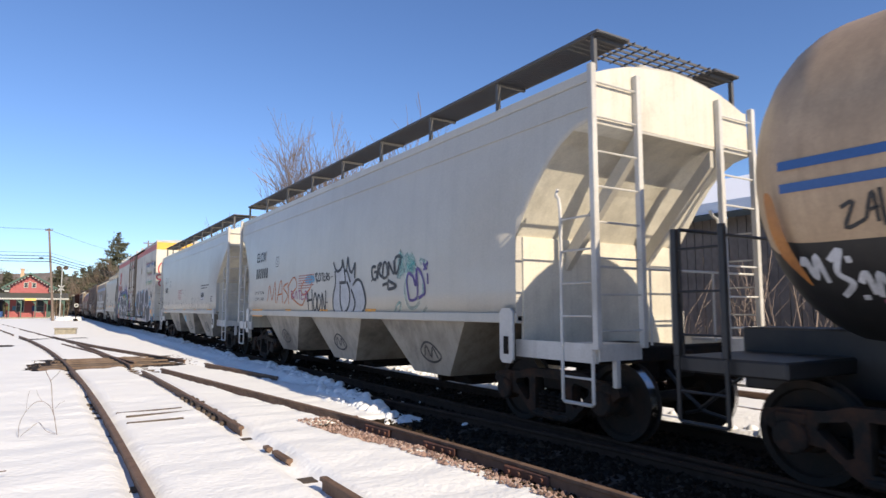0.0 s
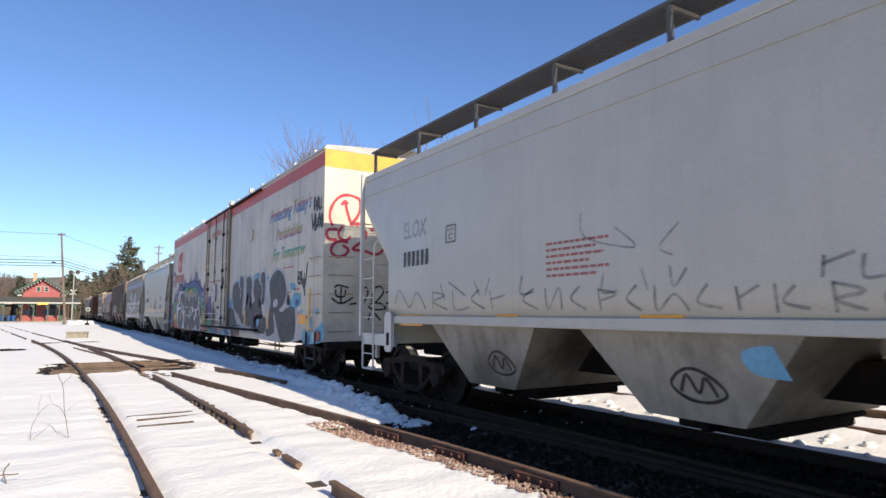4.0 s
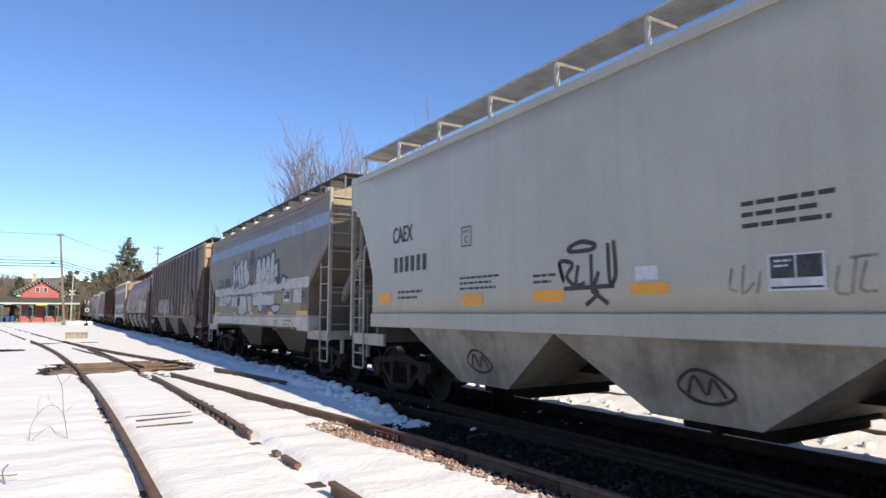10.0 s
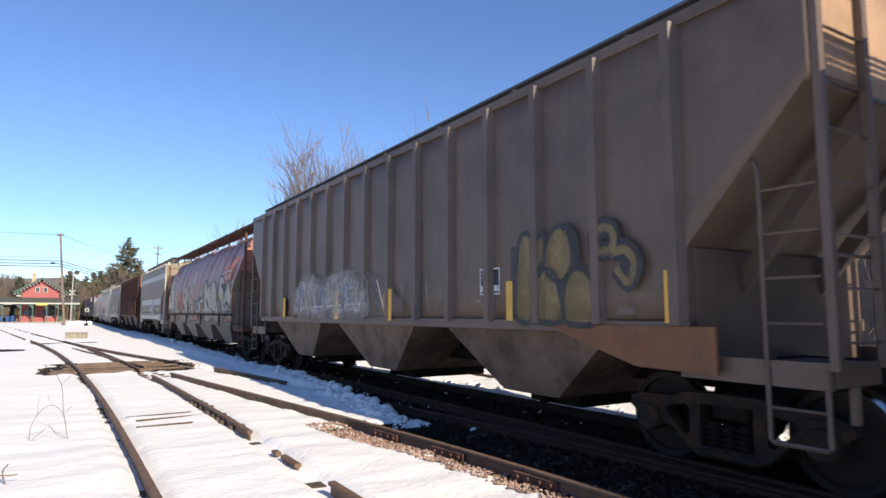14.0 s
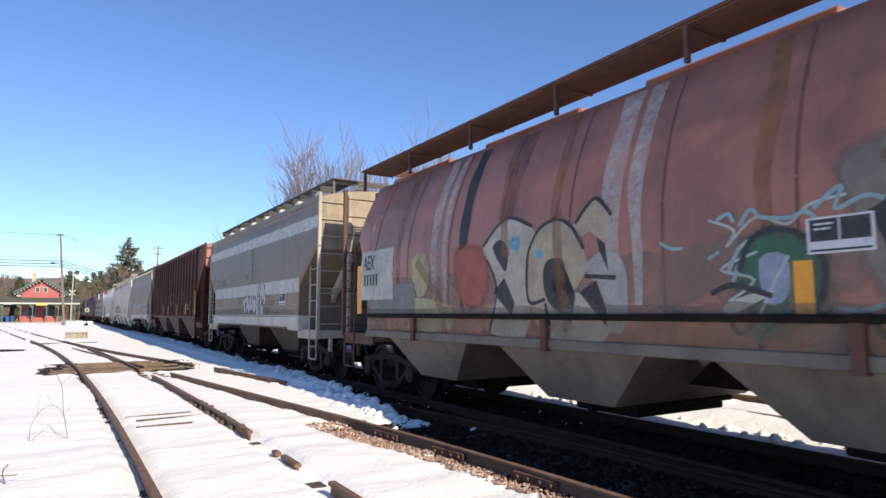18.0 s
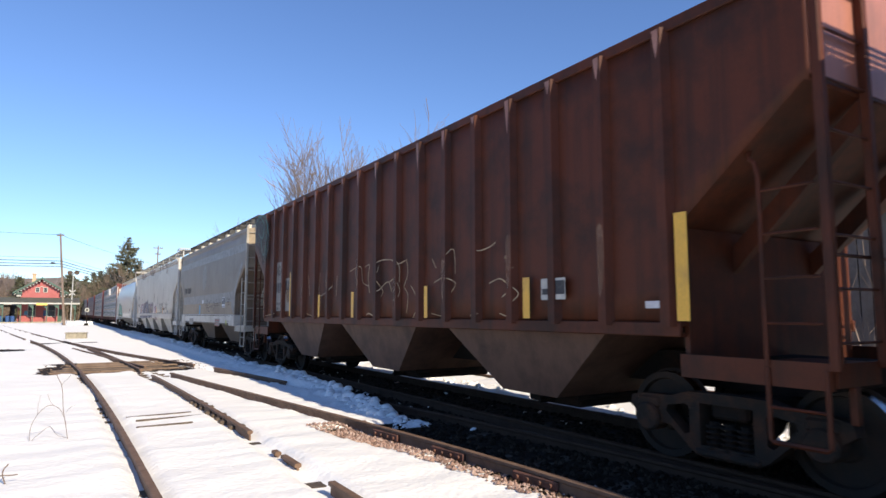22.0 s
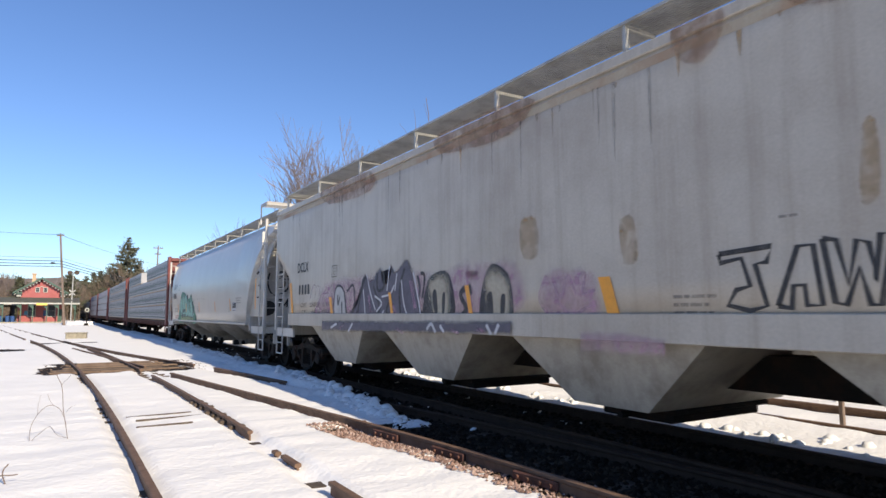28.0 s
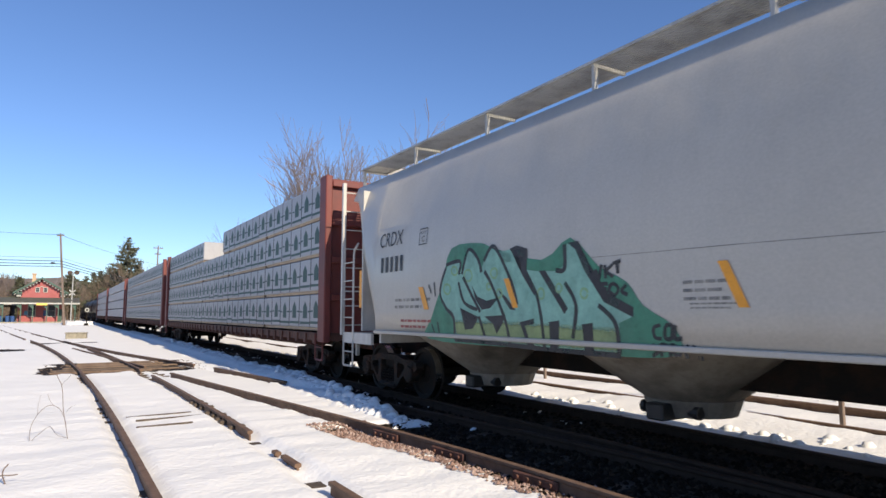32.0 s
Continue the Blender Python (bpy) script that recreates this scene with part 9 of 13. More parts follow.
s5.soft("graffiti", [(4.96, 1.76), (4.67, 1.76), (4.23, 1.74), (4.27, 1.58), (4.93, 1.54)], "purple_fade", 0.0066, k=4, feather=0.1)
s5.lines("stencil_print", 3.81, 1.33, 0.04, [0.43, 0.34, 0.4, 0.3], spray("red_small"), lift=0.045)
s5.lines("stencil_print", 3.01, 1.34, 0.05, [0.74, 0.59], spray("faint_ink"), lift=0.045)
s5.rect("label", 2.12, 2.2, 1.17, 1.34, spray("lime"), 0.045)
s5.lines("stencil_print", 2.58, 1.18, 0.05, [0.21], spray("faint_ink"), lift=0.045)
s5.rect("white_patch", 9.55, 10.78, 1.82, 2.33, spray("patch_white"), 0.0095)
s5.rect("white_patch", 7.7, 8.79, 1.77, 2.08, spray("patch_white"), 0.0095)
s5.rect("white_patch", 6.92, 8.03, 1.72, 2.07, spray("patch_white"), 0.0095)
s5.rect("white_patch", 5.07, 6.06, 1.78, 2.13, spray("patch_white"), 0.0095)
s5.rect("white_patch", 3.92, 5.04, 1.78, 2.07, spray("patch_white"), 0.0095)
s5.text("lettering", 10.8, 2.05, 0.12, 1.2, "LD LMT 234700 LB", spray("ink"), lift=0.0105)
s5.text("lettering", 10.8, 1.88, 0.12, 1.2, "LT WT  51300 LB", spray("ink"), lift=0.0105)
plate_box(s5, 8.23, 8.55, 1.79, 2.06, spray("ink"))
s5.lines("stencil_print", 7.97, 1.94, 0.05, [0.97, 0.78, 0.89], spray("ink"))
s5.text("lettering", 5.92, 2.03, 0.09, 0.48, "CAUTION", spray("ink"), lift=0.0105)
s5.lines("stencil_print", 5.92, 1.92, 0.05, [0.57, 0.46, 0.52], spray("ink"))
s5.text("lettering", 4.58, 2.03, 0.12, 0.49, "CAUTION", spray("ink"), lift=0.0105)
s5.lines("stencil_print", 4.73, 1.9, 0.05, [0.81, 0.65, 0.75], spray("ink"))
s5.rect("reflective_tape", 10.38, 11.46, 1.44, 1.58, M["yellow"], 0.011)
s5.rect("reflective_tape", 8.09, 8.51, 1.47, 1.58, M["yellow"], 0.011)
s5.rect("reflective_tape", 6, 6.46, 1.48, 1.59, M["yellow"], 0.011)
s5.rect("reflective_tape", 3.97, 4.45, 1.5, 1.59, M["yellow"], 0.011)
data_panel(s5, 2.54, 3.05, 1.8, 2.13)
s5.rect("white_patch", 1.65, 2.25, 1.8, 2.14, spray("patch_white"), 0.008)
s5.lines("stencil_print", 2.23, 2.01, 0.05, [0.5, 0.4, 0.46], spray("ink"))
s5.rect("white_patch", 1.14, 1.65, 1.6, 2.15, spray("patch_brown"), 0.006)
s5.stroke("graffiti", [[(1.59, 2.01), (1.52, 2.08), (1.49, 1.92), (1.63, 1.95)], [(1.46, 2.02), (1.36, 1.94)], [(1.36, 2.04), (1.48, 1.92)], [(1.3, 2.03), (1.29, 2.02)]], 0.04, spray("ink"), 0.009)
s5.stroke("graffiti", [[(2.76, 2.28), (3.19, 2.35)]], 0.43, spray("spray_black"), 0.0055)
s5.stroke("graffiti", [[(2.76, 2.28), (3.19, 2.35)]], 0.3, spray("bubble_white"), 0.007)
s5.rect("reflective_tape", 1.17, 2.01, 1.5, 1.6, M["yellow"], 0.011)
# graffiti on the brown ribbed hopper
s6.soft("graffiti", [(12.04, 1.45), (12.01, 2.23), (11.24, 2.47), (10.56, 2.33), (9.77, 2.36), (9.21, 2.41), (8.56, 2.43), (7.92, 2.27), (7.44, 2.11), (7.06, 1.92), (7.03, 1.48)], "faint_white", 0.066, k=3, feather=0.08)
s6.stroke("graffiti", [[(11.79, 1.48), (11.56, 2.28), (10.95, 1.66), (10.62, 2.29), (10.52, 1.51)], [(10.1, 2.26), (10.12, 1.51)], [(9.77, 2.14), (9.49, 1.65), (9.38, 2.28)], [(9.12, 1.54), (8.97, 2.31), (8.55, 1.69), (8.23, 2.29), (8.16, 1.51)], [(7.92, 2.06), (7.62, 1.68), (7.87, 1.51)], [(7.44, 2.04), (7.17, 1.58)]], 0.045, spray("spray_black"), 0.068)
s6.stroke("graffiti", [[(11.23, 2.2), (10.83, 1.57)], [(10.32, 2.25), (10.24, 1.6)], [(9.26, 2.22), (9.05, 1.69)], [(8.34, 2.08), (8.54, 1.57)], [(7.72, 2.14), (7.44, 1.63)], [(11.87, 1.66), (8.33, 1.73)]], 0.035, spray("chalk_white"), 0.069)
s6.soft("graffiti", [(7.49, 1.86), (7.2, 1.96), (7.1, 1.58), (7.42, 1.49)], "spray_orange", 0.067, k=4, feather=0.05)
s6.stroke("graffiti", [[(6.74, 2.01), (6.79, 1.5)], [(6.5, 2.17), (6.2, 2.07), (6.27, 1.54)], [(5.98, 2.14), (5.84, 1.54)], [(5.61, 2.04), (5.51, 1.8), (5.67, 1.58)]], 0.05, spray("faint_white"), 0.066)
s6.stroke("graffiti", [[(3.69, 2.38), (3.72, 1.51)], [(2.76, 2.52), (2.63, 2.38), (2.61, 2.1)]], 0.14, spray("spray_black"), 0.0655)
s6.blob("graffiti", [(3.68, 1.51), (3.63, 2.31), (3.52, 2.52), (3.37, 2.47), (3.35, 2.22), (3.24, 2.45), (3.12, 2.44), (3.12, 2.2), (3.23, 2.04), (3.34, 1.87), (3.31, 1.48)], spray("mustard_fade"), 0.0665, k=4)
s6.stroke("graffiti", [[(3.68, 1.51), (3.63, 2.31), (3.52, 2.52), (3.37, 2.47), (3.35, 2.22), (3.24, 2.45), (3.12, 2.44), (3.12, 2.2), (3.23, 2.04), (3.34, 1.87), (3.31, 1.48), (3.68, 1.51)]], 0.07, spray("spray_black"), 0.0675)
s6.blob("graffiti", [(3.1, 2.03), (3.11, 2.32), (2.97, 2.51), (2.8, 2.54), (2.69, 2.41), (2.64, 2.16), (2.7, 2), (2.86, 1.9)], spray("mustard_fade"), 0.067, k=4)
s6.stroke("graffiti", [[(3.1, 2.03), (3.11, 2.32), (2.97, 2.51), (2.8, 2.54), (2.69, 2.41), (2.64, 2.16), (2.7, 2), (2.86, 1.9), (3.1, 2.03)]], 0.07, spray("spray_black"), 0.068)
s6.blob("graffiti", [(3.35, 1.51), (3.3, 1.92), (3.1, 2.06), (2.93, 1.96), (2.83, 1.68), (2.84, 1.45), (3.28, 1.44)], spray("mustard_fade"), 0.0675, k=4)
s6.stroke("graffiti", [[(3.35, 1.51), (3.3, 1.92), (3.1, 2.06), (2.93, 1.96), (2.83, 1.68), (2.84, 1.45), (3.28, 1.44), (3.35, 1.51)]], 0.07, spray("spray_black"), 0.0685)
s6.blob("graffiti", [(2.78, 1.45), (2.79, 1.84), (2.62, 2.05), (2.43, 1.98), (2.32, 1.77), (2.29, 1.45)], spray("mustard_fade"), 0.068, k=4)
s6.stroke("graffiti", [[(2.78, 1.45), (2.79, 1.84), (2.62, 2.05), (2.43, 1.98), (2.32, 1.77), (2.29, 1.45), (2.78, 1.45)]], 0.07, spray("spray_black"), 0.069)
s6.stroke("graffiti", [[(2.27, 2.13), (2.29, 2.39), (2.14, 2.45), (2.03, 2.36), (2.07, 2.21), (2.24, 2.2)], [(2.07, 2.16), (1.88, 2.19), (1.76, 2.04), (1.85, 1.85), (2, 2.01)]], 0.22, spray("spray_black"), 0.0665)
s6.stroke("graffiti", [[(2.27, 2.13), (2.29, 2.39), (2.14, 2.45), (2.03, 2.36), (2.07, 2.21), (2.24, 2.2)], [(2.07, 2.16), (1.88, 2.19), (1.76, 2.04), (1.85, 1.85), (2, 2.01)]], 0.09, spray("mustard_fade"), 0.068)
data_panel(s6, 4.08, 4.54, 1.79, 2.15)
s6.lines("stencil_print", 4.57, 1.68, 0.06, [0.54], spray("faint_white"), lift=0.066)
s6.rect("label", 1.77, 1.99, 1.53, 1.61, spray("faint_white"), 0.066)
s6.rect("reflective_tape", 3.74, 3.87, 1.45, 1.95, M["yellow"], 0.07)
s6.rect("reflective_tape", 1.28, 1.41, 1.45, 1.95, M["yellow"], 0.07)
s6.rect("reflective_tape", 9.55, 9.76, 1.42, 2.01, M["yellow"], 0.07)
s6.rect("reflective_tape", 7.13, 7.29, 1.42, 1.96, M["yellow"], 0.07)
s6.rect("reflective_tape", 13.09, 13.3, 1.45, 1.93, M["yellow"], 0.07)
# faded graffiti on the oxide red hopper
s7.soft("graffiti", [(6.45, 2.74), (5.85, 2.85), (5.06, 2.63), (4.4, 2.86), (3.85, 2.64), (3.49, 2.6), (3.34, 2.88), (2.98, 2.9), (2.62, 2.75), (2.34, 2.51), (2.13, 2.44), (2.06, 2.62), (1.8, 2.63), (1.5, 2.32), (1.31, 2.1), (1.25, 1.8), (1.33, 1.39), (2.46, 1.35), (2.59, 1.18), (3.88, 1.15), (5.79, 1.29), (6.26, 1.67), (6.43, 2.29)], "piece_shade", 0.0044, k=3, feather=0.08)
s7.blob("graffiti", [(6.17, 1.97), (6.1, 2.53), (5.87, 2.78), (5.57, 2.65), (5.43, 2.39), (5.05, 2.59), (4.67, 2.34), (4.6, 2.62), (4.31, 2.72), (3.95, 2.53), (3.71, 2.23), (3.62, 1.87), (3.41, 1.6), (3.38, 1.25), (3.83, 1.24), (4.37, 1.43), (4.93, 1.27), (5.78, 1.31)], spray("piece_cream"), 0.0052, k=3)
s7.blob("graffiti", [(3.33, 2.6), (3.32, 2.8), (3.06, 2.88), (2.71, 2.78), (2.4, 2.5), (2.61, 2.59), (2.9, 2.67), (2.96, 2.53), (2.69, 2.41), (2.51, 2.21), (2.49, 1.97), (2.63, 1.89), (2.23, 1.73), (2.16, 1.59), (2.64, 1.51), (2.92, 1.63), (3.04, 1.88), (3.16, 2.08), (3.29, 2.28)], spray("piece_cream"), 0.0053, k=3)
s7.blob("graffiti", [(2.36, 2.25), (2.02, 2.39), (1.94, 2.56), (1.77, 2.56), (1.53, 2.3), (1.34, 2.09), (1.4, 1.96), (1.61, 1.79), (1.85, 1.86), (2.18, 1.89), (2.47, 1.86), (2.43, 2.09)], spray("piece_cream"), 0.0054, k=3)
s7.blob("graffiti", [(2.4, 1.74), (1.83, 1.77), (1.89, 1.58), (2.3, 1.6)], spray("piece_grey_light"), 0.0056, k=1)
s7.blob("graffiti", [(1.87, 1.51), (1.48, 1.59), (1.32, 1.49), (1.36, 1.38), (1.85, 1.38)], spray("mustard_pale"), 0.0056, k=3)
s7.blob("graffiti", [(3.78, 1.51), (3.51, 1.61), (3.19, 1.51), (2.64, 1.51), (2.54, 1.34), (2.62, 1.19), (3.73, 1.16)], spray("piece_cream"), 0.0051, k=3)
s7.blob("graffiti", [(2.92, 2.12), (2.65, 2.28), (2.54, 2.12), (2.58, 1.95), (2.82, 1.94)], spray("mustard_pale"), 0.0058, k=3)
s7.blob("graffiti", [(6.15, 2.62), (5.95, 2.76), (5.69, 2.58), (5.76, 2.25), (6.05, 2.22)], spray("mustard_pale"), 0.0058, k=3)
s7.blob("graffiti", [(2.94, 2.55), (2.8, 2.64), (2.53, 2.56), (2.3, 2.42), (2.09, 2.38), (2.26, 2.27), (2.47, 2.1), (2.51, 2.27), (2.65, 2.39), (2.79, 2.45)], spray("spray_black"), 0.0066, k=2)
s7.blob("graffiti", [(2.3, 1.88), (2.08, 1.96), (1.86, 2.01), (1.91, 1.93), (1.73, 1.88), (1.79, 1.81), (2.05, 1.84)], spray("spray_black"), 0.0066, k=1)
s7.blob("graffiti", [(2.99, 1.99), (2.84, 1.94), (2.78, 1.8), (2.61, 1.63), (2.7, 1.58), (2.93, 1.7), (3.08, 1.89)], spray("spray_black"), 0.0066, k=2)
s7.blob("graffiti", [(3.68, 2.37), (3.48, 2.56), (3.37, 2.48), (3.49, 2.31), (3.43, 2.04), (3.58, 2.0), (3.68, 2.16)], spray("spray_black"), 0.0066, k=2)
s7.blob("graffiti", [(6.29, 2.28), (5.99, 2.43), (6.02, 2.09), (5.77, 1.71), (6.09, 1.77)], spray("spray_black"), 0.0066, k=1)
s7.blob("graffiti", [(4.24, 1.66), (4.05, 1.63), (4.01, 1.51), (4.19, 1.43), (4.33, 1.53)], spray("spray_black"), 0.0066, k=3)
s7.blob("graffiti", [(5.77, 2.18), (5.54, 2.13), (5.11, 1.93), (4.94, 1.72), (5.21, 1.75)], spray("spray_black"), 0.0066, k=1)
s7.blob("graffiti", [(2.25, 1.58), (1.98, 1.53), (1.82, 1.59), (1.94, 1.42), (2.04, 1.45)], spray("spray_black"), 0.0066, k=1)
s7.blob("graffiti", [(1.38, 1.91), (1.27, 1.84), (1.32, 1.59), (1.41, 1.64)], spray("spray_black"), 0.0064, k=1)
s7.blob("graffiti", [(2.65, 1.42), (2.48, 1.51), (2.49, 1.17), (2.61, 1.15)], spray("spray_black"), 0.0064, k=1)
s7.blob("graffiti", [(3.2, 1.18), (2.94, 1.22), (2.72, 1.16), (3.12, 1.11)], spray("spray_black"), 0.0068, k=1)
s7.stroke("graffiti", [[(3.33, 2.58), (3.34, 2.78), (3.06, 2.89), (2.68, 2.77), (2.36, 2.48), (2.13, 2.43), (1.98, 2.54), (2.03, 2.68)], [(1.96, 2.69), (1.77, 2.57), (1.53, 2.32), (1.33, 2.1), (1.39, 1.97), (1.6, 1.79)], [(1.3, 1.83), (1.5, 1.75), (1.7, 1.64), (1.49, 1.59), (1.33, 1.49)], [(2.96, 2.53), (2.68, 2.4), (2.5, 2.18), (2.48, 1.97)], [(3.35, 2.02), (3.15, 2.0), (2.99, 2.06)]], 0.06, spray("spray_black"), 0.0072)
s7.stroke("graffiti", [[(4.64, 2.4), (4.57, 2.66), (4.29, 2.74), (3.93, 2.53), (3.71, 2.23), (3.62, 1.87), (3.75, 1.74), (4.07, 1.87), (4.34, 2.08), (4.38, 2.27), (4.19, 2.3), (4.06, 2.19), (4.13, 2.01)], [(5.22, 2.61), (4.8, 2.3), (4.59, 2.56)], [(4.8, 2.3), (4.65, 1.96)], [(5.29, 2.06), (4.94, 1.73), (4.36, 1.68)], [(4.63, 1.95), (4.42, 1.68), (4.16, 1.61)], [(6.06, 2.44), (5.89, 2.79), (5.56, 2.63), (5.26, 2.55)], [(3.81, 1.57), (3.87, 1.37), (3.73, 1.17), (3.3, 1.13)], [(3.84, 2.22), (3.77, 1.91)], [(4.92, 1.65), (4.96, 1.27)], [(2.67, 1.86), (2.19, 1.71)], [(2.27, 2.24), (2.15, 1.95)]], 0.035, spray("spray_black"), 0.0072)
s7.stroke("graffiti", [[(1.8, 2.51), (1.55, 2.27), (1.39, 2.08)], [(1.68, 1.94), (1.74, 1.98), (1.77, 1.93)], [(1.46, 1.71), (1.64, 1.63)]], 0.03, spray("chalk_white"), 0.0078)
s7.stroke("graffiti", [[(6.17, 2.71), (5.99, 2.26), (5.84, 1.66), (5.76, 1.25)], [(4.64, 2.4), (4.5, 1.94)], [(3.26, 2.8), (3.34, 2.41), (3.27, 2.02)]], 0.07, spray("rust_streak"), 0.008)
s7.stroke("graffiti", [[(4.44, 2.75), (4.39, 2.88), (4.3, 2.77)], [(2.54, 3.0), (2.44, 2.73), (2.36, 2.89), (2.29, 2.71)], [(2.23, 2.92), (2.14, 2.77)], [(2.09, 2.94), (2.0, 2.78)], [(1.79, 2.91), (1.88, 2.84), (1.78, 2.76), (1.83, 2.69)], [(1.64, 2.63), (1.49, 2.55), (1.38, 2.59), (1.3, 2.65), (1.24, 2.54)], [(3.21, 2.96), (2.54, 3.01), (1.97, 3.02), (1.74, 3.02)]], 0.05, spray("chalk_faint"), 0.0062)
s7.stroke("graffiti", [[(7.59, 2.37), (7.34, 2.25), (7.42, 2.11), (7.14, 2.34), (6.88, 2.25), (6.7, 2.38), (6.43, 2.42)], [(7.14, 2.05), (7.48, 1.92), (7.18, 1.82), (7.42, 1.64)], [(6.88, 2.0), (7.02, 1.77), (7.14, 1.54)]], 0.025, spray("chalk_faint"), 0.0064)
s7.blob("graffiti", [(11.08, 2.45), (10.59, 2.77), (10.05, 2.61), (9.98, 2.42), (10.11, 2.23), (10.16, 1.97), (10.08, 1.67), (10.22, 1.24), (10.95, 1.29), (10.77, 1.85), (10.97, 2.26)], spray("piece_cream"), 0.0052, k=2)
s7.blob("graffiti", [(10.12, 2.07), (9.93, 2.54), (9.57, 2.62), (9.28, 2.46), (9.12, 2.17), (9.13, 1.99), (9.4, 1.7), (9.52, 1.49), (9.73, 1.37), (10.03, 1.47)], spray("piece_tan"), 0.0053, k=3)
s7.blob("graffiti", [(9.33, 2.53), (9.0, 2.79), (8.75, 2.58), (8.73, 2.39), (8.84, 2.28), (9.05, 2.44), (9.2, 2.38)], spray("piece_tan"), 0.0054, k=1)
s7.blob("graffiti", [(9.3, 1.78), (8.83, 1.52), (8.9, 1.23), (9.74, 1.22), (9.6, 1.45)], spray("piece_cream"), 0.0052, k=2)
s7.blob("graffiti", [(9.13, 2.04), (8.92, 2.19), (8.66, 2.15), (8.54, 1.87), (8.61, 1.37), (8.82, 1.4), (8.98, 1.85)], spray("piece_grey_light"), 0.0051, k=3)
s7.blob("graffiti", [(9.84, 1.93), (9.8, 2.13), (9.65, 2.19), (9.5, 2.16), (9.46, 2.07), (9.64, 2.0), (9.73, 1.89), (9.61, 1.7), (9.42, 1.7), (9.31, 1.78), (9.32, 1.64), (9.57, 1.55), (9.77, 1.7)], spray("spray_black"), 0.0066, k=2)
s7.blob("graffiti", [(8.95, 2.37), (8.83, 2.28), (8.79, 1.98), (8.92, 2.22)], spray("spray_black"), 0.0066, k=1)
s7.blob("graffiti", [(9.23, 1.77), (8.97, 1.9), (8.84, 1.6), (8.84, 1.4), (8.97, 1.52)], spray("spray_black"), 0.0066, k=1)
s7.blob("graffiti", [(10.85, 1.82), (10.6, 2.0), (10.39, 1.67), (10.46, 1.51)], spray("spray_black"), 0.0066, k=1)
s7.blob("graffiti", [(10.86, 2.42), (10.68, 2.51), (10.51, 2.35), (10.56, 2.08), (10.69, 2.18)], spray("spray_black"), 0.0064, k=2)
s7.soft("graffiti", [(11.8, 2.46), (11.2, 2.47), (10.96, 2.14), (11.06, 1.68), (11.56, 1.62), (11.77, 1.95)], "spray_red", 0.0058, k=3, feather=0.1)
s7.blob("graffiti", [(13.14, 2.39), (12.67, 2.49), (12.56, 1.99), (12.91, 1.79)], spray("mustard_pale"), 0.0054, k=2)
s7.blob("graffiti", [(13.21, 1.8), (11.92, 1.64), (11.93, 1.32), (13.11, 1.28)], spray("mustard_pale"), 0.0052, k=2)
s7.blob("graffiti", [(10.48, 2.48), (10.29, 2.51), (10.3, 2.33), (10.45, 2.37)], spray("sky_blue"), 0.006, k=3)
s7.blob("graffiti", [(9.59, 2.05), (9.5, 2.07), (9.49, 1.93), (9.57, 1.89)], spray("sky_blue"), 0.006, k=3)
s7.blob("graffiti", [(9.98, 2.31), (9.83, 2.27), (9.92, 2.18)], spray("sky_blue"), 0.006, k=3)
s7.stroke("graffiti", [[(11.08, 2.45), (10.59, 2.78), (10.04, 2.61)], [(10.15, 1.92), (10.11, 2.27), (9.93, 2.54), (9.72, 2.63), (9.54, 2.63), (9.32, 2.5), (9.15, 2.25)], [(10.15, 1.92), (10.09, 1.67), (9.81, 1.71)], [(9.81, 1.66), (9.74, 1.4)], [(9.28, 2.55), (9.0, 2.8), (8.74, 2.58)], [(9.14, 1.95), (8.69, 1.91)], [(9.32, 1.78), (9.39, 1.43)], [(10.97, 2.26), (10.77, 1.85), (10.95, 1.29)]], 0.045, spray("spray_black"), 0.0072)
s7.stroke("graffiti", [[(9.6, 2.75), (9.56, 2.17), (9.49, 1.7), (9.42, 1.34)], [(10.65, 3.58), (10.63, 2.79), (10.55, 2.27)], [(12.95, 2.38), (12.3, 1.78), (12.08, 1.25)]], 0.16, spray("rust_streak"), 0.008)
data_panel(s7, 6.25, 6.73, 1.99, 2.27)
s7.rect("reflective_tape", 6.7, 6.85, 1.5, 1.95, M["orange"], 0.008)
s7.rect("reflective_tape", 1.28, 1.35, 1.76, 2.46, M["orange"], 0.009)
s7.rect("white_patch", 13.8, 15.14, 1.79, 2.7, spray("patch_pale"), 0.006)
s7.text("reporting_mark", 15.04, 2.35, 0.27, 0.5, "AEX", spray("ink"), lift=0.0105, bold=0.02)
s7.bars("reporting_mark", 14.98, 2.05, 0.21, "#####", spray("ink"), 0.6)
s7.rect("white_patch", 13, 14.75, 1.49, 2.04, spray("patch_dark"), 0.0055)
s7.lines("stencil_print", 14.66, 1.84, 0.11, [1.7, 1.3], spray("faint_ink"))
s7.soft("graffiti", [(7.33, 1.95), (7.19, 2.18), (6.92, 2.23), (6.69, 2.1), (6.61, 1.82), (6.72, 1.52), (7.14, 1.29), (7.22, 1.61)], "spray_dkgreen", 0.0056, k=3, feather=0.14)
s7.blob("graffiti", [(6.88, 1.87), (6.76, 1.91), (6.76, 1.65), (6.89, 1.58)], spray("mustard_fade"), 0.0064, k=3)
s7.blob("graffiti", [(7.13, 1.98), (6.91, 2.01), (6.89, 1.7), (7.08, 1.61)], spray("patch_blue"), 0.0062, k=3)
s7.blob("graffiti", [(7.47, 1.61), (7.22, 1.7), (7, 1.72), (7.17, 1.63), (7.43, 1.52)], spray("patch_pale"), 0.0066, k=2)
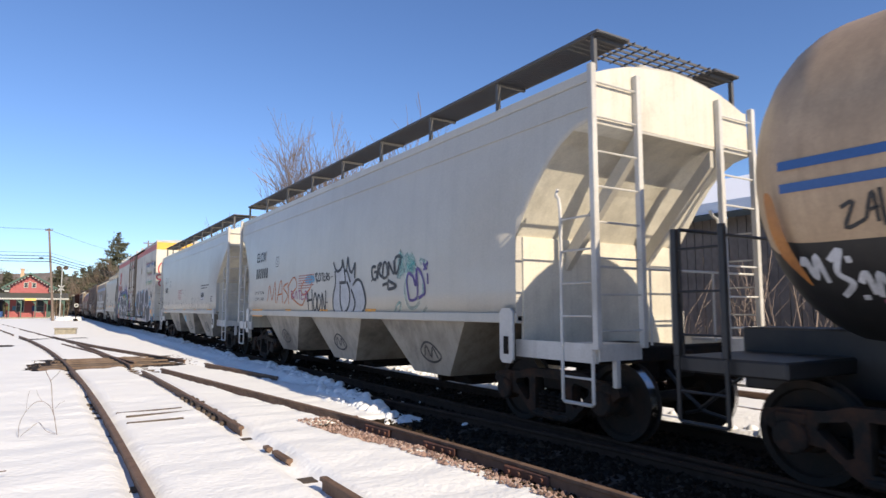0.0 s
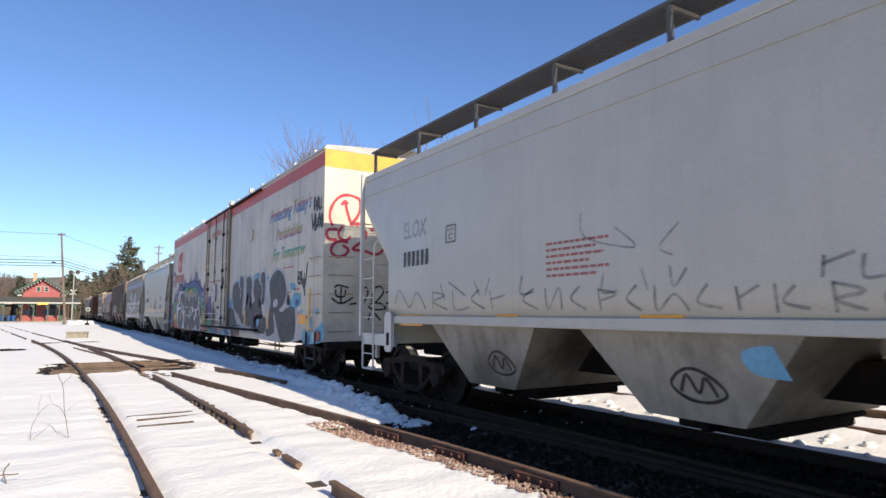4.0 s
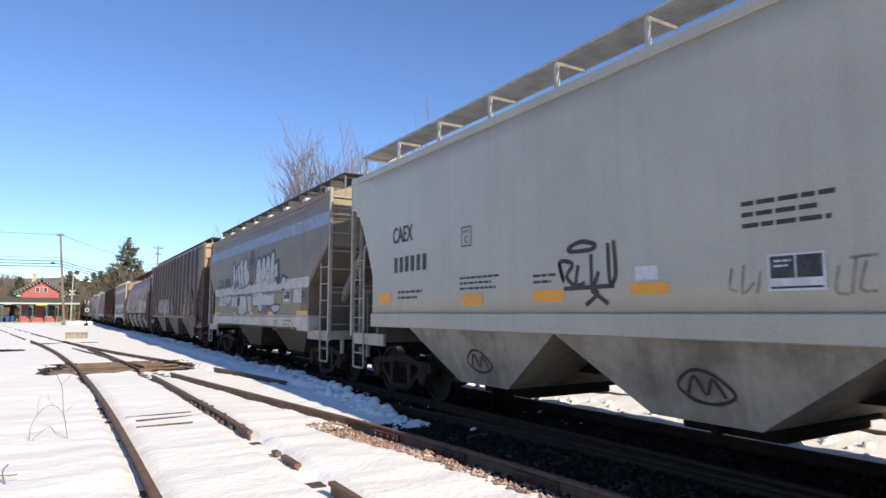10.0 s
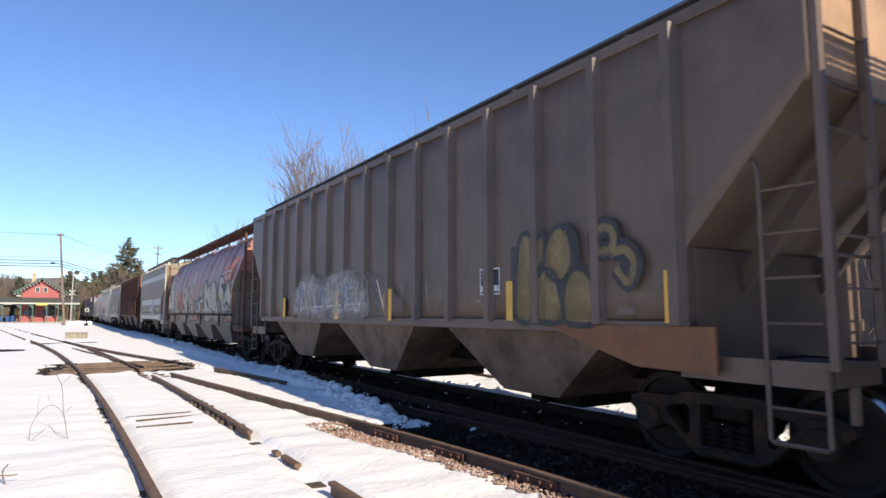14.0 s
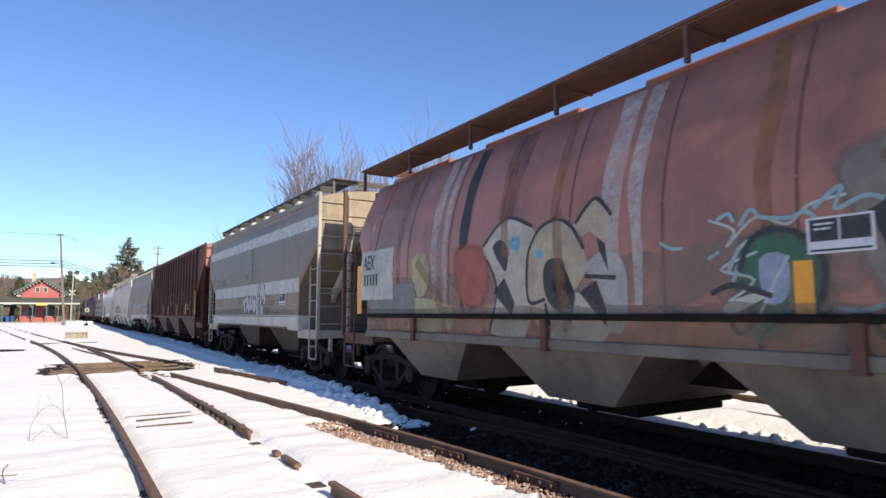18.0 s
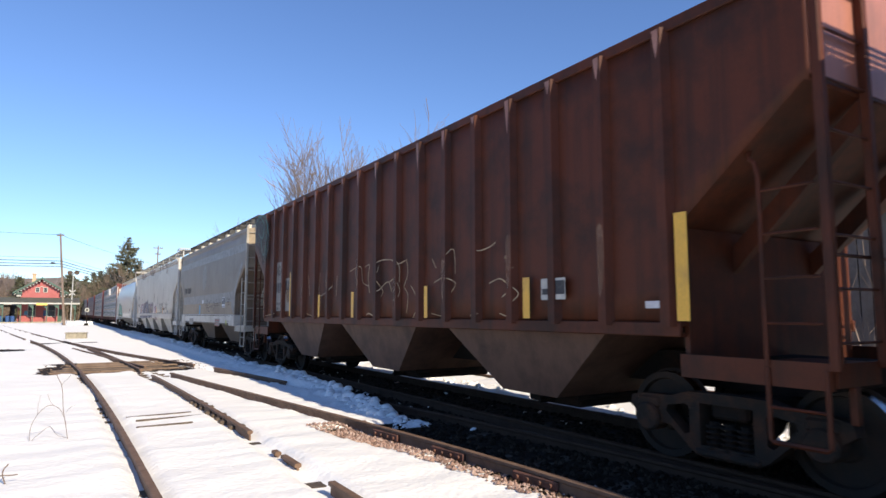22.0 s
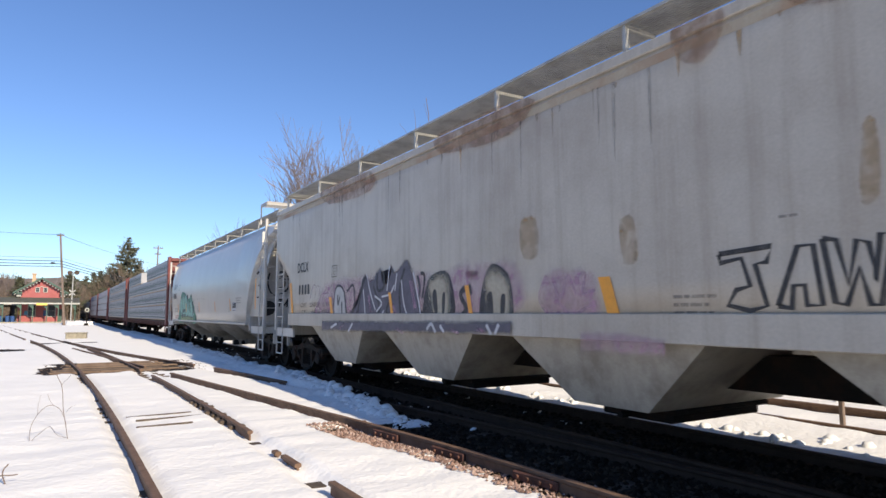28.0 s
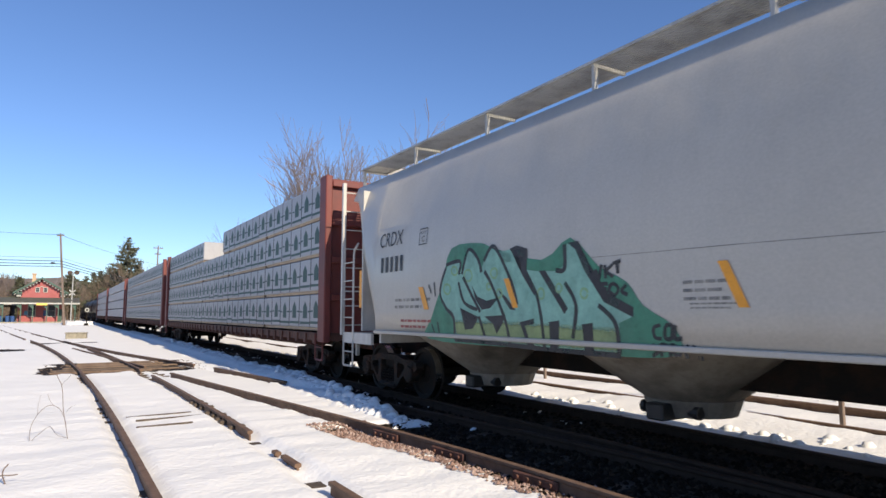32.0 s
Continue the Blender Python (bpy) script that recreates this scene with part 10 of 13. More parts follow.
s7.stroke("graffiti", [[(7.41, 1.9), (7.3, 2.09), (7.19, 2.15)], [(7.37, 1.81), (7.31, 1.95)], [(7.29, 2.28), (7.18, 2.41), (7.08, 2.33), (6.85, 2.3), (6.72, 2.33), (6.6, 2.2)], [(6.67, 2.34), (6.54, 2.45), (6.46, 2.48), (6.51, 2.32), (6.31, 2.39), (6.18, 2.35)], [(7.5, 2.36), (7.39, 2.4), (7.34, 2.32)], [(7.6, 2.02), (7.49, 2.08)], [(6.54, 1.58), (6.37, 1.56), (6.23, 1.6)], [(8.12, 2.22), (7.99, 2.15), (7.86, 2.14)]], 0.035, spray("bubble_teal"), 0.0072)
s7.stroke("graffiti", [[(7.31, 1.9), (7.19, 2.15), (6.95, 2.22), (6.69, 2.08), (6.61, 1.82), (6.7, 1.52)], [(7.59, 1.71), (7.37, 1.78), (7.03, 1.68)], [(7.43, 1.52), (7.34, 1.37), (7.18, 1.47)], [(7.14, 1.29), (7.2, 1.15)], [(6.58, 1.27), (6.48, 1.48), (6.33, 1.52), (6.24, 1.36)]], 0.05, spray("spray_black"), 0.0074)
s7.blob("graffiti", [(6.58, 1.19), (6.53, 1.4), (6.41, 1.52), (6.32, 1.46), (6.42, 1.36), (6.28, 1.21)], spray("spray_dark"), 0.007, k=3)
s7.rect("reflective_tape", 15.1, 15.3, 1.49, 2.45, M["orange"], 0.008)
s7.band("stain_band", 12.42, 0.24, 1.62, 4.0, spray("band_white"), 0.0042)
s7.band("stain_band", 12.1, 0.16, 1.62, 4.0, spray("band_white"), 0.0042)
s7.band("stain_band", 11.6, 0.28, 1.62, 4.0, spray("spray_black"), 0.0038)
s7.band("stain_band", 8.75, 0.3, 1.62, 4.0, spray("band_white"), 0.0042)
s7.band("stain_band", 8.42, 0.2, 1.62, 4.0, spray("band_white"), 0.0042)
s7.band("stain_band", 9.66, 0.16, 1.62, 4.0, spray("rust_streak"), 0.0042)
s7.band("stain_band", 7.05, 0.18, 1.62, 4.0, spray("rust_streak"), 0.0042)
s7.band("stain_band", 5.8, 0.22, 1.62, 4.0, spray("rust_streak"), 0.0042)
s7.band("stain_band", 5.5, 0.22, 1.62, 4.0, spray("faint_white"), 0.0042)
s7.band("stain_band", 4.55, 0.22, 1.62, 4.0, spray("rust_streak"), 0.0042)
s7.band("stain_band", 3.27, 0.26, 1.62, 4.0, spray("rust_streak"), 0.0042)
s7.band("stain_band", 13.6, 0.2, 1.62, 4.0, spray("rust_streak"), 0.0042)
s7.band("stain_band", 10.6, 0.4, 1.62, 4.0, spray("grime_band"), 0.0042)
s7.band("stain_band", 2.2, 0.5, 1.62, 4.0, spray("grime_band"), 0.0042)
# patches and graffiti on the second soiled hopper
s8.brushed("paint_stripe", 0.03, L8 - 0.03, 3.52, 3.82, spray("patch_white"))
s8.brushed("paint_stripe", 1.15, L8 - 1.15, 2.06, 2.41, spray("patch_white"))
s8.text("reporting_mark", 10.71, 2.5, 0.25, 0.8, "CLSX", spray("faint_ink"), lift=0.0105)
s8.bars("reporting_mark", 9.7, 2.5, 0.25, "####", spray("faint_ink"), 0.78)
s8.blob("round_emblem", [(6.44, 3.02), (6.26, 3.39), (5.9, 3.45), (5.62, 3.25), (5.57, 2.88), (5.69, 2.57), (5.98, 2.45), (6.28, 2.61)], spray("emblem_fade"), 0.011, k=4)
s8.blob("round_emblem", [(6.33, 2.72), (5.92, 2.72), (6.02, 2.55), (6.23, 2.62)], spray("emblem_dark"), 0.013, k=4)
s8.stroke("graffiti", [[(6.46, 1.92), (6.31, 1.57)], [(6.57, 1.86), (6.14, 1.98)], [(6.04, 2.04), (6.12, 1.64)], [(6.04, 2.04), (5.81, 1.6)], [(6.1, 1.77), (5.85, 1.8)], [(5.66, 2.05), (5.71, 1.76), (5.49, 1.73), (5.43, 2.04)], [(5.27, 1.93), (5.29, 1.63), (5.07, 1.78), (5.25, 1.93)], [(5.02, 2.1), (4.88, 1.86), (4.76, 2.02)], [(4.88, 1.86), (4.92, 1.57), (4.74, 1.62)]], 0.29, spray("spray_black"), 0.0065)
s8.stroke("graffiti", [[(6.46, 1.92), (6.31, 1.57)], [(6.57, 1.86), (6.14, 1.98)], [(6.04, 2.04), (6.12, 1.64)], [(6.04, 2.04), (5.81, 1.6)], [(6.1, 1.77), (5.85, 1.8)], [(5.66, 2.05), (5.71, 1.76), (5.49, 1.73), (5.43, 2.04)], [(5.27, 1.93), (5.29, 1.63), (5.07, 1.78), (5.25, 1.93)], [(5.02, 2.1), (4.88, 1.86), (4.76, 2.02)], [(4.88, 1.86), (4.92, 1.57), (4.74, 1.62)]], 0.16, spray("bubble_white"), 0.008)
s8.stroke("graffiti", [[(4.56, 2.4), (4.64, 2.19), (4.51, 2.01), (4.56, 1.79)], [(4.39, 2.44), (4.44, 2.06)], [(4.27, 2.37), (4.32, 1.94)], [(4.65, 2.13), (4.24, 2.15)], [(4.12, 2.19), (4.22, 2.04), (4.1, 1.93), (4.17, 1.83)], [(4.53, 1.51), (4.39, 1.73), (4.31, 1.51)]], 0.27, spray("spray_black"), 0.007)
s8.stroke("graffiti", [[(4.56, 2.4), (4.64, 2.19), (4.51, 2.01), (4.56, 1.79)], [(4.39, 2.44), (4.44, 2.06)], [(4.27, 2.37), (4.32, 1.94)], [(4.65, 2.13), (4.24, 2.15)], [(4.12, 2.19), (4.22, 2.04), (4.1, 1.93), (4.17, 1.83)], [(4.53, 1.51), (4.39, 1.73), (4.31, 1.51)]], 0.14, spray("bubble_white"), 0.0085)
s8.stroke("graffiti", [[(4.05, 1.72), (4.04, 1.57)], [(4.05, 1.64), (3.96, 1.72)], [(4.02, 1.64), (3.96, 1.57)], [(3.85, 1.69), (3.91, 1.64), (3.83, 1.56)], [(3.77, 1.71), (3.78, 1.55), (3.69, 1.64), (3.77, 1.71)]], 0.04, spray("spray_black"), 0.007)
data_panel(s8, 2.51, 2.6, 1.76, 2.07)
s8.text("lettering", 3.95, 1.97, 0.08, 0.46, "CAUTION", spray("faint_ink"), lift=0.006)
s8.lines("stencil_print", 3.95, 1.85, 0.04, [1, 0.82], spray("faint_ink"))
s8.lines("stencil_print", 10.28, 1.99, 0.05, [0.92, 0.74, 0.85], spray("faint_ink"))
s8.lines("stencil_print", 7.36, 2, 0.04, [0.73, 0.58, 0.67], spray("faint_ink"))
s8.soft("stain", [(1.3, 1.5), (L8 - 1.3, 1.5), (L8 - 1.3, 1.66), (L8 / 2, 1.7), (1.3, 1.64)], "patch_brown", 0.0045, k=1, feather=0.05)
data_panel(s8, 2.21, 2.71, 1.76, 2.07)
# pale tag across the ribs of the brown hopper
s6.soft("graffiti", [(12.3, 1.55), (12.1, 2.2), (11.2, 2.35), (10.4, 2.2), (9.5, 2.4), (8.6, 2.2), (8.1, 1.9), (8.2, 1.52), (10.2, 1.5)], "band_white", 0.0885, k=3, feather=0.16)
for k in range(9):
    y = 12.0 - 0.45 * k
    s6.stroke("graffiti", [[(y, 1.6), (y - 0.12, 2.0 + 0.1 * (k % 3)), (y - 0.3, 2.12 - 0.08 * (k % 2)), (y - 0.34, 1.72)]], 0.045, spray("piece_shade" if k % 3 else "spray_navy"), 0.0912, k=3)
# chalk scrawl and patches on the red-brown hopper
s9.stroke("graffiti", [[(11.39, 2.41), (11.28, 1.94)], [(10.61, 2.43), (10.64, 1.93), (9.87, 2.12)], [(9.63, 2.31), (9.67, 1.9)], [(8.96, 2.37), (8.44, 2.43), (8.34, 2.14), (8.05, 2.04)], [(7.87, 2.44), (7.44, 2.49), (6.89, 2.4), (6.84, 2.07)], [(7.78, 2.12), (7.7, 1.94), (7.28, 2.09), (7.12, 1.92)], [(5.74, 2.38), (5.62, 2.23)], [(5.34, 2.42), (5.12, 2.47), (5.08, 2.12)], [(5.69, 2.01), (5.4, 2.07), (5.08, 1.98), (5.19, 1.85)], [(4.67, 2.48), (4.49, 2.4), (4.22, 2.43), (4.09, 2.48)], [(3.9, 2.25), (3.82, 2.3), (3.75, 2.21), (3.87, 2.1), (3.72, 2.12)], [(4.24, 1.94), (3.99, 1.99), (3.8, 1.86), (3.96, 1.75)], [(3.84, 1.92), (3.62, 1.79), (3.77, 1.68)]], 0.016, spray("chalk_cream"), 0.07)
s9.stroke("graffiti", [[(14.88, 1.47), (14.01, 1.54)], [(11.5, 1.54), (10.91, 1.46)], [(5.76, 1.54), (5.41, 1.49)], [(4.7, 1.51), (4.51, 1.54)], [(4.01, 1.54), (3.78, 1.48)]], 0.014, spray("chalk_cream"), 0.07)
s9.rect("reflective_tape", 3.4, 3.53, 1.48, 1.98, M["yellow"], 0.072)
s9.rect("reflective_tape", 5.89, 5.99, 1.47, 1.97, M["yellow"], 0.072)
s9.rect("reflective_tape", 8.76, 8.88, 1.46, 1.96, M["yellow"], 0.072)
s9.rect("reflective_tape", 10.62, 10.73, 1.46, 1.95, M["yellow"], 0.072)
s9.rect("white_patch", 2.77, 3.19, 1.7, 1.95, spray("patch_pale"), 0.066)
s9.rect("white_patch", 2.99, 3.17, 1.76, 1.83, spray("spray_black"), 0.068)
s9.rect("white_patch", 2.78, 2.97, 1.76, 1.92, spray("spray_black"), 0.068)
s9.rect("reflective_tape", 1.13, 1.27, 1.47, 2.48, M["yellow"], 0.072)
s9.rect("label", 1.39, 1.64, 1.59, 1.66, spray("chalk_white"), 0.066)
s9.stroke("graffiti", [[(8.24, 2.41), (8.04, 2.44), (8.09, 2.21), (8.02, 1.91)], [(7.86, 2.36), (7.72, 2.29), (7.65, 2.4)], [(7.8, 2.02), (7.79, 1.51)], [(7.73, 2.12), (7.47, 1.94), (7.54, 1.84)], [(7.13, 2.46), (6.91, 2.38), (6.62, 2.42)], [(6.59, 2.44), (6.53, 2.21), (6.67, 1.99)], [(7.21, 2.08), (7.04, 2.12), (6.82, 1.95), (6.89, 1.81)], [(6.67, 1.97), (6.53, 1.84), (6.57, 1.54)], [(6.43, 1.99), (6.3, 1.87), (6.22, 1.65), (6.36, 1.47)], [(8.15, 1.51), (8.04, 1.54), (7.82, 1.48)]], 0.017, spray("chalk_cream"), 0.07)
# white patches, greyed in their colour for the shade on this side
s9.rect("white_patch", 13.6, 14.1, 1.61, 2.9, spray("patch_shade_grey"), 0.004)
s9.rect("white_patch", 12.76, 13.35, 1.6, 2.44, spray("patch_shade_grey"), 0.004)
for y, z, d in ((13.3, 2.4, 0.42), (13.12, 2.3, 0.6), (12.9, 2.42, 0.75), (13.98, 2.86, 0.5), (13.72, 2.3, 0.55)):
    s9.soft("stain", [(y, z), (y - 0.1, z), (y - 0.13, z - d * 0.5), (y - 0.06, z - d), (y + 0.03, z - d * 0.6)], "rust_streak", 0.0052, k=2, feather=0.05)
s9.soft("stain", [(13.3, 2.2), (12.8, 2.3), (12.78, 1.9), (13.2, 1.75)], "rust_streak", 0.0046, k=2)
s9.text("reporting_mark", 14.08, 2.55, 0.24, 0.44, "AEX", spray("ink"), lift=0.0105, bold=0.01)
s9.bars("reporting_mark", 14.1, 2.08, 0.27, "###", spray("ink"), 0.531)
s9.bars("reporting_mark", 13.29, 2.12, 0.25, "##", spray("ink"), 0.72)
s9.lines("stencil_print", 14.07, 1.77, 0.07, [0.36, 0.29], spray("faint_ink"))
s9.stroke("graffiti", [[(15.99, 4.26), (15.61, 4.33), (15.2, 4.06), (15.34, 3.69), (15.76, 3.87)], [(15.07, 4.18), (14.82, 3.96), (14.95, 3.61)], [(15.48, 3.64), (15.22, 3.19), (14.96, 3.45)], [(15.83, 4.39), (15.07, 4.26), (14.71, 3.71)]], 0.045, spray("green_line"), 0.0865)
s9.soft("graffiti", [(16.22, 4.37), (14.95, 4.15), (14.64, 3.87), (14.69, 3.36), (14.98, 3.02), (15.2, 2.92), (15.48, 3.19), (16.11, 3.73)], "green_fade", 0.0855, k=3, feather=0.08)
rng9 = random.Random(9)
# flaked rib tops, with the sunlight on them painted in as pale pink
for k in range(18):
    y = 1.4 + k * (L9 - 2.8) / 17
    d = rng9.uniform(0.12, 0.5)
    s9.blob("sun_and_peel_mark", [(y - 0.04, 4.33), (y + 0.045, 4.33), (y + 0.02, 4.33 - d * 0.6), (y - 0.005, 4.33 - d), (y - 0.03, 4.33 - d * 0.5)], spray("sunlit_peel_pink"), 0.0868, k=1)
# rust-toned peeling farther down every other rib
for k in range(9):
    y = 1.4 + (k * 2 + 1) * (L9 - 2.8) / 17
    z, d = rng9.uniform(2.0, 2.8), rng9.uniform(0.3, 0.7)
    s9.blob("sun_and_peel_mark", [(y - 0.045, z), (y + 0.045, z + 0.05), (y + 0.04, z - d), (y - 0.03, z - d * 0.8)], spray("patch_rust"), 0.0868, k=2)
s9.rect("reflective_tape", 14.94, 15.06, 1.47, 2.46, M["yellow"], 0.072)
s9.rect("reflective_tape", 12.63, 12.76, 1.48, 2.56, M["yellow"], 0.072)
# patches on the third soiled hopper
s10.brushed("paint_stripe", 0.03, L10 - 0.03, 3.54, 3.81, spray("patch_dull"))
s10.brushed("paint_stripe", 1.15, L10 - 1.15, 1.93, 2.27, spray("patch_dull"))
s10.bars("reporting_mark", 11.03, 2.42, 0.26, "#### ####", spray("ink"), 0.731)
s10.blob("white_patch", [(1.66, 2.31), (1.29, 2.35), (0.82, 2.88), (0.47, 3.2), (0.32, 3.18), (0.33, 3.03), (0.79, 2.64), (1.19, 2.09), (1.24, 1.51), (1.65, 1.78), (1.59, 2.07)], spray("patch_dull"), 0.0042, k=2)
s10.rect("label", 3.18, 4.01, 1.1, 1.35, spray("patch_dull"), 0.045)
s10.lines("stencil_print", 3.95, 1.27, 0.05, [0.72, 0.58, 0.66], spray("red_small"), lift=0.047)
s10.rect("label", 2.09, 2.25, 1.15, 1.31, spray("lime"), 0.045)
s10.rect("label", 8.36, 9.27, 1.08, 1.33, spray("patch_dull"), 0.045)
s10.lines("stencil_print", 2.02, 1.26, 0.04, [0.28, 0.22], spray("faint_ink"), lift=0.045)
s10.blob("round_emblem", [(6.88, 3.08), (6.69, 3.38), (6.4, 3.45), (6.09, 3.24), (6, 2.91), (6.13, 2.62), (6.45, 2.47), (6.74, 2.64)], spray("emblem_fade"), 0.011, k=4)
data_panel(s10, 2.58, 3.05, 1.75, 2.11)
s10.text("lettering", 5.95, 1.97, 0.09, 0.46, "CAUTION", spray("faint_ink"))
s10.text("lettering", 4.36, 1.98, 0.09, 0.46, "CAUTION", spray("faint_ink"))
s10.lines("stencil_print", 6.08, 1.9, 0.04, [0.83, 0.66, 0.76], spray("faint_ink"))
s10.lines("stencil_print", 4.5, 1.9, 0.04, [1.2, 0.97], spray("faint_ink"))
s10.lines("stencil_print", 2.31, 2.01, 0.05, [0.5, 0.4, 0.46], spray("faint_ink"))
s10.stroke("graffiti", [[(5.09, 2.05), (5.3, 1.92), (5.2, 1.78), (4.99, 1.84)], [(4.78, 2.03), (4.74, 1.83)], [(4.55, 1.99), (4.37, 1.88), (4.56, 1.64)], [(5.71, 1.65), (5.65, 1.79), (5.48, 1.61)], [(5.36, 1.79), (5.42, 1.61), (5.2, 1.64)], [(4.94, 1.64), (4.79, 1.84), (4.65, 1.64)]], 0.03, spray("ink"), 0.006)
s10.rect("label", 6.45, 6.74, 1.94, 2.07, spray("chalk_white"), 0.007)
s10.rect("label", 7.08, 7.32, 1.5, 1.88, spray("sky_blue"), 0.006)
# rust stains and graffiti on the stained four-bay hopper
s11.text("reporting_mark", 17.59, 2.53, 0.23, 0.78, "DCLX", spray("ink"), lift=0.0105, bold=0.02)
s11.bars("reporting_mark", 17.47, 1.99, 0.23, "####", spray("ink"), 0.902)
plate_box(s11, 15.04, 15.33, 2.31, 2.56, spray("ink"))
s11.soft("graffiti", [(16.13, 1.87), (15.38, 2.21), (13.85, 2.23), (12.67, 2.22), (11.74, 2.24), (10.86, 2.11), (10.15, 2.27), (10, 2.13), (9.84, 2.26), (9.57, 2.18), (9.02, 2.16), (9.06, 1.52), (12.3, 1.41), (16.13, 1.38)], "lilac_fade", 0.0042, k=3)
s11.soft("graffiti", [(14.25, 1.39), (14, 1.76), (13.81, 2.07), (13.63, 2.28), (13.43, 2.14), (13.23, 2.21), (13.07, 2.31), (12.89, 2.34), (12.8, 2.12), (12.63, 2.16), (12.52, 2.39), (12.38, 2.24), (12.22, 2.3), (11.94, 2.44), (11.72, 2.2), (11.5, 1.61), (11.4, 1.42)], "piece_and_shadow_grey", 0.0052, k=3, feather=0.06)
s11.stroke("graffiti", [[(13.68, 2), (13.61, 1.63), (13.56, 1.42)], [(13.54, 2.29), (13.36, 1.92), (13.14, 1.6)], [(11.7, 2.22), (11.55, 1.83), (11.42, 1.43)], [(12.88, 1.84), (12.55, 1.88), (12.39, 2.03)], [(12.29, 2.23), (12.36, 1.93)], [(12.67, 1.94), (12.57, 2.37)], [(12.79, 1.59), (12.89, 1.51)], [(12.12, 2.11), (12.03, 1.71), (11.86, 1.45)], [(13.17, 1.86), (12.88, 1.73), (13.1, 1.57)]], 0.035, spray("chalk_white"), 0.0085)
s11.stroke("graffiti", [[(13.99, 1.41), (13.77, 2.01), (13.59, 2.24)], [(13.23, 2.04), (12.96, 1.62), (13.18, 1.51)], [(13.08, 2.26), (13.05, 1.97), (12.8, 2.01), (12.82, 2.29)], [(12, 2.3), (12.18, 1.97), (12.15, 1.52)], [(11.56, 2.16), (11.48, 1.92), (11.54, 1.7), (11.41, 1.52)], [(11.46, 2.19), (11.33, 2.13), (11.4, 1.78)], [(12.49, 1.83), (12.69, 1.57), (12.41, 1.46)], [(14.48, 1.98), (14.18, 2.1), (14.09, 1.77), (14.24, 1.51)]], 0.06, spray("spray_black"), 0.0078)
s11.stroke("graffiti", [[(13.44, 1.87), (13.33, 1.51)], [(11.8, 2.09), (11.63, 1.61)], [(12.46, 1.72), (12.32, 1.46)], [(13.91, 1.63), (14.1, 1.43)]], 0.09, spray("lilac_fade"), 0.0072)
s11.blob("graffiti", [(15.16, 1.42), (15.18, 1.8), (15.08, 2.07), (14.86, 2.11), (14.64, 1.98), (14.54, 1.64), (14.48, 1.43)], spray("bubble_white"), 0.0066, k=4)
s11.stroke("graffiti", [[(15.16, 1.42), (15.18, 1.8), (15.08, 2.07), (14.86, 2.11), (14.64, 1.98), (14.54, 1.64), (14.48, 1.43)], [(14.98, 1.93), (14.95, 1.72), (14.86, 1.89)], [(14.75, 1.78), (14.73, 1.51)]], 0.05, spray("spray_black"), 0.0076)
s11.blob("graffiti", [(11.34, 1.43), (11.28, 1.97), (10.99, 2.17), (10.58, 2.11), (10.46, 1.44)], spray("spray_black"), 0.0054, k=3)
s11.soft("graffiti", [(11.22, 1.99), (10.96, 2.12), (10.64, 2.06), (10.59, 1.46), (10.96, 1.45)], "silver_fade", 0.0066, k=3)
s11.blob("graffiti", [(9.77, 1.43), (9.73, 1.92), (9.53, 2.2), (9.24, 2.12), (9.09, 1.92), (9.1, 1.43)], spray("spray_black"), 0.0054, k=3)
s11.soft("graffiti", [(9.67, 1.92), (9.51, 2.13), (9.27, 2.06), (9.13, 1.88), (9.13, 1.46), (9.49, 1.44)], "silver_fade", 0.0066, k=3)
s11.blob("graffiti", [(9.62, 1.78), (9.51, 1.82), (9.48, 1.52), (9.59, 1.56)], spray("spray_black"), 0.0076, k=4)
s11.blob("graffiti", [(9.3, 1.77), (9.21, 1.77), (9.24, 1.52), (9.32, 1.52)], spray("spray_black"), 0.0076, k=4)
s11.blob("graffiti", [(11.08, 1.84), (10.97, 1.9), (10.92, 1.57), (11.02, 1.57)], spray("spray_black"), 0.0076, k=4)
s11.blob("graffiti", [(10.78, 1.83), (10.7, 1.83), (10.73, 1.54), (10.79, 1.54)], spray("spray_black"), 0.0076, k=4)
s11.stroke("graffiti", [[(10.16, 1.9), (10.28, 1.81), (10.13, 1.61), (10.24, 1.52)], [(10.06, 1.95), (10.02, 1.8)]], 0.09, spray("spray_black"), 0.0078)
# dark sill band: the ledge's shadow painted on, beneath the sill's graffiti
s11.soft("graffiti", [(15.74, 1.37), (9.04, 1.43), (9.05, 1.28), (15.74, 1.17)], "piece_and_shadow_grey", 0.0575, k=1, feather=0.05)
s11.stroke("graffiti", [[(14.72, 1.23), (14.49, 1.34)], [(12.21, 1.29), (11.95, 1.2)], [(10.47, 1.31), (10.25, 1.25)], [(9.8, 1.34), (9.62, 1.29)]], 0.05, spray("lilac_fade"), 0.0585)
s11.stroke("graffiti", [[(15.21, 1.24), (14.88, 1.33)], [(14.27, 1.18), (14.06, 1.35)], [(11.17, 1.29), (11.03, 1.38), (10.9, 1.25)], [(10.77, 1.36), (10.65, 1.26)], [(9.57, 1.39), (9.46, 1.26)], [(9.29, 1.4), (9.38, 1.27)]], 0.05, spray("chalk_white"), 0.06)
s11.rect("reflective_tape", 9.95, 10.05, 1.49, 1.94, M["orange"], 0.0095, cut=0.12)
s11.rect("reflective_tape", 12.4, 12.5, 1.49, 1.91, M["orange"], 0.0095, cut=0.12)
s11.rect("reflective_tape", 15.21, 15.35, 1.5, 1.89, M["orange"], 0.0095, cut=0.12)
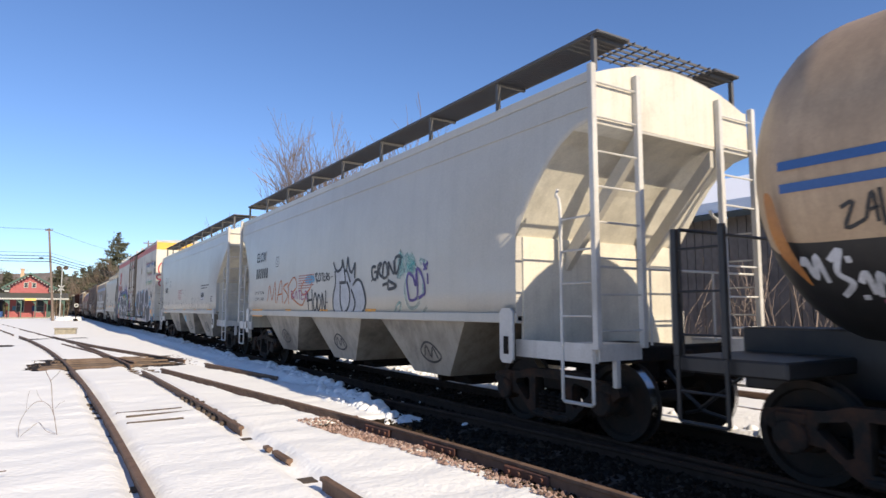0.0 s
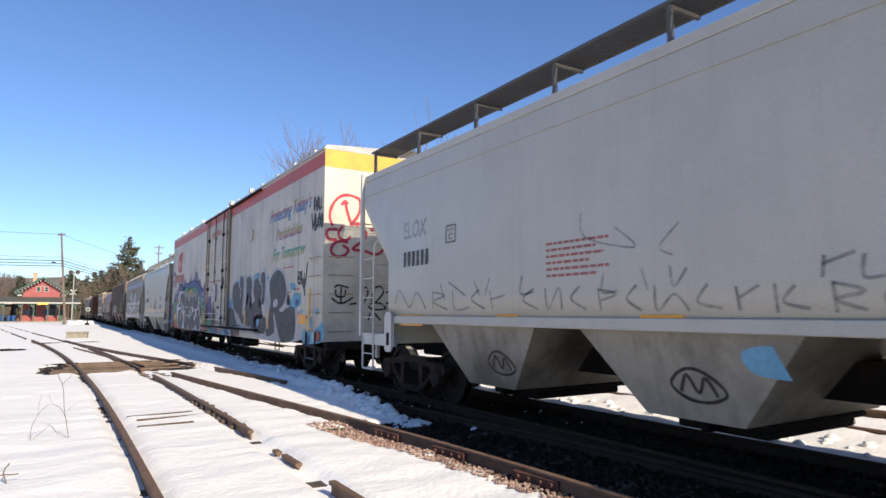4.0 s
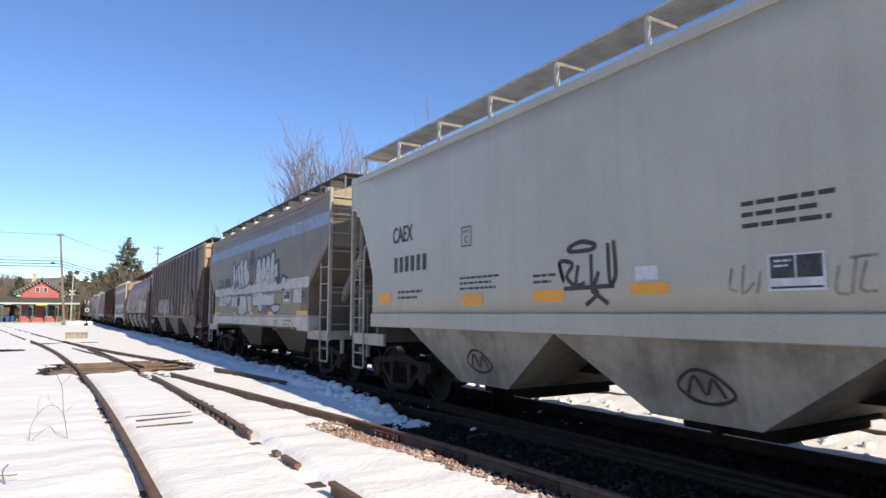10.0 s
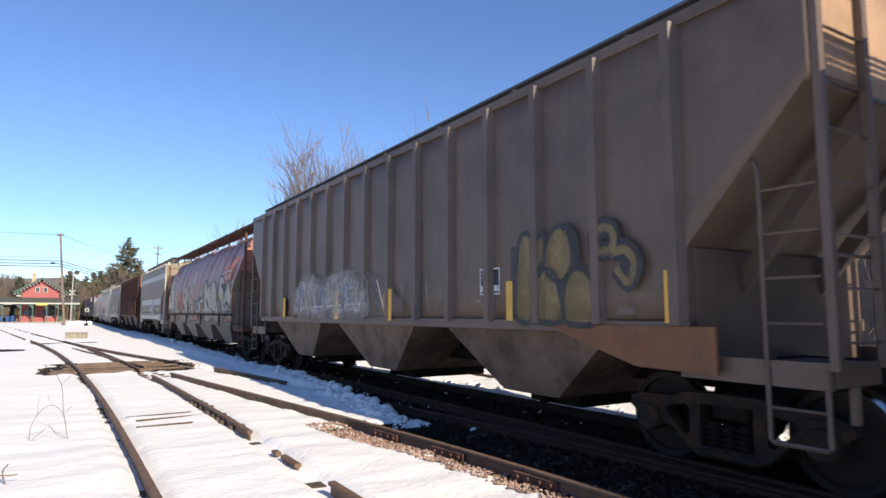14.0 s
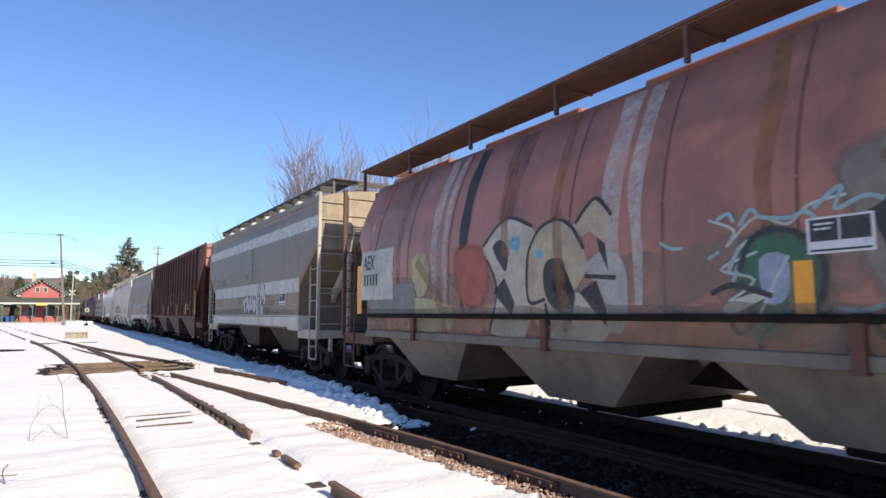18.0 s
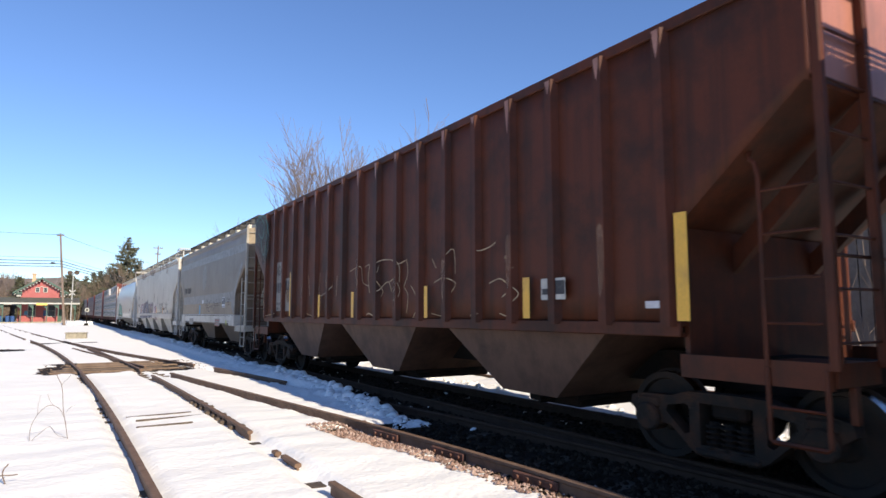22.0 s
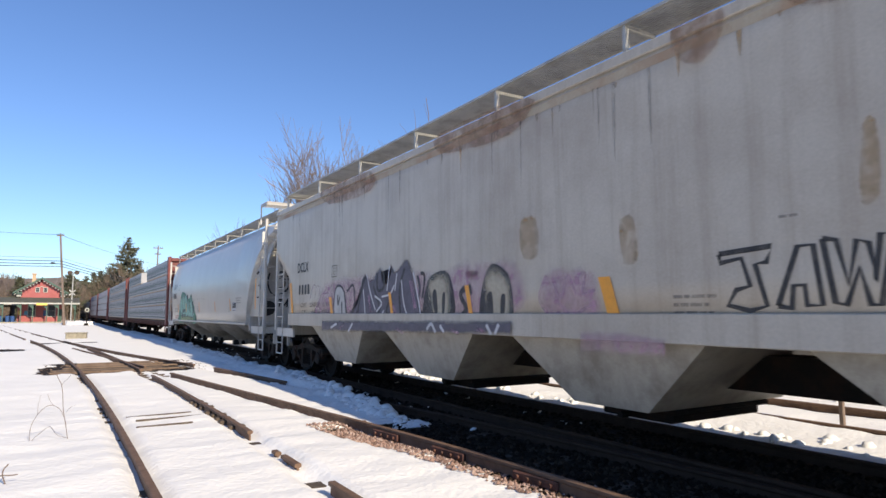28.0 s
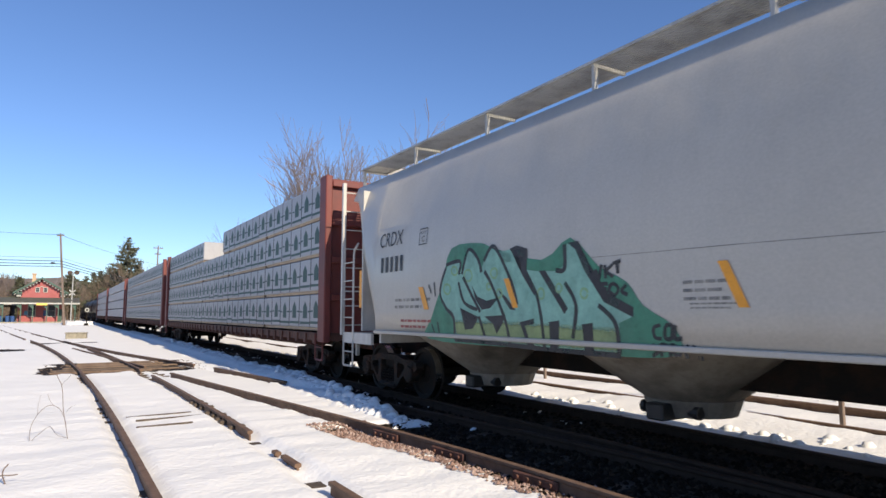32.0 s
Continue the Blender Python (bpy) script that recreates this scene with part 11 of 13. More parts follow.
s11.rect("reflective_tape", 17.85, 18.0, 1.5, 2.3, M["orange"], 0.0095, cut=0.2)
s11.stroke("graffiti", [[(6.1, 2.06), (5.62, 2.09), (5.67, 1.96), (5.77, 1.95), (5.68, 1.6), (5.83, 1.56), (6.03, 1.61), (5.95, 1.74), (5.82, 1.77), (5.89, 2.01), (6.09, 1.98), (6.1, 2.06)], [(5.59, 1.6), (5.41, 2.07), (5.29, 2.07), (5.24, 1.6), (5.36, 1.6), (5.37, 1.76), (5.46, 1.76), (5.48, 1.58), (5.59, 1.6)], [(5.22, 2.11), (5.12, 2.09), (5.05, 1.75), (4.98, 2.08), (4.9, 2.05), (4.87, 1.77), (4.82, 2.11), (4.74, 2.1), (4.84, 1.6), (4.91, 1.6), (4.97, 1.87), (5.07, 1.6), (5.15, 1.62), (5.22, 2.11)]], 0.045, spray("ink"), 0.007, k=1)
s11.stroke("graffiti", [[(3.49, 2.09), (3.61, 1.91), (3.94, 1.82), (3.93, 1.62), (3.68, 1.54)], [(3.49, 2.09), (3.45, 1.8), (3.3, 1.84), (3.2, 2.04), (3.17, 1.88), (3.09, 1.57)], [(3.45, 1.8), (3.36, 1.66), (3.62, 1.59), (3.37, 1.52), (3.3, 1.42)], [(3.76, 1.56), (3.94, 1.39), (3.97, 1.21)], [(3.35, 1.52), (3.44, 1.14)]], 0.07, spray("faint_ink"), 0.007)
data_panel(s11, 4.1, 4.56, 1.62, 1.89)
s11.lines("stencil_print", 5.55, 2.31, 0.03, [0.16], spray("faint_ink"))
s11.lines("stencil_print", 4.06, 2.11, 0.03, [0.77, 0.62, 0.71], spray("faint_ink"))
s11.lines("stencil_print", 6.6, 1.68, 0.04, [0.47, 0.38, 0.43, 0.33], spray("faint_ink"))
s11.lines("stencil_print", 3.54, 2.04, 0.03, [0.7, 0.56], spray("faint_ink"))
s11.rect("label", 2.62, 3.05, 1.58, 1.73, spray("patch_blue"), 0.005)
s11.lines("stencil_print", 3.03, 1.66, 0.04, [0.39, 0.31], spray("ink"))
s11.lines("stencil_print", 4.67, 2.13, 0.03, [0.29], spray("ink"))
s11.rect("reflective_tape", 4.6, 4.76, 1.5, 1.94, M["orange"], 0.008)
s11.rect("eave_band", 0.05, L11 - 0.05, 4.02, 4.12, M["tan_band_light"], 0.003)
s11.streaks("grime_stain", 1.0, L11 - 1, 4.02, 26, 1.0, 0.03, spray("grime_streak"), 6)
s11.streaks("rust_stain", 4.0, 14.0, 4.02, 12, 0.5, 0.04, spray("rust_fade"), 7)
s11.rect("reflective_tape", 7.25, 7.42, 1.48, 1.93, M["orange"], 0.008, cut=0.14)
s11.stroke("graffiti", [[(8.3, 1.96), (8.16, 1.72), (8.03, 1.97), (7.9, 1.74)], [(7.87, 1.96), (7.76, 1.98), (7.79, 1.76), (7.61, 1.8)], [(8.25, 1.72), (8, 1.52), (7.78, 1.59), (7.59, 1.66)], [(8.4, 1.99), (8.54, 1.73), (8.36, 1.51)]], 0.05, spray("lilac_fade"), 0.0055)
s11.soft("graffiti", [(8.47, 1.94), (8.15, 2.03), (7.65, 1.97), (7.57, 1.7), (7.63, 1.52), (8.36, 1.49)], "lilac_fade", 0.0044, k=3, feather=0.14)
s11.soft("graffiti", [(7.79, 1.32), (7.22, 1.34), (6.67, 1.28), (6.68, 1.14), (7.8, 1.13)], "lilac_fade", 0.0576, k=1, feather=0.06)
s11.soft("rust_patch", [(5.46, 4.45), (4.91, 4.37), (4.9, 3.92), (5.16, 3.9), (5.41, 4.07)], "rust_streak", 0.0385, k=3, feather=0.06)
s11.soft("rust_patch", [(4.07, 4.39), (3.08, 4.31), (3.06, 3.97), (3.57, 3.99), (4.05, 4.12)], "rust_streak", 0.0385, k=3, feather=0.06)
s11.soft("rust_patch", [(3.77, 4.01), (3.06, 3.97), (3.11, 3.72), (3.45, 3.64), (3.71, 3.75)], "rust_streak", 0.0385, k=3, feather=0.06)
s11.soft("rust_patch", [(10.84, 4.38), (8.65, 4.31), (8.71, 3.95), (9.37, 3.83), (10.83, 3.98)], "rust_streak", 0.0385, k=3, feather=0.06)
s11.soft("rust_patch", [(6.5, 4.31), (5.91, 4.29), (5.96, 3.93), (6.23, 3.8), (6.48, 3.98)], "rust_streak", 0.0385, k=3, feather=0.06)
s11.soft("rust_patch", [(15.99, 4.33), (13.39, 4.29), (13.36, 3.82), (15.47, 3.88)], "rust_streak", 0.0385, k=3, feather=0.06)
s11.soft("rust_patch", [(4.54, 4.41), (4.07, 4.42), (4.06, 4.17), (4.46, 4.18)], "rust_streak", 0.0385, k=3, feather=0.06)
s11.soft("rust_patch", [(4.91, 2.93), (4.78, 2.94), (4.78, 2.39), (4.95, 2.34)], "rust_fade", 0.0045, k=3, feather=0.08)
s11.soft("rust_patch", [(2.71, 3.04), (2.64, 3.02), (2.64, 2.26), (2.73, 2.27)], "rust_fade", 0.0045, k=3, feather=0.08)
s11.soft("rust_patch", [(8.93, 2.73), (8.54, 2.74), (8.5, 2.22), (8.89, 2.2)], "rust_fade", 0.0045, k=3, feather=0.08)
s11.soft("rust_patch", [(7.27, 2.53), (7.02, 2.54), (6.98, 2.06), (7.23, 2.03)], "rust_fade", 0.0045, k=3, feather=0.08)
s11.text("lettering", 17.31, 1.69, 0.1, 0.4, "LD LMT", spray("ink"))
s11.text("lettering", 16.69, 1.69, 0.1, 0.62, "223400 LBS", spray("ink"))
s11.text("lettering", 17.25, 1.53, 0.09, 0.34, "LT WT", spray("ink"))
s11.text("lettering", 16.59, 1.55, 0.07, 0.57, "62600 LBS", spray("ink"))
s11.text("lettering", 15.91, 1.7, 0.09, 0.55, "101300 KG", spray("ink"))
s11.text("lettering", 15.91, 1.56, 0.08, 0.56, "28400 KG", spray("ink"))
s11.stroke("graffiti", [[(16.69, 1.85), (16.46, 2.18), (16.26, 2.11), (16.37, 1.9)], [(16.2, 2.16), (16.04, 2.12), (16.11, 1.94)], [(16.03, 1.83), (15.9, 1.97), (15.46, 1.99)]], 0.03, spray("lilac_fade"), 0.0065)
# graffiti and round ports on the end wall of the bellied hopper
e12 = EndFace(c12, -L12 / 2 + 0.7)
e12.stroke("graffiti", [[(-1.57, 2.7), (-1.49, 2.79), (-1.31, 2.75), (-1.36, 2.43), (-1.51, 2.37), (-1.33, 2.33), (-1.41, 2.07), (-1.56, 2.01)], [(-1.19, 2.76), (-1.24, 2.44), (-1.11, 2.13), (-0.87, 2.12), (-0.61, 2.32), (-0.63, 2.65), (-0.83, 2.8), (-1, 2.73)], [(-0.96, 2.57), (-0.76, 2.64), (-0.73, 2.37), (-0.94, 2.3)], [(-0.54, 2.8), (-0.45, 2.92), (-0.19, 2.83), (-0.31, 2.28), (-0.45, 2.14)], [(-0.14, 2.84), (-0.05, 2.9), (0.22, 2.75), (0.35, 2.56), (0.23, 2.26), (-0.1, 2.15), (-0.23, 2.29)], [(-0.07, 2.64), (0.11, 2.54), (0, 2.3)]], 0.05, spray("ink"), 0.006)
e12.stroke("graffiti", [[(-0.96, 1.9), (-0.84, 1.96), (-0.89, 1.72)], [(-0.8, 1.99), (-0.73, 1.78), (-0.59, 2), (-0.65, 1.72)], [(-0.51, 2), (-0.43, 1.78)], [(-0.33, 2.06), (-0.2, 2.01), (-0.19, 1.84), (-0.35, 1.78)]], 0.05, spray("ink"), 0.006)
e12.blob("end_port", [(-1.22, 1.92), (-1.03, 1.85), (-0.99, 1.69), (-1.06, 1.54), (-1.24, 1.47), (-1.42, 1.54), (-1.46, 1.69), (-1.39, 1.84)], M["black"], 0.004)
e12.blob("end_port", [(0.13, 1.96), (0.3, 1.9), (0.35, 1.74), (0.27, 1.58), (0.1, 1.51), (-0.07, 1.57), (-0.11, 1.73), (-0.03, 1.89)], M["black"], 0.004)
# marks and graffiti on the clean bellied hopper
s12.text("reporting_mark", 16.24, 2.72, 0.26, 0.87, "CRDX", spray("ink"), lift=0.0105)
s12.bars("reporting_mark", 16.15, 2.26, 0.27, "#####", spray("ink"), 0.674)
plate_box(s12, 14.52, 14.78, 2.64, 2.91, spray("ink"))
s12.lines("stencil_print", 15.6, 1.74, 0.06, [1.2, 0.93], spray("faint_ink"))
s12.lines("stencil_print", 15.39, 1.4, 0.05, [1, 0.83], spray("red_small"))
s12.lines("stencil_print", 9.77, 1.81, 0.04, [0.52, 0.42, 0.48], spray("faint_ink"))
s12.lines("stencil_print", 9.7, 1.62, 0.02, [0.51, 0.41], spray("faint_ink"))
s12.blob("graffiti", [(14.47, 1.15), (14.35, 1.5), (14.02, 2.01), (13.78, 2.5), (13.05, 2.51), (12.72, 2.41), (11.75, 2.18), (11.25, 2.4), (10.83, 2.05), (10.44, 1.86), (10.24, 1.62), (9.88, 1.41), (9.86, 1.16), (10.55, 1.1), (12.43, 1.11)], spray("spray_dkgreen2"), 0.005, k=3)
s12.blob("graffiti", [(14.04, 2.01), (13.96, 2.17), (13.83, 2.27), (13.55, 2.29), (13.49, 2.13), (13.43, 2.29), (13.32, 2.44), (13.1, 2.3), (13.01, 2.12), (12.93, 2.28), (12.78, 2.42), (12.64, 2.35), (12.34, 1.94), (12.35, 2.36), (12.03, 2.32), (12.05, 2.08), (11.84, 2.05), (11.48, 2.03), (11.35, 2.09), (11.34, 2.33), (11.14, 2.34), (10.97, 2.06), (10.71, 1.75), (10.36, 1.59), (10.37, 1.51), (10.56, 1.44), (10.55, 1.12), (11.68, 1.12), (12.94, 1.15), (13.7, 1.17), (13.73, 1.5), (13.96, 1.62), (14.09, 1.84)], spray("mint"), 0.0062, k=1)
s12.soft("graffiti", [(13.69, 1.43), (12.43, 1.42), (10.57, 1.38), (10.55, 1.14), (11.68, 1.15), (12.94, 1.18), (13.64, 1.2)], "mint_yellow", 0.0068, k=1, feather=0.06)
s12.blob("graffiti", [(13.24, 1.93), (13.1, 1.77), (12.89, 1.71), (12.61, 1.75), (12.81, 1.61), (13.01, 1.59), (13.16, 1.74)], spray("spray_black"), 0.0078, k=1)
s12.blob("graffiti", [(12.65, 1.87), (12.44, 1.74), (12.26, 1.58), (12.38, 1.59)], spray("spray_black"), 0.0078, k=1)
s12.blob("graffiti", [(12.95, 1.5), (12.47, 1.52), (12.55, 1.4), (12.68, 1.27), (12.75, 1.4)], spray("spray_black"), 0.0078, k=1)
s12.blob("graffiti", [(12.37, 2.37), (12.22, 2.4), (12.01, 2.34), (12.03, 2.08), (11.82, 1.78), (11.9, 1.76), (12.12, 2.02), (12.16, 2.25), (12.33, 2.33)], spray("spray_black"), 0.0078, k=1)
s12.blob("graffiti", [(12.19, 1.43), (11.91, 1.48), (11.91, 1.41), (12.09, 1.39), (12.01, 1.22), (11.9, 1.15), (12.05, 1.15)], spray("spray_black"), 0.0078, k=1)
s12.blob("graffiti", [(11.8, 2.05), (11.68, 2.05), (11.31, 1.6), (11.37, 1.53)], spray("spray_black"), 0.0078, k=1)
s12.blob("graffiti", [(11.64, 1.44), (11.46, 1.46), (11.48, 1.15), (11.63, 1.13)], spray("spray_black"), 0.0078, k=1)
s12.blob("graffiti", [(11.1, 1.42), (10.93, 1.44), (10.93, 1.13), (11.07, 1.14)], spray("spray_black"), 0.0078, k=1)
s12.blob("graffiti", [(13.55, 1.62), (13.37, 1.38), (13.08, 1.49), (13.23, 1.33), (13.43, 1.31)], spray("spray_black"), 0.0078, k=1)
s12.blob("graffiti", [(11.29, 2.34), (11.12, 2.35), (10.94, 2.06), (10.69, 1.75), (10.36, 1.6), (10.37, 1.5), (10.76, 1.66), (11.04, 2.02), (11.17, 2.26)], spray("spray_black"), 0.0078, k=1)
s12.stroke("graffiti", [[(13.92, 2.22), (14.05, 2.01), (14.09, 1.82), (13.93, 1.62), (13.73, 1.48), (13.7, 1.16)], [(13.92, 2.26), (13.54, 2.29), (13.57, 2.1)], [(13.58, 1.99), (13.44, 1.7), (13.11, 1.59)], [(13.49, 2.1), (13.32, 2.44), (13.09, 2.3), (13.0, 2.1)], [(13.46, 2.06), (13.25, 1.8), (13.04, 1.56)], [(12.94, 2.25), (12.77, 2.43), (12.62, 2.35), (12.34, 1.94), (12.23, 1.65)], [(12.93, 2.11), (12.78, 1.94), (12.59, 1.64), (12.47, 1.42), (12.39, 1.13)], [(11.34, 2.33), (11.35, 2.05), (11.5, 2.04)], [(13.08, 1.5), (12.91, 1.15)], [(11.85, 1.78), (11.78, 1.51), (11.73, 1.13)], [(11.35, 1.89), (11.18, 1.63), (11.25, 1.26)], [(10.84, 1.63), (10.61, 1.44), (10.57, 1.12)], [(13.7, 1.16), (12.81, 1.15), (11.68, 1.12), (10.55, 1.11)]], 0.055, spray("spray_black"), 0.0082)
s12.stroke("graffiti", [[(13.8, 1.9), (13.85, 1.83), (13.94, 1.84), (13.99, 1.9), (13.94, 1.97), (13.85, 1.96), (13.8, 1.9)], [(13.23, 2.07), (13.28, 2.0), (13.38, 2.0), (13.43, 2.08), (13.38, 2.15), (13.28, 2.14), (13.23, 2.07)], [(13.61, 2.15), (13.65, 2.1), (13.73, 2.11), (13.77, 2.16), (13.73, 2.22), (13.65, 2.21), (13.61, 2.15)], [(12.64, 2.07), (12.68, 2.01), (12.75, 2.02), (12.79, 2.08), (12.75, 2.13), (12.67, 2.13), (12.64, 2.07)], [(12.54, 1.8), (12.58, 1.75), (12.64, 1.75), (12.67, 1.8), (12.63, 1.85), (12.57, 1.85), (12.54, 1.8)], [(11.71, 1.77), (11.74, 1.72), (11.8, 1.72), (11.83, 1.78), (11.8, 1.83), (11.74, 1.83), (11.71, 1.77)], [(12.78, 1.89), (12.81, 1.86), (12.86, 1.86), (12.88, 1.9), (12.86, 1.94), (12.8, 1.93), (12.78, 1.89)], [(10.99, 1.75), (11.02, 1.71), (11.07, 1.71), (11.1, 1.76), (11.07, 1.81), (11.01, 1.8), (10.99, 1.76)], [(11.4, 1.83), (11.43, 1.79), (11.48, 1.79), (11.5, 1.83), (11.47, 1.88), (11.42, 1.87), (11.4, 1.83)]], 0.03, spray("mint_ring"), 0.0074)
s12.stroke("graffiti", [[(10.95, 2.06), (10.92, 1.91), (10.86, 2), (10.82, 1.9), (10.78, 2.06)], [(10.73, 2.05), (10.72, 1.91)], [(10.73, 1.98), (10.62, 2.05)], [(10.7, 1.97), (10.61, 1.92)], [(10.62, 2.06), (10.51, 2.08)], [(10.56, 2.07), (10.55, 1.95)], [(10.77, 1.72), (10.79, 1.84), (10.69, 1.85)], [(10.79, 1.79), (10.71, 1.8)], [(10.63, 1.85), (10.68, 1.78), (10.6, 1.73), (10.55, 1.8), (10.63, 1.85)], [(10.44, 1.83), (10.51, 1.77), (10.43, 1.73)]], 0.04, spray("spray_black"), 0.0092)
s12.stroke("graffiti", [[(10.04, 1.43), (10.12, 1.4), (10.11, 1.31), (10.03, 1.3)], [(9.98, 1.42), (9.99, 1.31), (9.92, 1.31), (9.91, 1.42), (9.98, 1.42)], [(9.87, 1.43), (9.88, 1.31), (9.8, 1.31)], [(10.12, 1.24), (10.17, 1.21), (10.08, 1.18), (10.15, 1.13)], [(10.04, 1.13), (10.05, 1.24), (9.97, 1.23), (10.03, 1.18)], [(9.94, 1.13), (9.93, 1.24), (9.87, 1.22), (9.91, 1.19), (9.86, 1.14)], [(9.84, 1.14), (9.8, 1.23), (9.75, 1.13)], [(9.76, 1.25), (9.71, 1.2), (9.67, 1.25)], [(9.64, 1.14), (9.63, 1.14)], [(9.61, 1.14), (9.59, 1.14)]], 0.04, spray("spray_black"), 0.0092)
s12.stroke("graffiti", [[(14.44, 1.98), (14.36, 1.85)], [(14.27, 2.02), (14.24, 1.8)], [(14.35, 1.37), (14.27, 1.24)], [(14.18, 1.41), (14.13, 1.24)]], 0.03, spray("ink"), 0.0093)
s12.stroke("seam", [[(11.35, 2.15), (9.24, 2.13), (8.08, 2.11)]], 0.008, spray("faint_ink"), 0.003, k=1)
s12.rect("reflective_tape", 9.12, 9.22, 1.59, 2, M["orange"], 0.0095, cut=0.18)
s12.rect("reflective_tape", 14.44, 14.59, 1.6, 1.96, M["orange"], 0.0095, cut=0.18)
s12.rect("reflective_tape", 12.21, 12.32, 1.61, 1.99, M["orange"], 0.0095, cut=0.18)
s12.rect("reflective_tape", 16.98, 17.09, 1.65, 2.36, M["orange"], 0.0095)
s12.rect("reflective_tape", 3.67, 3.76, 1.63, 2.04, M["orange"], 0.0095, cut=0.18)
s12.rect("reflective_tape", 6.07, 6.16, 1.6, 1.98, M["orange"], 0.0095, cut=0.18)
data_panel(s12, 2.94, 3.45, 1.61, 1.91)
s12.lines("stencil_print", 4.04, 1.71, 0.03, [0.28, 0.22, 0.26], spray("faint_ink"))
s12.lines("stencil_print", 2.96, 2.02, 0.04, [0.69, 0.55, 0.63], spray("faint_ink"))
s12.rect("reflective_tape", 0.51, 0.61, 1.67, 2.57, M["orange"], 0.02)
# stencils sprayed on the hopper bays
def bay_mark(car, L, ys, zt, wt):
    face = Side(car, lambda z: 1.22 + (z - 0.5) / (zt - 0.5) * (wt - 1.22), -L / 2)
    for y in ys:
        face.stroke("bay_stencil", [[(y + 0.3, 0.85), (y + 0.12, 1.0), (y - 0.1, 0.98), (y - 0.3, 0.8), (y - 0.1, 0.7), (y + 0.15, 0.72), (y + 0.3, 0.85)],
                                    [(y + 0.2, 0.78), (y + 0.1, 0.95), (y, 0.78), (y - 0.1, 0.93), (y - 0.2, 0.76)]], 0.035, spray("ink"), 0.01)
bay_mark(c1, L1, (3.75, 7.4, 10.9), 1.36, 1.47)
bay_mark(c2, L2, (3.75, 7.0, 10.1), 1.36, 1.47)
bay_mark(c4, L4, (3.9, 7.6), 1.3, 1.46)



# ---------------------------------------------------------------- surroundings: depot and street


def window(parent, x0, x1, y, z0, z1, frame_mat, bars=1):
    """A sash window set in a wall that faces -y: pane behind, frame proud."""
    part("pane", boxes((x0, x1, y - 0.01, y + 0.02, z0, z1)), M["glass"], parent)
    t = 0.09
    bm = boxes((x0 - t, x1 + t, y - 0.07, y - 0.012, z1, z1 + t), (x0 - t, x1 + t, y - 0.1, y - 0.012, z0 - t, z0), (x0 - t, x0, y - 0.07, y - 0.012, z0, z1), (x1, x1 + t, y - 0.07, y - 0.012, z0, z1))
    for i in range(bars):
        z = z0 + (z1 - z0) * (i + 1) / (bars + 1)
        box(bm, x0, x1, y - 0.05, y - 0.012, z - 0.025, z + 0.025)
    part("window_frame", bm, frame_mat, parent)


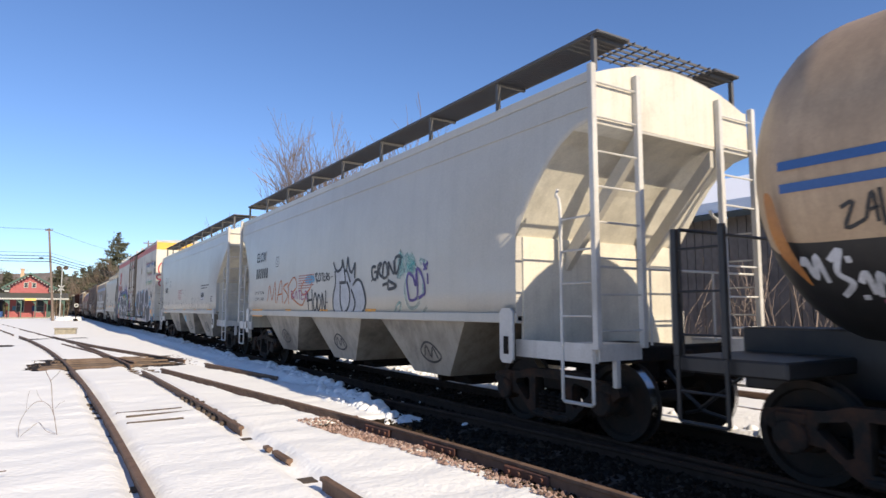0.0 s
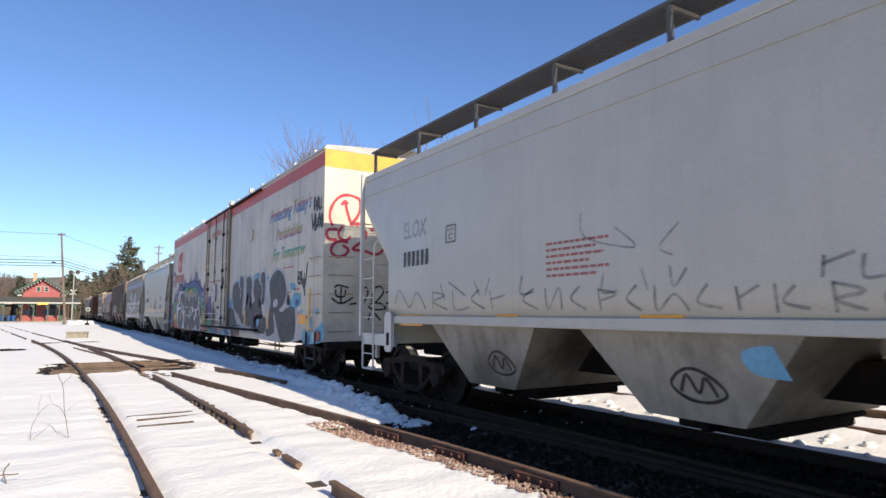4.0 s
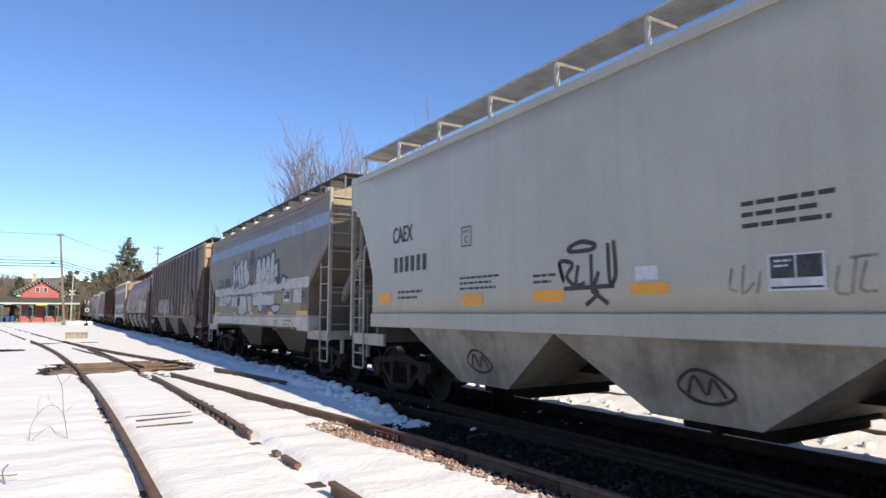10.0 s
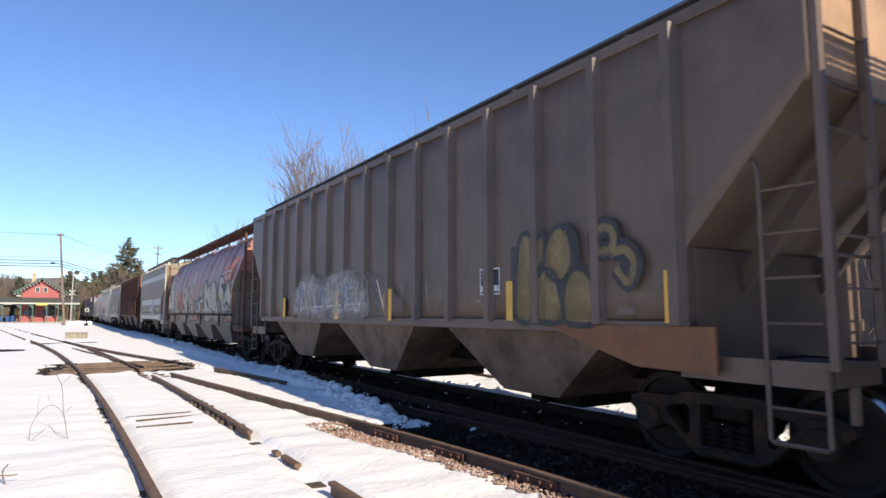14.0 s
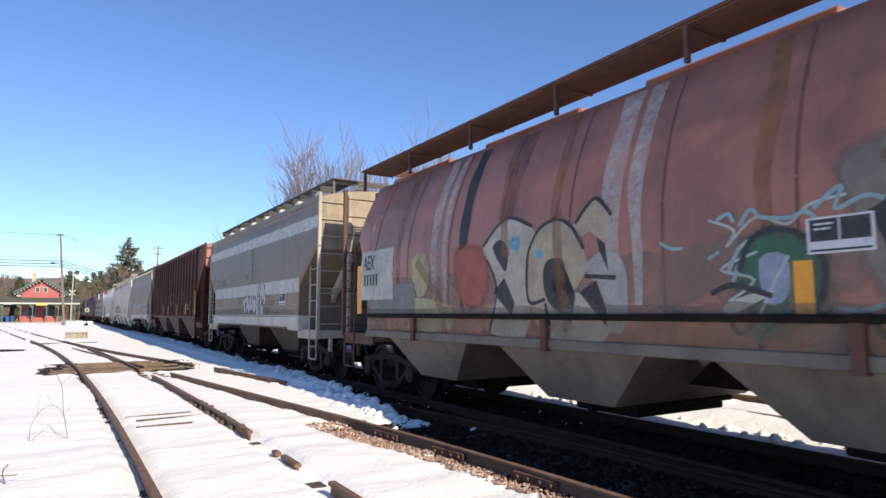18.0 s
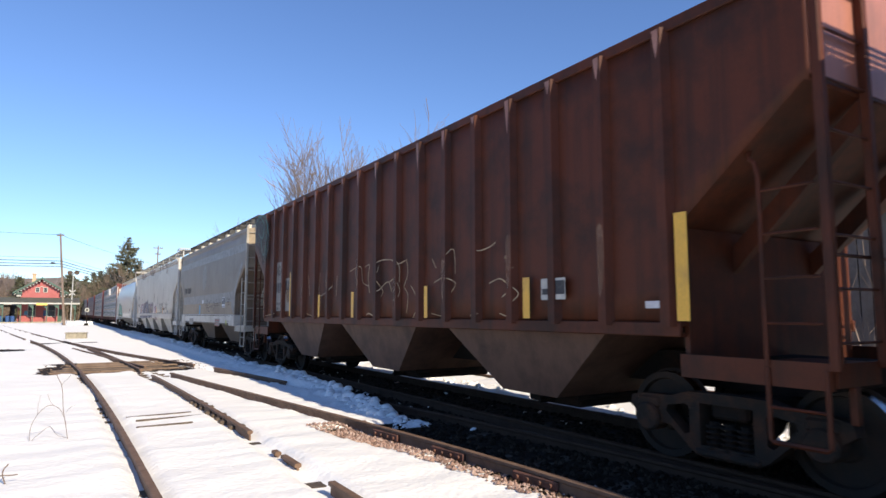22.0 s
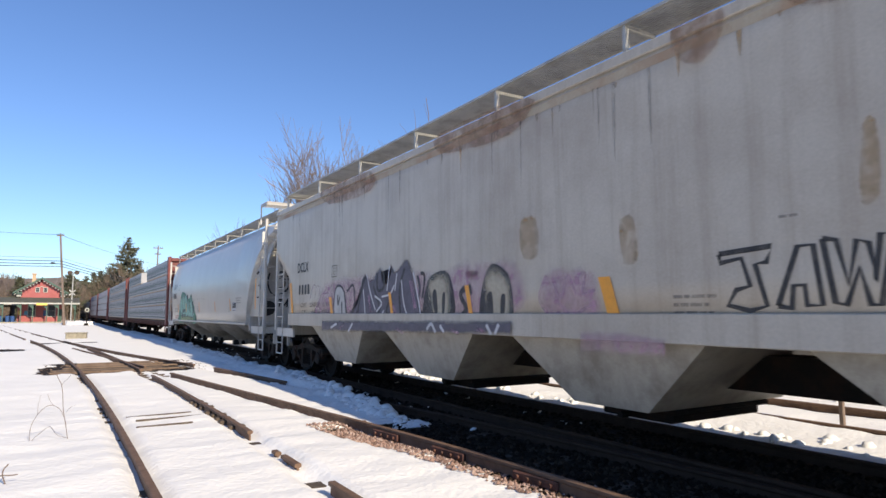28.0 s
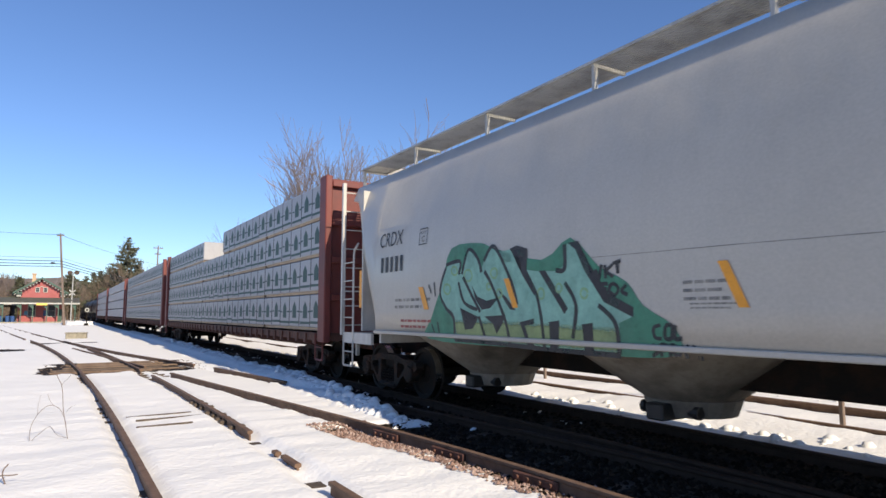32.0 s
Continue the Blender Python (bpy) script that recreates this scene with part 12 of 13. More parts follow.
def make_depot():
    d = empty("station_depot", "small red wooden railway depot with green trim and canopy", "depot")
    x0, x1, y0, y1, ze, zr = -6.2, 0.4, 130.0, 144.0, 5.5, 7.8
    mid = (x0 + x1) / 2
    part("wall", boxes((x0, x1, y0, y1, -0.25, ze)), M["brick"], d)
    bm = bmesh.new()
    prism(bm, [(x0, ze), (x1, ze), (mid, zr - 0.25)], "y", y0 + 0.002, y1)
    part("gable", bm, M["brick"], d)
    for i in range(int((zr - 0.6) / 0.19)):
        z = 0.2 + 0.19 * i
        half = (x1 - x0) / 2 if z < ze - 0.1 else (x1 - x0) / 2 * (zr - 0.4 - z) / (zr - 0.25 - ze)
        if half > 0.1:
            part("clapboard", boxes((mid - half, mid + half, y0 - 0.022, y0 - 0.002, z, z + 0.165)), M["brick"], d)
    for s in (-1, 1):
        bm = bmesh.new()
        e = mid + s * ((x1 - x0) / 2 + 0.8)
        prism(bm, [(mid, zr), (e, ze - 0.35), (e, ze - 0.55), (mid, zr - 0.2)], "y", y0 - 0.9, y1 + 0.9)
        part("roof_slope", bm, M["dark_roof"], d)
        bm = bmesh.new()
        prism(bm, [(mid, zr + 0.03), (e, ze - 0.32), (e, ze - 0.62), (mid, zr - 0.30)], "y", y0 - 0.98, y0 - 0.9)
        part("barge_board", bm, M["green_trim"], d)
        part("eave_return", boxes((min(e, e - s * 1.35), max(e, e - s * 1.35), y0 - 0.85, y0 - 0.03, ze - 0.62, ze - 0.3), bevel=0.03), M["green_trim"], d)
        part("eave_bracket", boxes((min(e - s * 0.5, e - s * 1.2), max(e - s * 0.5, e - s * 1.2), y0 - 0.5, y0 - 0.03, ze - 1.1, ze - 0.63), bevel=0.05), M["fascia"], d)
        for i in range(9):
            u = (i + 0.8) / 9.5
            x, z = mid + u * (e - mid), zr + (ze - 0.35 - zr) * u - 0.56
            part("dentil", boxes((x - 0.1, x + 0.1, y0 - 0.85, y0 - 0.05, z, z + 0.2)), M["fascia"], d)
    for s in (-1, 1):
        x = mid + s * 0.58
        window(d, x - 0.24, x + 0.24, y0 - 0.02, 5.3, 6.0, M["fascia"])
    bm = bmesh.new()
    pipe(bm, [(mid - 0.3, y0 - 0.06, 5.25)] + [(mid + 0.3 * math.cos(a), y0 - 0.06, 5.95 + 0.3 * math.sin(a)) for a in [math.pi * (1 - k / 8) for k in range(9)]] + [(mid + 0.3, y0 - 0.06, 5.25)], 0.06)
    part("arch_trim", bm, M["fascia"], d)
    for x in (-4.15, -1.2):
        window(d, x - 0.5, x + 0.5, y0 - 0.02, 1.05, 2.95, M["fascia"])
    part("door", boxes((x1 - 0.55, x1 - 0.02, y0 - 0.06, y0 - 0.024, -0.1, 2.3)), M["green_trim"], d)
    bm = bmesh.new()
    prism(bm, [(y0 - 3.4, 3.16), (y0 - 3.4, 3.34), (y0 - 0.024, 4.3), (y0 - 0.024, 4.1)], "x", x0 - 2.9, x1 + 2.5)
    part("canopy_roof", bm, M["dark_roof"], d)
    part("canopy_fascia", boxes((x0 - 2.95, x1 + 2.55, y0 - 3.48, y0 - 3.4, 3.1, 3.36)), M["fascia"], d)
    for x in (x0 - 1.9, x0 + 0.6, mid - 1.0, mid + 1.0, x1 - 0.6, x1 + 1.9):
        bm = boxes((x - 0.08, x + 0.08, y0 - 3.2, y0 - 3.04, -0.2, 3.2))
        prism(bm, [(x - 0.05, 3.1), (x - 0.8, 3.1), (x - 0.8, 3.0), (x - 0.05, 2.3)], "y", y0 - 3.15, y0 - 3.08)
        part("canopy_post", bm, M["green_trim"], d)
    part("name_board", boxes((-3.45, -1.85, y0 - 3.56, y0 - 3.49, 2.92, 3.3)), M["sign_yellow"], d)
    part("notice", boxes((-6.1, -5.6, y0 - 0.06, y0 - 0.024, 1.3, 2.0)), M["sign_yellow"], d)
    part("notice", boxes((-5.25, -4.75, y0 - 0.06, y0 - 0.024, 1.3, 2.0)), spray("sky_blue"), d)
    part("notice", boxes((-2.45, -1.8, y0 - 0.06, y0 - 0.024, 1.1, 2.1), bevel=0.01), spray("spray_navy"), d)
    part("chimney", boxes((-4.55, -3.98, y0 + 5, y0 + 5.6, 5.5, 8.6), (-4.63, -3.9, y0 + 4.92, y0 + 5.68, 8.6, 8.8)), M["tan"], d)
    part("platform", boxes((x0 - 8, x1 + 3.5, y0 - 4.6, y0 - 0.01, -0.3, 0.12)), M["concrete"], d)
    for x in (-8.3, -7.4, -6.7):
        bin_ = empty("litter_bin", "dark blue litter bin on the depot platform", "bin", "bins on the platform", pose(x, y0 - 2.5, 0.12))
        bm = bmesh.new()
        tube(bm, (0, 0, 0), (0, 0, 1.0), 0.3, 12, 0.34)
        part("bin_body", bm, spray("spray_navy"), bin_)
        bm = bmesh.new()
        tube(bm, (0, 0, 1.0), (0, 0, 1.1), 0.36, 12, 0.2)
        part("bin_lid", bm, M["black"], bin_)
    return d


make_depot()
shop = empty("low_building", "low brown building with snow on its roof", "building")
part("wall", boxes((-19, -7.6, 136, 150, -0.2, 3.1)), M["tie"], shop)
bm = bmesh.new()
prism(bm, [(-19.6, 3.1), (-7.2, 3.1), (-13.4, 5.4)], "y", 135.2, 150.4)
part("roof", bm, M["fascia"], shop)
bm = bmesh.new()
prism(bm, [(-13.4, 5.42), (-7.25, 3.14), (-7.25, 3.42), (-13.4, 5.72), (-19.5, 3.42), (-19.5, 3.14)], "y", 135.3, 150.3)
part("roof_snow", bm, M["snow_roof"], shop)


def utility_pole(x, y, h, arms, label, lean=0.0):
    p = empty("utility_pole", label, "pole", m=pose(x, y, -0.1, 0, lean, 0))
    bm = bmesh.new()
    tube(bm, (0, 0, 0), (0, 0, h), 0.17, 10, 0.11)
    part("shaft", bm, M["pole"], p)
    for k, (dz, half) in enumerate(arms):
        bm = boxes((-half, half, -0.17, -0.07, h - dz - 0.07, h - dz + 0.07))
        arm = part("crossarm", bm, M["pole"], p)
        for q in (-0.9, -0.45, 0.45, 0.9):
            bm = bmesh.new()
            tube(bm, (q * half, -0.12, h - dz + 0.07), (q * half, -0.12, h - dz + 0.24), 0.05, 6, 0.03)
            part("insulator", bm, M["glass"], arm)
    return p


utility_pole(0.6, 100, 12.65, ((0.3, 0.45),), "tall grey wooden utility pole beside the crossing", -4.9)
utility_pole(15.5, 130, 14.6, ((0.5, 0.85), (1.65, 0.55)), "wooden utility pole with two crossarms")
utility_pole(-26, 96, 12.6, ((0.25, 0.75),), "tall grey wooden utility pole")


def wire(a, b, sag, r=0.022):
    bm = bmesh.new()
    n = 14
    pts = []
    for i in range(n + 1):
        u = i / n
        p = Vector(a).lerp(Vector(b), u)
        p.z -= sag * 4 * u * (1 - u)
        pts.append(p)
    pipe(bm, pts, r, 4)
    tagged(part("overhead_wire", bm, M["wire"]), "thin black overhead cable across the sky", "cable", "overhead cables")


for z, r in ((12.3, 0.018), (9.15, 0.02), (8.69, 0.045), (8.3, 0.045), (7.95, 0.045)):
    k = 0.6 - z * 0.0857
    wire((-26, 96, z), (k, 99.8, z), 0.25, r)
    wire((k, 99.8, z), (20, 140, z - 1.2), 0.6, r)
bm = boxes((-1.4, -0.9, 99.3, 99.55, 8.26, 8.46), bevel=0.06)
tagged(part("splice_case", bm, M["wire"]), "black splice case hanging on an overhead cable", "cable box")

sig = empty("crossing_signal", "level crossing flasher mast with crossbuck and bell", "signal", m=pose(1.4, 104, -0.1))
bm = bmesh.new()
tube(bm, (0, 0, 0), (0, 0, 7.5), 0.09, 10, 0.07)
part("mast", bm, M["steel_light"], sig)
for s in (-1, 1):
    bm = bmesh.new()
    prism(bm, [(-0.55, -0.07), (0.55, -0.07), (0.55, 0.07), (-0.55, 0.07)], "y", -0.14, -0.1)
    o = part("crossbuck_blade", bm, M["steel_light"], sig)
    o.matrix_basis = pose(0, 0, 4.6, 0, 45 * s, 0)
    bm = bmesh.new()
    lathe(bm, [(0.05, 0.0), (0.3, 0.0), (0.3, 0.03), (0.12, 0.12)], 14)
    o = part("flasher", bm, M["black"], sig)
    o.matrix_basis = pose(s * 0.55, -0.15, 3.5, 0, 0, 90)
    bm = bmesh.new()
    lathe(bm, [(0.05, 0.0), (0.32, 0.0), (0.34, 0.05), (0.2, 0.3)], 14)
    o = part("yard_floodlight", bm, M["tie"], sig)
    o.matrix_basis = pose(s * 0.42, -0.1, 7.5, 0, 35, 90)
    bm = bmesh.new()
    pipe(bm, [(0, 0, 7.4), (s * 0.4, 0, 7.45)], 0.04)
    part("bracket", bm, M["tie"], sig)
bm = boxes((-0.55, 0.55, -0.12, -0.04, 3.42, 3.5))
part("light_arm", bm, M["black"], sig)
tgt = empty("switch_stand", "switch stand with a white round target", "switch stand", m=pose(3.08, 95, -0.1))
bm = boxes((-0.06, 0.06, -0.06, 0.06, 0, 2.0), (-0.25, 0.25, -0.2, 0.2, 0, 0.35))
part("stand", bm, M["under"], tgt)
bm = bmesh.new()
lathe(bm, [(0.0001, 0), (0.27, 0.0), (0.27, 0.03), (0.0001, 0.03)], 18)
part("target", bm, M["fascia"], tgt).matrix_basis = pose(0, -0.08, 2.1, 0, 0, 90)
bm = bmesh.new()
lathe(bm, [(0.0001, 0), (0.15, 0.0), (0.15, 0.02), (0.0001, 0.02)], 14)
part("target_eye", bm, M["black"], tgt).matrix_basis = pose(0, -0.13, 2.1, 0, 0, 90)
box_ = empty("concrete_box", "low weathered concrete box half sunk in snow", "box", m=pose(1.0, 46.3, -0.1, 0, 0, -8))
part("box_body", boxes((-0.58, 0.58, -0.3, 0.3, -0.1, 0.36), bevel=0.03), M["concrete"], box_)
part("box_lid", boxes((-0.62, 0.62, -0.34, 0.34, 0.362, 0.44), bevel=0.02), M["concrete"], box_)
for x, y in ((0.4, 101.5), (9.6, 7.2), (9.9, 11.5), (9.3, 4.6)):
    st_ = empty("marker_stake", "thin weathered stake standing in the snow", "stake", "stakes", pose(x, y, -0.15))
    part("stake", boxes((-0.03, 0.03, -0.03, 0.03, 0, 1.25), bevel=0.008), M["pole"], st_)

# ---------------------------------------------------------------- surroundings: shed behind the train
shed = empty("plank_shed", "weathered grey plank shed with snow on its roof", "shed")
SX = 15.0
part("frame", boxes((SX + 0.06, SX + 6, -6, 11.8, -0.2, 3.9)), M["shed"], shed)
me = None
for i in range(70):
    y = -6 + i * 0.255
    if me is None:
        o = part("plank", boxes((-0.03, 0.03, -0.118, 0.118, -0.2, 3.95)), M["shed"], shed)
        me = o.data
    else:
        o = new("plank", me)
        o.parent = shed
    o.location = (SX + 0.0 + random.uniform(-0.015, 0.015), y, random.uniform(-0.05, 0.02))
bm = bmesh.new()
prism(bm, [(SX - 0.5, 3.85), (SX + 3, 5.2), (SX + 6.6, 3.85), (SX + 6.6, 3.98), (SX + 3, 5.35), (SX - 0.5, 3.98)], "y", -6.5, 12.3)
part("roof", bm, M["dark_roof"], shed)
bm = bmesh.new()
prism(bm, [(SX - 0.42, 4.03), (SX + 3, 5.38), (SX + 6.5, 4.03), (SX + 6.5, 4.3), (SX + 3, 5.66), (SX - 0.42, 4.32)], "y", -6.4, 12.2)
part("roof_snow", bm, M["snow_roof"], shed)

# ---------------------------------------------------------------- trees


def bare_tree(name, label, x, y, h, seed, spread=0.42, r0=0.11, levels=6, group="bare trees", lean=0.0, stems=1, fine=0.0105):
    """A leafless tree: a trunk or a few stems, forking limbs and a crown of fine twigs."""
    rng = random.Random(seed)
    wood, tw = ([], []), ([], [])

    def piece(kind, p, q, r, r2):
        n = 5 if kind is wood else 3
        verts, faces = kind
        k = len(verts)
        d = (q - p).normalized()
        u = d.orthogonal().normalized()
        v = d.cross(u)
        for c, rr in ((p, r), (q, r2)):
            verts.extend(tuple(c + (u * math.cos(6.2832 * i / n) + v * math.sin(6.2832 * i / n)) * rr) for i in range(n))
        faces.extend((k + i, k + (i + 1) % n, k + n + (i + 1) % n, k + n + i) for i in range(n))

    def grow(p, d, length, r, lev):
        bend = (d + Vector((rng.gauss(0, 0.07), rng.gauss(0, 0.07), 0.05))).normalized()
        m = p + d * length * 0.5
        q = m + bend * length * 0.5
        kind = wood if lev < 3 else tw
        r, r2 = max(r, fine), max(r * 0.7, fine * 0.8)
        piece(kind, p, m, r, (r + r2) / 2)
        piece(kind, m, q, (r + r2) / 2, r2)
        if lev >= levels:
            return
        grow(q, (bend + Vector((rng.gauss(0, 0.14), rng.gauss(0, 0.14), 0.06))).normalized(), length * rng.uniform(0.74, 0.9), r * 0.7, lev + 1)
        for _ in range(rng.choice((1, 2, 2, 3)) if lev > 0 else 3):
            a = rng.uniform(0, 6.28)
            side = Vector((math.cos(a), math.sin(a), 0))
            start = m.lerp(q, rng.uniform(-0.4, 1.0)) if lev > 0 else p.lerp(q, rng.uniform(0.45, 1.0))
            grow(start, (bend + side * rng.uniform(spread * 0.8, spread * 2.1) + Vector((0, 0, 0.10))).normalized(), length * rng.uniform(0.62, 0.88), r * 0.55, lev + 1)

    total = sum(0.82 ** i for i in range(levels + 1))
    for k in range(stems):
        a = 6.28 * k / stems + seed
        off = Vector((math.cos(a), math.sin(a), 0)) * (0.16 if stems > 1 else 0.0)
        grow(off * r0 * 6, (Vector((lean, 0, 1)) + off).normalized(), h / total * (1 if k == 0 else rng.uniform(0.75, 0.95)), r0, 0)
    t = empty(name, label, "tree", group, pose(x, y, -0.3, 0, 0, 0))
    for nm, (verts, faces), m in (("trunk", wood, M["bark"]), ("crown", tw, M["bare_twig"])):
        me = bpy.data.meshes.new(nm)
        me.from_pydata(verts, [], faces)
        me.materials.append(m)
        new(nm, me).parent = t
    return t


for i, (x, y, h, r) in enumerate(((17.6, 47.0, 17.4, 0.17), (16.0, 47.6, 16.2, 0.13), (17.2, 40.5, 13.4, 0.10), (21.6, 40.5, 16.0, 0.12), (14.6, 43.0, 9.0, 0.07), (12.6, 46.0, 6.6, 0.06), (20.0, 36.0, 13.4, 0.10), (24.5, 42.0, 15.5, 0.11),
                                  (14.0, 60.0, 10.5, 0.09), (15.0, 75.0, 10.0, 0.09))):
    bare_tree("bare_tree", "leafless grey-brown tree with fine upright twigs", x, y, h * 1.1, 20 + i, spread=0.38, r0=r, levels=6, stems=2 if i in (0, 3) else 1, fine=0.0135)
for i, (x, y, h) in enumerate(((-9, 165, 12), (-15, 172, 13), (-21, 168, 12), (-27, 175, 14), (-4.5, 176, 12), (-12, 190, 14), (-33, 180, 15), (-18, 160, 10), (2.5, 180, 11), (-24, 190, 14))):
    bare_tree("bare_tree", "leafless brown tree behind the depot", x, y, h, 60 + i, r0=0.16, levels=5, stems=2, fine=0.03)


def conifer(x, y, h, width, seed, label):
    """A pine: trunk, whorls of limbs and thousands of small needle sprays, with gaps."""
    rng = random.Random(seed)
    t = empty("pine_tree", label, "tree", "pines", pose(x, y, -0.3))
    bm = bmesh.new()
    tube(bm, (0, 0, 0), (0, 0, h), 0.26, 8, 0.03)
    limbs = []
    z = h * 0.12
    while z < h * 0.985:
        u = z / h
        reach = width * (1 - u) ** 0.65 * rng.uniform(0.42, 1.15)
        for _ in range(rng.choice((4, 5, 6))):
            a = rng.uniform(0, 6.28)
            L = max(0.35, reach * rng.uniform(0.55, 1.1))
            tip = Vector((math.cos(a) * L, math.sin(a) * L, z + L * rng.uniform(0.0, 0.3)))
            tube(bm, (0, 0, z), tip, 0.05 * (1 - u) + 0.012, 4, 0.01, cap=False)
            limbs.append((Vector((0, 0, z)), tip))
        z += h * 0.022 * rng.uniform(0.8, 1.5)
    part("trunk", bm, M["bark"], t)
    verts, faces = [], []
    for a, b in limbs:
        n = max(8, int((b - a).length * 17))
        for i in range(n):
            u = 0.25 + 0.75 * (i + rng.random()) / n
            p = a.lerp(b, u) + Vector((rng.gauss(0, 0.22), rng.gauss(0, 0.22), rng.gauss(0.05, 0.12)))
            d = Vector((rng.gauss(0, 1), rng.gauss(0, 1), rng.gauss(0.35, 0.5))).normalized() * rng.uniform(0.3, 0.6)
            s = Vector((rng.gauss(0, 1), rng.gauss(0, 1), rng.gauss(0, 1))).normalized() * rng.uniform(0.09, 0.18)
            k = len(verts)
            verts += [tuple(p - s), tuple(p + s), tuple(p + d + s * 0.3), tuple(p + d - s * 0.3)]
            faces.append((k, k + 1, k + 2, k + 3))
    me = bpy.data.meshes.new("crown")
    me.from_pydata(verts, [], faces)
    me.materials.append(M["needles"])
    o = new("crown", me)
    o.parent = t
    return t


conifer(12.0, 150, 18.2, 6.4, 3, "tall dark green pine with a ragged crown")
for i, (x, y, h, w) in enumerate(((15.0, 157, 13.5, 5.0), (10.4, 160, 11.5, 4.5), (10.6, 185, 13.5, 5.5), (10.0, 215, 14.5, 6.0), (9.6, 250, 16.0, 6.5), (8.6, 290, 17.0, 7.0), (7.8, 335, 17.0, 7.5))):
    conifer(x, y, h, w, 21 + i, "dull green pine in the woods behind the tracks")
conifer(-7.5, 158, 9.5, 3.6, 6, "dark green pine behind the depot")
conifer(1.5, 166, 11.0, 4.4, 7, "dark green pine behind the depot")


def thicket(name, label, count, place, h, seed, material, lean=0.25, r=0.008, kinds=3):
    """Bare stems and side twigs, too many to count."""
    rng = random.Random(seed)
    bm = bmesh.new()
    for _ in range(count):
        x, y = place(rng)
        p = Vector((x, y, ground_z(x, y) - 0.05 if abs(x) < 90 and y < 200 else -0.1))
        d = Vector((rng.gauss(0, lean), rng.gauss(0, lean), 1)).normalized()
        L = rng.uniform(*h)
        q = p + d * L * 0.5
        e = q + (d + Vector((rng.gauss(0, 0.2), rng.gauss(0, 0.2), 0))).normalized() * L * 0.5
        tube(bm, p, q, r * L, 3, r * L * 0.7, cap=False)
        tube(bm, q, e, r * L * 0.7, 3, r * L * 0.3, cap=False)
        for _ in range(kinds):
            s = p.lerp(e, rng.uniform(0.3, 0.9))
            tube(bm, s, s + (d + Vector((rng.gauss(0, 0.6), rng.gauss(0, 0.6), 0.2))).normalized() * L * rng.uniform(0.15, 0.35), r * L * 0.4, 3, r * L * 0.2, cap=False)
    tagged(part(name, bm, material), label, "scrub", kind="stuff")


def wood_edge(rng):
    y = 135 + 225 * rng.random()
    return TRACK_X + bend(y) + 4.2 + 12 * rng.random() ** 1.5, y


thicket("scrub", "brown leafless scrub in front of the shed", 420, lambda r: (r.uniform(12.6, 14.8), r.uniform(-2, 30)), (0.8, 3.4), 11, M["bare_twig"])
thicket("dry_grass", "flattened dry reeds at the snow's edge", 900, lambda r: (r.gauss(13.0, 0.6), r.uniform(0, 34)), (0.25, 0.6), 12, M["scrub"], 0.7, 0.012, 1)
thicket("scrub", "brown leafless scrub along the track", 700, lambda r: (r.uniform(12.5, 19), r.uniform(30, 110)), (1.5, 5.0), 13, M["bare_twig"], 0.2)
thicket("far_scrub", "brown leafless woods behind the tracks", 2400, wood_edge, (4.0, 12.0), 14, M["scrub"], 0.16, 0.012, 6)
thicket("far_scrub", "brown leafless woods behind the depot", 900, lambda r: (r.uniform(-40, 4), r.uniform(160, 190)), (3.0, 8.0), 15, M["scrub"], 0.16, 0.012, 4)


def twig(parent, pts, r=0.0045):
    bm = bmesh.new()
    pipe(bm, curve_through(pts, 3), r * 0.7, 5)
    part("stem", bm, M["bark"], parent)


weed = empty("dry_weed", "bare forked dry weed standing in the snow", "weed")
for pts, r in (([(0.180, 9.529, -0.096), (0.144, 9.529, 0.114), (0.108, 9.529, 0.309), (0.092, 9.529, 0.489), (0.073, 9.529, 0.619), (0.038, 9.529, 0.692), (0.009, 9.529, 0.766)], 0.006), ([(0.073, 9.529, 0.619), (0.102, 9.529, 0.660), (0.138, 9.529, 0.694), (0.173, 9.529, 0.750)], 0.004),
               ([(0.149, 9.529, 0.128), (0.084, 9.529, 0.297), (-0.006, 9.529, 0.368), (-0.091, 9.529, 0.353), (-0.170, 9.529, 0.261), (-0.223, 9.529, 0.147), (-0.240, 9.529, 0.024), (-0.226, 9.529, -0.115)], 0.0045), ([(0.142, 9.529, 0.271), (0.182, 9.529, 0.325), (0.244, 9.529, 0.356)], 0.003),
               ([(-0.260, 9.529, -0.132), (-0.201, 9.529, -0.035), (-0.122, 9.529, 0.040), (-0.029, 9.529, 0.108), (0.025, 9.529, 0.033), (0.077, 9.529, -0.021), (0.152, 9.529, -0.050)], 0.004), ([(-0.006, 9.529, 0.368), (-0.047, 9.529, 0.441), (-0.075, 9.529, 0.514)], 0.0025), ([(-0.170, 9.529, 0.261), (-0.166, 9.529, 0.401), (-0.148, 9.529, 0.505)], 0.0025)):
    twig(weed, pts, r)
sprig = empty("fallen_sprig", "dark dead sprig lying on the snow", "twig")
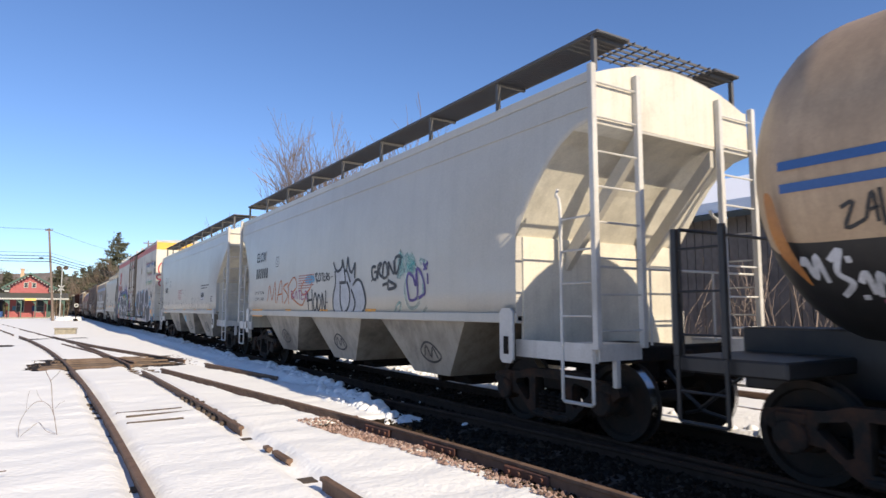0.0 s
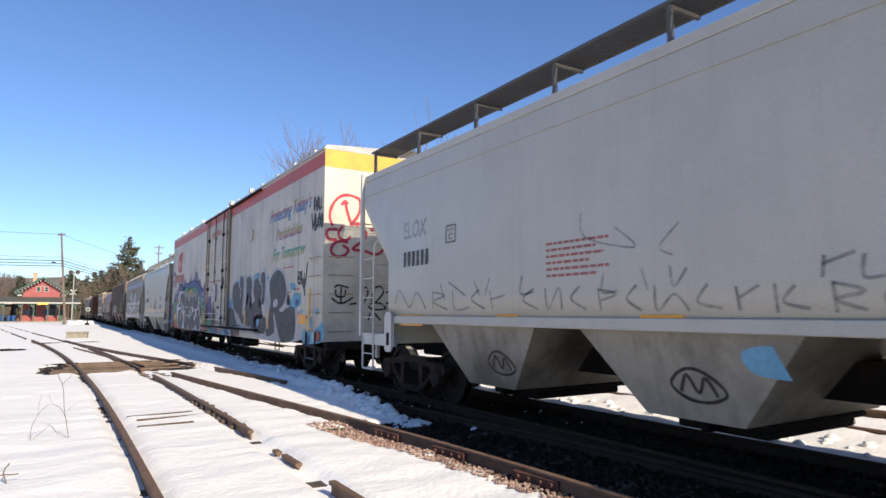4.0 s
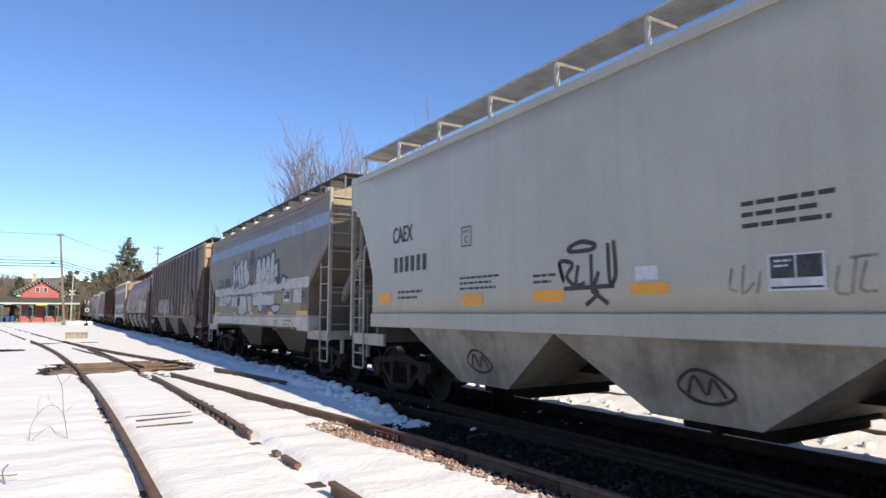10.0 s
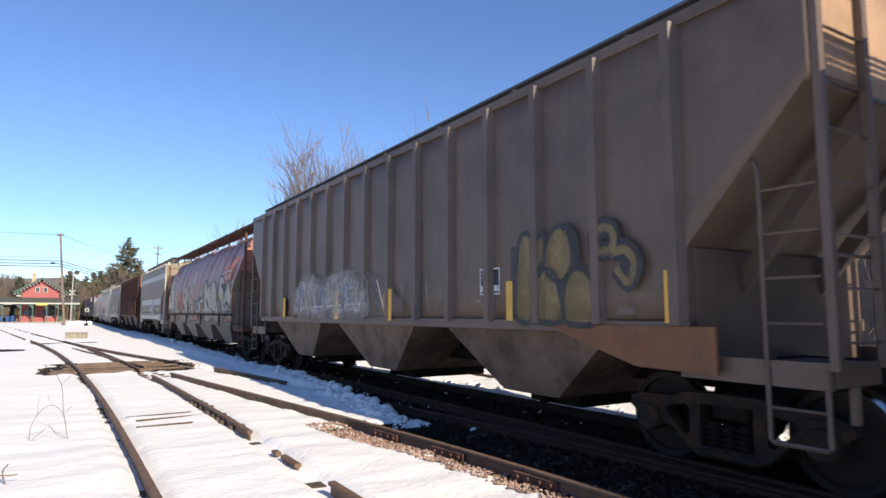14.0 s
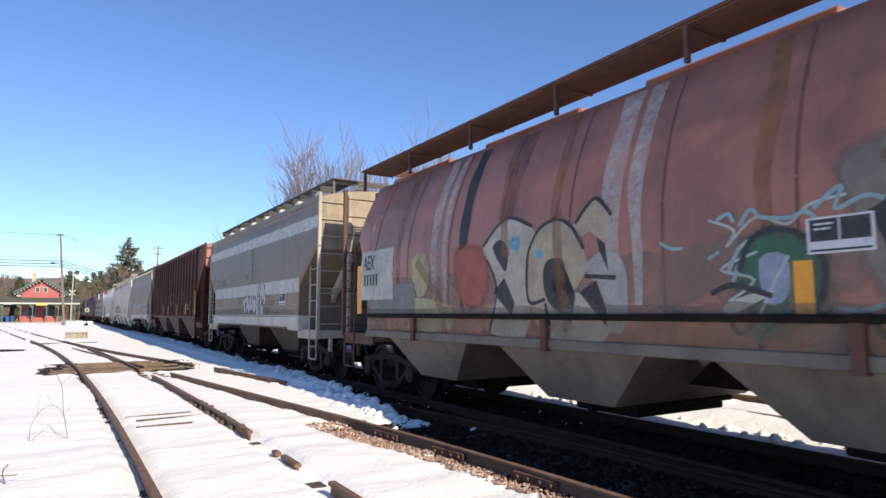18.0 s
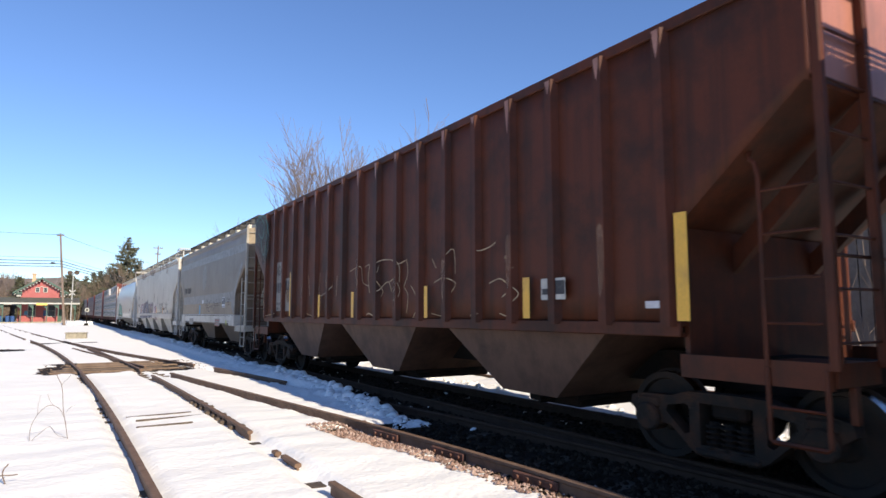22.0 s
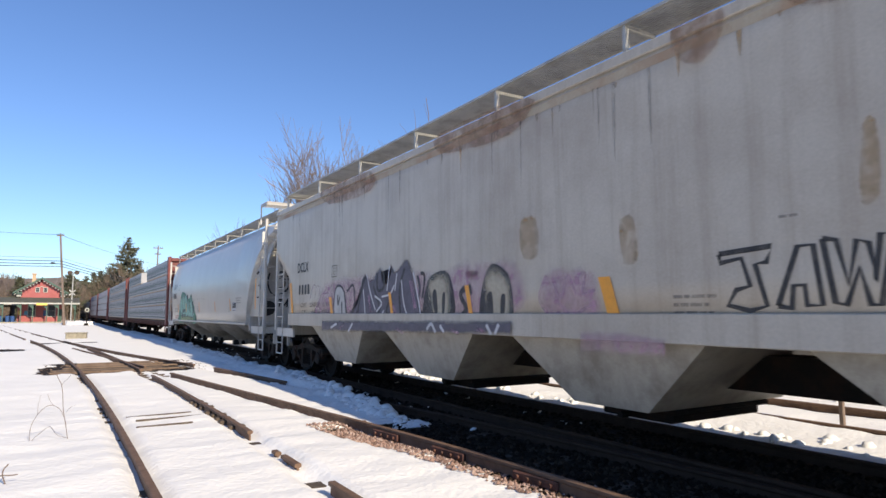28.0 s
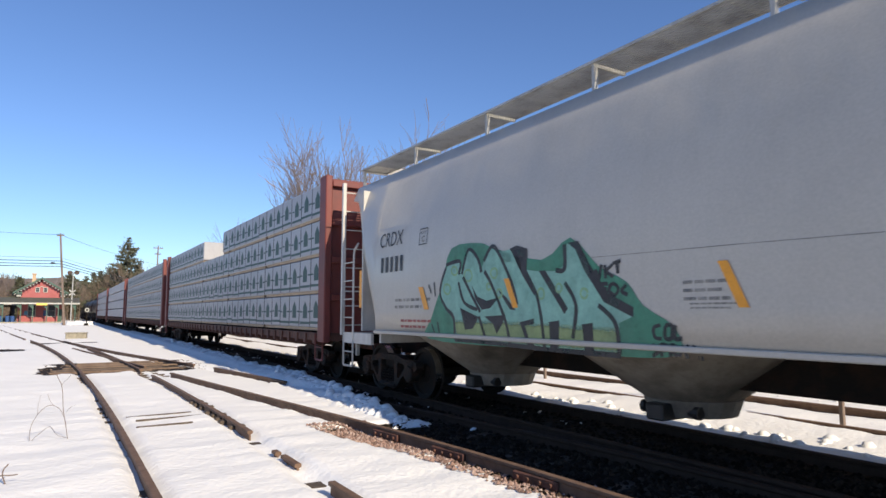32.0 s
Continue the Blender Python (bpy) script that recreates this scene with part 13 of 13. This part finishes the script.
for pts in ([(-0.419, 7.297, 0.016), (-0.376, 7.297, 0.026), (-0.314, 7.297, 0.018), (-0.257, 7.297, 0.021)], [(-0.376, 7.297, 0.026), (-0.370, 7.297, 0.077), (-0.334, 7.297, 0.124)], [(-0.376, 7.297, 0.026), (-0.354, 7.297, -0.044), (-0.329, 7.297, -0.104)]):
    twig(sprig, pts, 0.009)

# ---------------------------------------------------------------- wooded hills all round
bm = bmesh.new()
ring_lo, ring_hi = [], []
N = 220
for i in range(N):
    a = 2 * math.pi * i / N
    rr = 620
    hh = 33 + 11 * noise.noise((3 * math.cos(a), 3 * math.sin(a), 0.3)) + 7 * noise.noise((11 * math.cos(a), 11 * math.sin(a), 1.3)) + 2.0 * noise.noise((70 * math.cos(a), 70 * math.sin(a), 2.2))
    ring_lo.append(bm.verts.new((rr * math.sin(a), rr * math.cos(a), -3)))
    ring_hi.append(bm.verts.new(((rr + 70) * math.sin(a), (rr + 70) * math.cos(a), hh)))
for i in range(N):
    j = (i + 1) % N
    bm.faces.new((ring_lo[i], ring_lo[j], ring_hi[j], ring_hi[i]))
tagged(part("far_hill", bm, M["hill"]), "low wooded hills along the horizon in winter brown", "hill", kind="structure")


# ---------------------------------------------------------------- what moves
ADVANCE = ((0, 0.0), (4, 24.54), (8, 49.18), (12, 73.78), (16, 98.26), (20, 122.7), (24, 147.04), (28, 171.11), (32, 195.12))


def motions():
    """The train rolls past towards the near end of the track, its wheels turning."""
    for car, mid in CARS:
        rows = []
        for t in range(0, 33, 2):
            y = mid - float(np.interp(t, [a for a, _ in ADVANCE], [d for _, d in ADVANCE]))
            turn = math.degrees(math.atan2(bend(y - 6) - bend(y + 6), 12))
            rows.append((t, pose(TRACK_X + (bend(y - 6) + bend(y + 6)) / 2, y, 0, 0, 0, turn)))
        walk(car, rows)
    times = [i / 10 for i in range(321)]
    dist = [float(np.interp(t, [a for a, _ in ADVANCE], [d for _, d in ADVANCE])) for t in times]
    for ob, y in WHEELSETS:
        walk(ob, [(t, pose(0, y, 0.457, math.degrees(d / 0.457))) for t, d in zip(times, dist)])


motions()
